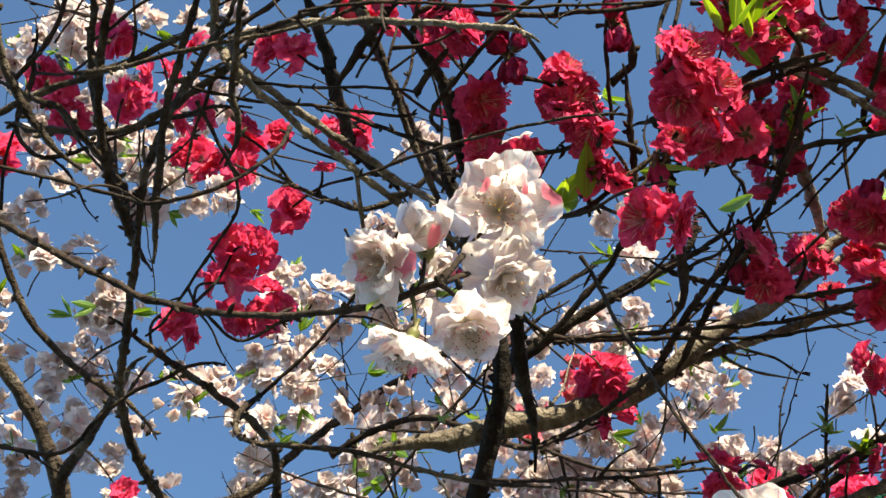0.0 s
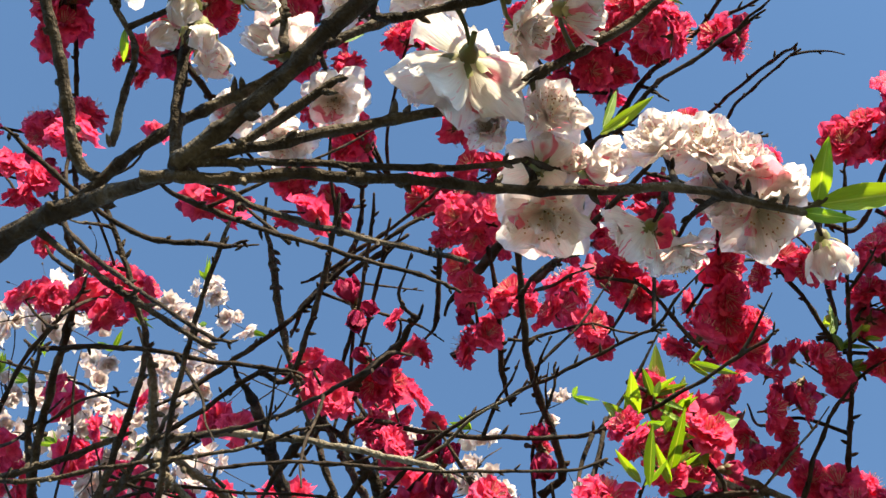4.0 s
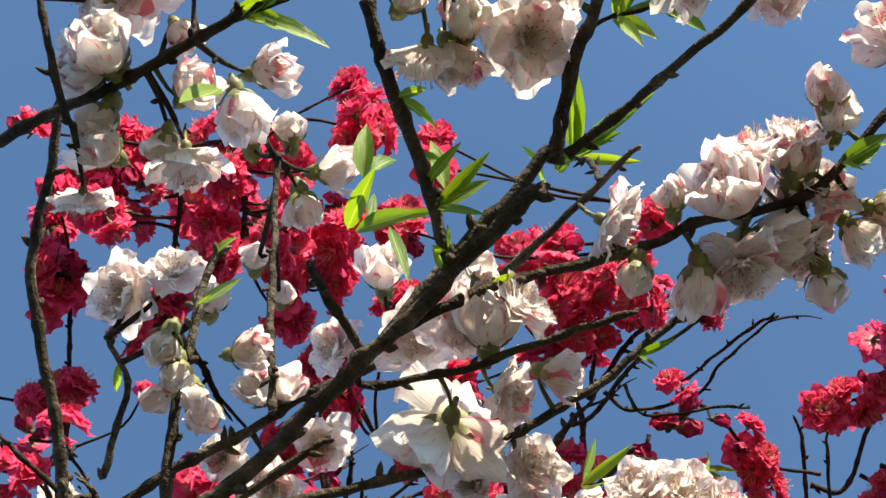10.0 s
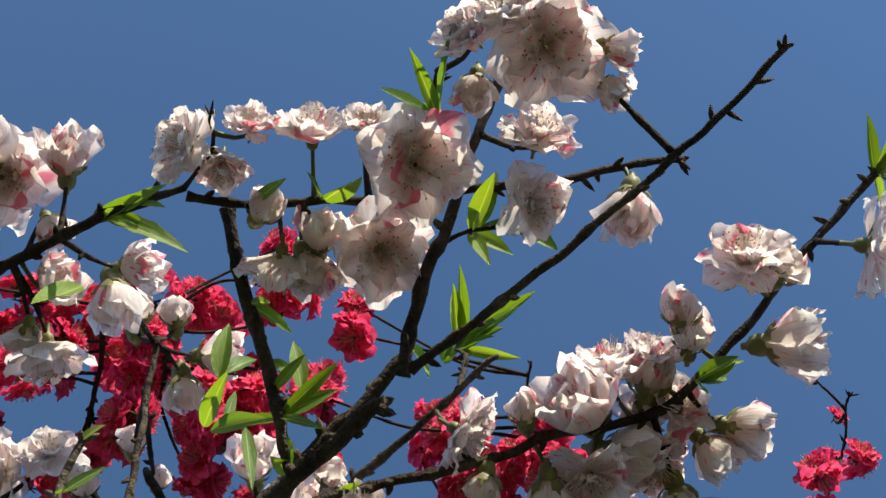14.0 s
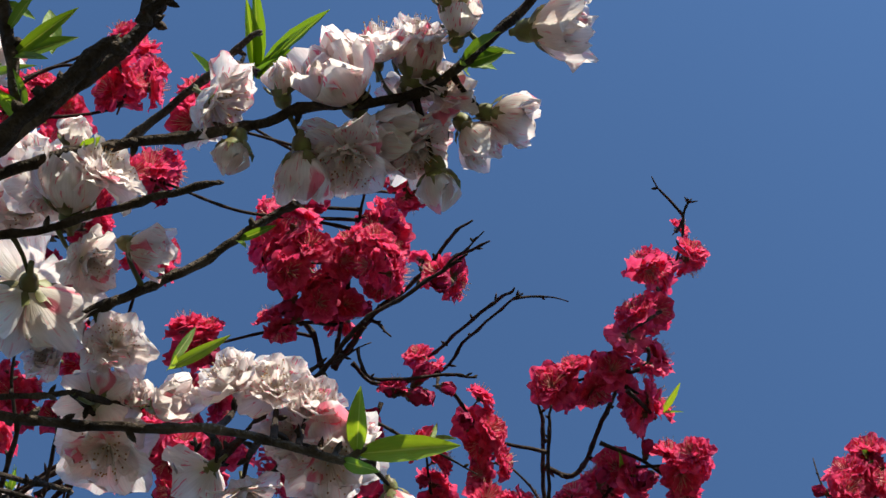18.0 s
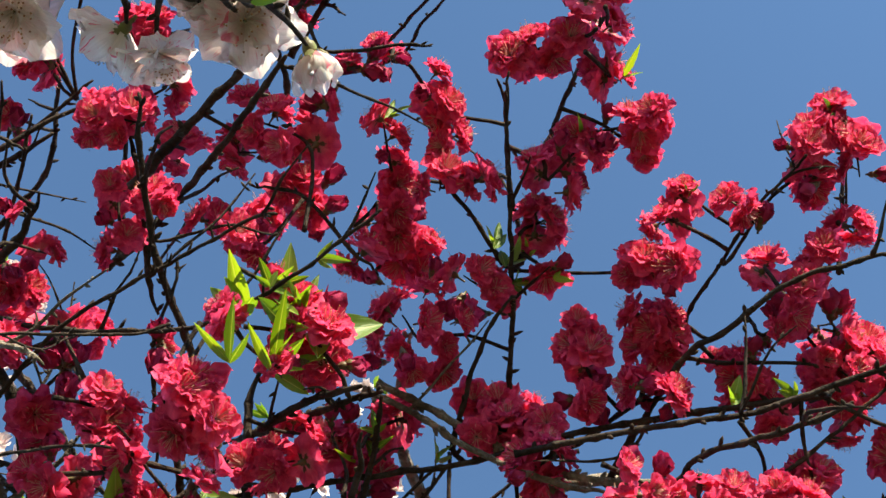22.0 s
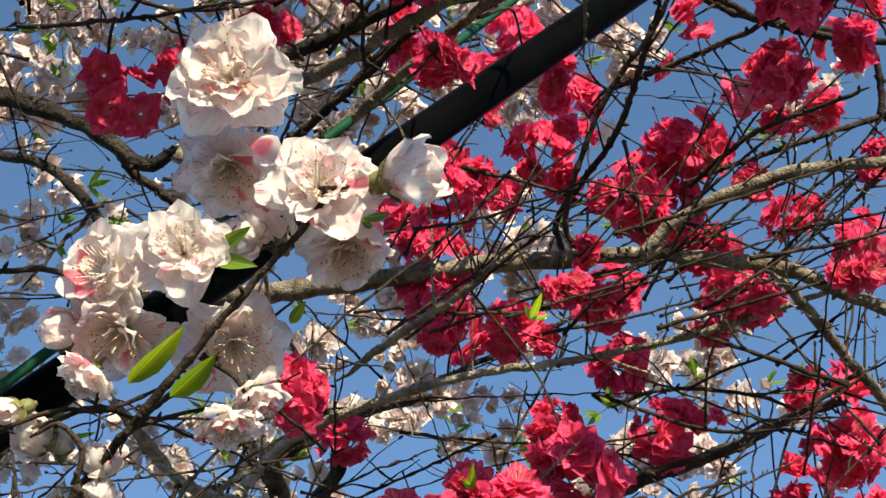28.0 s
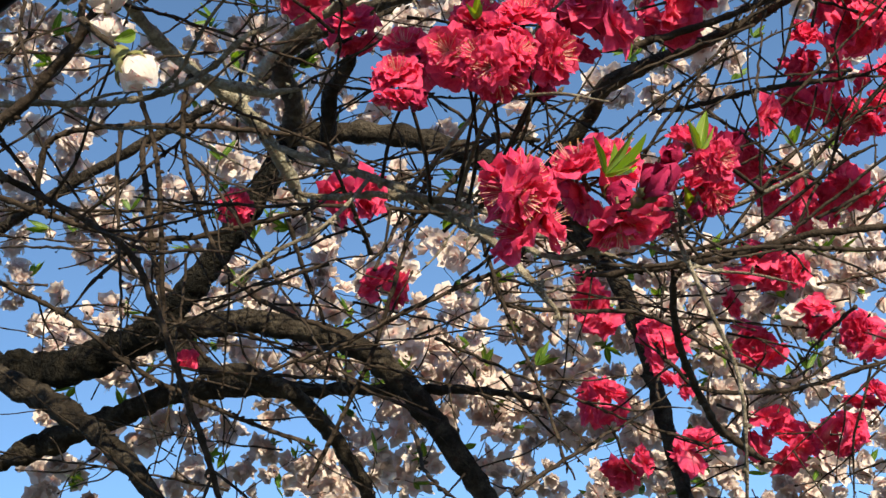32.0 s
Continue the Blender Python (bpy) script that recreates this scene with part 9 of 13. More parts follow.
pale_mass.cloud(0.121, 0.052, (-0.299, 1.209, 3.448), (-0.215, 1.232, 3.378), 650)
pale_mass.cloud(0.157, 0.056, (-0.109, 1.348, 3.550), (0.017, 1.375, 3.591), 651)
pale_mass.cloud(0.110, 0.051, (0.140, 1.213, 3.385), (0.205, 1.236, 3.473), 652)
pale_mass.cloud(0.076, 0.054, (0.090, 1.173, 3.542), (0.105, 1.183, 3.559), 653)
pale_mass.cloud(0.080, 0.055, (0.215, 1.111, 3.619), (0.223, 1.076, 3.553), 654)
pale_mass.cloud(0.109, 0.051, (0.263, 1.274, 3.340), (0.336, 1.213, 3.285), 655)
pale_mass.cloud(0.119, 0.055, (0.432, 1.353, 3.521), (0.519, 1.373, 3.531), 656)
pale_mass.cloud(0.115, 0.053, (0.597, 1.278, 3.464), (0.568, 1.403, 3.503), 657)
pale_mass.cloud(0.098, 0.051, (-0.177, 1.273, 3.371), (-0.083, 1.320, 3.404), 658)
pale_mass.cloud(0.093, 0.056, (0.345, 1.086, 3.683), (0.354, 1.063, 3.637), 659)
pale_mass.cloud(0.051, 0.052, (0.293, 0.926, 3.562), (0.290, 0.889, 3.482), 660)
pale_mass.cloud(0.064, 0.053, (0.168, 0.796, 3.670), (0.179, 0.791, 3.655), 661)
pale_mass.cloud(0.054, 0.056, (0.723, 1.409, 3.511), (0.756, 1.455, 3.575), 662)
pale_mass.cloud(0.072, 0.051, (-0.736, 1.226, 3.370), (-0.747, 1.268, 3.432), 663)
pale_mass.cloud(0.093, 0.054, (-0.380, 1.366, 3.469), (-0.359, 1.353, 3.451), 664)
pale_mass.cloud(0.080, 0.055, (-0.677, 1.039, 3.636), (-0.636, 0.999, 3.555), 665)
pale_mass.cloud(0.074, 0.051, (-0.583, 1.053, 3.451), (-0.557, 1.031, 3.410), 666)
pale_mass.cloud(0.081, 0.056, (-0.158, 1.153, 3.631), (-0.146, 1.180, 3.679), 667)
pale_mass.cloud(0.090, 0.053, (-0.757, 1.169, 3.496), (-0.770, 1.215, 3.572), 668)
pale_mass.cloud(0.088, 0.052, (0.027, 1.325, 3.361), (0.043, 1.332, 3.371), 669)
pale_mass.cloud(0.082, 0.056, (0.219, 1.417, 3.523), (0.227, 1.370, 3.457), 670)
pale_mass.cloud(0.088, 0.052, (-0.244, 1.328, 3.350), (-0.220, 1.285, 3.291), 671)
pale_mass.cloud(0.078, 0.053, (-0.540, 0.870, 3.655), (-0.532, 0.880, 3.678), 672)
pale_mass.cloud(0.095, 0.056, (-0.617, 0.683, 3.854), (-0.622, 0.709, 3.942), 673)
pale_mass.cloud(0.074, 0.051, (-0.668, 0.821, 3.562), (-0.667, 0.838, 3.602), 674)
pale_mass.cloud(0.080, 0.055, (0.089, 0.965, 3.771), (0.106, 0.942, 3.715), 675)
pale_mass.cloud(0.079, 0.054, (0.063, 1.048, 3.703), (0.083, 1.010, 3.621), 676)
pale_mass.cloud(0.075, 0.051, (0.026, 1.016, 3.571), (0.040, 1.011, 3.563), 677)
pale_mass.cloud(0.082, 0.056, (0.131, 1.068, 3.766), (0.144, 1.100, 3.839), 678)
pale_mass.cloud(0.077, 0.053, (-0.080, 1.008, 3.662), (-0.074, 1.036, 3.726), 679)
pale_mass.cloud(0.079, 0.052, (-0.097, 1.133, 3.582), (-0.079, 1.119, 3.555), 680)
pale_mass.cloud(0.106, 0.056, (-0.169, 1.264, 3.715), (-0.133, 1.235, 3.622), 681)
pale_mass.cloud(0.100, 0.051, (-0.028, 1.241, 3.480), (-0.051, 1.238, 3.439), 682)
pale_mass.cloud(0.068, 0.054, (-0.300, 1.189, 3.655), (-0.301, 1.218, 3.709), 683)
pale_mass.cloud(0.059, 0.055, (-0.285, 1.153, 3.744), (-0.292, 1.192, 3.822), 684)
pale_mass.cloud(0.084, 0.051, (0.192, 1.204, 3.447), (0.249, 1.228, 3.434), 685)
pale_mass.cloud(0.118, 0.055, (0.334, 1.319, 3.585), (0.408, 1.234, 3.525), 686)
pale_mass.cloud(0.068, 0.054, (0.269, 1.400, 3.485), (0.279, 1.361, 3.428), 687)
pale_mass.cloud(0.087, 0.051, (0.170, 1.380, 3.387), (0.186, 1.398, 3.412), 688)
pale_mass.cloud(0.106, 0.056, (-0.160, 1.508, 3.594), (-0.216, 1.605, 3.655), 689)
pale_mass.cloud(0.076, 0.052, (-0.237, 1.444, 3.450), (-0.231, 1.465, 3.480), 690)
pale_mass.cloud(0.077, 0.053, (0.578, 1.311, 3.432), (0.582, 1.275, 3.378), 691)
pale_mass.cloud(0.082, 0.056, (0.387, 1.510, 3.520), (0.395, 1.458, 3.449), 692)
pale_mass.cloud(0.065, 0.051, (0.306, 1.399, 3.351), (0.318, 1.398, 3.349), 693)
pale_mass.cloud(0.079, 0.054, (0.729, 1.302, 3.495), (0.763, 1.345, 3.564), 694)
pale_mass.cloud(0.078, 0.055, (0.929, 1.248, 3.532), (0.963, 1.279, 3.585), 695)
pale_mass.cloud(0.074, 0.051, (-0.262, 1.180, 3.516), (-0.241, 1.161, 3.483), 696)
pale_mass.cloud(0.068, 0.056, (-0.013, 1.325, 3.640), (0.008, 1.276, 3.559), 697)
pale_mass.cloud(0.039, 0.053, (-0.045, 0.888, 3.752), (-0.034, 0.875, 3.719), 698)
pale_mass.cloud(0.103, 0.053, (0.724, 1.336, 3.419), (0.722, 1.286, 3.349), 702)
pale_mass.cloud(0.054, 0.056, (0.630, 1.435, 3.508), (0.629, 1.398, 3.458), 703)
pale_mass.cloud(0.074, 0.051, (0.634, 1.440, 3.240), (0.656, 1.464, 3.267), 704)
pale_mass.cloud(0.069, 0.055, (0.872, 1.440, 3.400), (0.911, 1.493, 3.468), 705)
pale_mass.cloud(0.056, 0.054, (0.826, 1.319, 3.497), (0.844, 1.335, 3.520), 706)
pale_mass.cloud(0.074, 0.051, (0.323, 1.437, 3.298), (0.333, 1.393, 3.244), 707)
pale_mass.cloud(0.068, 0.056, (0.418, 1.573, 3.441), (0.423, 1.520, 3.377), 708)
pale_mass.cloud(0.122, 0.053, (-0.219, 1.650, 3.335), (-0.182, 1.692, 3.304), 709)
pale_mass.cloud(0.099, 0.052, (-0.228, 1.559, 3.352), (-0.164, 1.582, 3.434), 710)
pale_mass.cloud(0.071, 0.056, (0.609, 1.795, 3.253), (0.632, 1.837, 3.291), 711)
pale_mass.cloud(0.070, 0.051, (0.478, 1.435, 3.303), (0.486, 1.408, 3.269), 712)
pale_mass.cloud(0.065, 0.053, (0.838, 1.395, 3.377), (0.825, 1.341, 3.306), 713)
pale_mass.cloud(0.081, 0.055, (0.166, 1.383, 3.616), (0.181, 1.368, 3.592), 714)
pale_mass.cloud(0.074, 0.051, (0.250, 1.378, 3.350), (0.265, 1.421, 3.405), 715)
pale_mass.cloud(0.080, 0.055, (0.370, 1.627, 3.363), (0.391, 1.680, 3.421), 716)
pale_mass.cloud(0.105, 0.054, (-0.222, 1.782, 3.298), (-0.201, 1.773, 3.288), 717)
pale_mass.cloud(0.075, 0.051, (-0.097, 1.574, 3.275), (-0.072, 1.512, 3.207), 718)
pale_mass.cloud(0.095, 0.056, (-0.080, 1.485, 3.656), (-0.056, 1.451, 3.606), 719)
pale_mass.cloud(0.077, 0.052, (0.367, 1.375, 3.467), (0.384, 1.401, 3.503), 720)
pale_mass.cloud(0.089, 0.052, (-0.157, 1.484, 3.443), (-0.154, 1.541, 3.515), 721)
pale_mass.cloud(0.120, 0.056, (-0.232, 1.757, 3.408), (-0.254, 1.737, 3.466), 722)
pale_mass.cloud(0.075, 0.051, (0.806, 1.356, 3.325), (0.799, 1.312, 3.266), 723)
pale_mass.cloud(0.079, 0.054, (0.659, 1.516, 3.352), (0.658, 1.466, 3.291), 724)
pale_mass.cloud(0.070, 0.055, (0.997, 1.851, 3.019), (1.015, 1.861, 3.026), 725)
pale_mass.cloud(0.064, 0.051, (0.411, 1.808, 2.907), (0.431, 1.879, 2.958), 726)
pale_mass.cloud(0.092, 0.055, (0.323, 1.861, 3.150), (0.389, 1.883, 3.190), 727)
pale_mass.cloud(0.055, 0.054, (0.983, 1.942, 2.834), (0.977, 1.901, 2.807), 728)
pale_mass.cloud(0.088, 0.051, (-0.134, 1.880, 2.971), (-0.105, 1.805, 2.913), 729)
pale_mass.cloud(0.068, 0.056, (0.589, 1.865, 3.141), (0.598, 1.850, 3.127), 730)
pale_mass.cloud(0.076, 0.052, (0.438, 1.416, 3.386), (0.460, 1.461, 3.444), 731)
pale_mass.cloud(0.064, 0.053, (0.583, 1.377, 3.437), (0.608, 1.421, 3.497), 732)
pale_mass.cloud(0.082, 0.056, (-0.276, 1.828, 3.334), (-0.258, 1.814, 3.319), 733)
pale_mass.cloud(0.075, 0.051, (0.291, 1.595, 3.163), (0.300, 1.531, 3.098), 734)
pale_mass.cloud(0.079, 0.054, (0.153, 2.034, 2.940), (0.169, 1.991, 2.909), 735)
pale_mass.cloud(0.080, 0.055, (0.026, 2.007, 3.021), (0.036, 2.050, 3.051), 736)
pale_mass.cloud(0.062, 0.051, (0.486, 1.422, 3.296), (0.509, 1.477, 3.363), 737)
pale_mass.cloud(0.111, 0.055, (0.337, 1.888, 3.234), (0.388, 1.911, 3.219), 738)
pale_mass.cloud(0.106, 0.053, (-0.293, 1.992, 3.033), (-0.257, 1.926, 2.981), 739)
pale_mass.cloud(0.103, 0.051, (0.066, 2.031, 2.793), (0.077, 1.987, 2.721), 740)
pale_mass.cloud(0.084, 0.056, (-0.077, 2.237, 2.874), (-0.064, 2.256, 2.883), 741)
pale_mass.cloud(0.078, 0.051, (-0.204, 2.030, 2.852), (-0.206, 2.110, 2.901), 742)
pale_mass.cloud(0.080, 0.053, (-0.196, 2.143, 2.800), (-0.189, 2.186, 2.823), 743)
pale_mass.cloud(0.072, 0.055, (0.131, 2.066, 3.032), (0.146, 2.020, 2.996), 744)
pale_mass.cloud(0.076, 0.050, (0.814, 1.924, 2.732), (0.803, 1.848, 2.684), 745)
pale_mass.cloud(0.071, 0.054, (0.778, 2.067, 2.831), (0.788, 2.056, 2.823), 746)
pale_mass.cloud(0.057, 0.054, (0.932, 2.043, 2.808), (0.967, 2.110, 2.848), 747)
pale_mass.cloud(0.066, 0.050, (0.965, 1.738, 2.967), (1.002, 1.792, 3.011), 748)
pale_mass.cloud(0.059, 0.055, (0.582, 2.160, 2.828), (0.588, 2.137, 2.813), 749)
pale_mass.cloud(0.069, 0.052, (0.396, 1.900, 2.991), (0.400, 1.826, 2.933), 750)
pale_mass.cloud(0.078, 0.052, (-0.266, 2.043, 2.868), (-0.242, 2.004, 2.841), 751)
pale_mass.cloud(0.084, 0.056, (-0.163, 2.309, 2.790), (-0.157, 2.362, 2.816), 752)
pale_mass.cloud(0.077, 0.051, (-0.015, 2.117, 2.671), (-0.009, 2.198, 2.712), 753)
pale_mass.cloud(0.070, 0.053, (1.190, 2.145, 2.556), (1.207, 2.152, 2.557), 754)
pale_mass.cloud(0.058, 0.055, (1.162, 2.154, 2.685), (1.140, 2.082, 2.645), 755)
pale_mass.cloud(0.076, 0.050, (0.267, 1.755, 3.069), (0.278, 1.701, 3.019), 756)
pale_mass.cloud(0.069, 0.055, (0.173, 1.932, 3.166), (0.185, 1.954, 3.183), 757)
pale_mass.cloud(0.067, 0.053, (0.443, 1.811, 3.193), (0.465, 1.879, 3.255), 758)
pale_mass.cloud(0.077, 0.051, (-0.228, 1.778, 3.163), (-0.221, 1.809, 3.190), 759)
pale_mass.cloud(0.056, 0.055, (0.681, 1.845, 3.255), (0.679, 1.799, 3.211), 760)
pale_mass.cloud(0.052, 0.052, (0.872, 1.816, 2.980), (0.856, 1.748, 2.925), 761)
pale_mass.cloud(0.052, 0.052, (0.935, 1.917, 2.833), (0.943, 1.913, 2.829), 762)
pale_mass.cloud(0.056, 0.055, (0.516, 2.002, 3.069), (0.537, 2.068, 3.119), 763)
pale_mass.cloud(0.121, 0.051, (-0.125, 1.900, 3.028), (-0.164, 1.985, 3.024), 764)
pale_mass.cloud(0.094, 0.053, (-0.260, 2.092, 2.963), (-0.237, 2.064, 2.941), 765)
pale_mass.cloud(0.121, 0.055, (0.046, 2.144, 2.899), (0.074, 2.064, 2.844), 766)
pale_mass.cloud(0.076, 0.050, (-0.167, 2.018, 2.782), (-0.147, 1.985, 2.759), 767)
pale_mass.cloud(0.072, 0.055, (-0.156, 2.242, 2.791), (-0.138, 2.279, 2.858), 768)
pale_mass.cloud(0.059, 0.053, (-0.055, 2.123, 2.816), (-0.054, 2.198, 2.860), 769)
pale_mass.cloud(0.077, 0.051, (0.047, 2.122, 2.602), (0.061, 2.123, 2.600), 770)
pale_mass.cloud(0.084, 0.056, (0.106, 2.310, 2.675), (0.124, 2.232, 2.633), 771)
pale_mass.cloud(0.114, 0.051, (0.338, 2.104, 2.625), (0.385, 2.067, 2.543), 772)
pale_mass.cloud(0.125, 0.052, (0.325, 2.191, 2.546), (0.405, 2.232, 2.530), 773)
pale_mass.cloud(0.098, 0.055, (0.385, 2.349, 2.517), (0.411, 2.435, 2.550), 774)
pale_mass.cloud(0.134, 0.050, (0.577, 2.125, 2.442), (0.567, 2.181, 2.414), 775)
pale_mass.cloud(0.082, 0.054, (0.495, 2.256, 2.539), (0.501, 2.195, 2.509), 776)
pale_mass.cloud(0.120, 0.054, (0.958, 2.227, 2.522), (1.052, 2.143, 2.476), 777)
pale_mass.cloud(0.112, 0.050, (1.017, 2.128, 2.341), (1.106, 2.124, 2.336), 778)
pale_mass.cloud(0.084, 0.055, (0.143, 2.349, 2.555), (0.157, 2.429, 2.588), 779)
pale_mass.cloud(0.080, 0.053, (0.062, 2.292, 2.431), (0.073, 2.351, 2.452), 780)
pale_mass.cloud(0.078, 0.051, (-0.094, 2.283, 2.357), (-0.075, 2.245, 2.340), 781)
pale_mass.cloud(0.084, 0.056, (0.318, 2.419, 2.428), (0.328, 2.330, 2.392), 782)
pale_mass.cloud(0.101, 0.051, (0.515, 2.251, 2.279), (0.513, 2.245, 2.225), 783)
pale_mass.cloud(0.080, 0.053, (0.601, 2.309, 2.307), (0.628, 2.376, 2.327), 784)
pale_mass.cloud(0.097, 0.055, (0.969, 2.348, 2.376), (1.013, 2.426, 2.401), 785)
pale_mass.cloud(0.066, 0.050, (1.129, 2.078, 2.408), (1.138, 2.072, 2.403), 786)
pale_mass.cloud(0.082, 0.054, (-0.026, 2.367, 2.474), (-0.003, 2.283, 2.438), 787)
pale_mass.cloud(0.057, 0.054, (-0.228, 2.243, 2.694), (-0.207, 2.188, 2.663), 788)
pale_mass.cloud(0.077, 0.051, (-0.208, 2.195, 2.479), (-0.202, 2.235, 2.494), 789)
pale_mass.cloud(0.084, 0.055, (-0.356, 2.260, 2.844), (-0.362, 2.342, 2.890), 790)
pale_mass.cloud(0.079, 0.052, (-0.358, 2.186, 2.675), (-0.350, 2.211, 2.686), 791)
pale_mass.cloud(0.078, 0.052, (1.065, 2.225, 2.266), (1.051, 2.157, 2.241), 792)
pale_mass.cloud(0.084, 0.056, (0.471, 2.398, 2.430), (0.477, 2.321, 2.398), 793)
pale_mass.cloud(0.077, 0.051, (0.849, 2.256, 2.174), (0.866, 2.266, 2.175), 794)
pale_mass.cloud(0.081, 0.053, (-0.335, 2.248, 2.655), (-0.340, 2.330, 2.695), 795)
pale_mass.cloud(0.083, 0.055, (-0.334, 2.110, 3.064), (-0.332, 2.157, 3.097), 796)
pale_mass.cloud(0.076, 0.050, (0.211, 2.232, 2.300), (0.225, 2.187, 2.282), 797)
pale_mass.cloud(0.083, 0.055, (0.435, 2.328, 2.488), (0.441, 2.242, 2.450), 798)
pale_mass.cloud(0.081, 0.053, (0.696, 2.262, 2.429), (0.706, 2.240, 2.418), 799)
pale_mass.cloud(0.064, 0.051, (-0.122, 2.137, 2.591), (-0.120, 2.205, 2.624), 800)
pale_mass.cloud(0.070, 0.056, (0.228, 2.290, 2.682), (0.242, 2.361, 2.716), 801)
pale_mass.cloud(0.065, 0.052, (0.197, 2.107, 2.672), (0.209, 2.094, 2.663), 802)
pale_mass.cloud(0.053, 0.052, (1.076, 2.098, 2.541), (1.050, 2.018, 2.500), 803)
pale_mass.cloud(0.084, 0.055, (-0.329, 2.459, 2.466), (-0.302, 2.407, 2.443), 804)
pale_mass.cloud(0.077, 0.051, (0.001, 2.271, 2.296), (0.011, 2.320, 2.310), 805)
pale_mass.cloud(0.081, 0.054, (0.743, 2.373, 2.241), (0.779, 2.461, 2.265), 806)
pale_mass.cloud(0.069, 0.054, (1.010, 2.406, 2.198), (1.030, 2.425, 2.201), 807)
pale_mass.cloud(0.059, 0.053, (-0.058, 2.312, 2.330), (-0.058, 2.238, 2.299), 808)
pale_mass.cloud(0.068, 0.058, (-0.051, 2.526, 2.376), (-0.059, 2.457, 2.336), 809)
pale_mass.cloud(0.064, 0.056, (0.334, 2.287, 2.542), (0.321, 2.306, 2.548), 810)
pale_mass.cloud(0.066, 0.054, (0.022, 2.092, 2.797), (0.027, 2.189, 2.815), 811)
pale_mass.cloud(0.072, 0.059, (0.245, 2.292, 2.816), (0.232, 2.339, 2.844), 812)
pale_mass.cloud(0.088, 0.055, (0.603, 2.188, 2.527), (0.612, 2.149, 2.481), 813)
pale_mass.cloud(0.103, 0.056, (0.393, 2.311, 2.445), (0.380, 2.229, 2.402), 814)
pale_mass.cloud(0.084, 0.059, (-0.359, 2.527, 2.460), (-0.307, 2.520, 2.427), 815)
pale_mass.cloud(0.098, 0.054, (0.505, 2.244, 2.352), (0.532, 2.326, 2.365), 816)
pale_mass.cloud(0.098, 0.057, (1.072, 2.222, 2.630), (1.146, 2.293, 2.649), 817)
pale_mass.cloud(0.102, 0.057, (0.713, 2.455, 2.260), (0.708, 2.440, 2.243), 818)
pale_mass.cloud(0.078, 0.054, (-0.145, 2.204, 2.560), (-0.080, 2.120, 2.503), 819)
pale_mass.cloud(0.069, 0.059, (0.415, 2.443, 2.463), (0.418, 2.399, 2.439), 820)
pale_mass.cloud(0.076, 0.056, (0.174, 2.210, 2.678), (0.190, 2.275, 2.674), 821)
pale_mass.cloud(0.073, 0.055, (1.047, 2.127, 2.554), (1.119, 2.214, 2.575), 822)
pale_mass.cloud(0.101, 0.059, (1.257, 2.298, 2.598), (1.268, 2.312, 2.597), 823)
pale_mass.cloud(0.061, 0.054, (0.830, 2.160, 2.500), (0.810, 2.092, 2.455), 824)
pale_mass.cloud(0.077, 0.056, (0.268, 2.276, 2.579), (0.257, 2.215, 2.535), 825)
pale_mass.cloud(0.063, 0.058, (-0.233, 2.268, 2.897), (-0.242, 2.300, 2.895), 826)
pale_mass.cloud(0.089, 0.053, (0.876, 2.174, 2.398), (0.891, 2.262, 2.435), 827)
pale_mass.cloud(0.077, 0.058, (-0.364, 2.266, 2.877), (-0.390, 2.321, 2.878), 828)
pale_mass.cloud(0.055, 0.057, (0.130, 2.452, 2.344), (0.113, 2.397, 2.322), 829)
pale_mass.cloud(0.102, 0.054, (1.021, 2.060, 2.612), (0.945, 1.993, 2.555), 830)
pale_mass.cloud(0.112, 0.059, (0.583, 2.298, 2.721), (0.583, 2.295, 2.708), 831)
pale_mass.cloud(0.078, 0.055, (0.575, 2.247, 2.484), (0.603, 2.327, 2.511), 832)
pale_mass.cloud(0.060, 0.055, (0.537, 2.226, 2.508), (0.554, 2.306, 2.511), 833)
pale_mass.cloud(0.079, 0.059, (0.790, 2.382, 2.528), (0.792, 2.360, 2.505), 834)
pale_mass.cloud(0.058, 0.054, (-0.067, 2.194, 2.593), (-0.085, 2.117, 2.537), 835)
pale_mass.cloud(0.075, 0.057, (0.632, 2.171, 2.747), (0.627, 2.139, 2.717), 836)
pale_mass.cloud(0.085, 0.058, (1.182, 2.419, 2.295), (1.193, 2.484, 2.306), 837)
pale_mass.cloud(0.090, 0.053, (-0.021, 2.196, 2.538), (-0.035, 2.282, 2.573), 838)
pale_mass.cloud(0.098, 0.058, (0.574, 2.479, 2.317), (0.512, 2.490, 2.319), 839)
pale_mass.cloud(0.084, 0.056, (-0.026, 2.252, 2.711), (-0.045, 2.175, 2.673), 840)
pale_mass.cloud(0.079, 0.054, (1.066, 2.283, 2.204), (1.015, 2.232, 2.160), 841)
pale_mass.cloud(0.105, 0.059, (0.922, 2.330, 2.603), (0.955, 2.365, 2.603), 842)
pale_mass.cloud(0.069, 0.055, (1.107, 2.314, 2.211), (1.167, 2.414, 2.216), 843)
pale_mass.cloud(0.104, 0.055, (0.943, 2.298, 2.330), (0.917, 2.347, 2.326), 844)
pale_mass.cloud(0.082, 0.059, (0.609, 2.348, 2.615), (0.598, 2.299, 2.566), 845)
pale_mass.cloud(0.055, 0.054, (0.944, 2.119, 2.507), (0.900, 2.046, 2.463), 846)
pale_mass.cloud(0.102, 0.057, (0.311, 2.220, 2.761), (0.327, 2.224, 2.748), 847)
pale_mass.cloud(0.072, 0.058, (0.923, 2.338, 2.465), (0.916, 2.423, 2.496), 848)
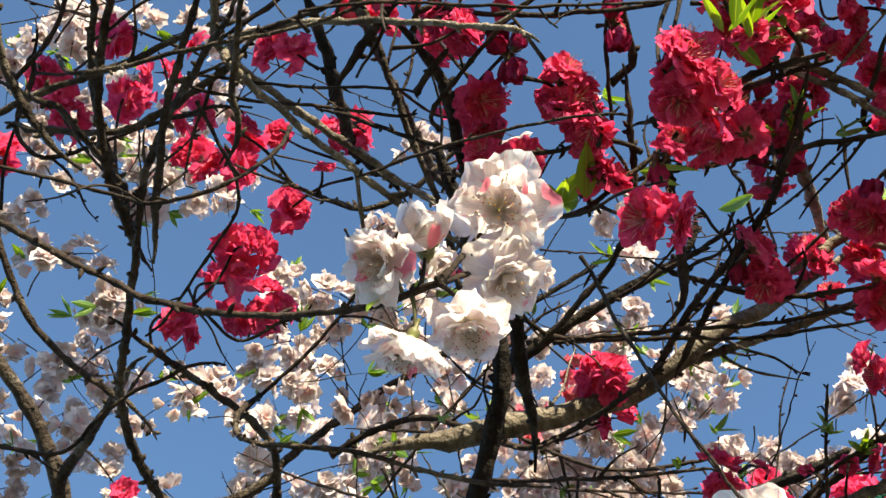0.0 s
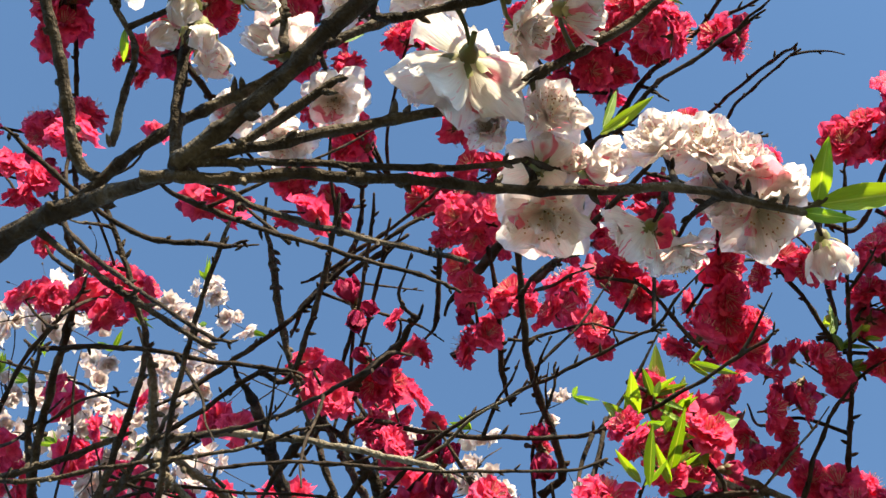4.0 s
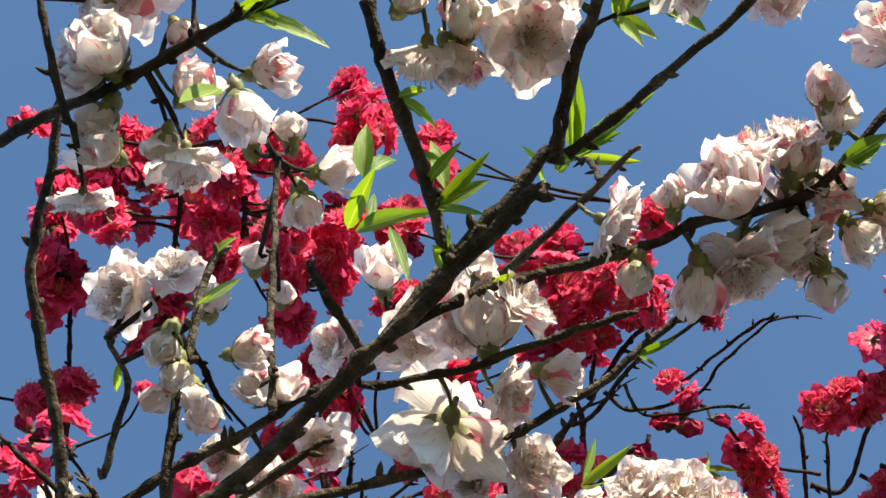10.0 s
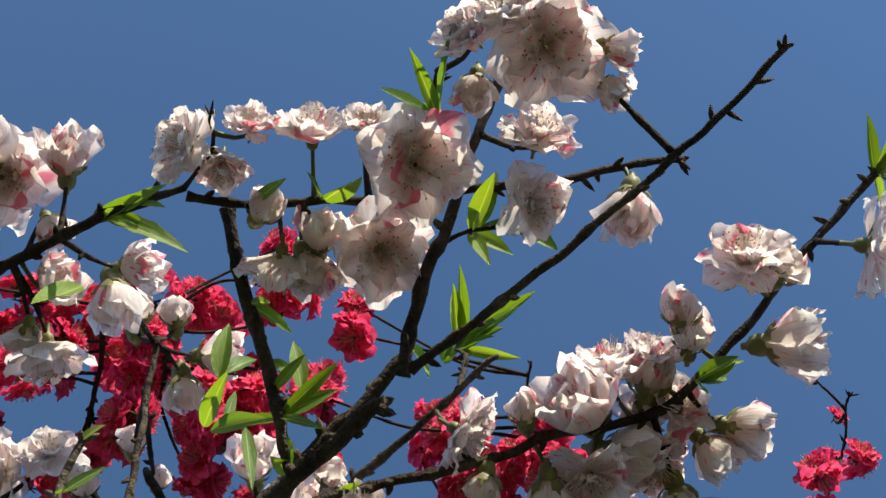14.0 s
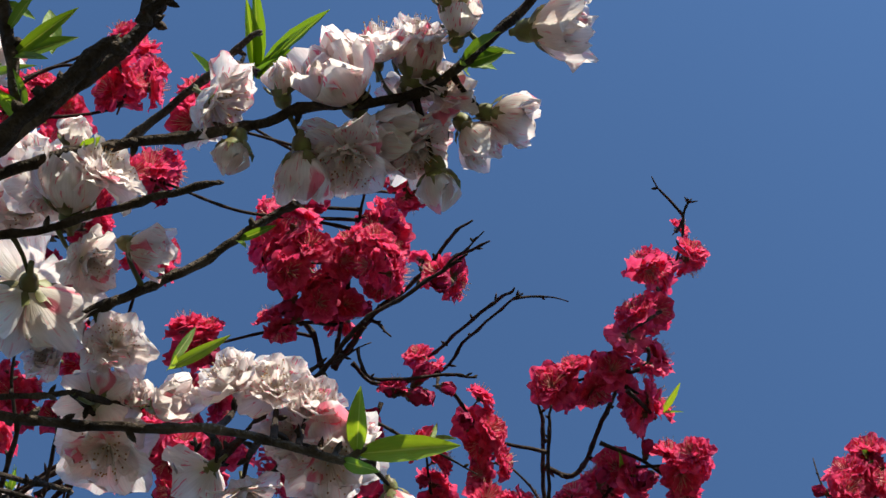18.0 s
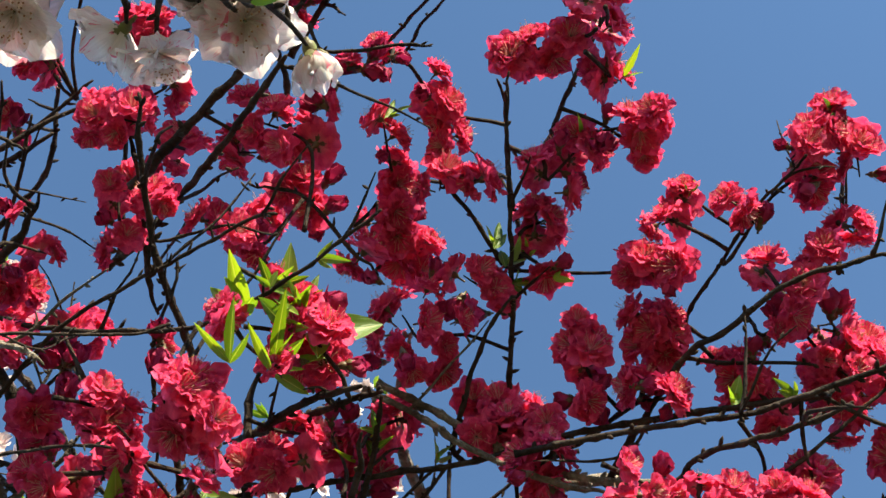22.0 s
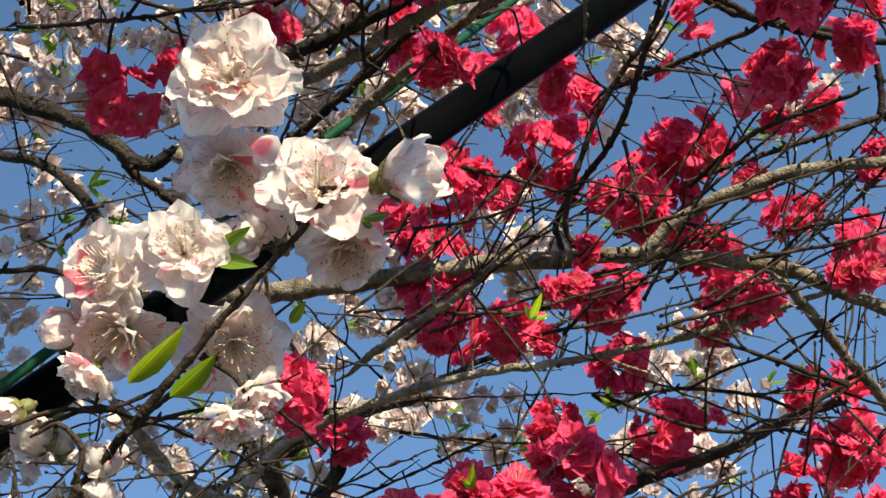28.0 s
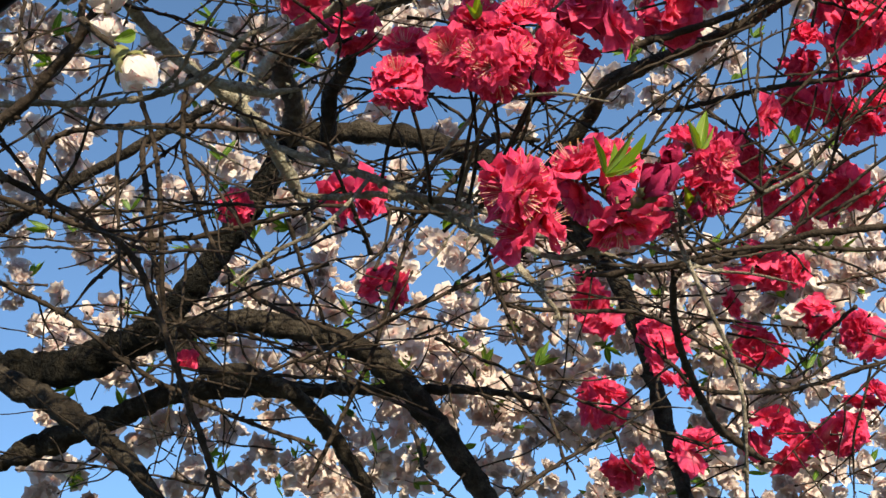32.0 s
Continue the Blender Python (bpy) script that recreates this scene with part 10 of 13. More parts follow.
pale_mass.cloud(0.093, 0.053, (0.150, 2.309, 2.294), (0.132, 2.380, 2.310), 849)
pale_mass.cloud(0.104, 0.058, (0.941, 2.396, 2.427), (0.948, 2.375, 2.386), 850)
pale_mass.cloud(0.090, 0.056, (0.894, 2.241, 2.500), (0.819, 2.168, 2.449), 851)
pale_mass.cloud(0.060, 0.054, (1.043, 2.279, 2.245), (1.013, 2.258, 2.215), 852)
pale_mass.cloud(0.106, 0.059, (-0.283, 2.403, 2.715), (-0.358, 2.473, 2.746), 853)
pale_mass.cloud(0.098, 0.054, (-0.247, 2.260, 2.553), (-0.279, 2.349, 2.580), 854)
pale_mass.cloud(0.101, 0.056, (-0.371, 2.405, 2.437), (-0.385, 2.410, 2.424), 855)
pale_mass.cloud(0.097, 0.059, (0.950, 2.462, 2.309), (0.913, 2.384, 2.270), 856)
pale_mass.cloud(0.069, 0.054, (0.096, 2.153, 2.603), (0.097, 2.099, 2.565), 857)
pale_mass.cloud(0.064, 0.058, (0.796, 2.291, 2.567), (0.826, 2.334, 2.569), 858)
pale_mass.cloud(0.060, 0.057, (0.277, 2.411, 2.420), (0.299, 2.506, 2.441), 859)
pale_mass.cloud(0.057, 0.054, (-0.120, 2.264, 2.447), (-0.088, 2.295, 2.451), 860)
pale_mass.cloud(0.089, 0.059, (0.794, 2.474, 2.333), (0.803, 2.420, 2.280), 861)
pale_mass.cloud(0.084, 0.056, (0.789, 2.250, 2.463), (0.710, 2.177, 2.433), 862)
pale_mass.cloud(0.071, 0.055, (1.116, 2.118, 2.567), (1.122, 2.130, 2.559), 863)
pale_mass.cloud(0.108, 0.059, (0.904, 2.264, 2.733), (0.916, 2.355, 2.754), 864)
pale_mass.cloud(0.083, 0.054, (0.235, 2.325, 2.302), (0.180, 2.392, 2.320), 865)
pale_mass.cloud(0.081, 0.056, (0.686, 2.421, 2.234), (0.695, 2.393, 2.191), 866)
pale_mass.cloud(0.095, 0.058, (0.480, 2.315, 2.656), (0.470, 2.234, 2.604), 867)
pale_mass.cloud(0.102, 0.053, (0.923, 2.171, 2.393), (0.904, 2.162, 2.354), 868)
pale_mass.cloud(0.086, 0.058, (0.085, 2.283, 2.764), (0.038, 2.361, 2.786), 869)
pale_mass.cloud(0.076, 0.057, (0.685, 2.203, 2.688), (0.732, 2.276, 2.720), 870)
pale_mass.cloud(0.088, 0.054, (1.106, 2.143, 2.444), (1.095, 2.138, 2.432), 871)
pale_mass.cloud(0.067, 0.059, (0.776, 2.268, 2.743), (0.750, 2.193, 2.691), 872)
pale_mass.cloud(0.087, 0.055, (1.153, 2.212, 2.420), (1.114, 2.159, 2.400), 873)
pale_mass.cloud(0.086, 0.055, (1.238, 2.106, 2.602), (1.228, 2.164, 2.599), 874)
pale_mass.cloud(0.095, 0.059, (0.140, 2.529, 2.380), (0.138, 2.627, 2.399), 875)
pale_mass.cloud(0.069, 0.054, (-0.001, 2.168, 2.621), (0.014, 2.203, 2.604), 876)
pale_mass.cloud(0.057, 0.057, (0.195, 2.352, 2.507), (0.237, 2.286, 2.459), 877)
pale_mass.cloud(0.058, 0.058, (1.087, 2.291, 2.544), (1.078, 2.223, 2.498), 878)
pale_mass.cloud(0.068, 0.053, (0.188, 2.201, 2.486), (0.164, 2.228, 2.471), 879)
pale_mass.cloud(0.089, 0.058, (0.876, 2.430, 2.357), (0.938, 2.529, 2.358), 880)
pale_mass.cloud(0.078, 0.056, (0.039, 2.400, 2.405), (0.018, 2.464, 2.409), 881)
pale_mass.cloud(0.083, 0.054, (0.656, 2.160, 2.528), (0.625, 2.121, 2.498), 882)
pale_mass.cloud(0.083, 0.059, (0.595, 2.384, 2.570), (0.592, 2.308, 2.511), 883)
pale_mass.cloud(0.060, 0.055, (0.761, 2.136, 2.606), (0.744, 2.121, 2.594), 884)
pale_mass.cloud(0.065, 0.056, (0.859, 2.325, 2.308), (0.869, 2.406, 2.323), 885)
pale_mass.cloud(0.063, 0.059, (1.094, 2.289, 2.622), (1.173, 2.359, 2.644), 886)
pale_mass.cloud(0.103, 0.054, (-0.033, 2.148, 2.648), (-0.064, 2.142, 2.625), 887)
pale_mass.cloud(0.056, 0.057, (0.529, 2.367, 2.452), (0.492, 2.284, 2.413), 888)
pale_mass.cloud(0.107, 0.058, (1.013, 2.305, 2.496), (1.057, 2.257, 2.464), 889)
pale_mass.cloud(0.077, 0.054, (-0.227, 2.200, 2.581), (-0.285, 2.252, 2.611), 890)
pale_mass.cloud(0.081, 0.059, (1.203, 2.483, 2.218), (1.257, 2.574, 2.236), 891)
pale_mass.cloud(0.090, 0.056, (0.712, 2.393, 2.239), (0.732, 2.419, 2.221), 892)
pale_mass.cloud(0.089, 0.054, (0.669, 2.150, 2.576), (0.662, 2.079, 2.535), 893)
pale_mass.cloud(0.096, 0.059, (-0.325, 2.411, 2.708), (-0.286, 2.345, 2.657), 894)
pale_mass.cloud(0.079, 0.054, (0.725, 2.147, 2.560), (0.718, 2.175, 2.555), 895)
pale_mass.cloud(0.093, 0.056, (-0.080, 2.343, 2.508), (-0.048, 2.440, 2.522), 896)
pale_mass.cloud(0.101, 0.058, (0.651, 2.478, 2.331), (0.658, 2.540, 2.319), 897)
pale_mass.cloud(0.056, 0.053, (0.101, 2.229, 2.455), (0.117, 2.184, 2.414), 898)
pale_mass.cloud(0.107, 0.058, (1.044, 2.386, 2.349), (0.956, 2.308, 2.315), 899)
pale_mass.cloud(0.081, 0.057, (0.598, 2.353, 2.450), (0.633, 2.350, 2.422), 900)
pale_mass.cloud(0.064, 0.054, (0.598, 2.098, 2.618), (0.646, 2.179, 2.634), 901)
pale_mass.cloud(0.096, 0.059, (0.610, 2.301, 2.702), (0.615, 2.375, 2.724), 902)
pale_mass.cloud(0.061, 0.055, (0.280, 2.393, 2.285), (0.306, 2.375, 2.257), 903)
pale_mass.cloud(0.073, 0.055, (0.913, 2.338, 2.206), (0.871, 2.250, 2.176), 904)
pale_mass.cloud(0.095, 0.059, (0.196, 2.505, 2.420), (0.200, 2.473, 2.381), 905)
pale_mass.cloud(0.099, 0.054, (0.379, 2.216, 2.470), (0.363, 2.273, 2.496), 906)
pale_mass.cloud(0.088, 0.056, (0.792, 2.415, 2.238), (0.813, 2.512, 2.247), 907)
pale_mass.cloud(0.091, 0.058, (0.383, 2.390, 2.524), (0.443, 2.403, 2.506), 908)
pale_mass.cloud(0.061, 0.053, (0.049, 2.200, 2.515), (0.049, 2.125, 2.474), 909)
pale_mass.cloud(0.074, 0.058, (0.149, 2.334, 2.666), (0.150, 2.273, 2.623), 910)
pale_mass.cloud(0.090, 0.057, (0.373, 2.389, 2.388), (0.313, 2.421, 2.404), 911)
pale_mass.cloud(0.092, 0.054, (0.368, 2.192, 2.509), (0.339, 2.284, 2.547), 912)
pale_mass.cloud(0.086, 0.059, (0.690, 2.446, 2.427), (0.695, 2.496, 2.424), 913)
pale_mass.cloud(0.096, 0.055, (0.325, 2.235, 2.533), (0.335, 2.179, 2.500), 914)
pale_mass.cloud(0.090, 0.055, (1.083, 2.241, 2.392), (1.005, 2.164, 2.360), 915)
pale_mass.cloud(0.092, 0.059, (0.496, 2.522, 2.316), (0.497, 2.522, 2.304), 916)
pale_mass.cloud(0.098, 0.054, (-0.152, 2.281, 2.434), (-0.151, 2.373, 2.446), 917)
pale_mass.cloud(0.071, 0.057, (0.698, 2.342, 2.437), (0.673, 2.412, 2.462), 918)
pale_mass.cloud(0.080, 0.058, (0.760, 2.398, 2.398), (0.738, 2.373, 2.379), 919)
pale_mass.cloud(0.085, 0.053, (0.463, 2.221, 2.395), (0.461, 2.135, 2.351), 920)
pale_mass.cloud(0.067, 0.058, (-0.226, 2.280, 2.875), (-0.220, 2.257, 2.832), 921)
pale_mass.cloud(0.096, 0.056, (0.750, 2.264, 2.502), (0.794, 2.325, 2.522), 922)
pale_mass.cloud(0.082, 0.054, (-0.239, 2.014, 2.994), (-0.267, 2.098, 3.034), 923)
pale_mass.cloud(0.063, 0.059, (-0.079, 2.150, 3.151), (-0.050, 2.156, 3.134), 924)
pale_mass.cloud(0.097, 0.055, (0.094, 1.955, 3.073), (0.114, 1.884, 3.012), 925)
pale_mass.cloud(0.081, 0.056, (-0.006, 2.032, 3.049), (-0.023, 1.987, 2.993), 926)
pale_mass.cloud(0.096, 0.059, (0.232, 2.155, 3.042), (0.235, 2.190, 3.055), 927)
pale_mass.cloud(0.074, 0.054, (-0.250, 1.940, 3.079), (-0.246, 2.026, 3.123), 928)
pale_mass.cloud(0.063, 0.057, (0.123, 2.187, 2.886), (0.111, 2.218, 2.906), 929)
pale_mass.cloud(0.076, 0.057, (0.284, 2.196, 2.839), (0.251, 2.144, 2.795), 930)
pale_mass.cloud(0.100, 0.054, (0.058, 2.040, 2.828), (0.074, 1.970, 2.768), 931)
pale_mass.cloud(0.109, 0.059, (0.326, 2.174, 2.987), (0.367, 2.186, 2.962), 932)
pale_mass.cloud(0.069, 0.056, (-0.205, 2.007, 3.140), (-0.251, 2.082, 3.200), 933)
pale_mass.cloud(0.056, 0.055, (-0.004, 1.986, 3.032), (-0.006, 2.049, 3.054), 934)
pale_mass.cloud(0.069, 0.058, (0.222, 2.202, 3.186), (0.160, 2.172, 3.166), 935)
pale_mass.cloud(0.076, 0.053, (0.642, 1.914, 3.127), (0.607, 1.853, 3.046), 936)
pale_mass.cloud(0.099, 0.055, (0.377, 2.091, 3.085), (0.368, 2.069, 3.061), 937)
pale_mass.cloud(0.081, 0.057, (0.748, 2.142, 3.113), (0.749, 2.204, 3.157), 938)
pale_mass.cloud(0.053, 0.052, (-0.296, 2.016, 3.116), (-0.266, 2.096, 3.154), 939)
pale_mass.cloud(0.093, 0.057, (0.265, 2.180, 3.110), (0.248, 2.185, 3.095), 940)
pale_mass.cloud(0.095, 0.056, (-0.223, 2.182, 3.141), (-0.243, 2.108, 3.083), 941)
pale_mass.cloud(0.069, 0.053, (0.137, 1.997, 3.078), (0.151, 1.948, 3.030), 942)
pale_mass.cloud(0.068, 0.058, (0.371, 2.091, 3.295), (0.308, 2.131, 3.332), 943)
pale_mass.cloud(0.086, 0.054, (1.156, 1.999, 2.988), (1.233, 2.084, 3.028), 944)
pale_mass.cloud(0.097, 0.054, (1.291, 2.027, 2.898), (1.293, 2.060, 2.903), 945)
pale_mass.cloud(0.097, 0.058, (-0.328, 2.138, 3.377), (-0.318, 2.094, 3.302), 946)
pale_mass.cloud(0.055, 0.053, (1.003, 1.922, 3.022), (0.935, 1.862, 2.967), 947)
pale_mass.cloud(0.087, 0.055, (-0.308, 2.126, 3.209), (-0.324, 2.141, 3.212), 948)
pale_mass.cloud(0.086, 0.057, (0.114, 2.169, 3.178), (0.139, 2.268, 3.203), 949)
pale_mass.cloud(0.055, 0.052, (0.164, 2.026, 3.009), (0.168, 2.099, 3.013), 950)
pale_mass.cloud(0.098, 0.057, (0.859, 2.153, 3.058), (0.830, 2.128, 3.013), 951)
pale_mass.cloud(0.098, 0.055, (1.072, 2.048, 3.032), (1.030, 1.974, 2.972), 952)
pale_mass.cloud(0.054, 0.053, (0.140, 2.046, 3.028), (0.181, 2.025, 3.006), 953)
pale_mass.cloud(0.103, 0.058, (0.861, 2.222, 3.027), (0.858, 2.306, 3.050), 954)
pale_mass.cloud(0.083, 0.054, (0.546, 2.058, 2.996), (0.598, 2.133, 3.030), 955)
pale_mass.cloud(0.067, 0.054, (-0.247, 2.021, 3.246), (-0.266, 2.012, 3.236), 956)
pale_mass.cloud(0.063, 0.058, (0.303, 2.163, 3.206), (0.302, 2.094, 3.133), 957)
pale_mass.cloud(0.076, 0.052, (0.853, 1.997, 2.930), (0.805, 1.956, 2.895), 958)
pale_mass.cloud(0.072, 0.056, (0.958, 2.001, 3.165), (1.003, 2.059, 3.168), 959)
pale_mass.cloud(0.086, 0.056, (0.521, 2.084, 3.185), (0.472, 2.166, 3.250), 960)
pale_mass.cloud(0.086, 0.052, (0.987, 1.965, 2.932), (0.987, 1.993, 2.930), 961)
pale_mass.cloud(0.070, 0.057, (0.204, 2.102, 3.283), (0.202, 2.059, 3.201), 962)
pale_mass.cloud(0.063, 0.055, (0.108, 1.683, 3.594), (0.112, 1.635, 3.521), 963)
pale_mass.cloud(0.092, 0.053, (0.735, 1.777, 3.263), (0.747, 1.798, 3.268), 964)
pale_mass.cloud(0.063, 0.058, (0.979, 1.876, 3.424), (1.059, 1.945, 3.480), 965)
pale_mass.cloud(0.077, 0.053, (0.345, 1.675, 3.453), (0.331, 1.715, 3.495), 966)
pale_mass.cloud(0.084, 0.055, (0.162, 1.539, 3.720), (0.217, 1.508, 3.659), 967)
pale_mass.cloud(0.067, 0.057, (0.767, 1.774, 3.540), (0.731, 1.714, 3.466), 968)
pale_mass.cloud(0.079, 0.052, (0.660, 1.745, 3.261), (0.672, 1.733, 3.245), 969)
pale_mass.cloud(0.059, 0.056, (0.179, 1.857, 3.497), (0.116, 1.924, 3.564), 970)
pale_mass.cloud(0.084, 0.056, (0.675, 1.882, 3.359), (0.719, 1.946, 3.403), 971)
pale_mass.cloud(0.095, 0.052, (-0.236, 1.648, 3.539), (-0.219, 1.649, 3.501), 972)
pale_mass.cloud(0.071, 0.057, (0.314, 1.866, 3.541), (0.278, 1.803, 3.469), 973)
pale_mass.cloud(0.054, 0.054, (0.163, 1.682, 3.555), (0.189, 1.664, 3.492), 974)
pale_mass.cloud(0.060, 0.053, (0.390, 1.651, 3.484), (0.344, 1.707, 3.523), 975)
pale_mass.cloud(0.076, 0.058, (0.430, 1.597, 3.817), (0.390, 1.665, 3.896), 976)
pale_mass.cloud(0.091, 0.053, (0.108, 1.522, 3.636), (0.150, 1.532, 3.637), 977)
pale_mass.cloud(0.073, 0.055, (0.732, 1.581, 3.598), (0.657, 1.543, 3.524), 978)
pale_mass.cloud(0.066, 0.057, (-0.169, 1.619, 3.862), (-0.096, 1.572, 3.781), 979)
pale_mass.cloud(0.089, 0.052, (-0.140, 1.612, 3.547), (-0.143, 1.639, 3.559), 980)
pale_mass.cloud(0.068, 0.057, (-0.196, 1.687, 3.771), (-0.244, 1.759, 3.851), 981)
pale_mass.cloud(0.071, 0.056, (0.660, 1.630, 3.595), (0.652, 1.662, 3.633), 982)
pale_mass.cloud(0.069, 0.053, (0.879, 1.553, 3.436), (0.843, 1.524, 3.381), 983)
pale_mass.cloud(0.078, 0.058, (0.553, 1.784, 3.592), (0.573, 1.722, 3.512), 984)
pale_mass.cloud(0.063, 0.054, (0.350, 1.656, 3.516), (0.357, 1.670, 3.486), 985)
pale_mass.cloud(0.076, 0.054, (-0.152, 1.549, 3.721), (-0.179, 1.626, 3.776), 986)
pale_mass.cloud(0.084, 0.058, (-0.248, 1.630, 3.906), (-0.230, 1.685, 3.958), 987)
pale_mass.cloud(0.076, 0.053, (0.219, 1.503, 3.617), (0.237, 1.495, 3.576), 988)
pale_mass.cloud(0.093, 0.055, (1.201, 1.674, 3.441), (1.174, 1.617, 3.359), 989)
pale_mass.cloud(0.089, 0.057, (0.403, 1.687, 3.658), (0.446, 1.665, 3.608), 990)
pale_mass.cloud(0.059, 0.052, (0.085, 1.616, 3.499), (0.098, 1.662, 3.546), 991)
pale_mass.cloud(0.100, 0.057, (1.449, 1.567, 3.602), (1.500, 1.648, 3.647), 992)
pale_mass.cloud(0.085, 0.055, (0.003, 1.772, 3.543), (0.026, 1.790, 3.528), 993)
pale_mass.cloud(0.050, 0.053, (1.212, 1.583, 3.358), (1.157, 1.547, 3.274), 994)
pale_mass.cloud(0.072, 0.058, (0.479, 1.933, 3.459), (0.476, 1.895, 3.391), 995)
pale_mass.cloud(0.080, 0.053, (-0.114, 1.536, 3.703), (-0.138, 1.562, 3.732), 996)
pale_mass.cloud(0.071, 0.054, (1.244, 1.589, 3.439), (1.298, 1.651, 3.512), 997)
pale_mass.cloud(0.086, 0.057, (0.692, 1.933, 3.401), (0.746, 1.968, 3.414), 998)
pale_mass.cloud(0.067, 0.052, (0.449, 1.952, 3.093), (0.451, 1.908, 3.038), 999)
pale_mass.cloud(0.044, 0.056, (0.676, 2.016, 3.218), (0.638, 1.956, 3.151), 1000)
pale_mass.cloud(0.046, 0.056, (0.534, 2.041, 3.242), (0.536, 2.058, 3.222), 1001)
pale_mass.cloud(0.075, 0.052, (0.945, 1.917, 3.027), (0.991, 1.993, 3.075), 1002)
pale_mass.cloud(0.055, 0.057, (0.949, 2.086, 3.180), (0.942, 2.156, 3.212), 1003)
pale_mass.cloud(0.057, 0.055, (0.912, 2.074, 3.025), (0.897, 2.070, 2.975), 1004)
pale_mass.cloud(0.063, 0.053, (0.485, 1.977, 3.112), (0.463, 1.902, 3.047), 1005)
pale_mass.cloud(0.071, 0.058, (0.463, 2.082, 3.310), (0.469, 2.056, 3.281), 1006)
pale_mass.cloud(0.065, 0.053, (0.757, 1.873, 3.162), (0.722, 1.934, 3.211), 1007)
pale_mass.cloud(0.043, 0.055, (0.924, 1.994, 3.111), (0.958, 2.082, 3.148), 1008)
pale_mass.cloud(0.081, 0.057, (0.660, 2.097, 3.221), (0.670, 2.104, 3.207), 1009)
pale_mass.cloud(0.042, 0.052, (0.750, 2.063, 2.912), (0.733, 2.008, 2.835), 1010)
pale_mass.cloud(0.056, 0.056, (0.904, 2.027, 3.190), (0.875, 1.982, 3.142), 1011)
pale_mass.cloud(0.077, 0.056, (1.342, 2.100, 2.996), (1.371, 2.136, 3.016), 1012)
pale_mass.cloud(0.077, 0.052, (-0.370, 1.227, 3.499), (-0.390, 1.284, 3.578), 1013)
pale_mass.cloud(0.066, 0.057, (0.477, 1.232, 3.741), (0.513, 1.254, 3.765), 1014)
pale_mass.cloud(0.070, 0.054, (-0.597, 1.351, 3.523), (-0.553, 1.315, 3.460), 1015)
pale_mass.cloud(0.056, 0.053, (0.292, 1.280, 3.527), (0.273, 1.250, 3.446), 1016)
pale_mass.cloud(0.065, 0.057, (-0.122, 1.450, 3.645), (-0.152, 1.478, 3.639), 1017)
pale_mass.cloud(0.063, 0.052, (0.411, 1.208, 3.526), (0.390, 1.283, 3.590), 1018)
pale_mass.cloud(0.070, 0.055, (0.505, 1.334, 3.580), (0.499, 1.371, 3.631), 1019)
pale_mass.cloud(0.085, 0.056, (0.057, 1.468, 3.597), (0.033, 1.456, 3.554), 1020)
pale_mass.cloud(0.083, 0.052, (0.131, 1.140, 3.531), (0.142, 1.096, 3.446), 1021)
pale_mass.cloud(0.057, 0.056, (-0.683, 1.276, 3.683), (-0.709, 1.288, 3.646), 1022)
pale_mass.cloud(0.079, 0.055, (0.325, 1.150, 3.680), (0.373, 1.194, 3.741), 1023)
pale_mass.cloud(0.074, 0.052, (-0.776, 1.390, 3.431), (-0.777, 1.451, 3.495), 1024)
pale_mass.cloud(0.078, 0.057, (-0.419, 1.354, 3.689), (-0.446, 1.351, 3.679), 1025)
pale_mass.cloud(0.076, 0.053, (-0.720, 1.285, 3.534), (-0.666, 1.263, 3.442), 1026)
pale_mass.cloud(0.059, 0.053, (0.324, 1.243, 3.565), (0.269, 1.223, 3.509), 1027)
pale_mass.cloud(0.069, 0.057, (0.462, 1.323, 3.701), (0.469, 1.369, 3.731), 1028)
pale_mass.cloud(0.097, 0.052, (0.171, 1.123, 3.555), (0.175, 1.183, 3.631), 1029)
pale_mass.cloud(0.096, 0.055, (-0.002, 1.162, 3.685), (-0.004, 1.186, 3.701), 1030)
pale_mass.cloud(0.096, 0.056, (-0.779, 1.345, 3.640), (-0.710, 1.326, 3.564), 1031)
pale_mass.cloud(0.096, 0.052, (0.007, 1.237, 3.485), (0.026, 1.213, 3.405), 1032)
pale_mass.cloud(0.082, 0.056, (-0.322, 1.293, 3.691), (-0.340, 1.302, 3.702), 1033)
pale_mass.cloud(0.074, 0.054, (-0.279, 1.144, 3.661), (-0.236, 1.195, 3.740), 1034)
pale_mass.cloud(0.087, 0.052, (0.099, 1.400, 3.439), (0.122, 1.455, 3.475), 1035)
pale_mass.cloud(0.062, 0.057, (-0.637, 1.338, 3.701), (-0.671, 1.314, 3.656), 1036)
pale_mass.cloud(0.072, 0.053, (-0.464, 1.271, 3.522), (-0.485, 1.228, 3.437), 1037)
pale_mass.cloud(0.061, 0.054, (0.138, 1.325, 3.546), (0.126, 1.343, 3.515), 1038)
pale_mass.cloud(0.073, 0.057, (-0.333, 1.177, 3.762), (-0.300, 1.215, 3.832), 1039)
pale_mass.cloud(0.093, 0.052, (-0.165, 1.109, 3.553), (-0.147, 1.161, 3.617), 1040)
pale_mass.cloud(0.084, 0.055, (-0.636, 1.331, 3.624), (-0.638, 1.327, 3.606), 1041)
pale_mass.cloud(0.071, 0.055, (-0.628, 1.203, 3.690), (-0.647, 1.175, 3.599), 1042)
pale_mass.cloud(0.052, 0.052, (0.176, 1.254, 3.481), (0.194, 1.240, 3.429), 1043)
pale_mass.cloud(0.080, 0.057, (0.189, 1.311, 3.695), (0.216, 1.357, 3.733), 1044)
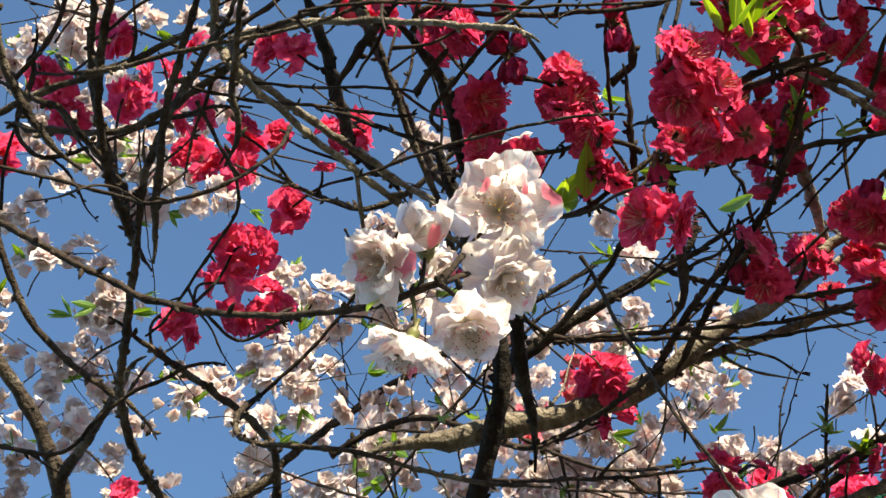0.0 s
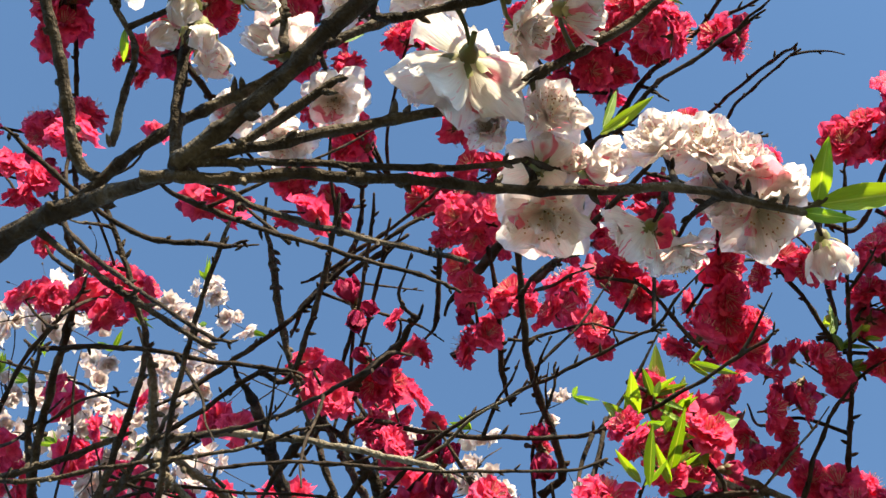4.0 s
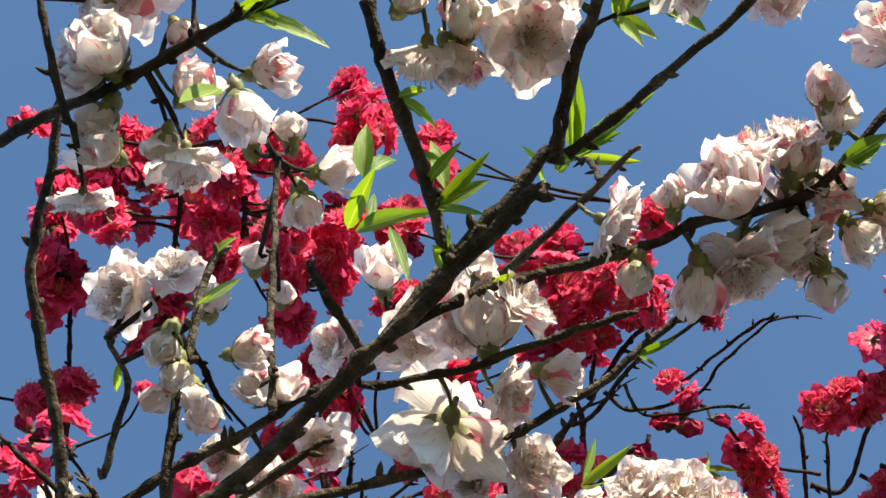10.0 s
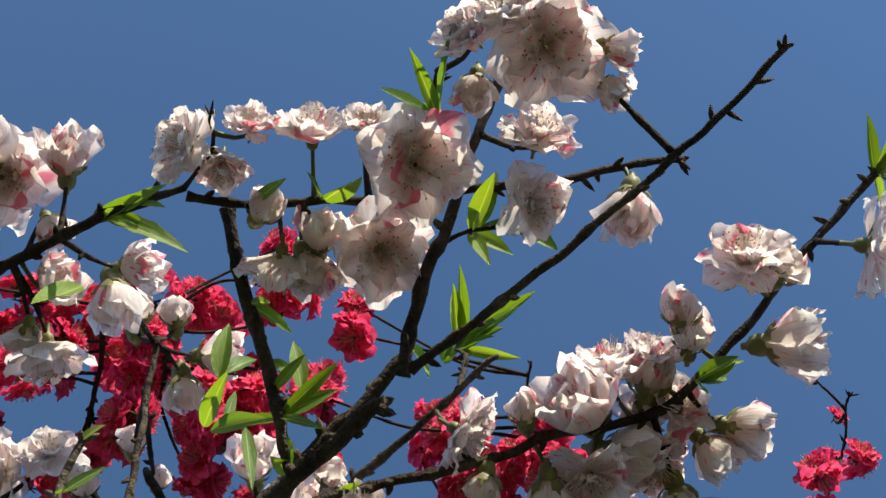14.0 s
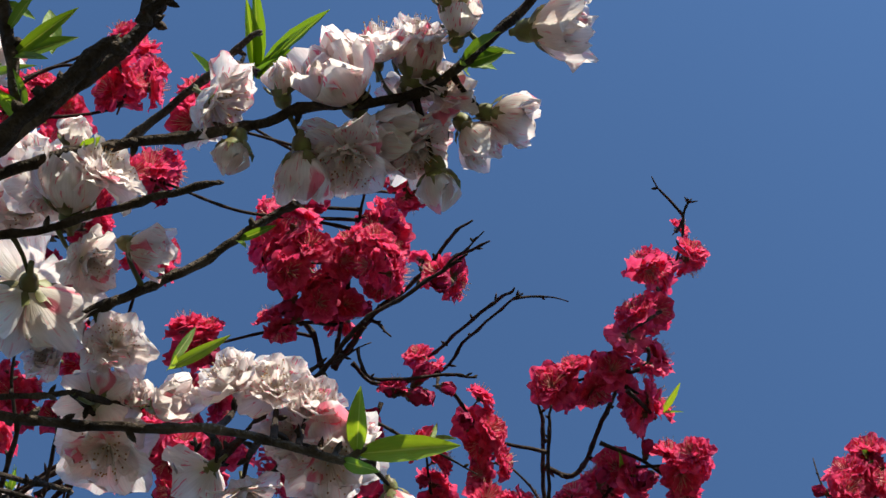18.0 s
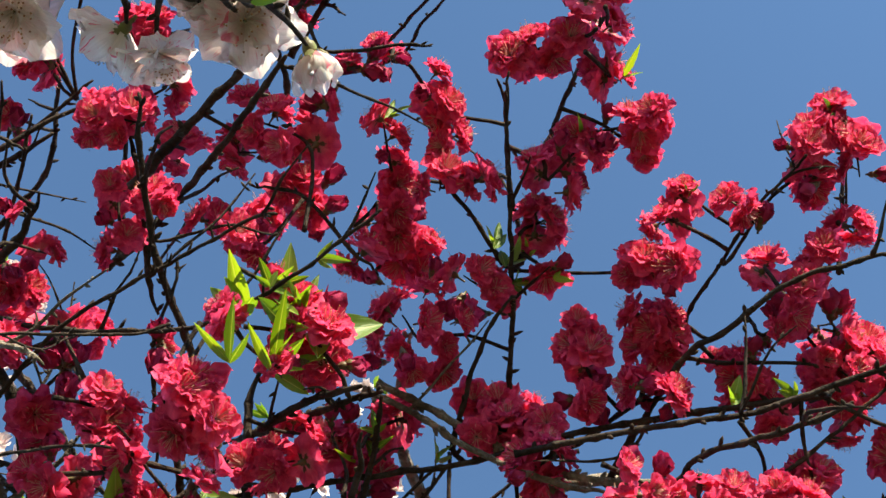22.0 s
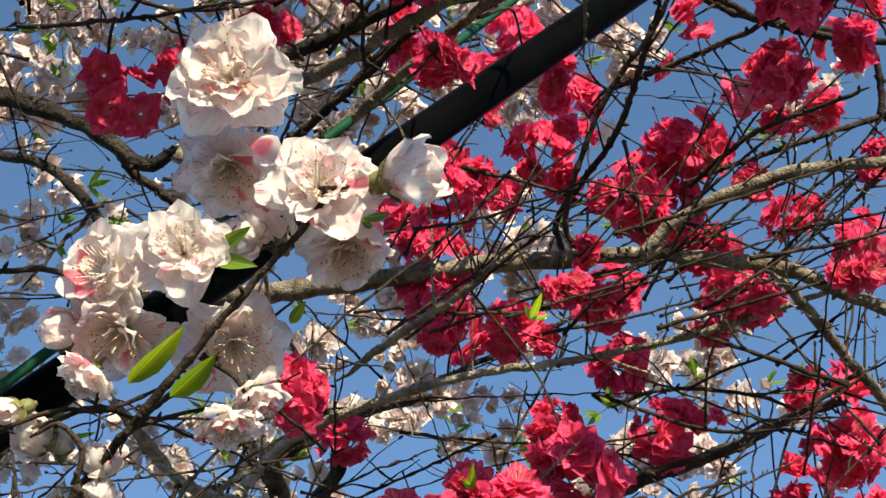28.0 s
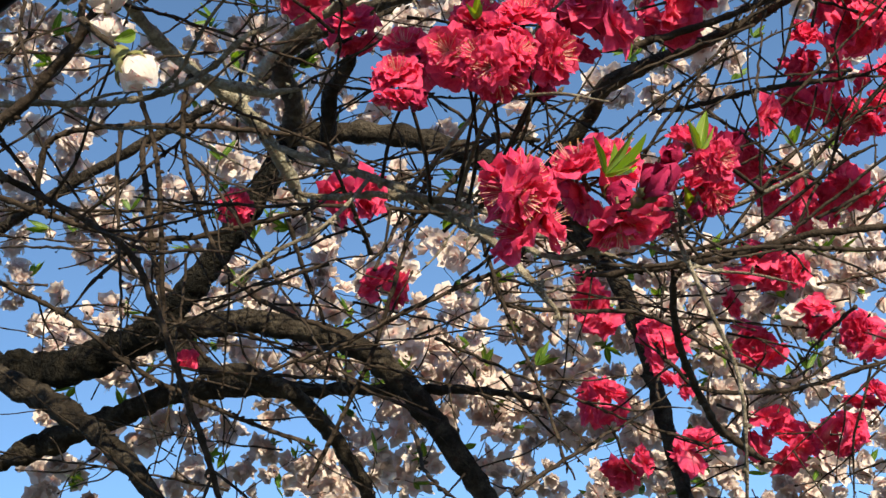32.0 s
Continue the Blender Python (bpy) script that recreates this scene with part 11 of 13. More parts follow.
pale_mass.cloud(0.099, 0.054, (-0.231, 1.240, 3.592), (-0.255, 1.313, 3.660), 1045)
pale_mass.cloud(0.065, 0.053, (0.336, 1.337, 3.487), (0.310, 1.363, 3.493), 1046)
pale_mass.cloud(0.099, 0.057, (-0.114, 1.434, 3.654), (-0.093, 1.399, 3.581), 1047)
pale_mass.cloud(0.090, 0.052, (-0.092, 1.118, 3.580), (-0.068, 1.088, 3.507), 1048)
pale_mass.cloud(0.067, 0.054, (0.245, 1.426, 3.519), (0.290, 1.449, 3.533), 1049)
pale_mass.cloud(0.065, 0.056, (0.012, 1.312, 3.684), (-0.005, 1.364, 3.764), 1050)
pale_mass.cloud(0.063, 0.052, (0.338, 1.147, 3.529), (0.349, 1.181, 3.568), 1051)
pale_mass.cloud(0.069, 0.056, (0.220, 1.224, 3.696), (0.241, 1.220, 3.634), 1052)
pale_mass.cloud(0.069, 0.055, (-0.786, 1.396, 3.575), (-0.783, 1.373, 3.483), 1053)
pale_mass.cloud(0.065, 0.052, (-0.550, 1.086, 3.571), (-0.559, 1.089, 3.555), 1054)
pale_mass.cloud(0.102, 0.057, (-0.402, 1.529, 3.599), (-0.438, 1.582, 3.665), 1055)
pale_mass.cloud(0.088, 0.053, (0.121, 1.211, 3.584), (0.087, 1.265, 3.643), 1056)
pale_mass.cloud(0.086, 0.053, (-0.591, 0.933, 3.702), (-0.544, 0.935, 3.673), 1057)
pale_mass.cloud(0.075, 0.057, (-0.808, 1.105, 3.811), (-0.767, 1.065, 3.725), 1058)
pale_mass.cloud(0.071, 0.052, (-0.536, 0.641, 3.798), (-0.481, 0.632, 3.751), 1059)
pale_mass.cloud(0.085, 0.055, (-0.448, 0.650, 3.920), (-0.476, 0.687, 3.969), 1060)
pale_mass.cloud(0.102, 0.056, (-0.412, 0.813, 3.912), (-0.429, 0.856, 3.993), 1061)
pale_mass.cloud(0.087, 0.052, (-0.669, 0.650, 3.770), (-0.641, 0.666, 3.772), 1062)
pale_mass.cloud(0.089, 0.056, (-0.500, 0.786, 3.927), (-0.501, 0.774, 3.838), 1063)
pale_mass.cloud(0.062, 0.055, (-0.483, 0.849, 3.820), (-0.451, 0.826, 3.750), 1064)
pale_mass.cloud(0.059, 0.052, (-0.486, 0.847, 3.699), (-0.502, 0.859, 3.727), 1065)
pale_mass.cloud(0.102, 0.057, (-0.593, 0.912, 3.906), (-0.631, 0.977, 3.981), 1066)
pale_mass.cloud(0.091, 0.053, (-0.710, 0.874, 3.728), (-0.704, 0.913, 3.757), 1067)
pale_mass.cloud(0.066, 0.053, (-0.633, 0.790, 3.792), (-0.647, 0.796, 3.719), 1068)
pale_mass.cloud(0.060, 0.057, (-0.847, 0.774, 3.966), (-0.783, 0.755, 3.874), 1069)
pale_mass.cloud(0.058, 0.052, (-0.553, 0.931, 3.645), (-0.568, 0.935, 3.638), 1070)
pale_mass.cloud(0.081, 0.055, (-0.488, 0.841, 3.849), (-0.558, 0.887, 3.923), 1071)
pale_mass.cloud(0.072, 0.056, (-0.604, 0.681, 3.958), (-0.654, 0.725, 4.016), 1072)
pale_mass.cloud(0.056, 0.052, (-0.412, 0.863, 3.668), (-0.386, 0.862, 3.631), 1073)
pale_mass.cloud(0.073, 0.056, (-0.798, 0.838, 3.917), (-0.789, 0.820, 3.819), 1074)
pale_mass.cloud(0.090, 0.054, (-0.570, 0.777, 3.833), (-0.563, 0.772, 3.791), 1075)
pale_mass.cloud(0.063, 0.052, (-0.403, 0.663, 3.804), (-0.364, 0.690, 3.864), 1076)
pale_mass.cloud(0.096, 0.057, (-0.469, 0.903, 3.914), (-0.533, 0.954, 3.988), 1077)
pale_mass.cloud(0.081, 0.053, (-0.396, 0.924, 3.686), (-0.375, 0.926, 3.686), 1078)
pale_mass.cloud(0.096, 0.055, (0.449, 1.696, 3.495), (0.481, 1.648, 3.408), 1079)
pale_mass.cloud(0.069, 0.057, (0.299, 1.905, 3.519), (0.267, 1.857, 3.470), 1080)
pale_mass.cloud(0.053, 0.052, (0.433, 1.844, 3.252), (0.469, 1.875, 3.271), 1081)
pale_mass.cloud(0.062, 0.056, (-0.112, 1.706, 3.682), (-0.137, 1.778, 3.759), 1082)
pale_mass.cloud(0.069, 0.056, (0.152, 1.646, 3.671), (0.147, 1.675, 3.698), 1083)
pale_mass.cloud(0.084, 0.052, (0.264, 1.608, 3.469), (0.214, 1.579, 3.408), 1084)
pale_mass.cloud(0.071, 0.057, (-0.319, 1.677, 3.811), (-0.304, 1.633, 3.725), 1085)
pale_mass.cloud(0.088, 0.054, (0.026, 1.701, 3.553), (0.056, 1.705, 3.548), 1086)
pale_mass.cloud(0.067, 0.053, (-0.117, 1.641, 3.570), (-0.084, 1.720, 3.623), 1087)
pale_mass.cloud(0.091, 0.058, (-0.324, 1.555, 3.925), (-0.287, 1.611, 3.963), 1088)
pale_mass.cloud(0.094, 0.053, (0.173, 1.823, 3.348), (0.132, 1.815, 3.307), 1089)
pale_mass.cloud(0.052, 0.055, (-0.169, 1.568, 3.729), (-0.101, 1.504, 3.639), 1090)
pale_mass.cloud(0.060, 0.057, (0.238, 1.653, 3.710), (0.276, 1.636, 3.673), 1091)
pale_mass.cloud(0.075, 0.052, (0.447, 1.349, 3.630), (0.440, 1.400, 3.688), 1092)
pale_mass.cloud(0.091, 0.053, (-0.690, 0.745, 3.701), (-0.664, 0.802, 3.737), 1120)
pale_mass.cloud(0.081, 0.056, (-0.490, 0.817, 3.788), (-0.464, 0.797, 3.741), 1121)
pale_mass.cloud(0.091, 0.055, (0.425, 2.358, 2.285), (0.441, 2.283, 2.226), 1138)
pale_mass.cloud(0.087, 0.055, (0.692, 2.343, 2.275), (0.692, 2.342, 2.257), 1139)
pale_mass.cloud(0.095, 0.059, (0.420, 2.387, 2.587), (0.441, 2.471, 2.608), 1140)
pale_mass.cloud(0.093, 0.054, (0.620, 2.120, 2.582), (0.613, 2.196, 2.597), 1141)
pale_mass.cloud(0.075, 0.057, (1.080, 2.350, 2.339), (1.049, 2.325, 2.328), 1142)
pale_mass.cloud(0.062, 0.058, (0.980, 2.479, 2.206), (0.970, 2.392, 2.167), 1143)
pale_mass.cloud(0.070, 0.053, (0.936, 2.197, 2.341), (0.892, 2.161, 2.327), 1144)
pale_mass.cloud(0.105, 0.058, (0.561, 2.282, 2.707), (0.506, 2.340, 2.745), 1145)
pale_mass.cloud(0.101, 0.056, (0.847, 2.314, 2.395), (0.865, 2.406, 2.411), 1146)
pale_mass.cloud(0.077, 0.054, (0.901, 2.164, 2.475), (0.920, 2.172, 2.468), 1147)
pale_mass.cloud(0.099, 0.059, (0.667, 2.465, 2.402), (0.687, 2.386, 2.363), 1148)
pale_mass.cloud(0.064, 0.055, (1.078, 2.146, 2.515), (1.040, 2.091, 2.476), 1149)
pale_mass.cloud(0.087, 0.056, (1.151, 2.169, 2.551), (1.156, 2.205, 2.554), 1150)
pale_mass.cloud(0.060, 0.059, (1.018, 2.349, 2.520), (1.048, 2.439, 2.549), 1151)
pale_mass.cloud(0.074, 0.054, (0.826, 2.137, 2.491), (0.793, 2.174, 2.511), 1152)
pale_mass.cloud(0.077, 0.057, (0.814, 2.416, 2.309), (0.780, 2.370, 2.261), 1153)
pale_mass.cloud(0.087, 0.057, (1.252, 2.230, 2.583), (1.174, 2.163, 2.532), 1154)
pale_mass.cloud(0.072, 0.054, (0.781, 2.116, 2.536), (0.802, 2.121, 2.518), 1155)
pale_mass.cloud(0.106, 0.059, (0.464, 2.315, 2.690), (0.475, 2.409, 2.700), 1156)
pale_mass.cloud(0.083, 0.056, (0.869, 2.262, 2.445), (0.870, 2.326, 2.471), 1157)
pale_mass.cloud(0.100, 0.054, (0.880, 2.338, 2.184), (0.866, 2.306, 2.167), 1158)
pale_mass.cloud(0.108, 0.059, (0.979, 2.409, 2.447), (0.961, 2.323, 2.405), 1159)
pale_mass.cloud(0.083, 0.054, (0.392, 2.249, 2.428), (0.387, 2.231, 2.387), 1160)
pale_mass.cloud(0.081, 0.056, (1.230, 2.209, 2.501), (1.262, 2.274, 2.520), 1161)
pale_mass.cloud(0.078, 0.058, (0.500, 2.411, 2.485), (0.518, 2.495, 2.510), 1162)
pale_mass.cloud(0.059, 0.053, (0.891, 2.280, 2.197), (0.863, 2.282, 2.194), 1163)
pale_mass.cloud(0.104, 0.058, (1.149, 2.464, 2.188), (1.163, 2.378, 2.155), 1164)
pale_mass.cloud(0.083, 0.057, (0.387, 2.238, 2.704), (0.417, 2.192, 2.643), 1165)
pale_mass.cloud(0.076, 0.054, (0.769, 2.158, 2.474), (0.780, 2.197, 2.485), 1166)
pale_mass.cloud(0.093, 0.059, (1.142, 2.426, 2.363), (1.129, 2.523, 2.386), 1167)
pale_mass.cloud(0.084, 0.055, (0.316, 2.321, 2.406), (0.296, 2.362, 2.401), 1168)
pale_mass.cloud(0.071, 0.055, (1.112, 2.153, 2.522), (1.060, 2.095, 2.486), 1169)
pale_mass.cloud(0.086, 0.059, (1.171, 2.510, 2.211), (1.128, 2.430, 2.185), 1170)
pale_mass.cloud(0.053, 0.054, (0.554, 2.227, 2.409), (0.538, 2.243, 2.397), 1171)
pale_mass.cloud(0.077, 0.057, (0.432, 2.364, 2.416), (0.462, 2.450, 2.441), 1172)
pale_mass.cloud(0.082, 0.058, (0.494, 2.391, 2.493), (0.514, 2.465, 2.483), 1173)
pale_mass.cloud(0.073, 0.053, (0.322, 2.276, 2.317), (0.338, 2.237, 2.294), 1174)
pale_mass.cloud(0.085, 0.058, (0.510, 2.503, 2.280), (0.512, 2.415, 2.240), 1175)
pale_mass.cloud(0.096, 0.057, (1.152, 2.257, 2.469), (1.145, 2.235, 2.452), 1176)
pale_mass.cloud(0.096, 0.054, (0.289, 2.315, 2.297), (0.256, 2.392, 2.318), 1177)
pale_mass.build(pale_tree, PETAL_PALE, BARK["twig"], "pale pink blossoms on thin twigs")

pink_mass = Mass([FORMS["red", "far", k] for k in range(6)])
pink_mass.spray(0.0429, 0.0367, (0.151, 0.766, 2.802), (0.162, 0.813, 2.836), 477, (0.099, 0.710, 2.806))
pink_mass.spray(0.0282, 0.0376, (0.098, 0.857, 2.803), (0.105, 0.854, 2.798), 478, (0.035, 0.768, 2.778))
pink_mass.spray(0.0198, 0.0395, (0.114, 0.842, 2.827), (0.106, 0.871, 2.875), 479, (0.052, 0.752, 2.786))
pink_mass.build(pale_tree, PETAL_PINK, BARK["twig"], "pink blossoms on a thin twig")

white_mass = Mass([FORMS["white", "open", k][0] for k in range(5)])
white_mass.spray(0.0247, 0.0247, (0.493, 0.409, 2.296), (0.467, 0.373, 2.290), 699, (0.496, 0.405, 2.302))
white_mass.spray(0.0364, 0.0255, (0.543, 0.467, 2.265), (0.563, 0.480, 2.288), 700, (0.530, 0.452, 2.268))
white_mass.spray(0.0217, 0.0253, (0.569, 0.464, 2.257), (0.564, 0.466, 2.258), 701, (0.585, 0.454, 2.304))
white_mass.build(crimson_tree, PETAL_WHITE, BARK["twig"], "white blossoms on a twig of the crimson tree")

# fine bare twigs
thicket(crimson_tree, ((-0.117, 0.935, 2.363), (0.772, 0.918, 2.213), (-0.182, 1.160, 1.950), (0.707, 1.143, 1.801), (-0.367, 1.585, 2.988), (1.212, 1.555, 2.723), (-0.483, 1.986, 2.255), (1.097, 1.956, 1.990)), 28, 1178, 1.00)
thicket(crimson_tree, ((0.027, 1.124, 2.234), (0.806, 1.109, 2.103), (-0.020, 1.287, 1.936), (0.759, 1.272, 1.805), (-0.099, 1.842, 2.706), (1.226, 1.817, 2.484), (-0.179, 2.119, 2.200), (1.147, 2.094, 1.978)), 45, 1179, 0.90)
thicket(crimson_tree, ((-0.062, 0.871, 2.392), (0.734, 0.844, 2.270), (-0.099, 1.082, 2.108), (0.698, 1.056, 1.986), (-0.306, 1.582, 3.107), (1.198, 1.532, 2.876), (-0.375, 1.981, 2.570), (1.130, 1.931, 2.340)), 40, 1180, 0.90)
thicket(crimson_tree, ((0.211, 0.676, 2.540), (0.797, 0.648, 2.456), (0.181, 0.991, 2.219), (0.767, 0.963, 2.136), (0.212, 1.086, 3.161), (1.190, 1.039, 3.022), (0.162, 1.611, 2.626), (1.139, 1.564, 2.487)), 45, 1181, 0.90)
thicket(crimson_tree, ((-0.075, 0.758, 2.684), (0.289, 0.740, 2.632), (-0.091, 0.924, 2.515), (0.273, 0.906, 2.463), (-0.246, 1.176, 3.330), (0.338, 1.148, 3.247), (-0.272, 1.442, 3.060), (0.312, 1.413, 2.977)), 20, 1182, 1.00)
thicket(crimson_tree, ((-0.443, 0.264, 2.623), (0.055, 0.264, 2.623), (-0.443, 0.669, 2.425), (0.055, 0.669, 2.425), (-0.738, 0.440, 3.338), (0.092, 0.440, 3.338), (-0.738, 1.115, 3.009), (0.092, 1.115, 3.009)), 8, 1183, 0.60)
thicket(crimson_tree, ((-0.135, 0.392, 2.561), (0.292, 0.392, 2.561), (-0.135, 0.669, 2.425), (0.292, 0.669, 2.425), (-0.225, 0.654, 3.234), (0.487, 0.654, 3.234), (-0.225, 1.115, 3.009), (0.487, 1.115, 3.009)), 5, 1184, 0.60)
thicket(crimson_tree, ((-0.391, 0.104, 2.517), (0.072, 0.108, 2.529), (-0.391, 0.421, 2.402), (0.073, 0.425, 2.413), (-0.590, 0.200, 2.988), (0.105, 0.205, 3.005), (-0.589, 0.675, 2.815), (0.106, 0.680, 2.832)), 3, 1185, 0.60)
thicket(crimson_tree, ((-0.057, 0.675, 2.561), (0.742, 0.625, 2.460), (-0.065, 0.900, 2.388), (0.733, 0.850, 2.286), (-0.234, 1.095, 3.187), (1.097, 1.012, 3.017), (-0.247, 1.470, 2.897), (1.084, 1.387, 2.727)), 12, 1186, 0.65)
thicket(crimson_tree, ((-0.085, 0.478, 2.619), (0.434, 0.439, 2.575), (-0.074, 0.776, 2.473), (0.444, 0.737, 2.429), (-0.219, 0.656, 3.086), (0.530, 0.599, 3.022), (-0.204, 1.086, 2.875), (0.545, 1.029, 2.811)), 6, 1187, 0.65)
thicket(crimson_tree, ((0.283, 1.132, 2.167), (0.802, 1.122, 2.080), (0.239, 1.282, 1.893), (0.759, 1.272, 1.805), (0.337, 1.855, 2.593), (1.220, 1.838, 2.445), (0.263, 2.111, 2.126), (1.147, 2.094, 1.978)), 16, 1188, 0.90)

# young leaves
leaf(striped_tree, 0.0109, (0.175, -0.004, 2.044), (0.212, -0.012, 2.039), 1189)
leaf(striped_tree, 0.0083, (0.175, -0.004, 2.044), (0.174, -0.031, 2.035), 1191)
leaf(striped_tree, 0.0060, (0.170, -0.001, 2.044), (0.183, -0.004, 2.023), 1193)
leaf(striped_tree, 0.0044, (0.170, -0.001, 2.044), (0.179, -0.002, 2.049), 1194)
leaf(striped_tree, 0.0085, (0.003, -0.120, 2.103), (0.013, -0.144, 2.077), 1195)
leaf(striped_tree, 0.0096, (0.006, -0.119, 2.102), (0.031, -0.132, 2.070), 1197)
leaf(striped_tree, 0.0063, (0.011, -0.121, 2.103), (0.042, -0.134, 2.068), 1199)
leaf(striped_tree, 0.0048, (0.011, -0.121, 2.103), (0.013, -0.133, 2.120), 1200)
leaf(striped_tree, 0.0063, (0.020, -0.121, 2.103), (0.029, -0.105, 2.064), 1201)
leaf(striped_tree, 0.0102, (0.094, -0.123, 2.252), (0.086, -0.149, 2.217), 1203)
leaf(striped_tree, 0.0128, (0.102, -0.131, 2.252), (0.119, -0.155, 2.222), 1205)
leaf(striped_tree, 0.0096, (0.102, -0.131, 2.252), (0.105, -0.143, 2.259), 1206)
leaf(striped_tree, 0.0053, (0.102, -0.131, 2.252), (0.106, -0.141, 2.250), 1208)
leaf(striped_tree, 0.0049, (0.035, -0.143, 2.064), (0.047, -0.159, 2.054), 1209)
leaf(striped_tree, 0.0039, (0.121, -0.072, 2.094), (0.136, -0.080, 2.090), 1211)
leaf(striped_tree, 0.0029, (0.121, -0.072, 2.094), (0.126, -0.072, 2.075), 1212)
leaf(striped_tree, 0.0047, (-0.059, -0.101, 2.149), (-0.050, -0.110, 2.153), 1213)
leaf(striped_tree, 0.0045, (-0.008, -0.047, 2.125), (0.003, -0.050, 2.134), 1215)
leaf(striped_tree, 0.0054, (-0.063, -0.081, 2.134), (-0.047, -0.091, 2.150), 1217)
leaf(striped_tree, 0.0041, (-0.063, -0.081, 2.134), (-0.051, -0.093, 2.097), 1218)
leaf(striped_tree, 0.0044, (-0.109, -0.044, 2.176), (-0.114, -0.026, 2.191), 1219)
leaf(striped_tree, 0.0042, (0.100, -0.022, 2.085), (0.107, -0.035, 2.102), 1221)
leaf(striped_tree, 0.0055, (0.099, -0.020, 2.084), (0.121, -0.033, 2.099), 1223)
leaf(striped_tree, 0.0041, (0.099, -0.020, 2.084), (0.107, -0.030, 2.055), 1224)
leaf(striped_tree, 0.0086, (0.202, -0.150, 2.106), (0.220, -0.157, 2.114), 1225)
leaf(striped_tree, 0.0068, (0.278, -0.240, 2.131), (0.273, -0.266, 2.133), 1227)
leaf(striped_tree, 0.0059, (0.278, -0.240, 2.131), (0.282, -0.263, 2.124), 1229)
leaf(striped_tree, 0.0044, (0.278, -0.240, 2.131), (0.285, -0.243, 2.122), 1230)
leaf(striped_tree, 0.0054, (0.278, -0.240, 2.131), (0.288, -0.257, 2.115), 1231)
leaf(striped_tree, 0.0059, (0.278, -0.240, 2.131), (0.291, -0.265, 2.107), 1233)
leaf(striped_tree, 0.0077, (0.278, -0.240, 2.131), (0.304, -0.228, 2.097), 1235)
leaf(striped_tree, 0.0058, (0.278, -0.240, 2.131), (0.288, -0.226, 2.143), 1236)
leaf(striped_tree, 0.0093, (0.109, -0.139, 2.252), (0.104, -0.175, 2.222), 1237)
leaf(striped_tree, 0.0088, (0.109, -0.139, 2.252), (0.110, -0.183, 2.221), 1239)
leaf(striped_tree, 0.0114, (0.109, -0.139, 2.252), (0.143, -0.175, 2.219), 1241)
leaf(striped_tree, 0.0086, (0.109, -0.139, 2.252), (0.106, -0.169, 2.269), 1242)
leaf(striped_tree, 0.0088, (0.109, -0.139, 2.252), (0.135, -0.167, 2.214), 1243)
leaf(striped_tree, 0.0067, (0.109, -0.139, 2.252), (0.140, -0.140, 2.219), 1245)
leaf(striped_tree, 0.0088, (0.109, -0.139, 2.252), (0.126, -0.155, 2.228), 1247)
leaf(striped_tree, 0.0065, (0.109, -0.139, 2.252), (0.117, -0.139, 2.246), 1248)
leaf(striped_tree, 0.0091, (0.106, -0.206, 2.091), (0.115, -0.230, 2.080), 1249)
leaf(striped_tree, 0.0046, (0.106, -0.206, 2.091), (0.132, -0.216, 2.086), 1251)
leaf(striped_tree, 0.0083, (0.106, -0.206, 2.091), (0.124, -0.198, 2.093), 1253)
leaf(striped_tree, 0.0063, (0.106, -0.206, 2.091), (0.112, -0.198, 2.063), 1254)
leaf(striped_tree, 0.0096, (0.202, -0.150, 2.106), (0.220, -0.154, 2.115), 1255)
leaf(striped_tree, 0.0040, (0.209, -0.157, 2.108), (0.226, -0.158, 2.121), 1257)
leaf(striped_tree, 0.0065, (0.202, -0.150, 2.106), (0.210, -0.148, 2.121), 1259)
leaf(striped_tree, 0.0049, (0.202, -0.150, 2.106), (0.200, -0.151, 2.069), 1260)
leaf(striped_tree, 0.0085, (0.042, -0.137, 2.103), (0.036, -0.156, 2.119), 1261)
leaf(striped_tree, 0.0066, (0.038, -0.134, 2.061), (0.059, -0.144, 2.071), 1263)
leaf(striped_tree, 0.0059, (0.038, -0.134, 2.061), (0.059, -0.155, 2.066), 1265)
leaf(striped_tree, 0.0044, (0.038, -0.134, 2.061), (0.056, -0.135, 2.039), 1266)
leaf(striped_tree, 0.0049, (0.061, -0.102, 2.076), (0.069, -0.108, 2.075), 1267)
leaf(striped_tree, 0.0105, (-0.038, -0.203, 2.088), (-0.003, -0.197, 2.078), 1269)
leaf(striped_tree, 0.0058, (-0.031, -0.206, 2.085), (-0.010, -0.218, 2.069), 1271)
leaf(striped_tree, 0.0043, (-0.031, -0.206, 2.085), (-0.020, -0.201, 2.085), 1272)
leaf(striped_tree, 0.0053, (-0.024, -0.209, 2.082), (-0.008, -0.210, 2.058), 1273)
leaf(striped_tree, 0.0075, (0.091, -0.249, 2.086), (0.093, -0.282, 2.057), 1275)
leaf(striped_tree, 0.0063, (0.091, -0.249, 2.086), (0.081, -0.271, 2.053), 1277)
leaf(striped_tree, 0.0047, (0.091, -0.249, 2.086), (0.085, -0.259, 2.101), 1278)
leaf(striped_tree, 0.0083, (0.091, -0.249, 2.086), (0.069, -0.258, 2.051), 1279)
leaf(striped_tree, 0.0095, (0.048, -0.215, 2.083), (0.065, -0.227, 2.049), 1281)
leaf(striped_tree, 0.0045, (0.048, -0.215, 2.083), (0.044, -0.226, 2.053), 1283)
leaf(striped_tree, 0.0034, (0.048, -0.215, 2.083), (0.043, -0.219, 2.091), 1284)
leaf(striped_tree, 0.0049, (0.022, -0.213, 2.078), (0.036, -0.223, 2.053), 1285)
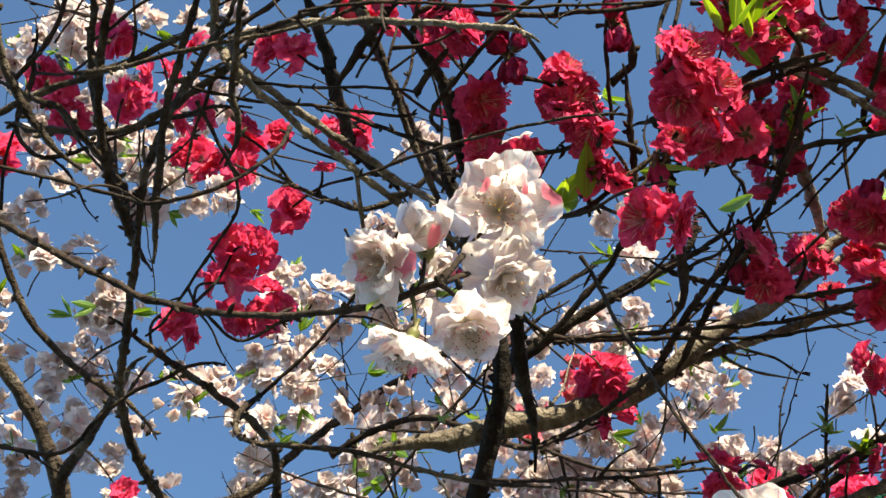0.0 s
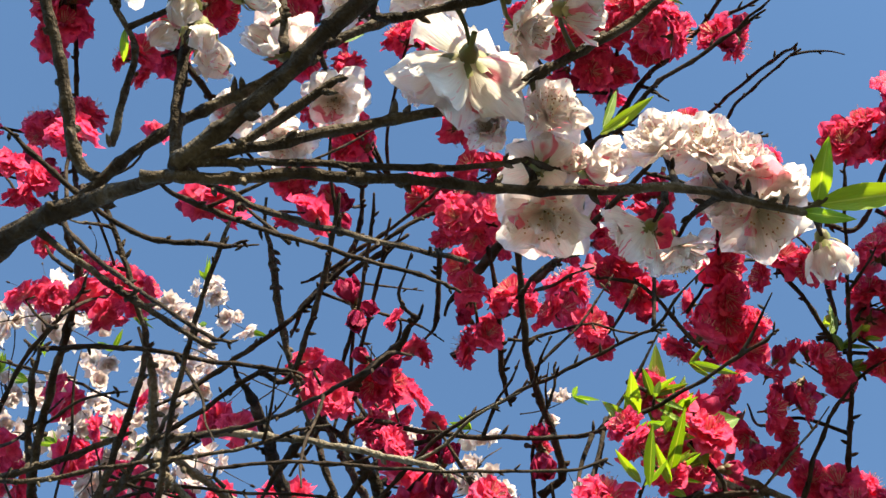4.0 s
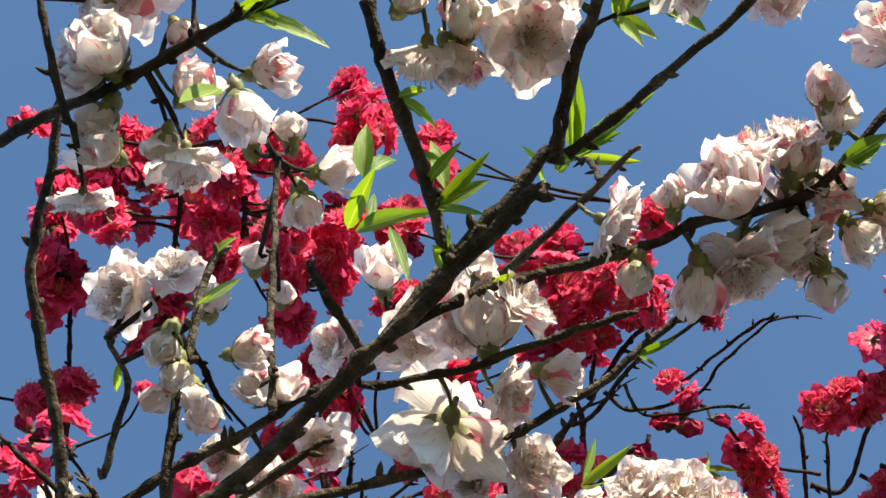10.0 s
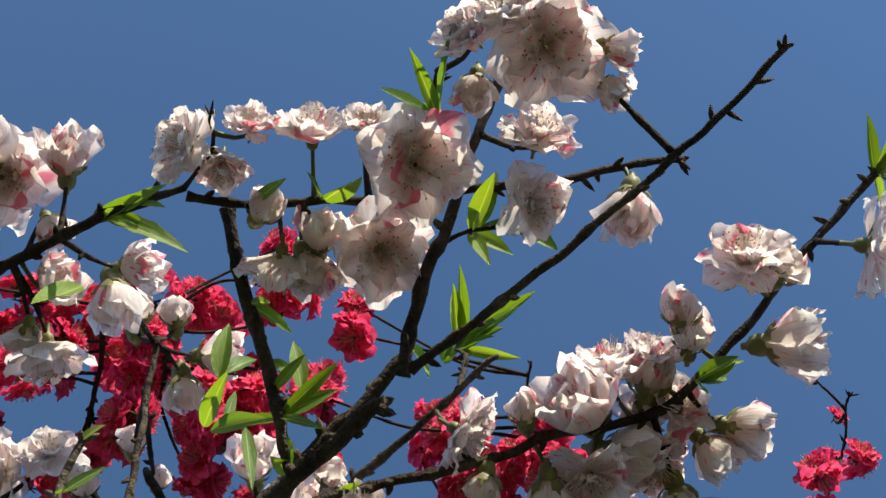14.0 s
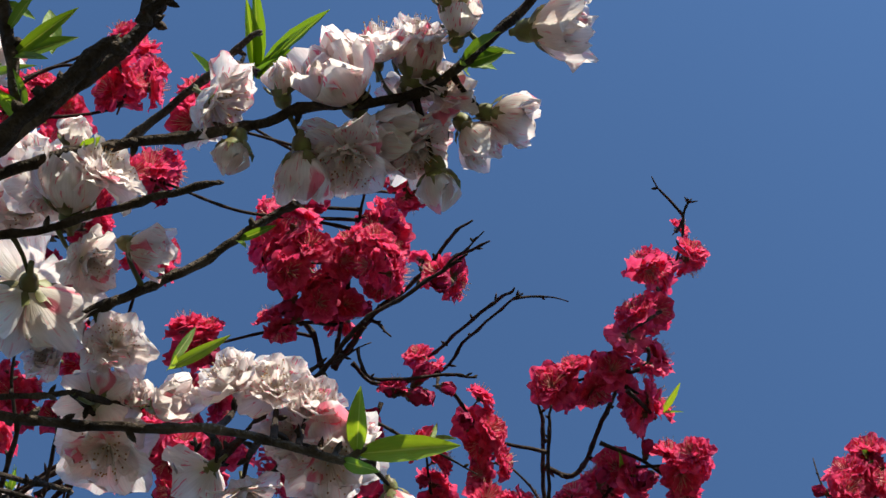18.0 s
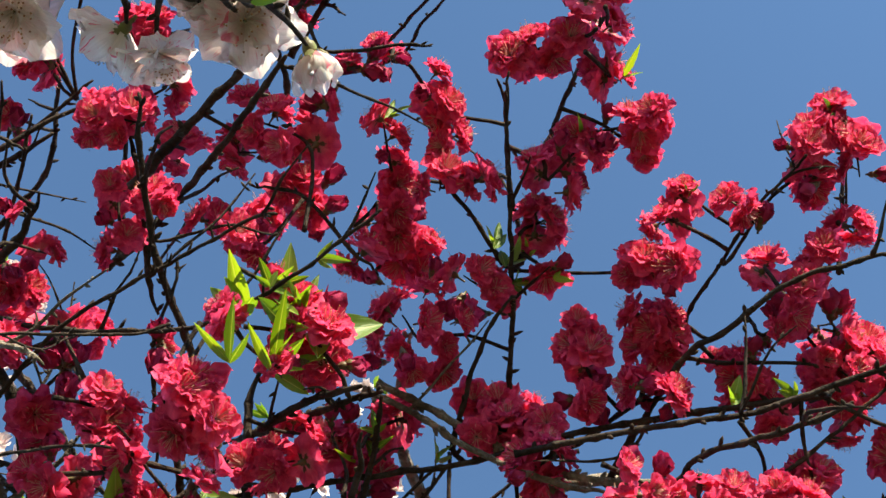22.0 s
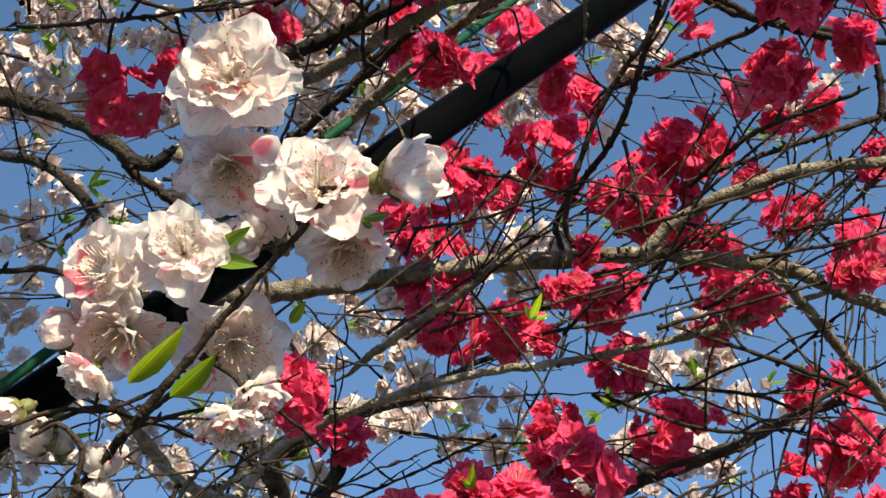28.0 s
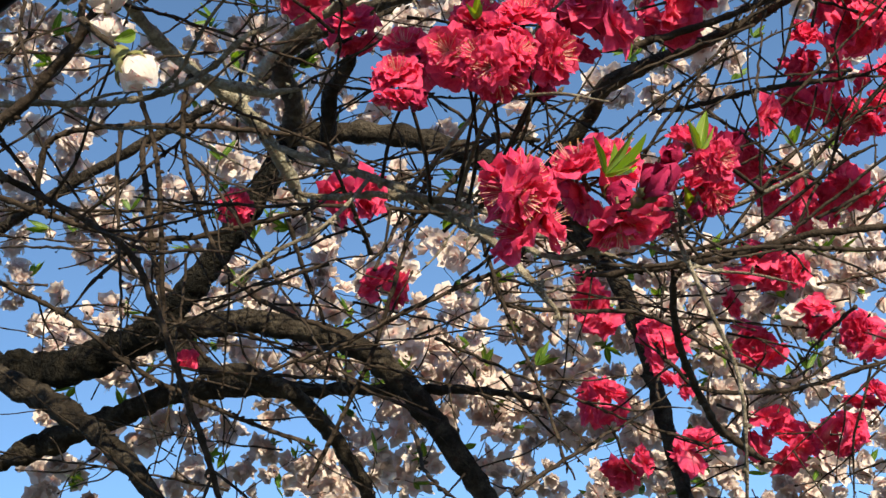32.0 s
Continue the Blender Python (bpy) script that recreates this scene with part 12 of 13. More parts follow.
leaf(striped_tree, 0.0033, (-0.038, -0.203, 2.088), (-0.030, -0.208, 2.070), 1287)
leaf(crimson_tree, 0.0133, (0.087, 0.315, 2.266), (0.085, 0.278, 2.265), 1289)
leaf(crimson_tree, 0.0108, (0.077, 0.345, 2.325), (0.062, 0.324, 2.309), 1290)
leaf(crimson_tree, 0.0137, (0.077, 0.345, 2.325), (0.098, 0.320, 2.332), 1291)
leaf(crimson_tree, 0.0102, (0.077, 0.345, 2.325), (0.078, 0.316, 2.299), 1292)
leaf(crimson_tree, 0.0121, (0.077, 0.345, 2.325), (0.094, 0.345, 2.333), 1293)
leaf(crimson_tree, 0.0091, (0.077, 0.345, 2.325), (0.078, 0.330, 2.280), 1294)
leaf(striped_tree, 0.0059, (-0.027, 0.263, 2.038), (-0.040, 0.264, 2.050), 1295)
leaf(striped_tree, 0.0044, (-0.027, 0.263, 2.038), (-0.032, 0.248, 2.006), 1296)
leaf(striped_tree, 0.0054, (-0.011, 0.255, 2.032), (-0.007, 0.254, 2.049), 1297)
leaf(striped_tree, 0.0068, (0.118, 0.227, 2.054), (0.138, 0.228, 2.072), 1299)
leaf(crimson_tree, 0.0214, (0.193, 0.218, 2.332), (0.236, 0.215, 2.358), 1301)
leaf(crimson_tree, 0.0160, (0.193, 0.215, 2.325), (0.197, 0.208, 2.271), 1302)
leaf(crimson_tree, 0.0085, (0.233, 0.313, 2.363), (0.236, 0.296, 2.390), 1303)
leaf(crimson_tree, 0.0066, (0.234, 0.321, 2.382), (0.210, 0.297, 2.339), 1304)
leaf(striped_tree, 0.0155, (0.128, 0.614, 2.058), (0.161, 0.581, 2.070), 3800)
leaf(striped_tree, 0.0150, (0.150, 0.617, 2.049), (0.177, 0.591, 2.053), 3801)
leaf(striped_tree, 0.0100, (0.176, 0.579, 2.113), (0.201, 0.573, 2.099), 3802)
leaf(striped_tree, 0.0090, (0.177, 0.577, 2.115), (0.199, 0.560, 2.117), 3803)
leaf(striped_tree, 0.0080, (0.125, 0.651, 2.007), (0.115, 0.646, 1.999), 3804)
leaf(striped_tree, 0.0070, (0.217, 0.606, 2.085), (0.226, 0.591, 2.087), 3805)
leaf(striped_tree, 0.0063, (0.260, 0.556, 2.114), (0.277, 0.568, 2.128), 1320)
leaf(striped_tree, 0.0048, (0.260, 0.556, 2.114), (0.266, 0.572, 2.121), 1322)
leaf(crimson_tree, 0.0073, (0.153, 0.192, 2.207), (0.153, 0.159, 2.215), 1326)
leaf(crimson_tree, 0.0056, (0.152, 0.200, 2.228), (0.134, 0.173, 2.212), 1327)
leaf(crimson_tree, 0.0055, (0.152, 0.196, 2.217), (0.162, 0.176, 2.211), 1328)
leaf(crimson_tree, 0.0079, (0.172, 0.214, 2.257), (0.178, 0.165, 2.254), 1329)
leaf(crimson_tree, 0.0059, (0.172, 0.210, 2.247), (0.160, 0.180, 2.233), 1330)
leaf(crimson_tree, 0.0061, (0.171, 0.218, 2.268), (0.186, 0.198, 2.269), 1331)
leaf(crimson_tree, 0.0066, (0.170, 0.223, 2.282), (0.189, 0.193, 2.253), 1332)
leaf(crimson_tree, 0.0047, (0.172, 0.213, 2.254), (0.173, 0.201, 2.264), 1333)
leaf(crimson_tree, 0.0050, (0.170, 0.227, 2.292), (0.190, 0.209, 2.251), 1334)
leaf(crimson_tree, 0.0110, (0.170, 0.223, 2.283), (0.203, 0.217, 2.298), 1335)
leaf(crimson_tree, 0.0082, (0.170, 0.222, 2.280), (0.183, 0.184, 2.237), 1336)
leaf(crimson_tree, 0.0082, (0.170, 0.222, 2.280), (0.193, 0.241, 2.295), 1337)
leaf(crimson_tree, 0.0075, (0.183, 0.201, 2.324), (0.179, 0.163, 2.279), 1338)
leaf(crimson_tree, 0.0053, (0.185, 0.185, 2.271), (0.169, 0.184, 2.295), 1339)
leaf(crimson_tree, 0.0057, (0.183, 0.204, 2.332), (0.191, 0.171, 2.284), 1340)
leaf(crimson_tree, 0.0075, (0.183, 0.199, 2.316), (0.194, 0.181, 2.341), 1341)
leaf(crimson_tree, 0.0056, (0.183, 0.200, 2.321), (0.183, 0.170, 2.279), 1342)
leaf(crimson_tree, 0.0055, (0.184, 0.196, 2.308), (0.199, 0.195, 2.323), 1343)
leaf(crimson_tree, 0.0063, (0.192, 0.165, 2.323), (0.212, 0.155, 2.282), 1344)
leaf(crimson_tree, 0.0048, (0.192, 0.165, 2.323), (0.202, 0.155, 2.329), 1345)
leaf(crimson_tree, 0.0048, (0.192, 0.165, 2.323), (0.203, 0.162, 2.291), 1346)
leaf(crimson_tree, 0.0062, (0.166, 0.181, 2.309), (0.189, 0.171, 2.304), 1347)
leaf(crimson_tree, 0.0046, (0.166, 0.182, 2.313), (0.180, 0.164, 2.297), 1348)
leaf(crimson_tree, 0.0045, (0.167, 0.175, 2.288), (0.182, 0.174, 2.270), 1349)
leaf(crimson_tree, 0.0061, (0.167, 0.178, 2.301), (0.160, 0.160, 2.299), 1350)
leaf(crimson_tree, 0.0045, (0.167, 0.174, 2.288), (0.161, 0.161, 2.262), 1351)
leaf(crimson_tree, 0.0045, (0.167, 0.176, 2.292), (0.171, 0.167, 2.298), 1352)
leaf(crimson_tree, 0.0101, (0.322, 0.198, 2.449), (0.325, 0.166, 2.407), 1353)
leaf(crimson_tree, 0.0074, (0.319, 0.192, 2.426), (0.317, 0.184, 2.445), 1354)
leaf(crimson_tree, 0.0076, (0.322, 0.199, 2.450), (0.329, 0.178, 2.397), 1355)
leaf(crimson_tree, 0.0086, (0.310, 0.180, 2.431), (0.317, 0.167, 2.457), 1356)
leaf(crimson_tree, 0.0067, (0.314, 0.188, 2.462), (0.300, 0.159, 2.406), 1357)
leaf(crimson_tree, 0.0064, (0.310, 0.180, 2.428), (0.321, 0.176, 2.455), 1358)
leaf(crimson_tree, 0.0061, (0.335, 0.191, 2.456), (0.329, 0.160, 2.398), 1359)
leaf(crimson_tree, 0.0045, (0.331, 0.183, 2.424), (0.327, 0.178, 2.451), 1360)
leaf(crimson_tree, 0.0046, (0.335, 0.190, 2.453), (0.335, 0.171, 2.396), 1361)
leaf(crimson_tree, 0.0071, (0.322, 0.199, 2.411), (0.340, 0.203, 2.429), 1362)
leaf(crimson_tree, 0.0055, (0.326, 0.206, 2.438), (0.326, 0.184, 2.390), 1363)
leaf(crimson_tree, 0.0054, (0.322, 0.199, 2.414), (0.333, 0.209, 2.422), 1364)
leaf(crimson_tree, 0.0067, (0.367, 0.113, 2.458), (0.362, 0.084, 2.422), 1365)
leaf(crimson_tree, 0.0049, (0.365, 0.111, 2.443), (0.353, 0.101, 2.445), 1366)
leaf(crimson_tree, 0.0050, (0.366, 0.112, 2.452), (0.371, 0.099, 2.425), 1367)
leaf(crimson_tree, 0.0067, (0.391, 0.063, 2.458), (0.401, 0.037, 2.448), 1368)
leaf(crimson_tree, 0.0050, (0.391, 0.063, 2.458), (0.384, 0.041, 2.449), 1369)
leaf(crimson_tree, 0.0050, (0.392, 0.063, 2.462), (0.402, 0.054, 2.434), 1370)
leaf(crimson_tree, 0.0082, (0.451, 0.242, 2.312), (0.456, 0.224, 2.316), 1371)
leaf(crimson_tree, 0.0063, (0.454, 0.246, 2.321), (0.440, 0.221, 2.289), 1372)
leaf(crimson_tree, 0.0062, (0.449, 0.240, 2.307), (0.459, 0.235, 2.317), 1373)
leaf(crimson_tree, 0.0064, (0.235, 0.313, 2.383), (0.233, 0.271, 2.341), 1374)
leaf(crimson_tree, 0.0047, (0.234, 0.304, 2.362), (0.228, 0.302, 2.383), 1375)
leaf(crimson_tree, 0.0049, (0.235, 0.313, 2.383), (0.243, 0.281, 2.332), 1376)
leaf(crimson_tree, 0.0089, (0.525, 0.073, 2.409), (0.536, 0.058, 2.437), 1377)
leaf(crimson_tree, 0.0069, (0.537, 0.077, 2.441), (0.508, 0.058, 2.384), 1378)
leaf(crimson_tree, 0.0067, (0.524, 0.073, 2.408), (0.539, 0.067, 2.434), 1379)
leaf(crimson_tree, 0.0069, (0.232, 0.105, 2.493), (0.248, 0.085, 2.431), 1380)
leaf(crimson_tree, 0.0050, (0.231, 0.100, 2.460), (0.241, 0.088, 2.486), 1381)
leaf(crimson_tree, 0.0052, (0.232, 0.105, 2.492), (0.242, 0.094, 2.436), 1382)
leaf(crimson_tree, 0.0051, (0.435, 0.132, 2.408), (0.443, 0.123, 2.425), 1383)
leaf(crimson_tree, 0.0039, (0.441, 0.136, 2.430), (0.426, 0.120, 2.389), 1384)
leaf(crimson_tree, 0.0038, (0.436, 0.132, 2.411), (0.443, 0.125, 2.417), 1385)
leaf(crimson_tree, 0.0127, (0.546, 0.338, 2.339), (0.534, 0.303, 2.317), 1386)
leaf(crimson_tree, 0.0095, (0.546, 0.338, 2.339), (0.536, 0.322, 2.336), 1387)
leaf(crimson_tree, 0.0091, (0.532, 0.326, 2.307), (0.533, 0.305, 2.295), 1388)
leaf(crimson_tree, 0.0110, (0.533, 0.326, 2.309), (0.545, 0.306, 2.292), 1389)
leaf(crimson_tree, 0.0082, (0.530, 0.324, 2.303), (0.538, 0.308, 2.302), 1390)
leaf(crimson_tree, 0.0083, (0.533, 0.327, 2.310), (0.532, 0.316, 2.278), 1391)
leaf(crimson_tree, 0.0060, (0.527, 0.321, 2.295), (0.552, 0.334, 2.295), 1392)
leaf(crimson_tree, 0.0046, (0.535, 0.328, 2.314), (0.531, 0.310, 2.274), 1393)
leaf(crimson_tree, 0.0045, (0.525, 0.319, 2.291), (0.542, 0.337, 2.300), 1394)
leaf(crimson_tree, 0.0087, (0.281, 0.330, 2.413), (0.286, 0.296, 2.363), 1395)
leaf(crimson_tree, 0.0063, (0.278, 0.320, 2.384), (0.278, 0.313, 2.412), 1396)
leaf(crimson_tree, 0.0066, (0.281, 0.331, 2.416), (0.286, 0.304, 2.359), 1397)
leaf(crimson_tree, 0.0091, (0.327, 0.401, 2.432), (0.327, 0.387, 2.466), 1398)
leaf(crimson_tree, 0.0072, (0.332, 0.418, 2.473), (0.314, 0.384, 2.414), 1399)
leaf(crimson_tree, 0.0068, (0.326, 0.399, 2.428), (0.338, 0.393, 2.456), 1400)
leaf(crimson_tree, 0.0077, (0.126, 0.321, 2.323), (0.154, 0.297, 2.275), 1401)
leaf(crimson_tree, 0.0056, (0.130, 0.309, 2.290), (0.138, 0.305, 2.308), 1402)
leaf(crimson_tree, 0.0058, (0.127, 0.319, 2.318), (0.146, 0.310, 2.273), 1403)
leaf(crimson_tree, 0.0055, (0.235, 0.290, 2.358), (0.232, 0.277, 2.372), 1404)
leaf(crimson_tree, 0.0043, (0.235, 0.295, 2.374), (0.224, 0.279, 2.341), 1405)
leaf(crimson_tree, 0.0042, (0.235, 0.293, 2.368), (0.242, 0.285, 2.367), 1406)
leaf(crimson_tree, 0.0072, (0.495, 0.242, 2.326), (0.478, 0.223, 2.310), 1407)
leaf(crimson_tree, 0.0054, (0.494, 0.241, 2.323), (0.479, 0.231, 2.312), 1408)
leaf(crimson_tree, 0.0054, (0.494, 0.241, 2.324), (0.491, 0.227, 2.318), 1409)
leaf(crimson_tree, 0.0052, (0.351, 0.195, 2.415), (0.359, 0.188, 2.385), 1410)
leaf(crimson_tree, 0.0038, (0.349, 0.193, 2.405), (0.354, 0.188, 2.408), 1411)
leaf(crimson_tree, 0.0042, (0.362, 0.208, 2.486), (0.363, 0.205, 2.439), 1412)
leaf(crimson_tree, 0.0077, (0.361, 0.678, 1.897), (0.380, 0.673, 1.919), 1413)
leaf(crimson_tree, 0.0058, (0.361, 0.678, 1.897), (0.348, 0.632, 1.893), 1414)
leaf(crimson_tree, 0.0058, (0.361, 0.678, 1.897), (0.384, 0.687, 1.910), 1415)
leaf(crimson_tree, 0.0118, (0.361, 0.678, 1.897), (0.373, 0.627, 1.886), 1416)
leaf(crimson_tree, 0.0088, (0.361, 0.678, 1.897), (0.373, 0.686, 1.920), 1417)
leaf(crimson_tree, 0.0088, (0.361, 0.678, 1.897), (0.366, 0.635, 1.873), 1418)
leaf(crimson_tree, 0.0079, (0.418, 0.690, 1.910), (0.431, 0.694, 1.939), 1419)
leaf(crimson_tree, 0.0060, (0.418, 0.690, 1.910), (0.400, 0.640, 1.900), 1420)
leaf(crimson_tree, 0.0060, (0.418, 0.690, 1.910), (0.434, 0.696, 1.929), 1421)
leaf(crimson_tree, 0.0084, (0.425, 0.749, 1.900), (0.410, 0.701, 1.892), 1422)
leaf(crimson_tree, 0.0063, (0.425, 0.749, 1.900), (0.422, 0.756, 1.911), 1423)
leaf(crimson_tree, 0.0063, (0.425, 0.749, 1.900), (0.421, 0.711, 1.890), 1424)
leaf(crimson_tree, 0.0099, (0.543, 1.107, 2.378), (0.543, 1.097, 2.398), 1425)
leaf(crimson_tree, 0.0075, (0.543, 1.107, 2.378), (0.522, 1.065, 2.360), 1426)
leaf(crimson_tree, 0.0075, (0.543, 1.107, 2.378), (0.545, 1.089, 2.373), 1427)
leaf(crimson_tree, 0.0052, (0.317, 0.706, 2.031), (0.317, 0.685, 2.033), 1428)
leaf(crimson_tree, 0.0039, (0.317, 0.706, 2.031), (0.309, 0.683, 2.025), 1429)
leaf(crimson_tree, 0.0039, (0.317, 0.706, 2.031), (0.321, 0.698, 2.036), 1430)
leaf(crimson_tree, 0.0050, (0.355, 0.617, 2.084), (0.356, 0.584, 2.074), 1431)
leaf(crimson_tree, 0.0037, (0.355, 0.617, 2.084), (0.354, 0.617, 2.096), 1432)
leaf(crimson_tree, 0.0037, (0.355, 0.617, 2.084), (0.358, 0.583, 2.058), 1433)
leaf(crimson_tree, 0.0056, (0.394, 0.689, 1.977), (0.405, 0.698, 1.989), 1434)
leaf(crimson_tree, 0.0042, (0.394, 0.689, 1.977), (0.385, 0.645, 1.956), 1435)
leaf(crimson_tree, 0.0042, (0.394, 0.689, 1.977), (0.405, 0.705, 1.988), 1436)
leaf(crimson_tree, 0.0075, (0.282, 0.544, 2.354), (0.272, 0.500, 2.306), 1437)
leaf(crimson_tree, 0.0054, (0.279, 0.527, 2.325), (0.272, 0.534, 2.353), 1438)
leaf(crimson_tree, 0.0056, (0.282, 0.544, 2.354), (0.281, 0.507, 2.302), 1439)
leaf(crimson_tree, 0.0066, (0.279, 0.527, 2.326), (0.277, 0.526, 2.354), 1440)
leaf(crimson_tree, 0.0051, (0.282, 0.544, 2.353), (0.269, 0.506, 2.307), 1441)
leaf(crimson_tree, 0.0049, (0.280, 0.529, 2.328), (0.286, 0.531, 2.346), 1442)
leaf(crimson_tree, 0.0077, (0.313, 0.566, 2.361), (0.309, 0.526, 2.325), 1443)
leaf(crimson_tree, 0.0056, (0.311, 0.554, 2.342), (0.303, 0.550, 2.354), 1444)
leaf(crimson_tree, 0.0057, (0.313, 0.563, 2.356), (0.316, 0.536, 2.327), 1445)
leaf(crimson_tree, 0.0075, (0.311, 0.557, 2.346), (0.319, 0.545, 2.345), 1446)
leaf(crimson_tree, 0.0057, (0.312, 0.560, 2.352), (0.312, 0.539, 2.336), 1447)
leaf(crimson_tree, 0.0057, (0.312, 0.560, 2.351), (0.318, 0.547, 2.334), 1448)
leaf(crimson_tree, 0.0063, (0.183, 0.589, 2.374), (0.176, 0.579, 2.368), 1449)
leaf(crimson_tree, 0.0047, (0.183, 0.595, 2.382), (0.179, 0.575, 2.352), 1450)
leaf(crimson_tree, 0.0047, (0.183, 0.586, 2.369), (0.181, 0.582, 2.376), 1451)
leaf(crimson_tree, 0.0064, (0.210, 0.570, 2.391), (0.213, 0.532, 2.355), 1452)
leaf(crimson_tree, 0.0046, (0.210, 0.558, 2.371), (0.207, 0.559, 2.388), 1453)
leaf(crimson_tree, 0.0048, (0.210, 0.572, 2.395), (0.221, 0.536, 2.345), 1454)
leaf(crimson_tree, 0.0063, (0.493, 0.479, 2.275), (0.490, 0.475, 2.302), 1455)
leaf(crimson_tree, 0.0049, (0.503, 0.494, 2.302), (0.475, 0.463, 2.254), 1456)
leaf(crimson_tree, 0.0047, (0.492, 0.478, 2.274), (0.504, 0.481, 2.299), 1457)
leaf(crimson_tree, 0.0076, (0.567, 0.454, 2.296), (0.549, 0.418, 2.249), 1458)
leaf(crimson_tree, 0.0055, (0.554, 0.440, 2.269), (0.565, 0.443, 2.292), 1459)
leaf(crimson_tree, 0.0057, (0.566, 0.454, 2.295), (0.552, 0.427, 2.247), 1460)
leaf(crimson_tree, 0.0068, (0.332, 0.395, 2.425), (0.334, 0.385, 2.453), 1461)
leaf(crimson_tree, 0.0054, (0.336, 0.407, 2.457), (0.324, 0.378, 2.411), 1462)
leaf(crimson_tree, 0.0052, (0.332, 0.395, 2.425), (0.342, 0.390, 2.439), 1463)
leaf(crimson_tree, 0.0063, (0.334, 0.402, 2.444), (0.338, 0.377, 2.407), 1464)
leaf(crimson_tree, 0.0047, (0.333, 0.398, 2.433), (0.336, 0.389, 2.437), 1465)
leaf(crimson_tree, 0.0047, (0.334, 0.401, 2.441), (0.339, 0.389, 2.413), 1466)
leaf(crimson_tree, 0.0055, (0.511, 0.382, 2.298), (0.504, 0.368, 2.291), 1467)
leaf(crimson_tree, 0.0041, (0.512, 0.382, 2.298), (0.501, 0.375, 2.287), 1468)
leaf(crimson_tree, 0.0041, (0.513, 0.384, 2.302), (0.508, 0.368, 2.281), 1469)
leaf(crimson_tree, 0.0057, (0.064, 0.446, 2.355), (0.061, 0.432, 2.360), 1470)
leaf(crimson_tree, 0.0044, (0.061, 0.454, 2.372), (0.058, 0.431, 2.338), 1471)
leaf(crimson_tree, 0.0043, (0.064, 0.445, 2.354), (0.066, 0.440, 2.368), 1472)
leaf(crimson_tree, 0.0065, (-0.004, 0.591, 2.439), (0.005, 0.551, 2.394), 1473)
leaf(crimson_tree, 0.0048, (0.002, 0.576, 2.413), (-0.007, 0.582, 2.435), 1474)
leaf(crimson_tree, 0.0049, (-0.005, 0.593, 2.443), (0.013, 0.550, 2.389), 1475)
leaf(striped_tree, 0.0094, (0.010, -0.141, 2.093), (0.009, -0.165, 2.109), 1476)
leaf(striped_tree, 0.0085, (0.013, -0.144, 2.093), (0.023, -0.152, 2.109), 1478)
leaf(striped_tree, 0.0062, (0.023, -0.174, 2.074), (0.041, -0.163, 2.086), 1480)
leaf(striped_tree, 0.0046, (0.023, -0.174, 2.074), (0.035, -0.179, 2.043), 1481)
leaf(striped_tree, 0.0049, (0.031, -0.153, 2.067), (0.043, -0.150, 2.076), 1482)
leaf(striped_tree, 0.0093, (0.106, -0.206, 2.091), (0.117, -0.231, 2.095), 1484)
leaf(striped_tree, 0.0106, (0.121, -0.211, 2.090), (0.141, -0.202, 2.085), 1486)
leaf(striped_tree, 0.0079, (0.121, -0.211, 2.090), (0.129, -0.212, 2.078), 1487)
leaf(striped_tree, 0.0063, (-0.045, -0.200, 2.091), (-0.019, -0.215, 2.079), 1488)
leaf(striped_tree, 0.0087, (0.202, -0.150, 2.106), (0.214, -0.164, 2.086), 1490)
leaf(striped_tree, 0.0062, (0.042, -0.111, 2.072), (0.043, -0.130, 2.046), 1492)
leaf(striped_tree, 0.0046, (0.042, -0.111, 2.072), (0.048, -0.113, 2.081), 1493)
leaf(striped_tree, 0.0070, (0.042, -0.111, 2.072), (0.038, -0.123, 2.041), 1494)
leaf(striped_tree, 0.0107, (-0.047, -0.175, 2.096), (-0.057, -0.169, 2.060), 1496)
leaf(crimson_tree, 0.0125, (0.152, 0.194, 2.292), (0.150, 0.150, 2.252), 1498)
leaf(crimson_tree, 0.0089, (0.155, 0.181, 2.253), (0.134, 0.173, 2.278), 1499)
leaf(crimson_tree, 0.0091, (0.153, 0.186, 2.270), (0.163, 0.161, 2.228), 1500)
leaf(crimson_tree, 0.0143, (0.174, 0.207, 2.322), (0.176, 0.165, 2.353), 1501)
leaf(crimson_tree, 0.0101, (0.175, 0.194, 2.284), (0.162, 0.168, 2.249), 1502)
leaf(crimson_tree, 0.0106, (0.174, 0.204, 2.314), (0.197, 0.186, 2.327), 1503)
leaf(crimson_tree, 0.0114, (0.174, 0.207, 2.322), (0.190, 0.175, 2.294), 1504)
leaf(crimson_tree, 0.0082, (0.175, 0.196, 2.290), (0.174, 0.177, 2.294), 1505)
leaf(crimson_tree, 0.0083, (0.175, 0.200, 2.302), (0.190, 0.195, 2.279), 1506)
leaf(crimson_tree, 0.0095, (0.154, 0.186, 2.268), (0.143, 0.162, 2.263), 1507)
leaf(crimson_tree, 0.0069, (0.155, 0.180, 2.251), (0.144, 0.173, 2.244), 1508)
leaf(crimson_tree, 0.0070, (0.154, 0.183, 2.259), (0.164, 0.167, 2.239), 1509)

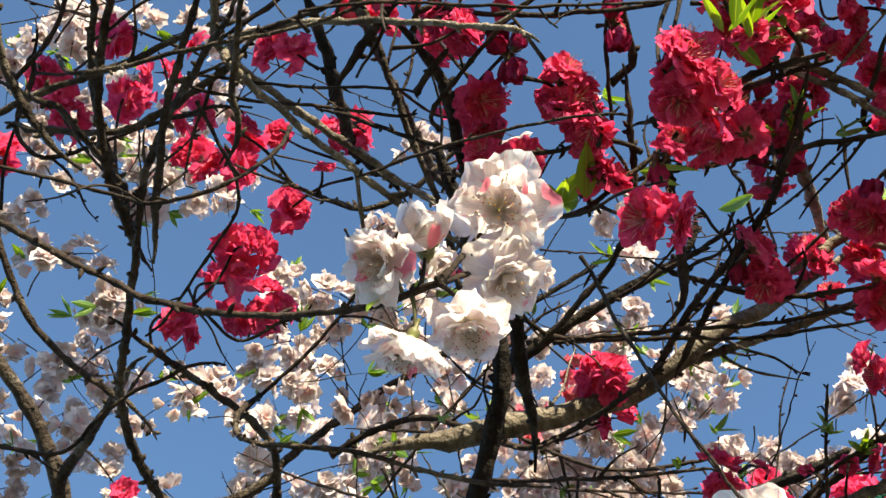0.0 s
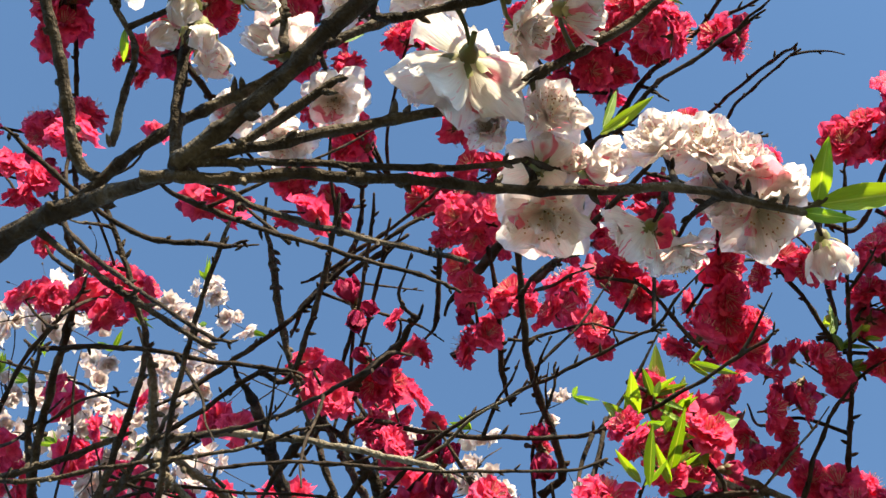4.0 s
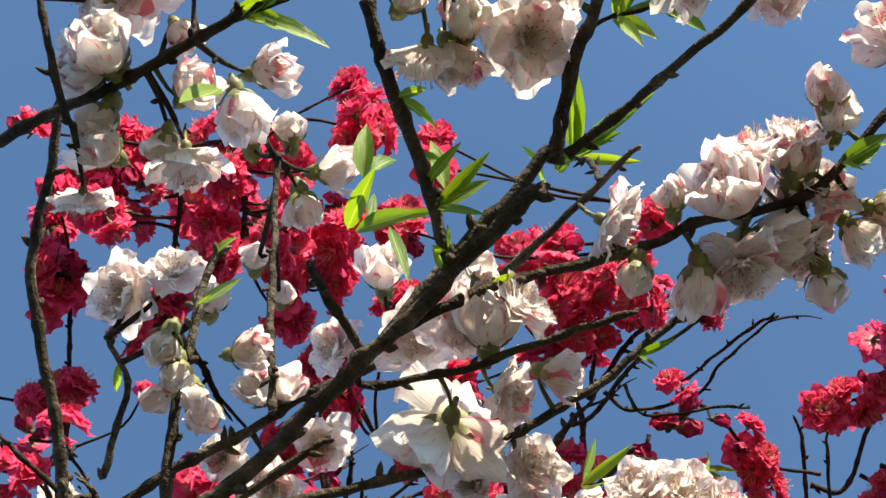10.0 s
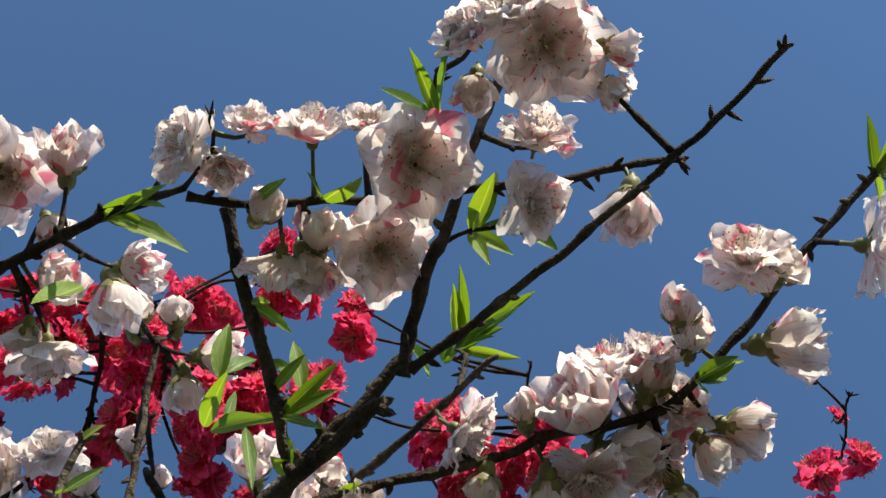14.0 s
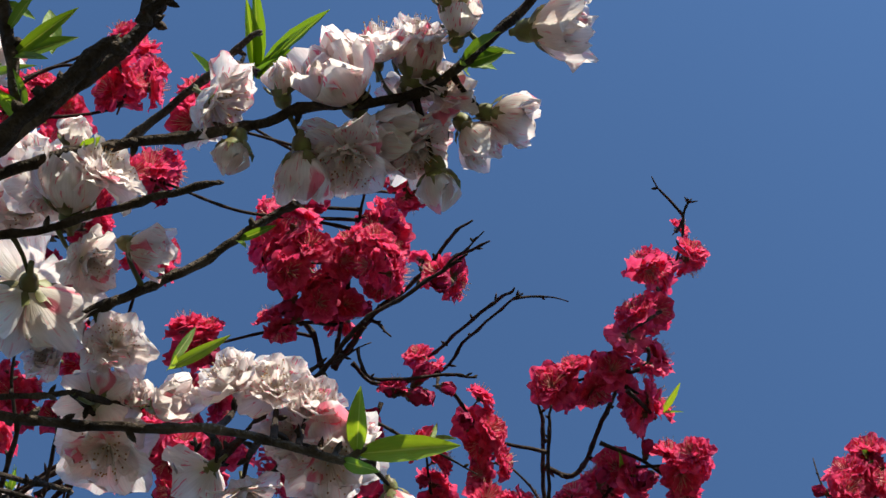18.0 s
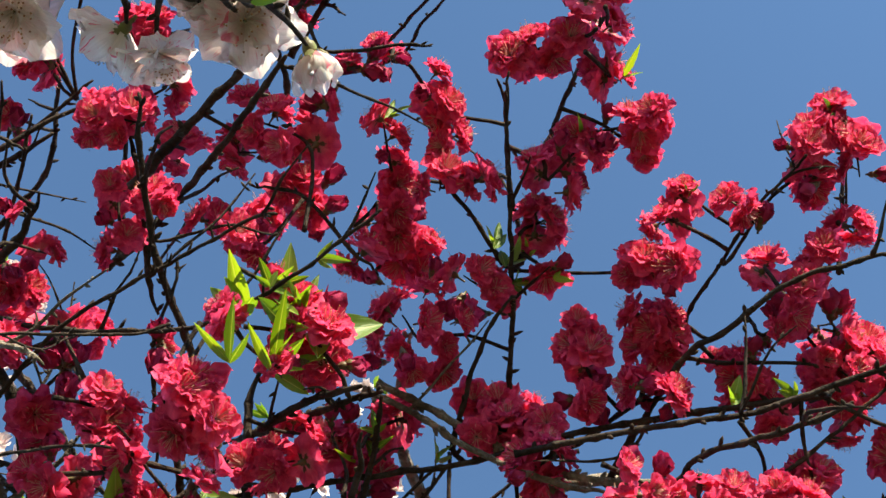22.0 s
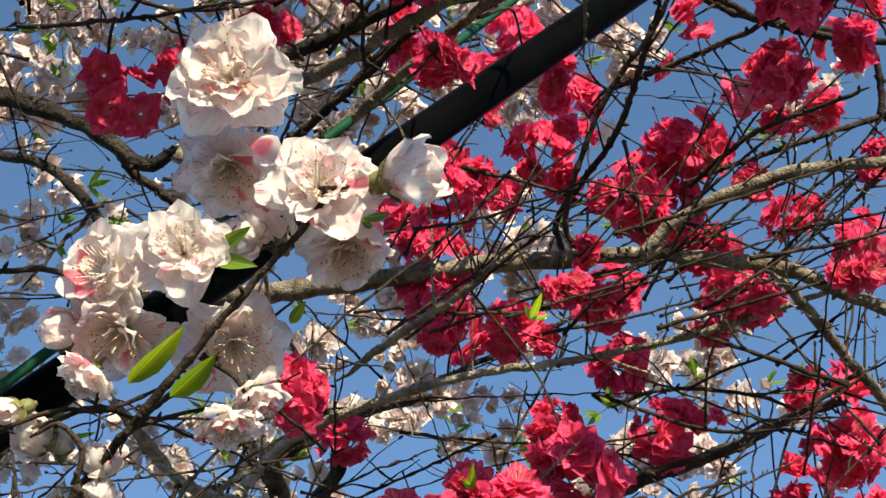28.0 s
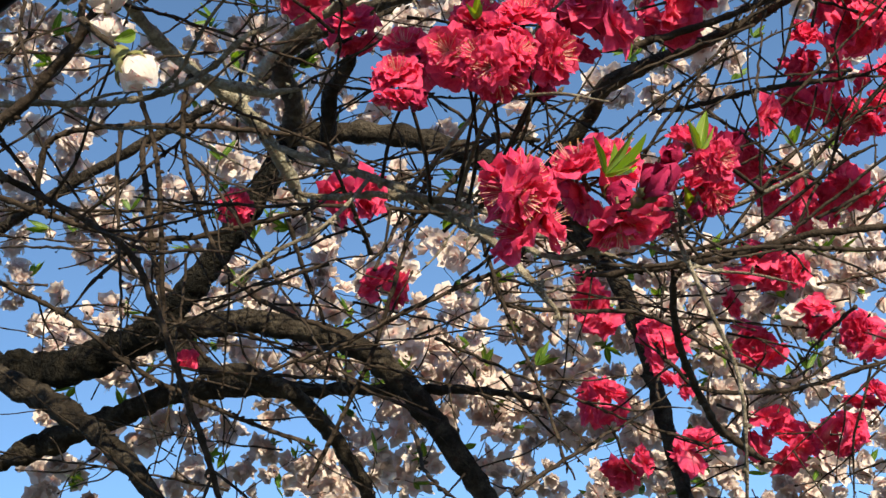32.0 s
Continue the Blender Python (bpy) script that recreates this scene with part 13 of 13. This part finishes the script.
# trunks and the limbs that reach from them
branch(striped_tree, "trunk", 0.055, 0.016, (-1.191, 0.142, -0.030), (-1.151, 0.162, 0.820), (-0.841, 0.162, 1.450), (-0.511, 0.172, 1.932), (-0.241, 0.192, 2.132), seed=901)
branch(striped_tree, "limb", 0.012, 0.005, (-0.521, 0.172, 1.922), (-0.364, 0.229, 2.083), (-0.248, 0.266, 2.155), seed=902)
branch(striped_tree, "limb", 0.012, 0.0048, (-0.841, 0.162, 1.450), (-0.410, 0.489, 1.721), (0.021, 0.716, 1.993), seed=903)
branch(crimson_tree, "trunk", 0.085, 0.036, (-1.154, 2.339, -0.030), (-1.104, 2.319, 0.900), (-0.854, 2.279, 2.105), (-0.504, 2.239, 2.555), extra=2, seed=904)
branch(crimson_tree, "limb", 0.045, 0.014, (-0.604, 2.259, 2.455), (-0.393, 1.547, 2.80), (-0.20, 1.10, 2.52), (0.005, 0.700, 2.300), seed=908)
branch(pale_tree, "trunk", 0.08, 0.034, (-1.75, 2.9, -0.03), (-1.68, 2.85, 1.0), (-1.45, 2.65, 1.8), (-1.05, 2.4, 2.4), seed=905)
branch(pale_tree, "limb", 0.014, 0.004, (-1.07, 2.41, 2.38), (-0.45, 2.15, 2.75), (0.2, 1.95, 2.95), (0.9, 1.85, 3.2), extra=30, reach=0.3, seed=906)
branch(pale_tree, "limb", 0.016, 0.005, (-1.2, 2.48, 2.2), (-0.8, 1.95, 3.0), (-0.35, 1.45, 3.5), (0.3, 1.1, 3.75), extra=30, reach=0.3, seed=907)


# ---- prop pole and cable ----
def prop_pole(foot, head, radius):
    """A black steel pole that leans through the branches from the ground: tube, rubber foot and end cap."""
    foot, head = Vector(foot), Vector(head)
    pole = tagged(new("support_pole"), "black steel pole leaning from the ground through branches", "pole")
    way = (head - foot).normalized()
    side = way.orthogonal().normalized()
    up = way.cross(side)

    def turned(name, rings, mat):
        n, v = 24, []
        for along, r in rings:
            v += [foot + way * along + (side * math.cos(2 * math.pi * s / n) + up * math.sin(2 * math.pi * s / n)) * r for s in range(n)]
        f = [(k * n + s, k * n + (s + 1) % n, k * n + n + (s + 1) % n, k * n + n + s) for k in range(len(rings) - 1) for s in range(n)]
        f += [tuple(reversed(range(n))), tuple(range((len(rings) - 1) * n, len(rings) * n))]
        return part(name, mesh_of(name, v, f, [mat], [(0, 0)] * len(v)), pole)

    length = (head - foot).length
    turned("tube", [(0.06, radius), (length * 0.5, radius), (length, radius)], POLE_BLACK)
    turned("rubber_foot", [(0.0, radius * 1.15), (0.02, radius * 1.25), (0.10, radius * 1.25), (0.105, radius * 1.02)], POLE_BLACK)
    turned("end_cap", [(length - 0.03, radius * 1.04), (length, radius * 1.04), (length + 0.008, radius * 0.8)], POLE_BLACK)
    return pole


prop_pole((-2.505, 0.744, 0.000), (1.486, 0.752, 3.376), 0.0162)
cable = Pile()
tube(cable, smooth_line([(-2.475, 0.774, 0.004), (-1.167, 0.759, 1.070), (0.141, 0.704, 2.235), (0.218, 0.691, 2.301), (0.270, 0.683, 2.344), (0.428, 0.727, 2.544), (0.711, 0.782, 2.880), (0.883, 0.797, 3.069), (1.314, 0.834, 3.541)], 0.02), 0.0037, 0.0037, 8, random.Random(3), 0.0, 0.03)
tagged(new("green_cable", mesh_of("green_cable", cable.v, cable.f, [ROPE_GREEN], cable.uv)), "thin green plastic cable strung beside the black pole", "cable")
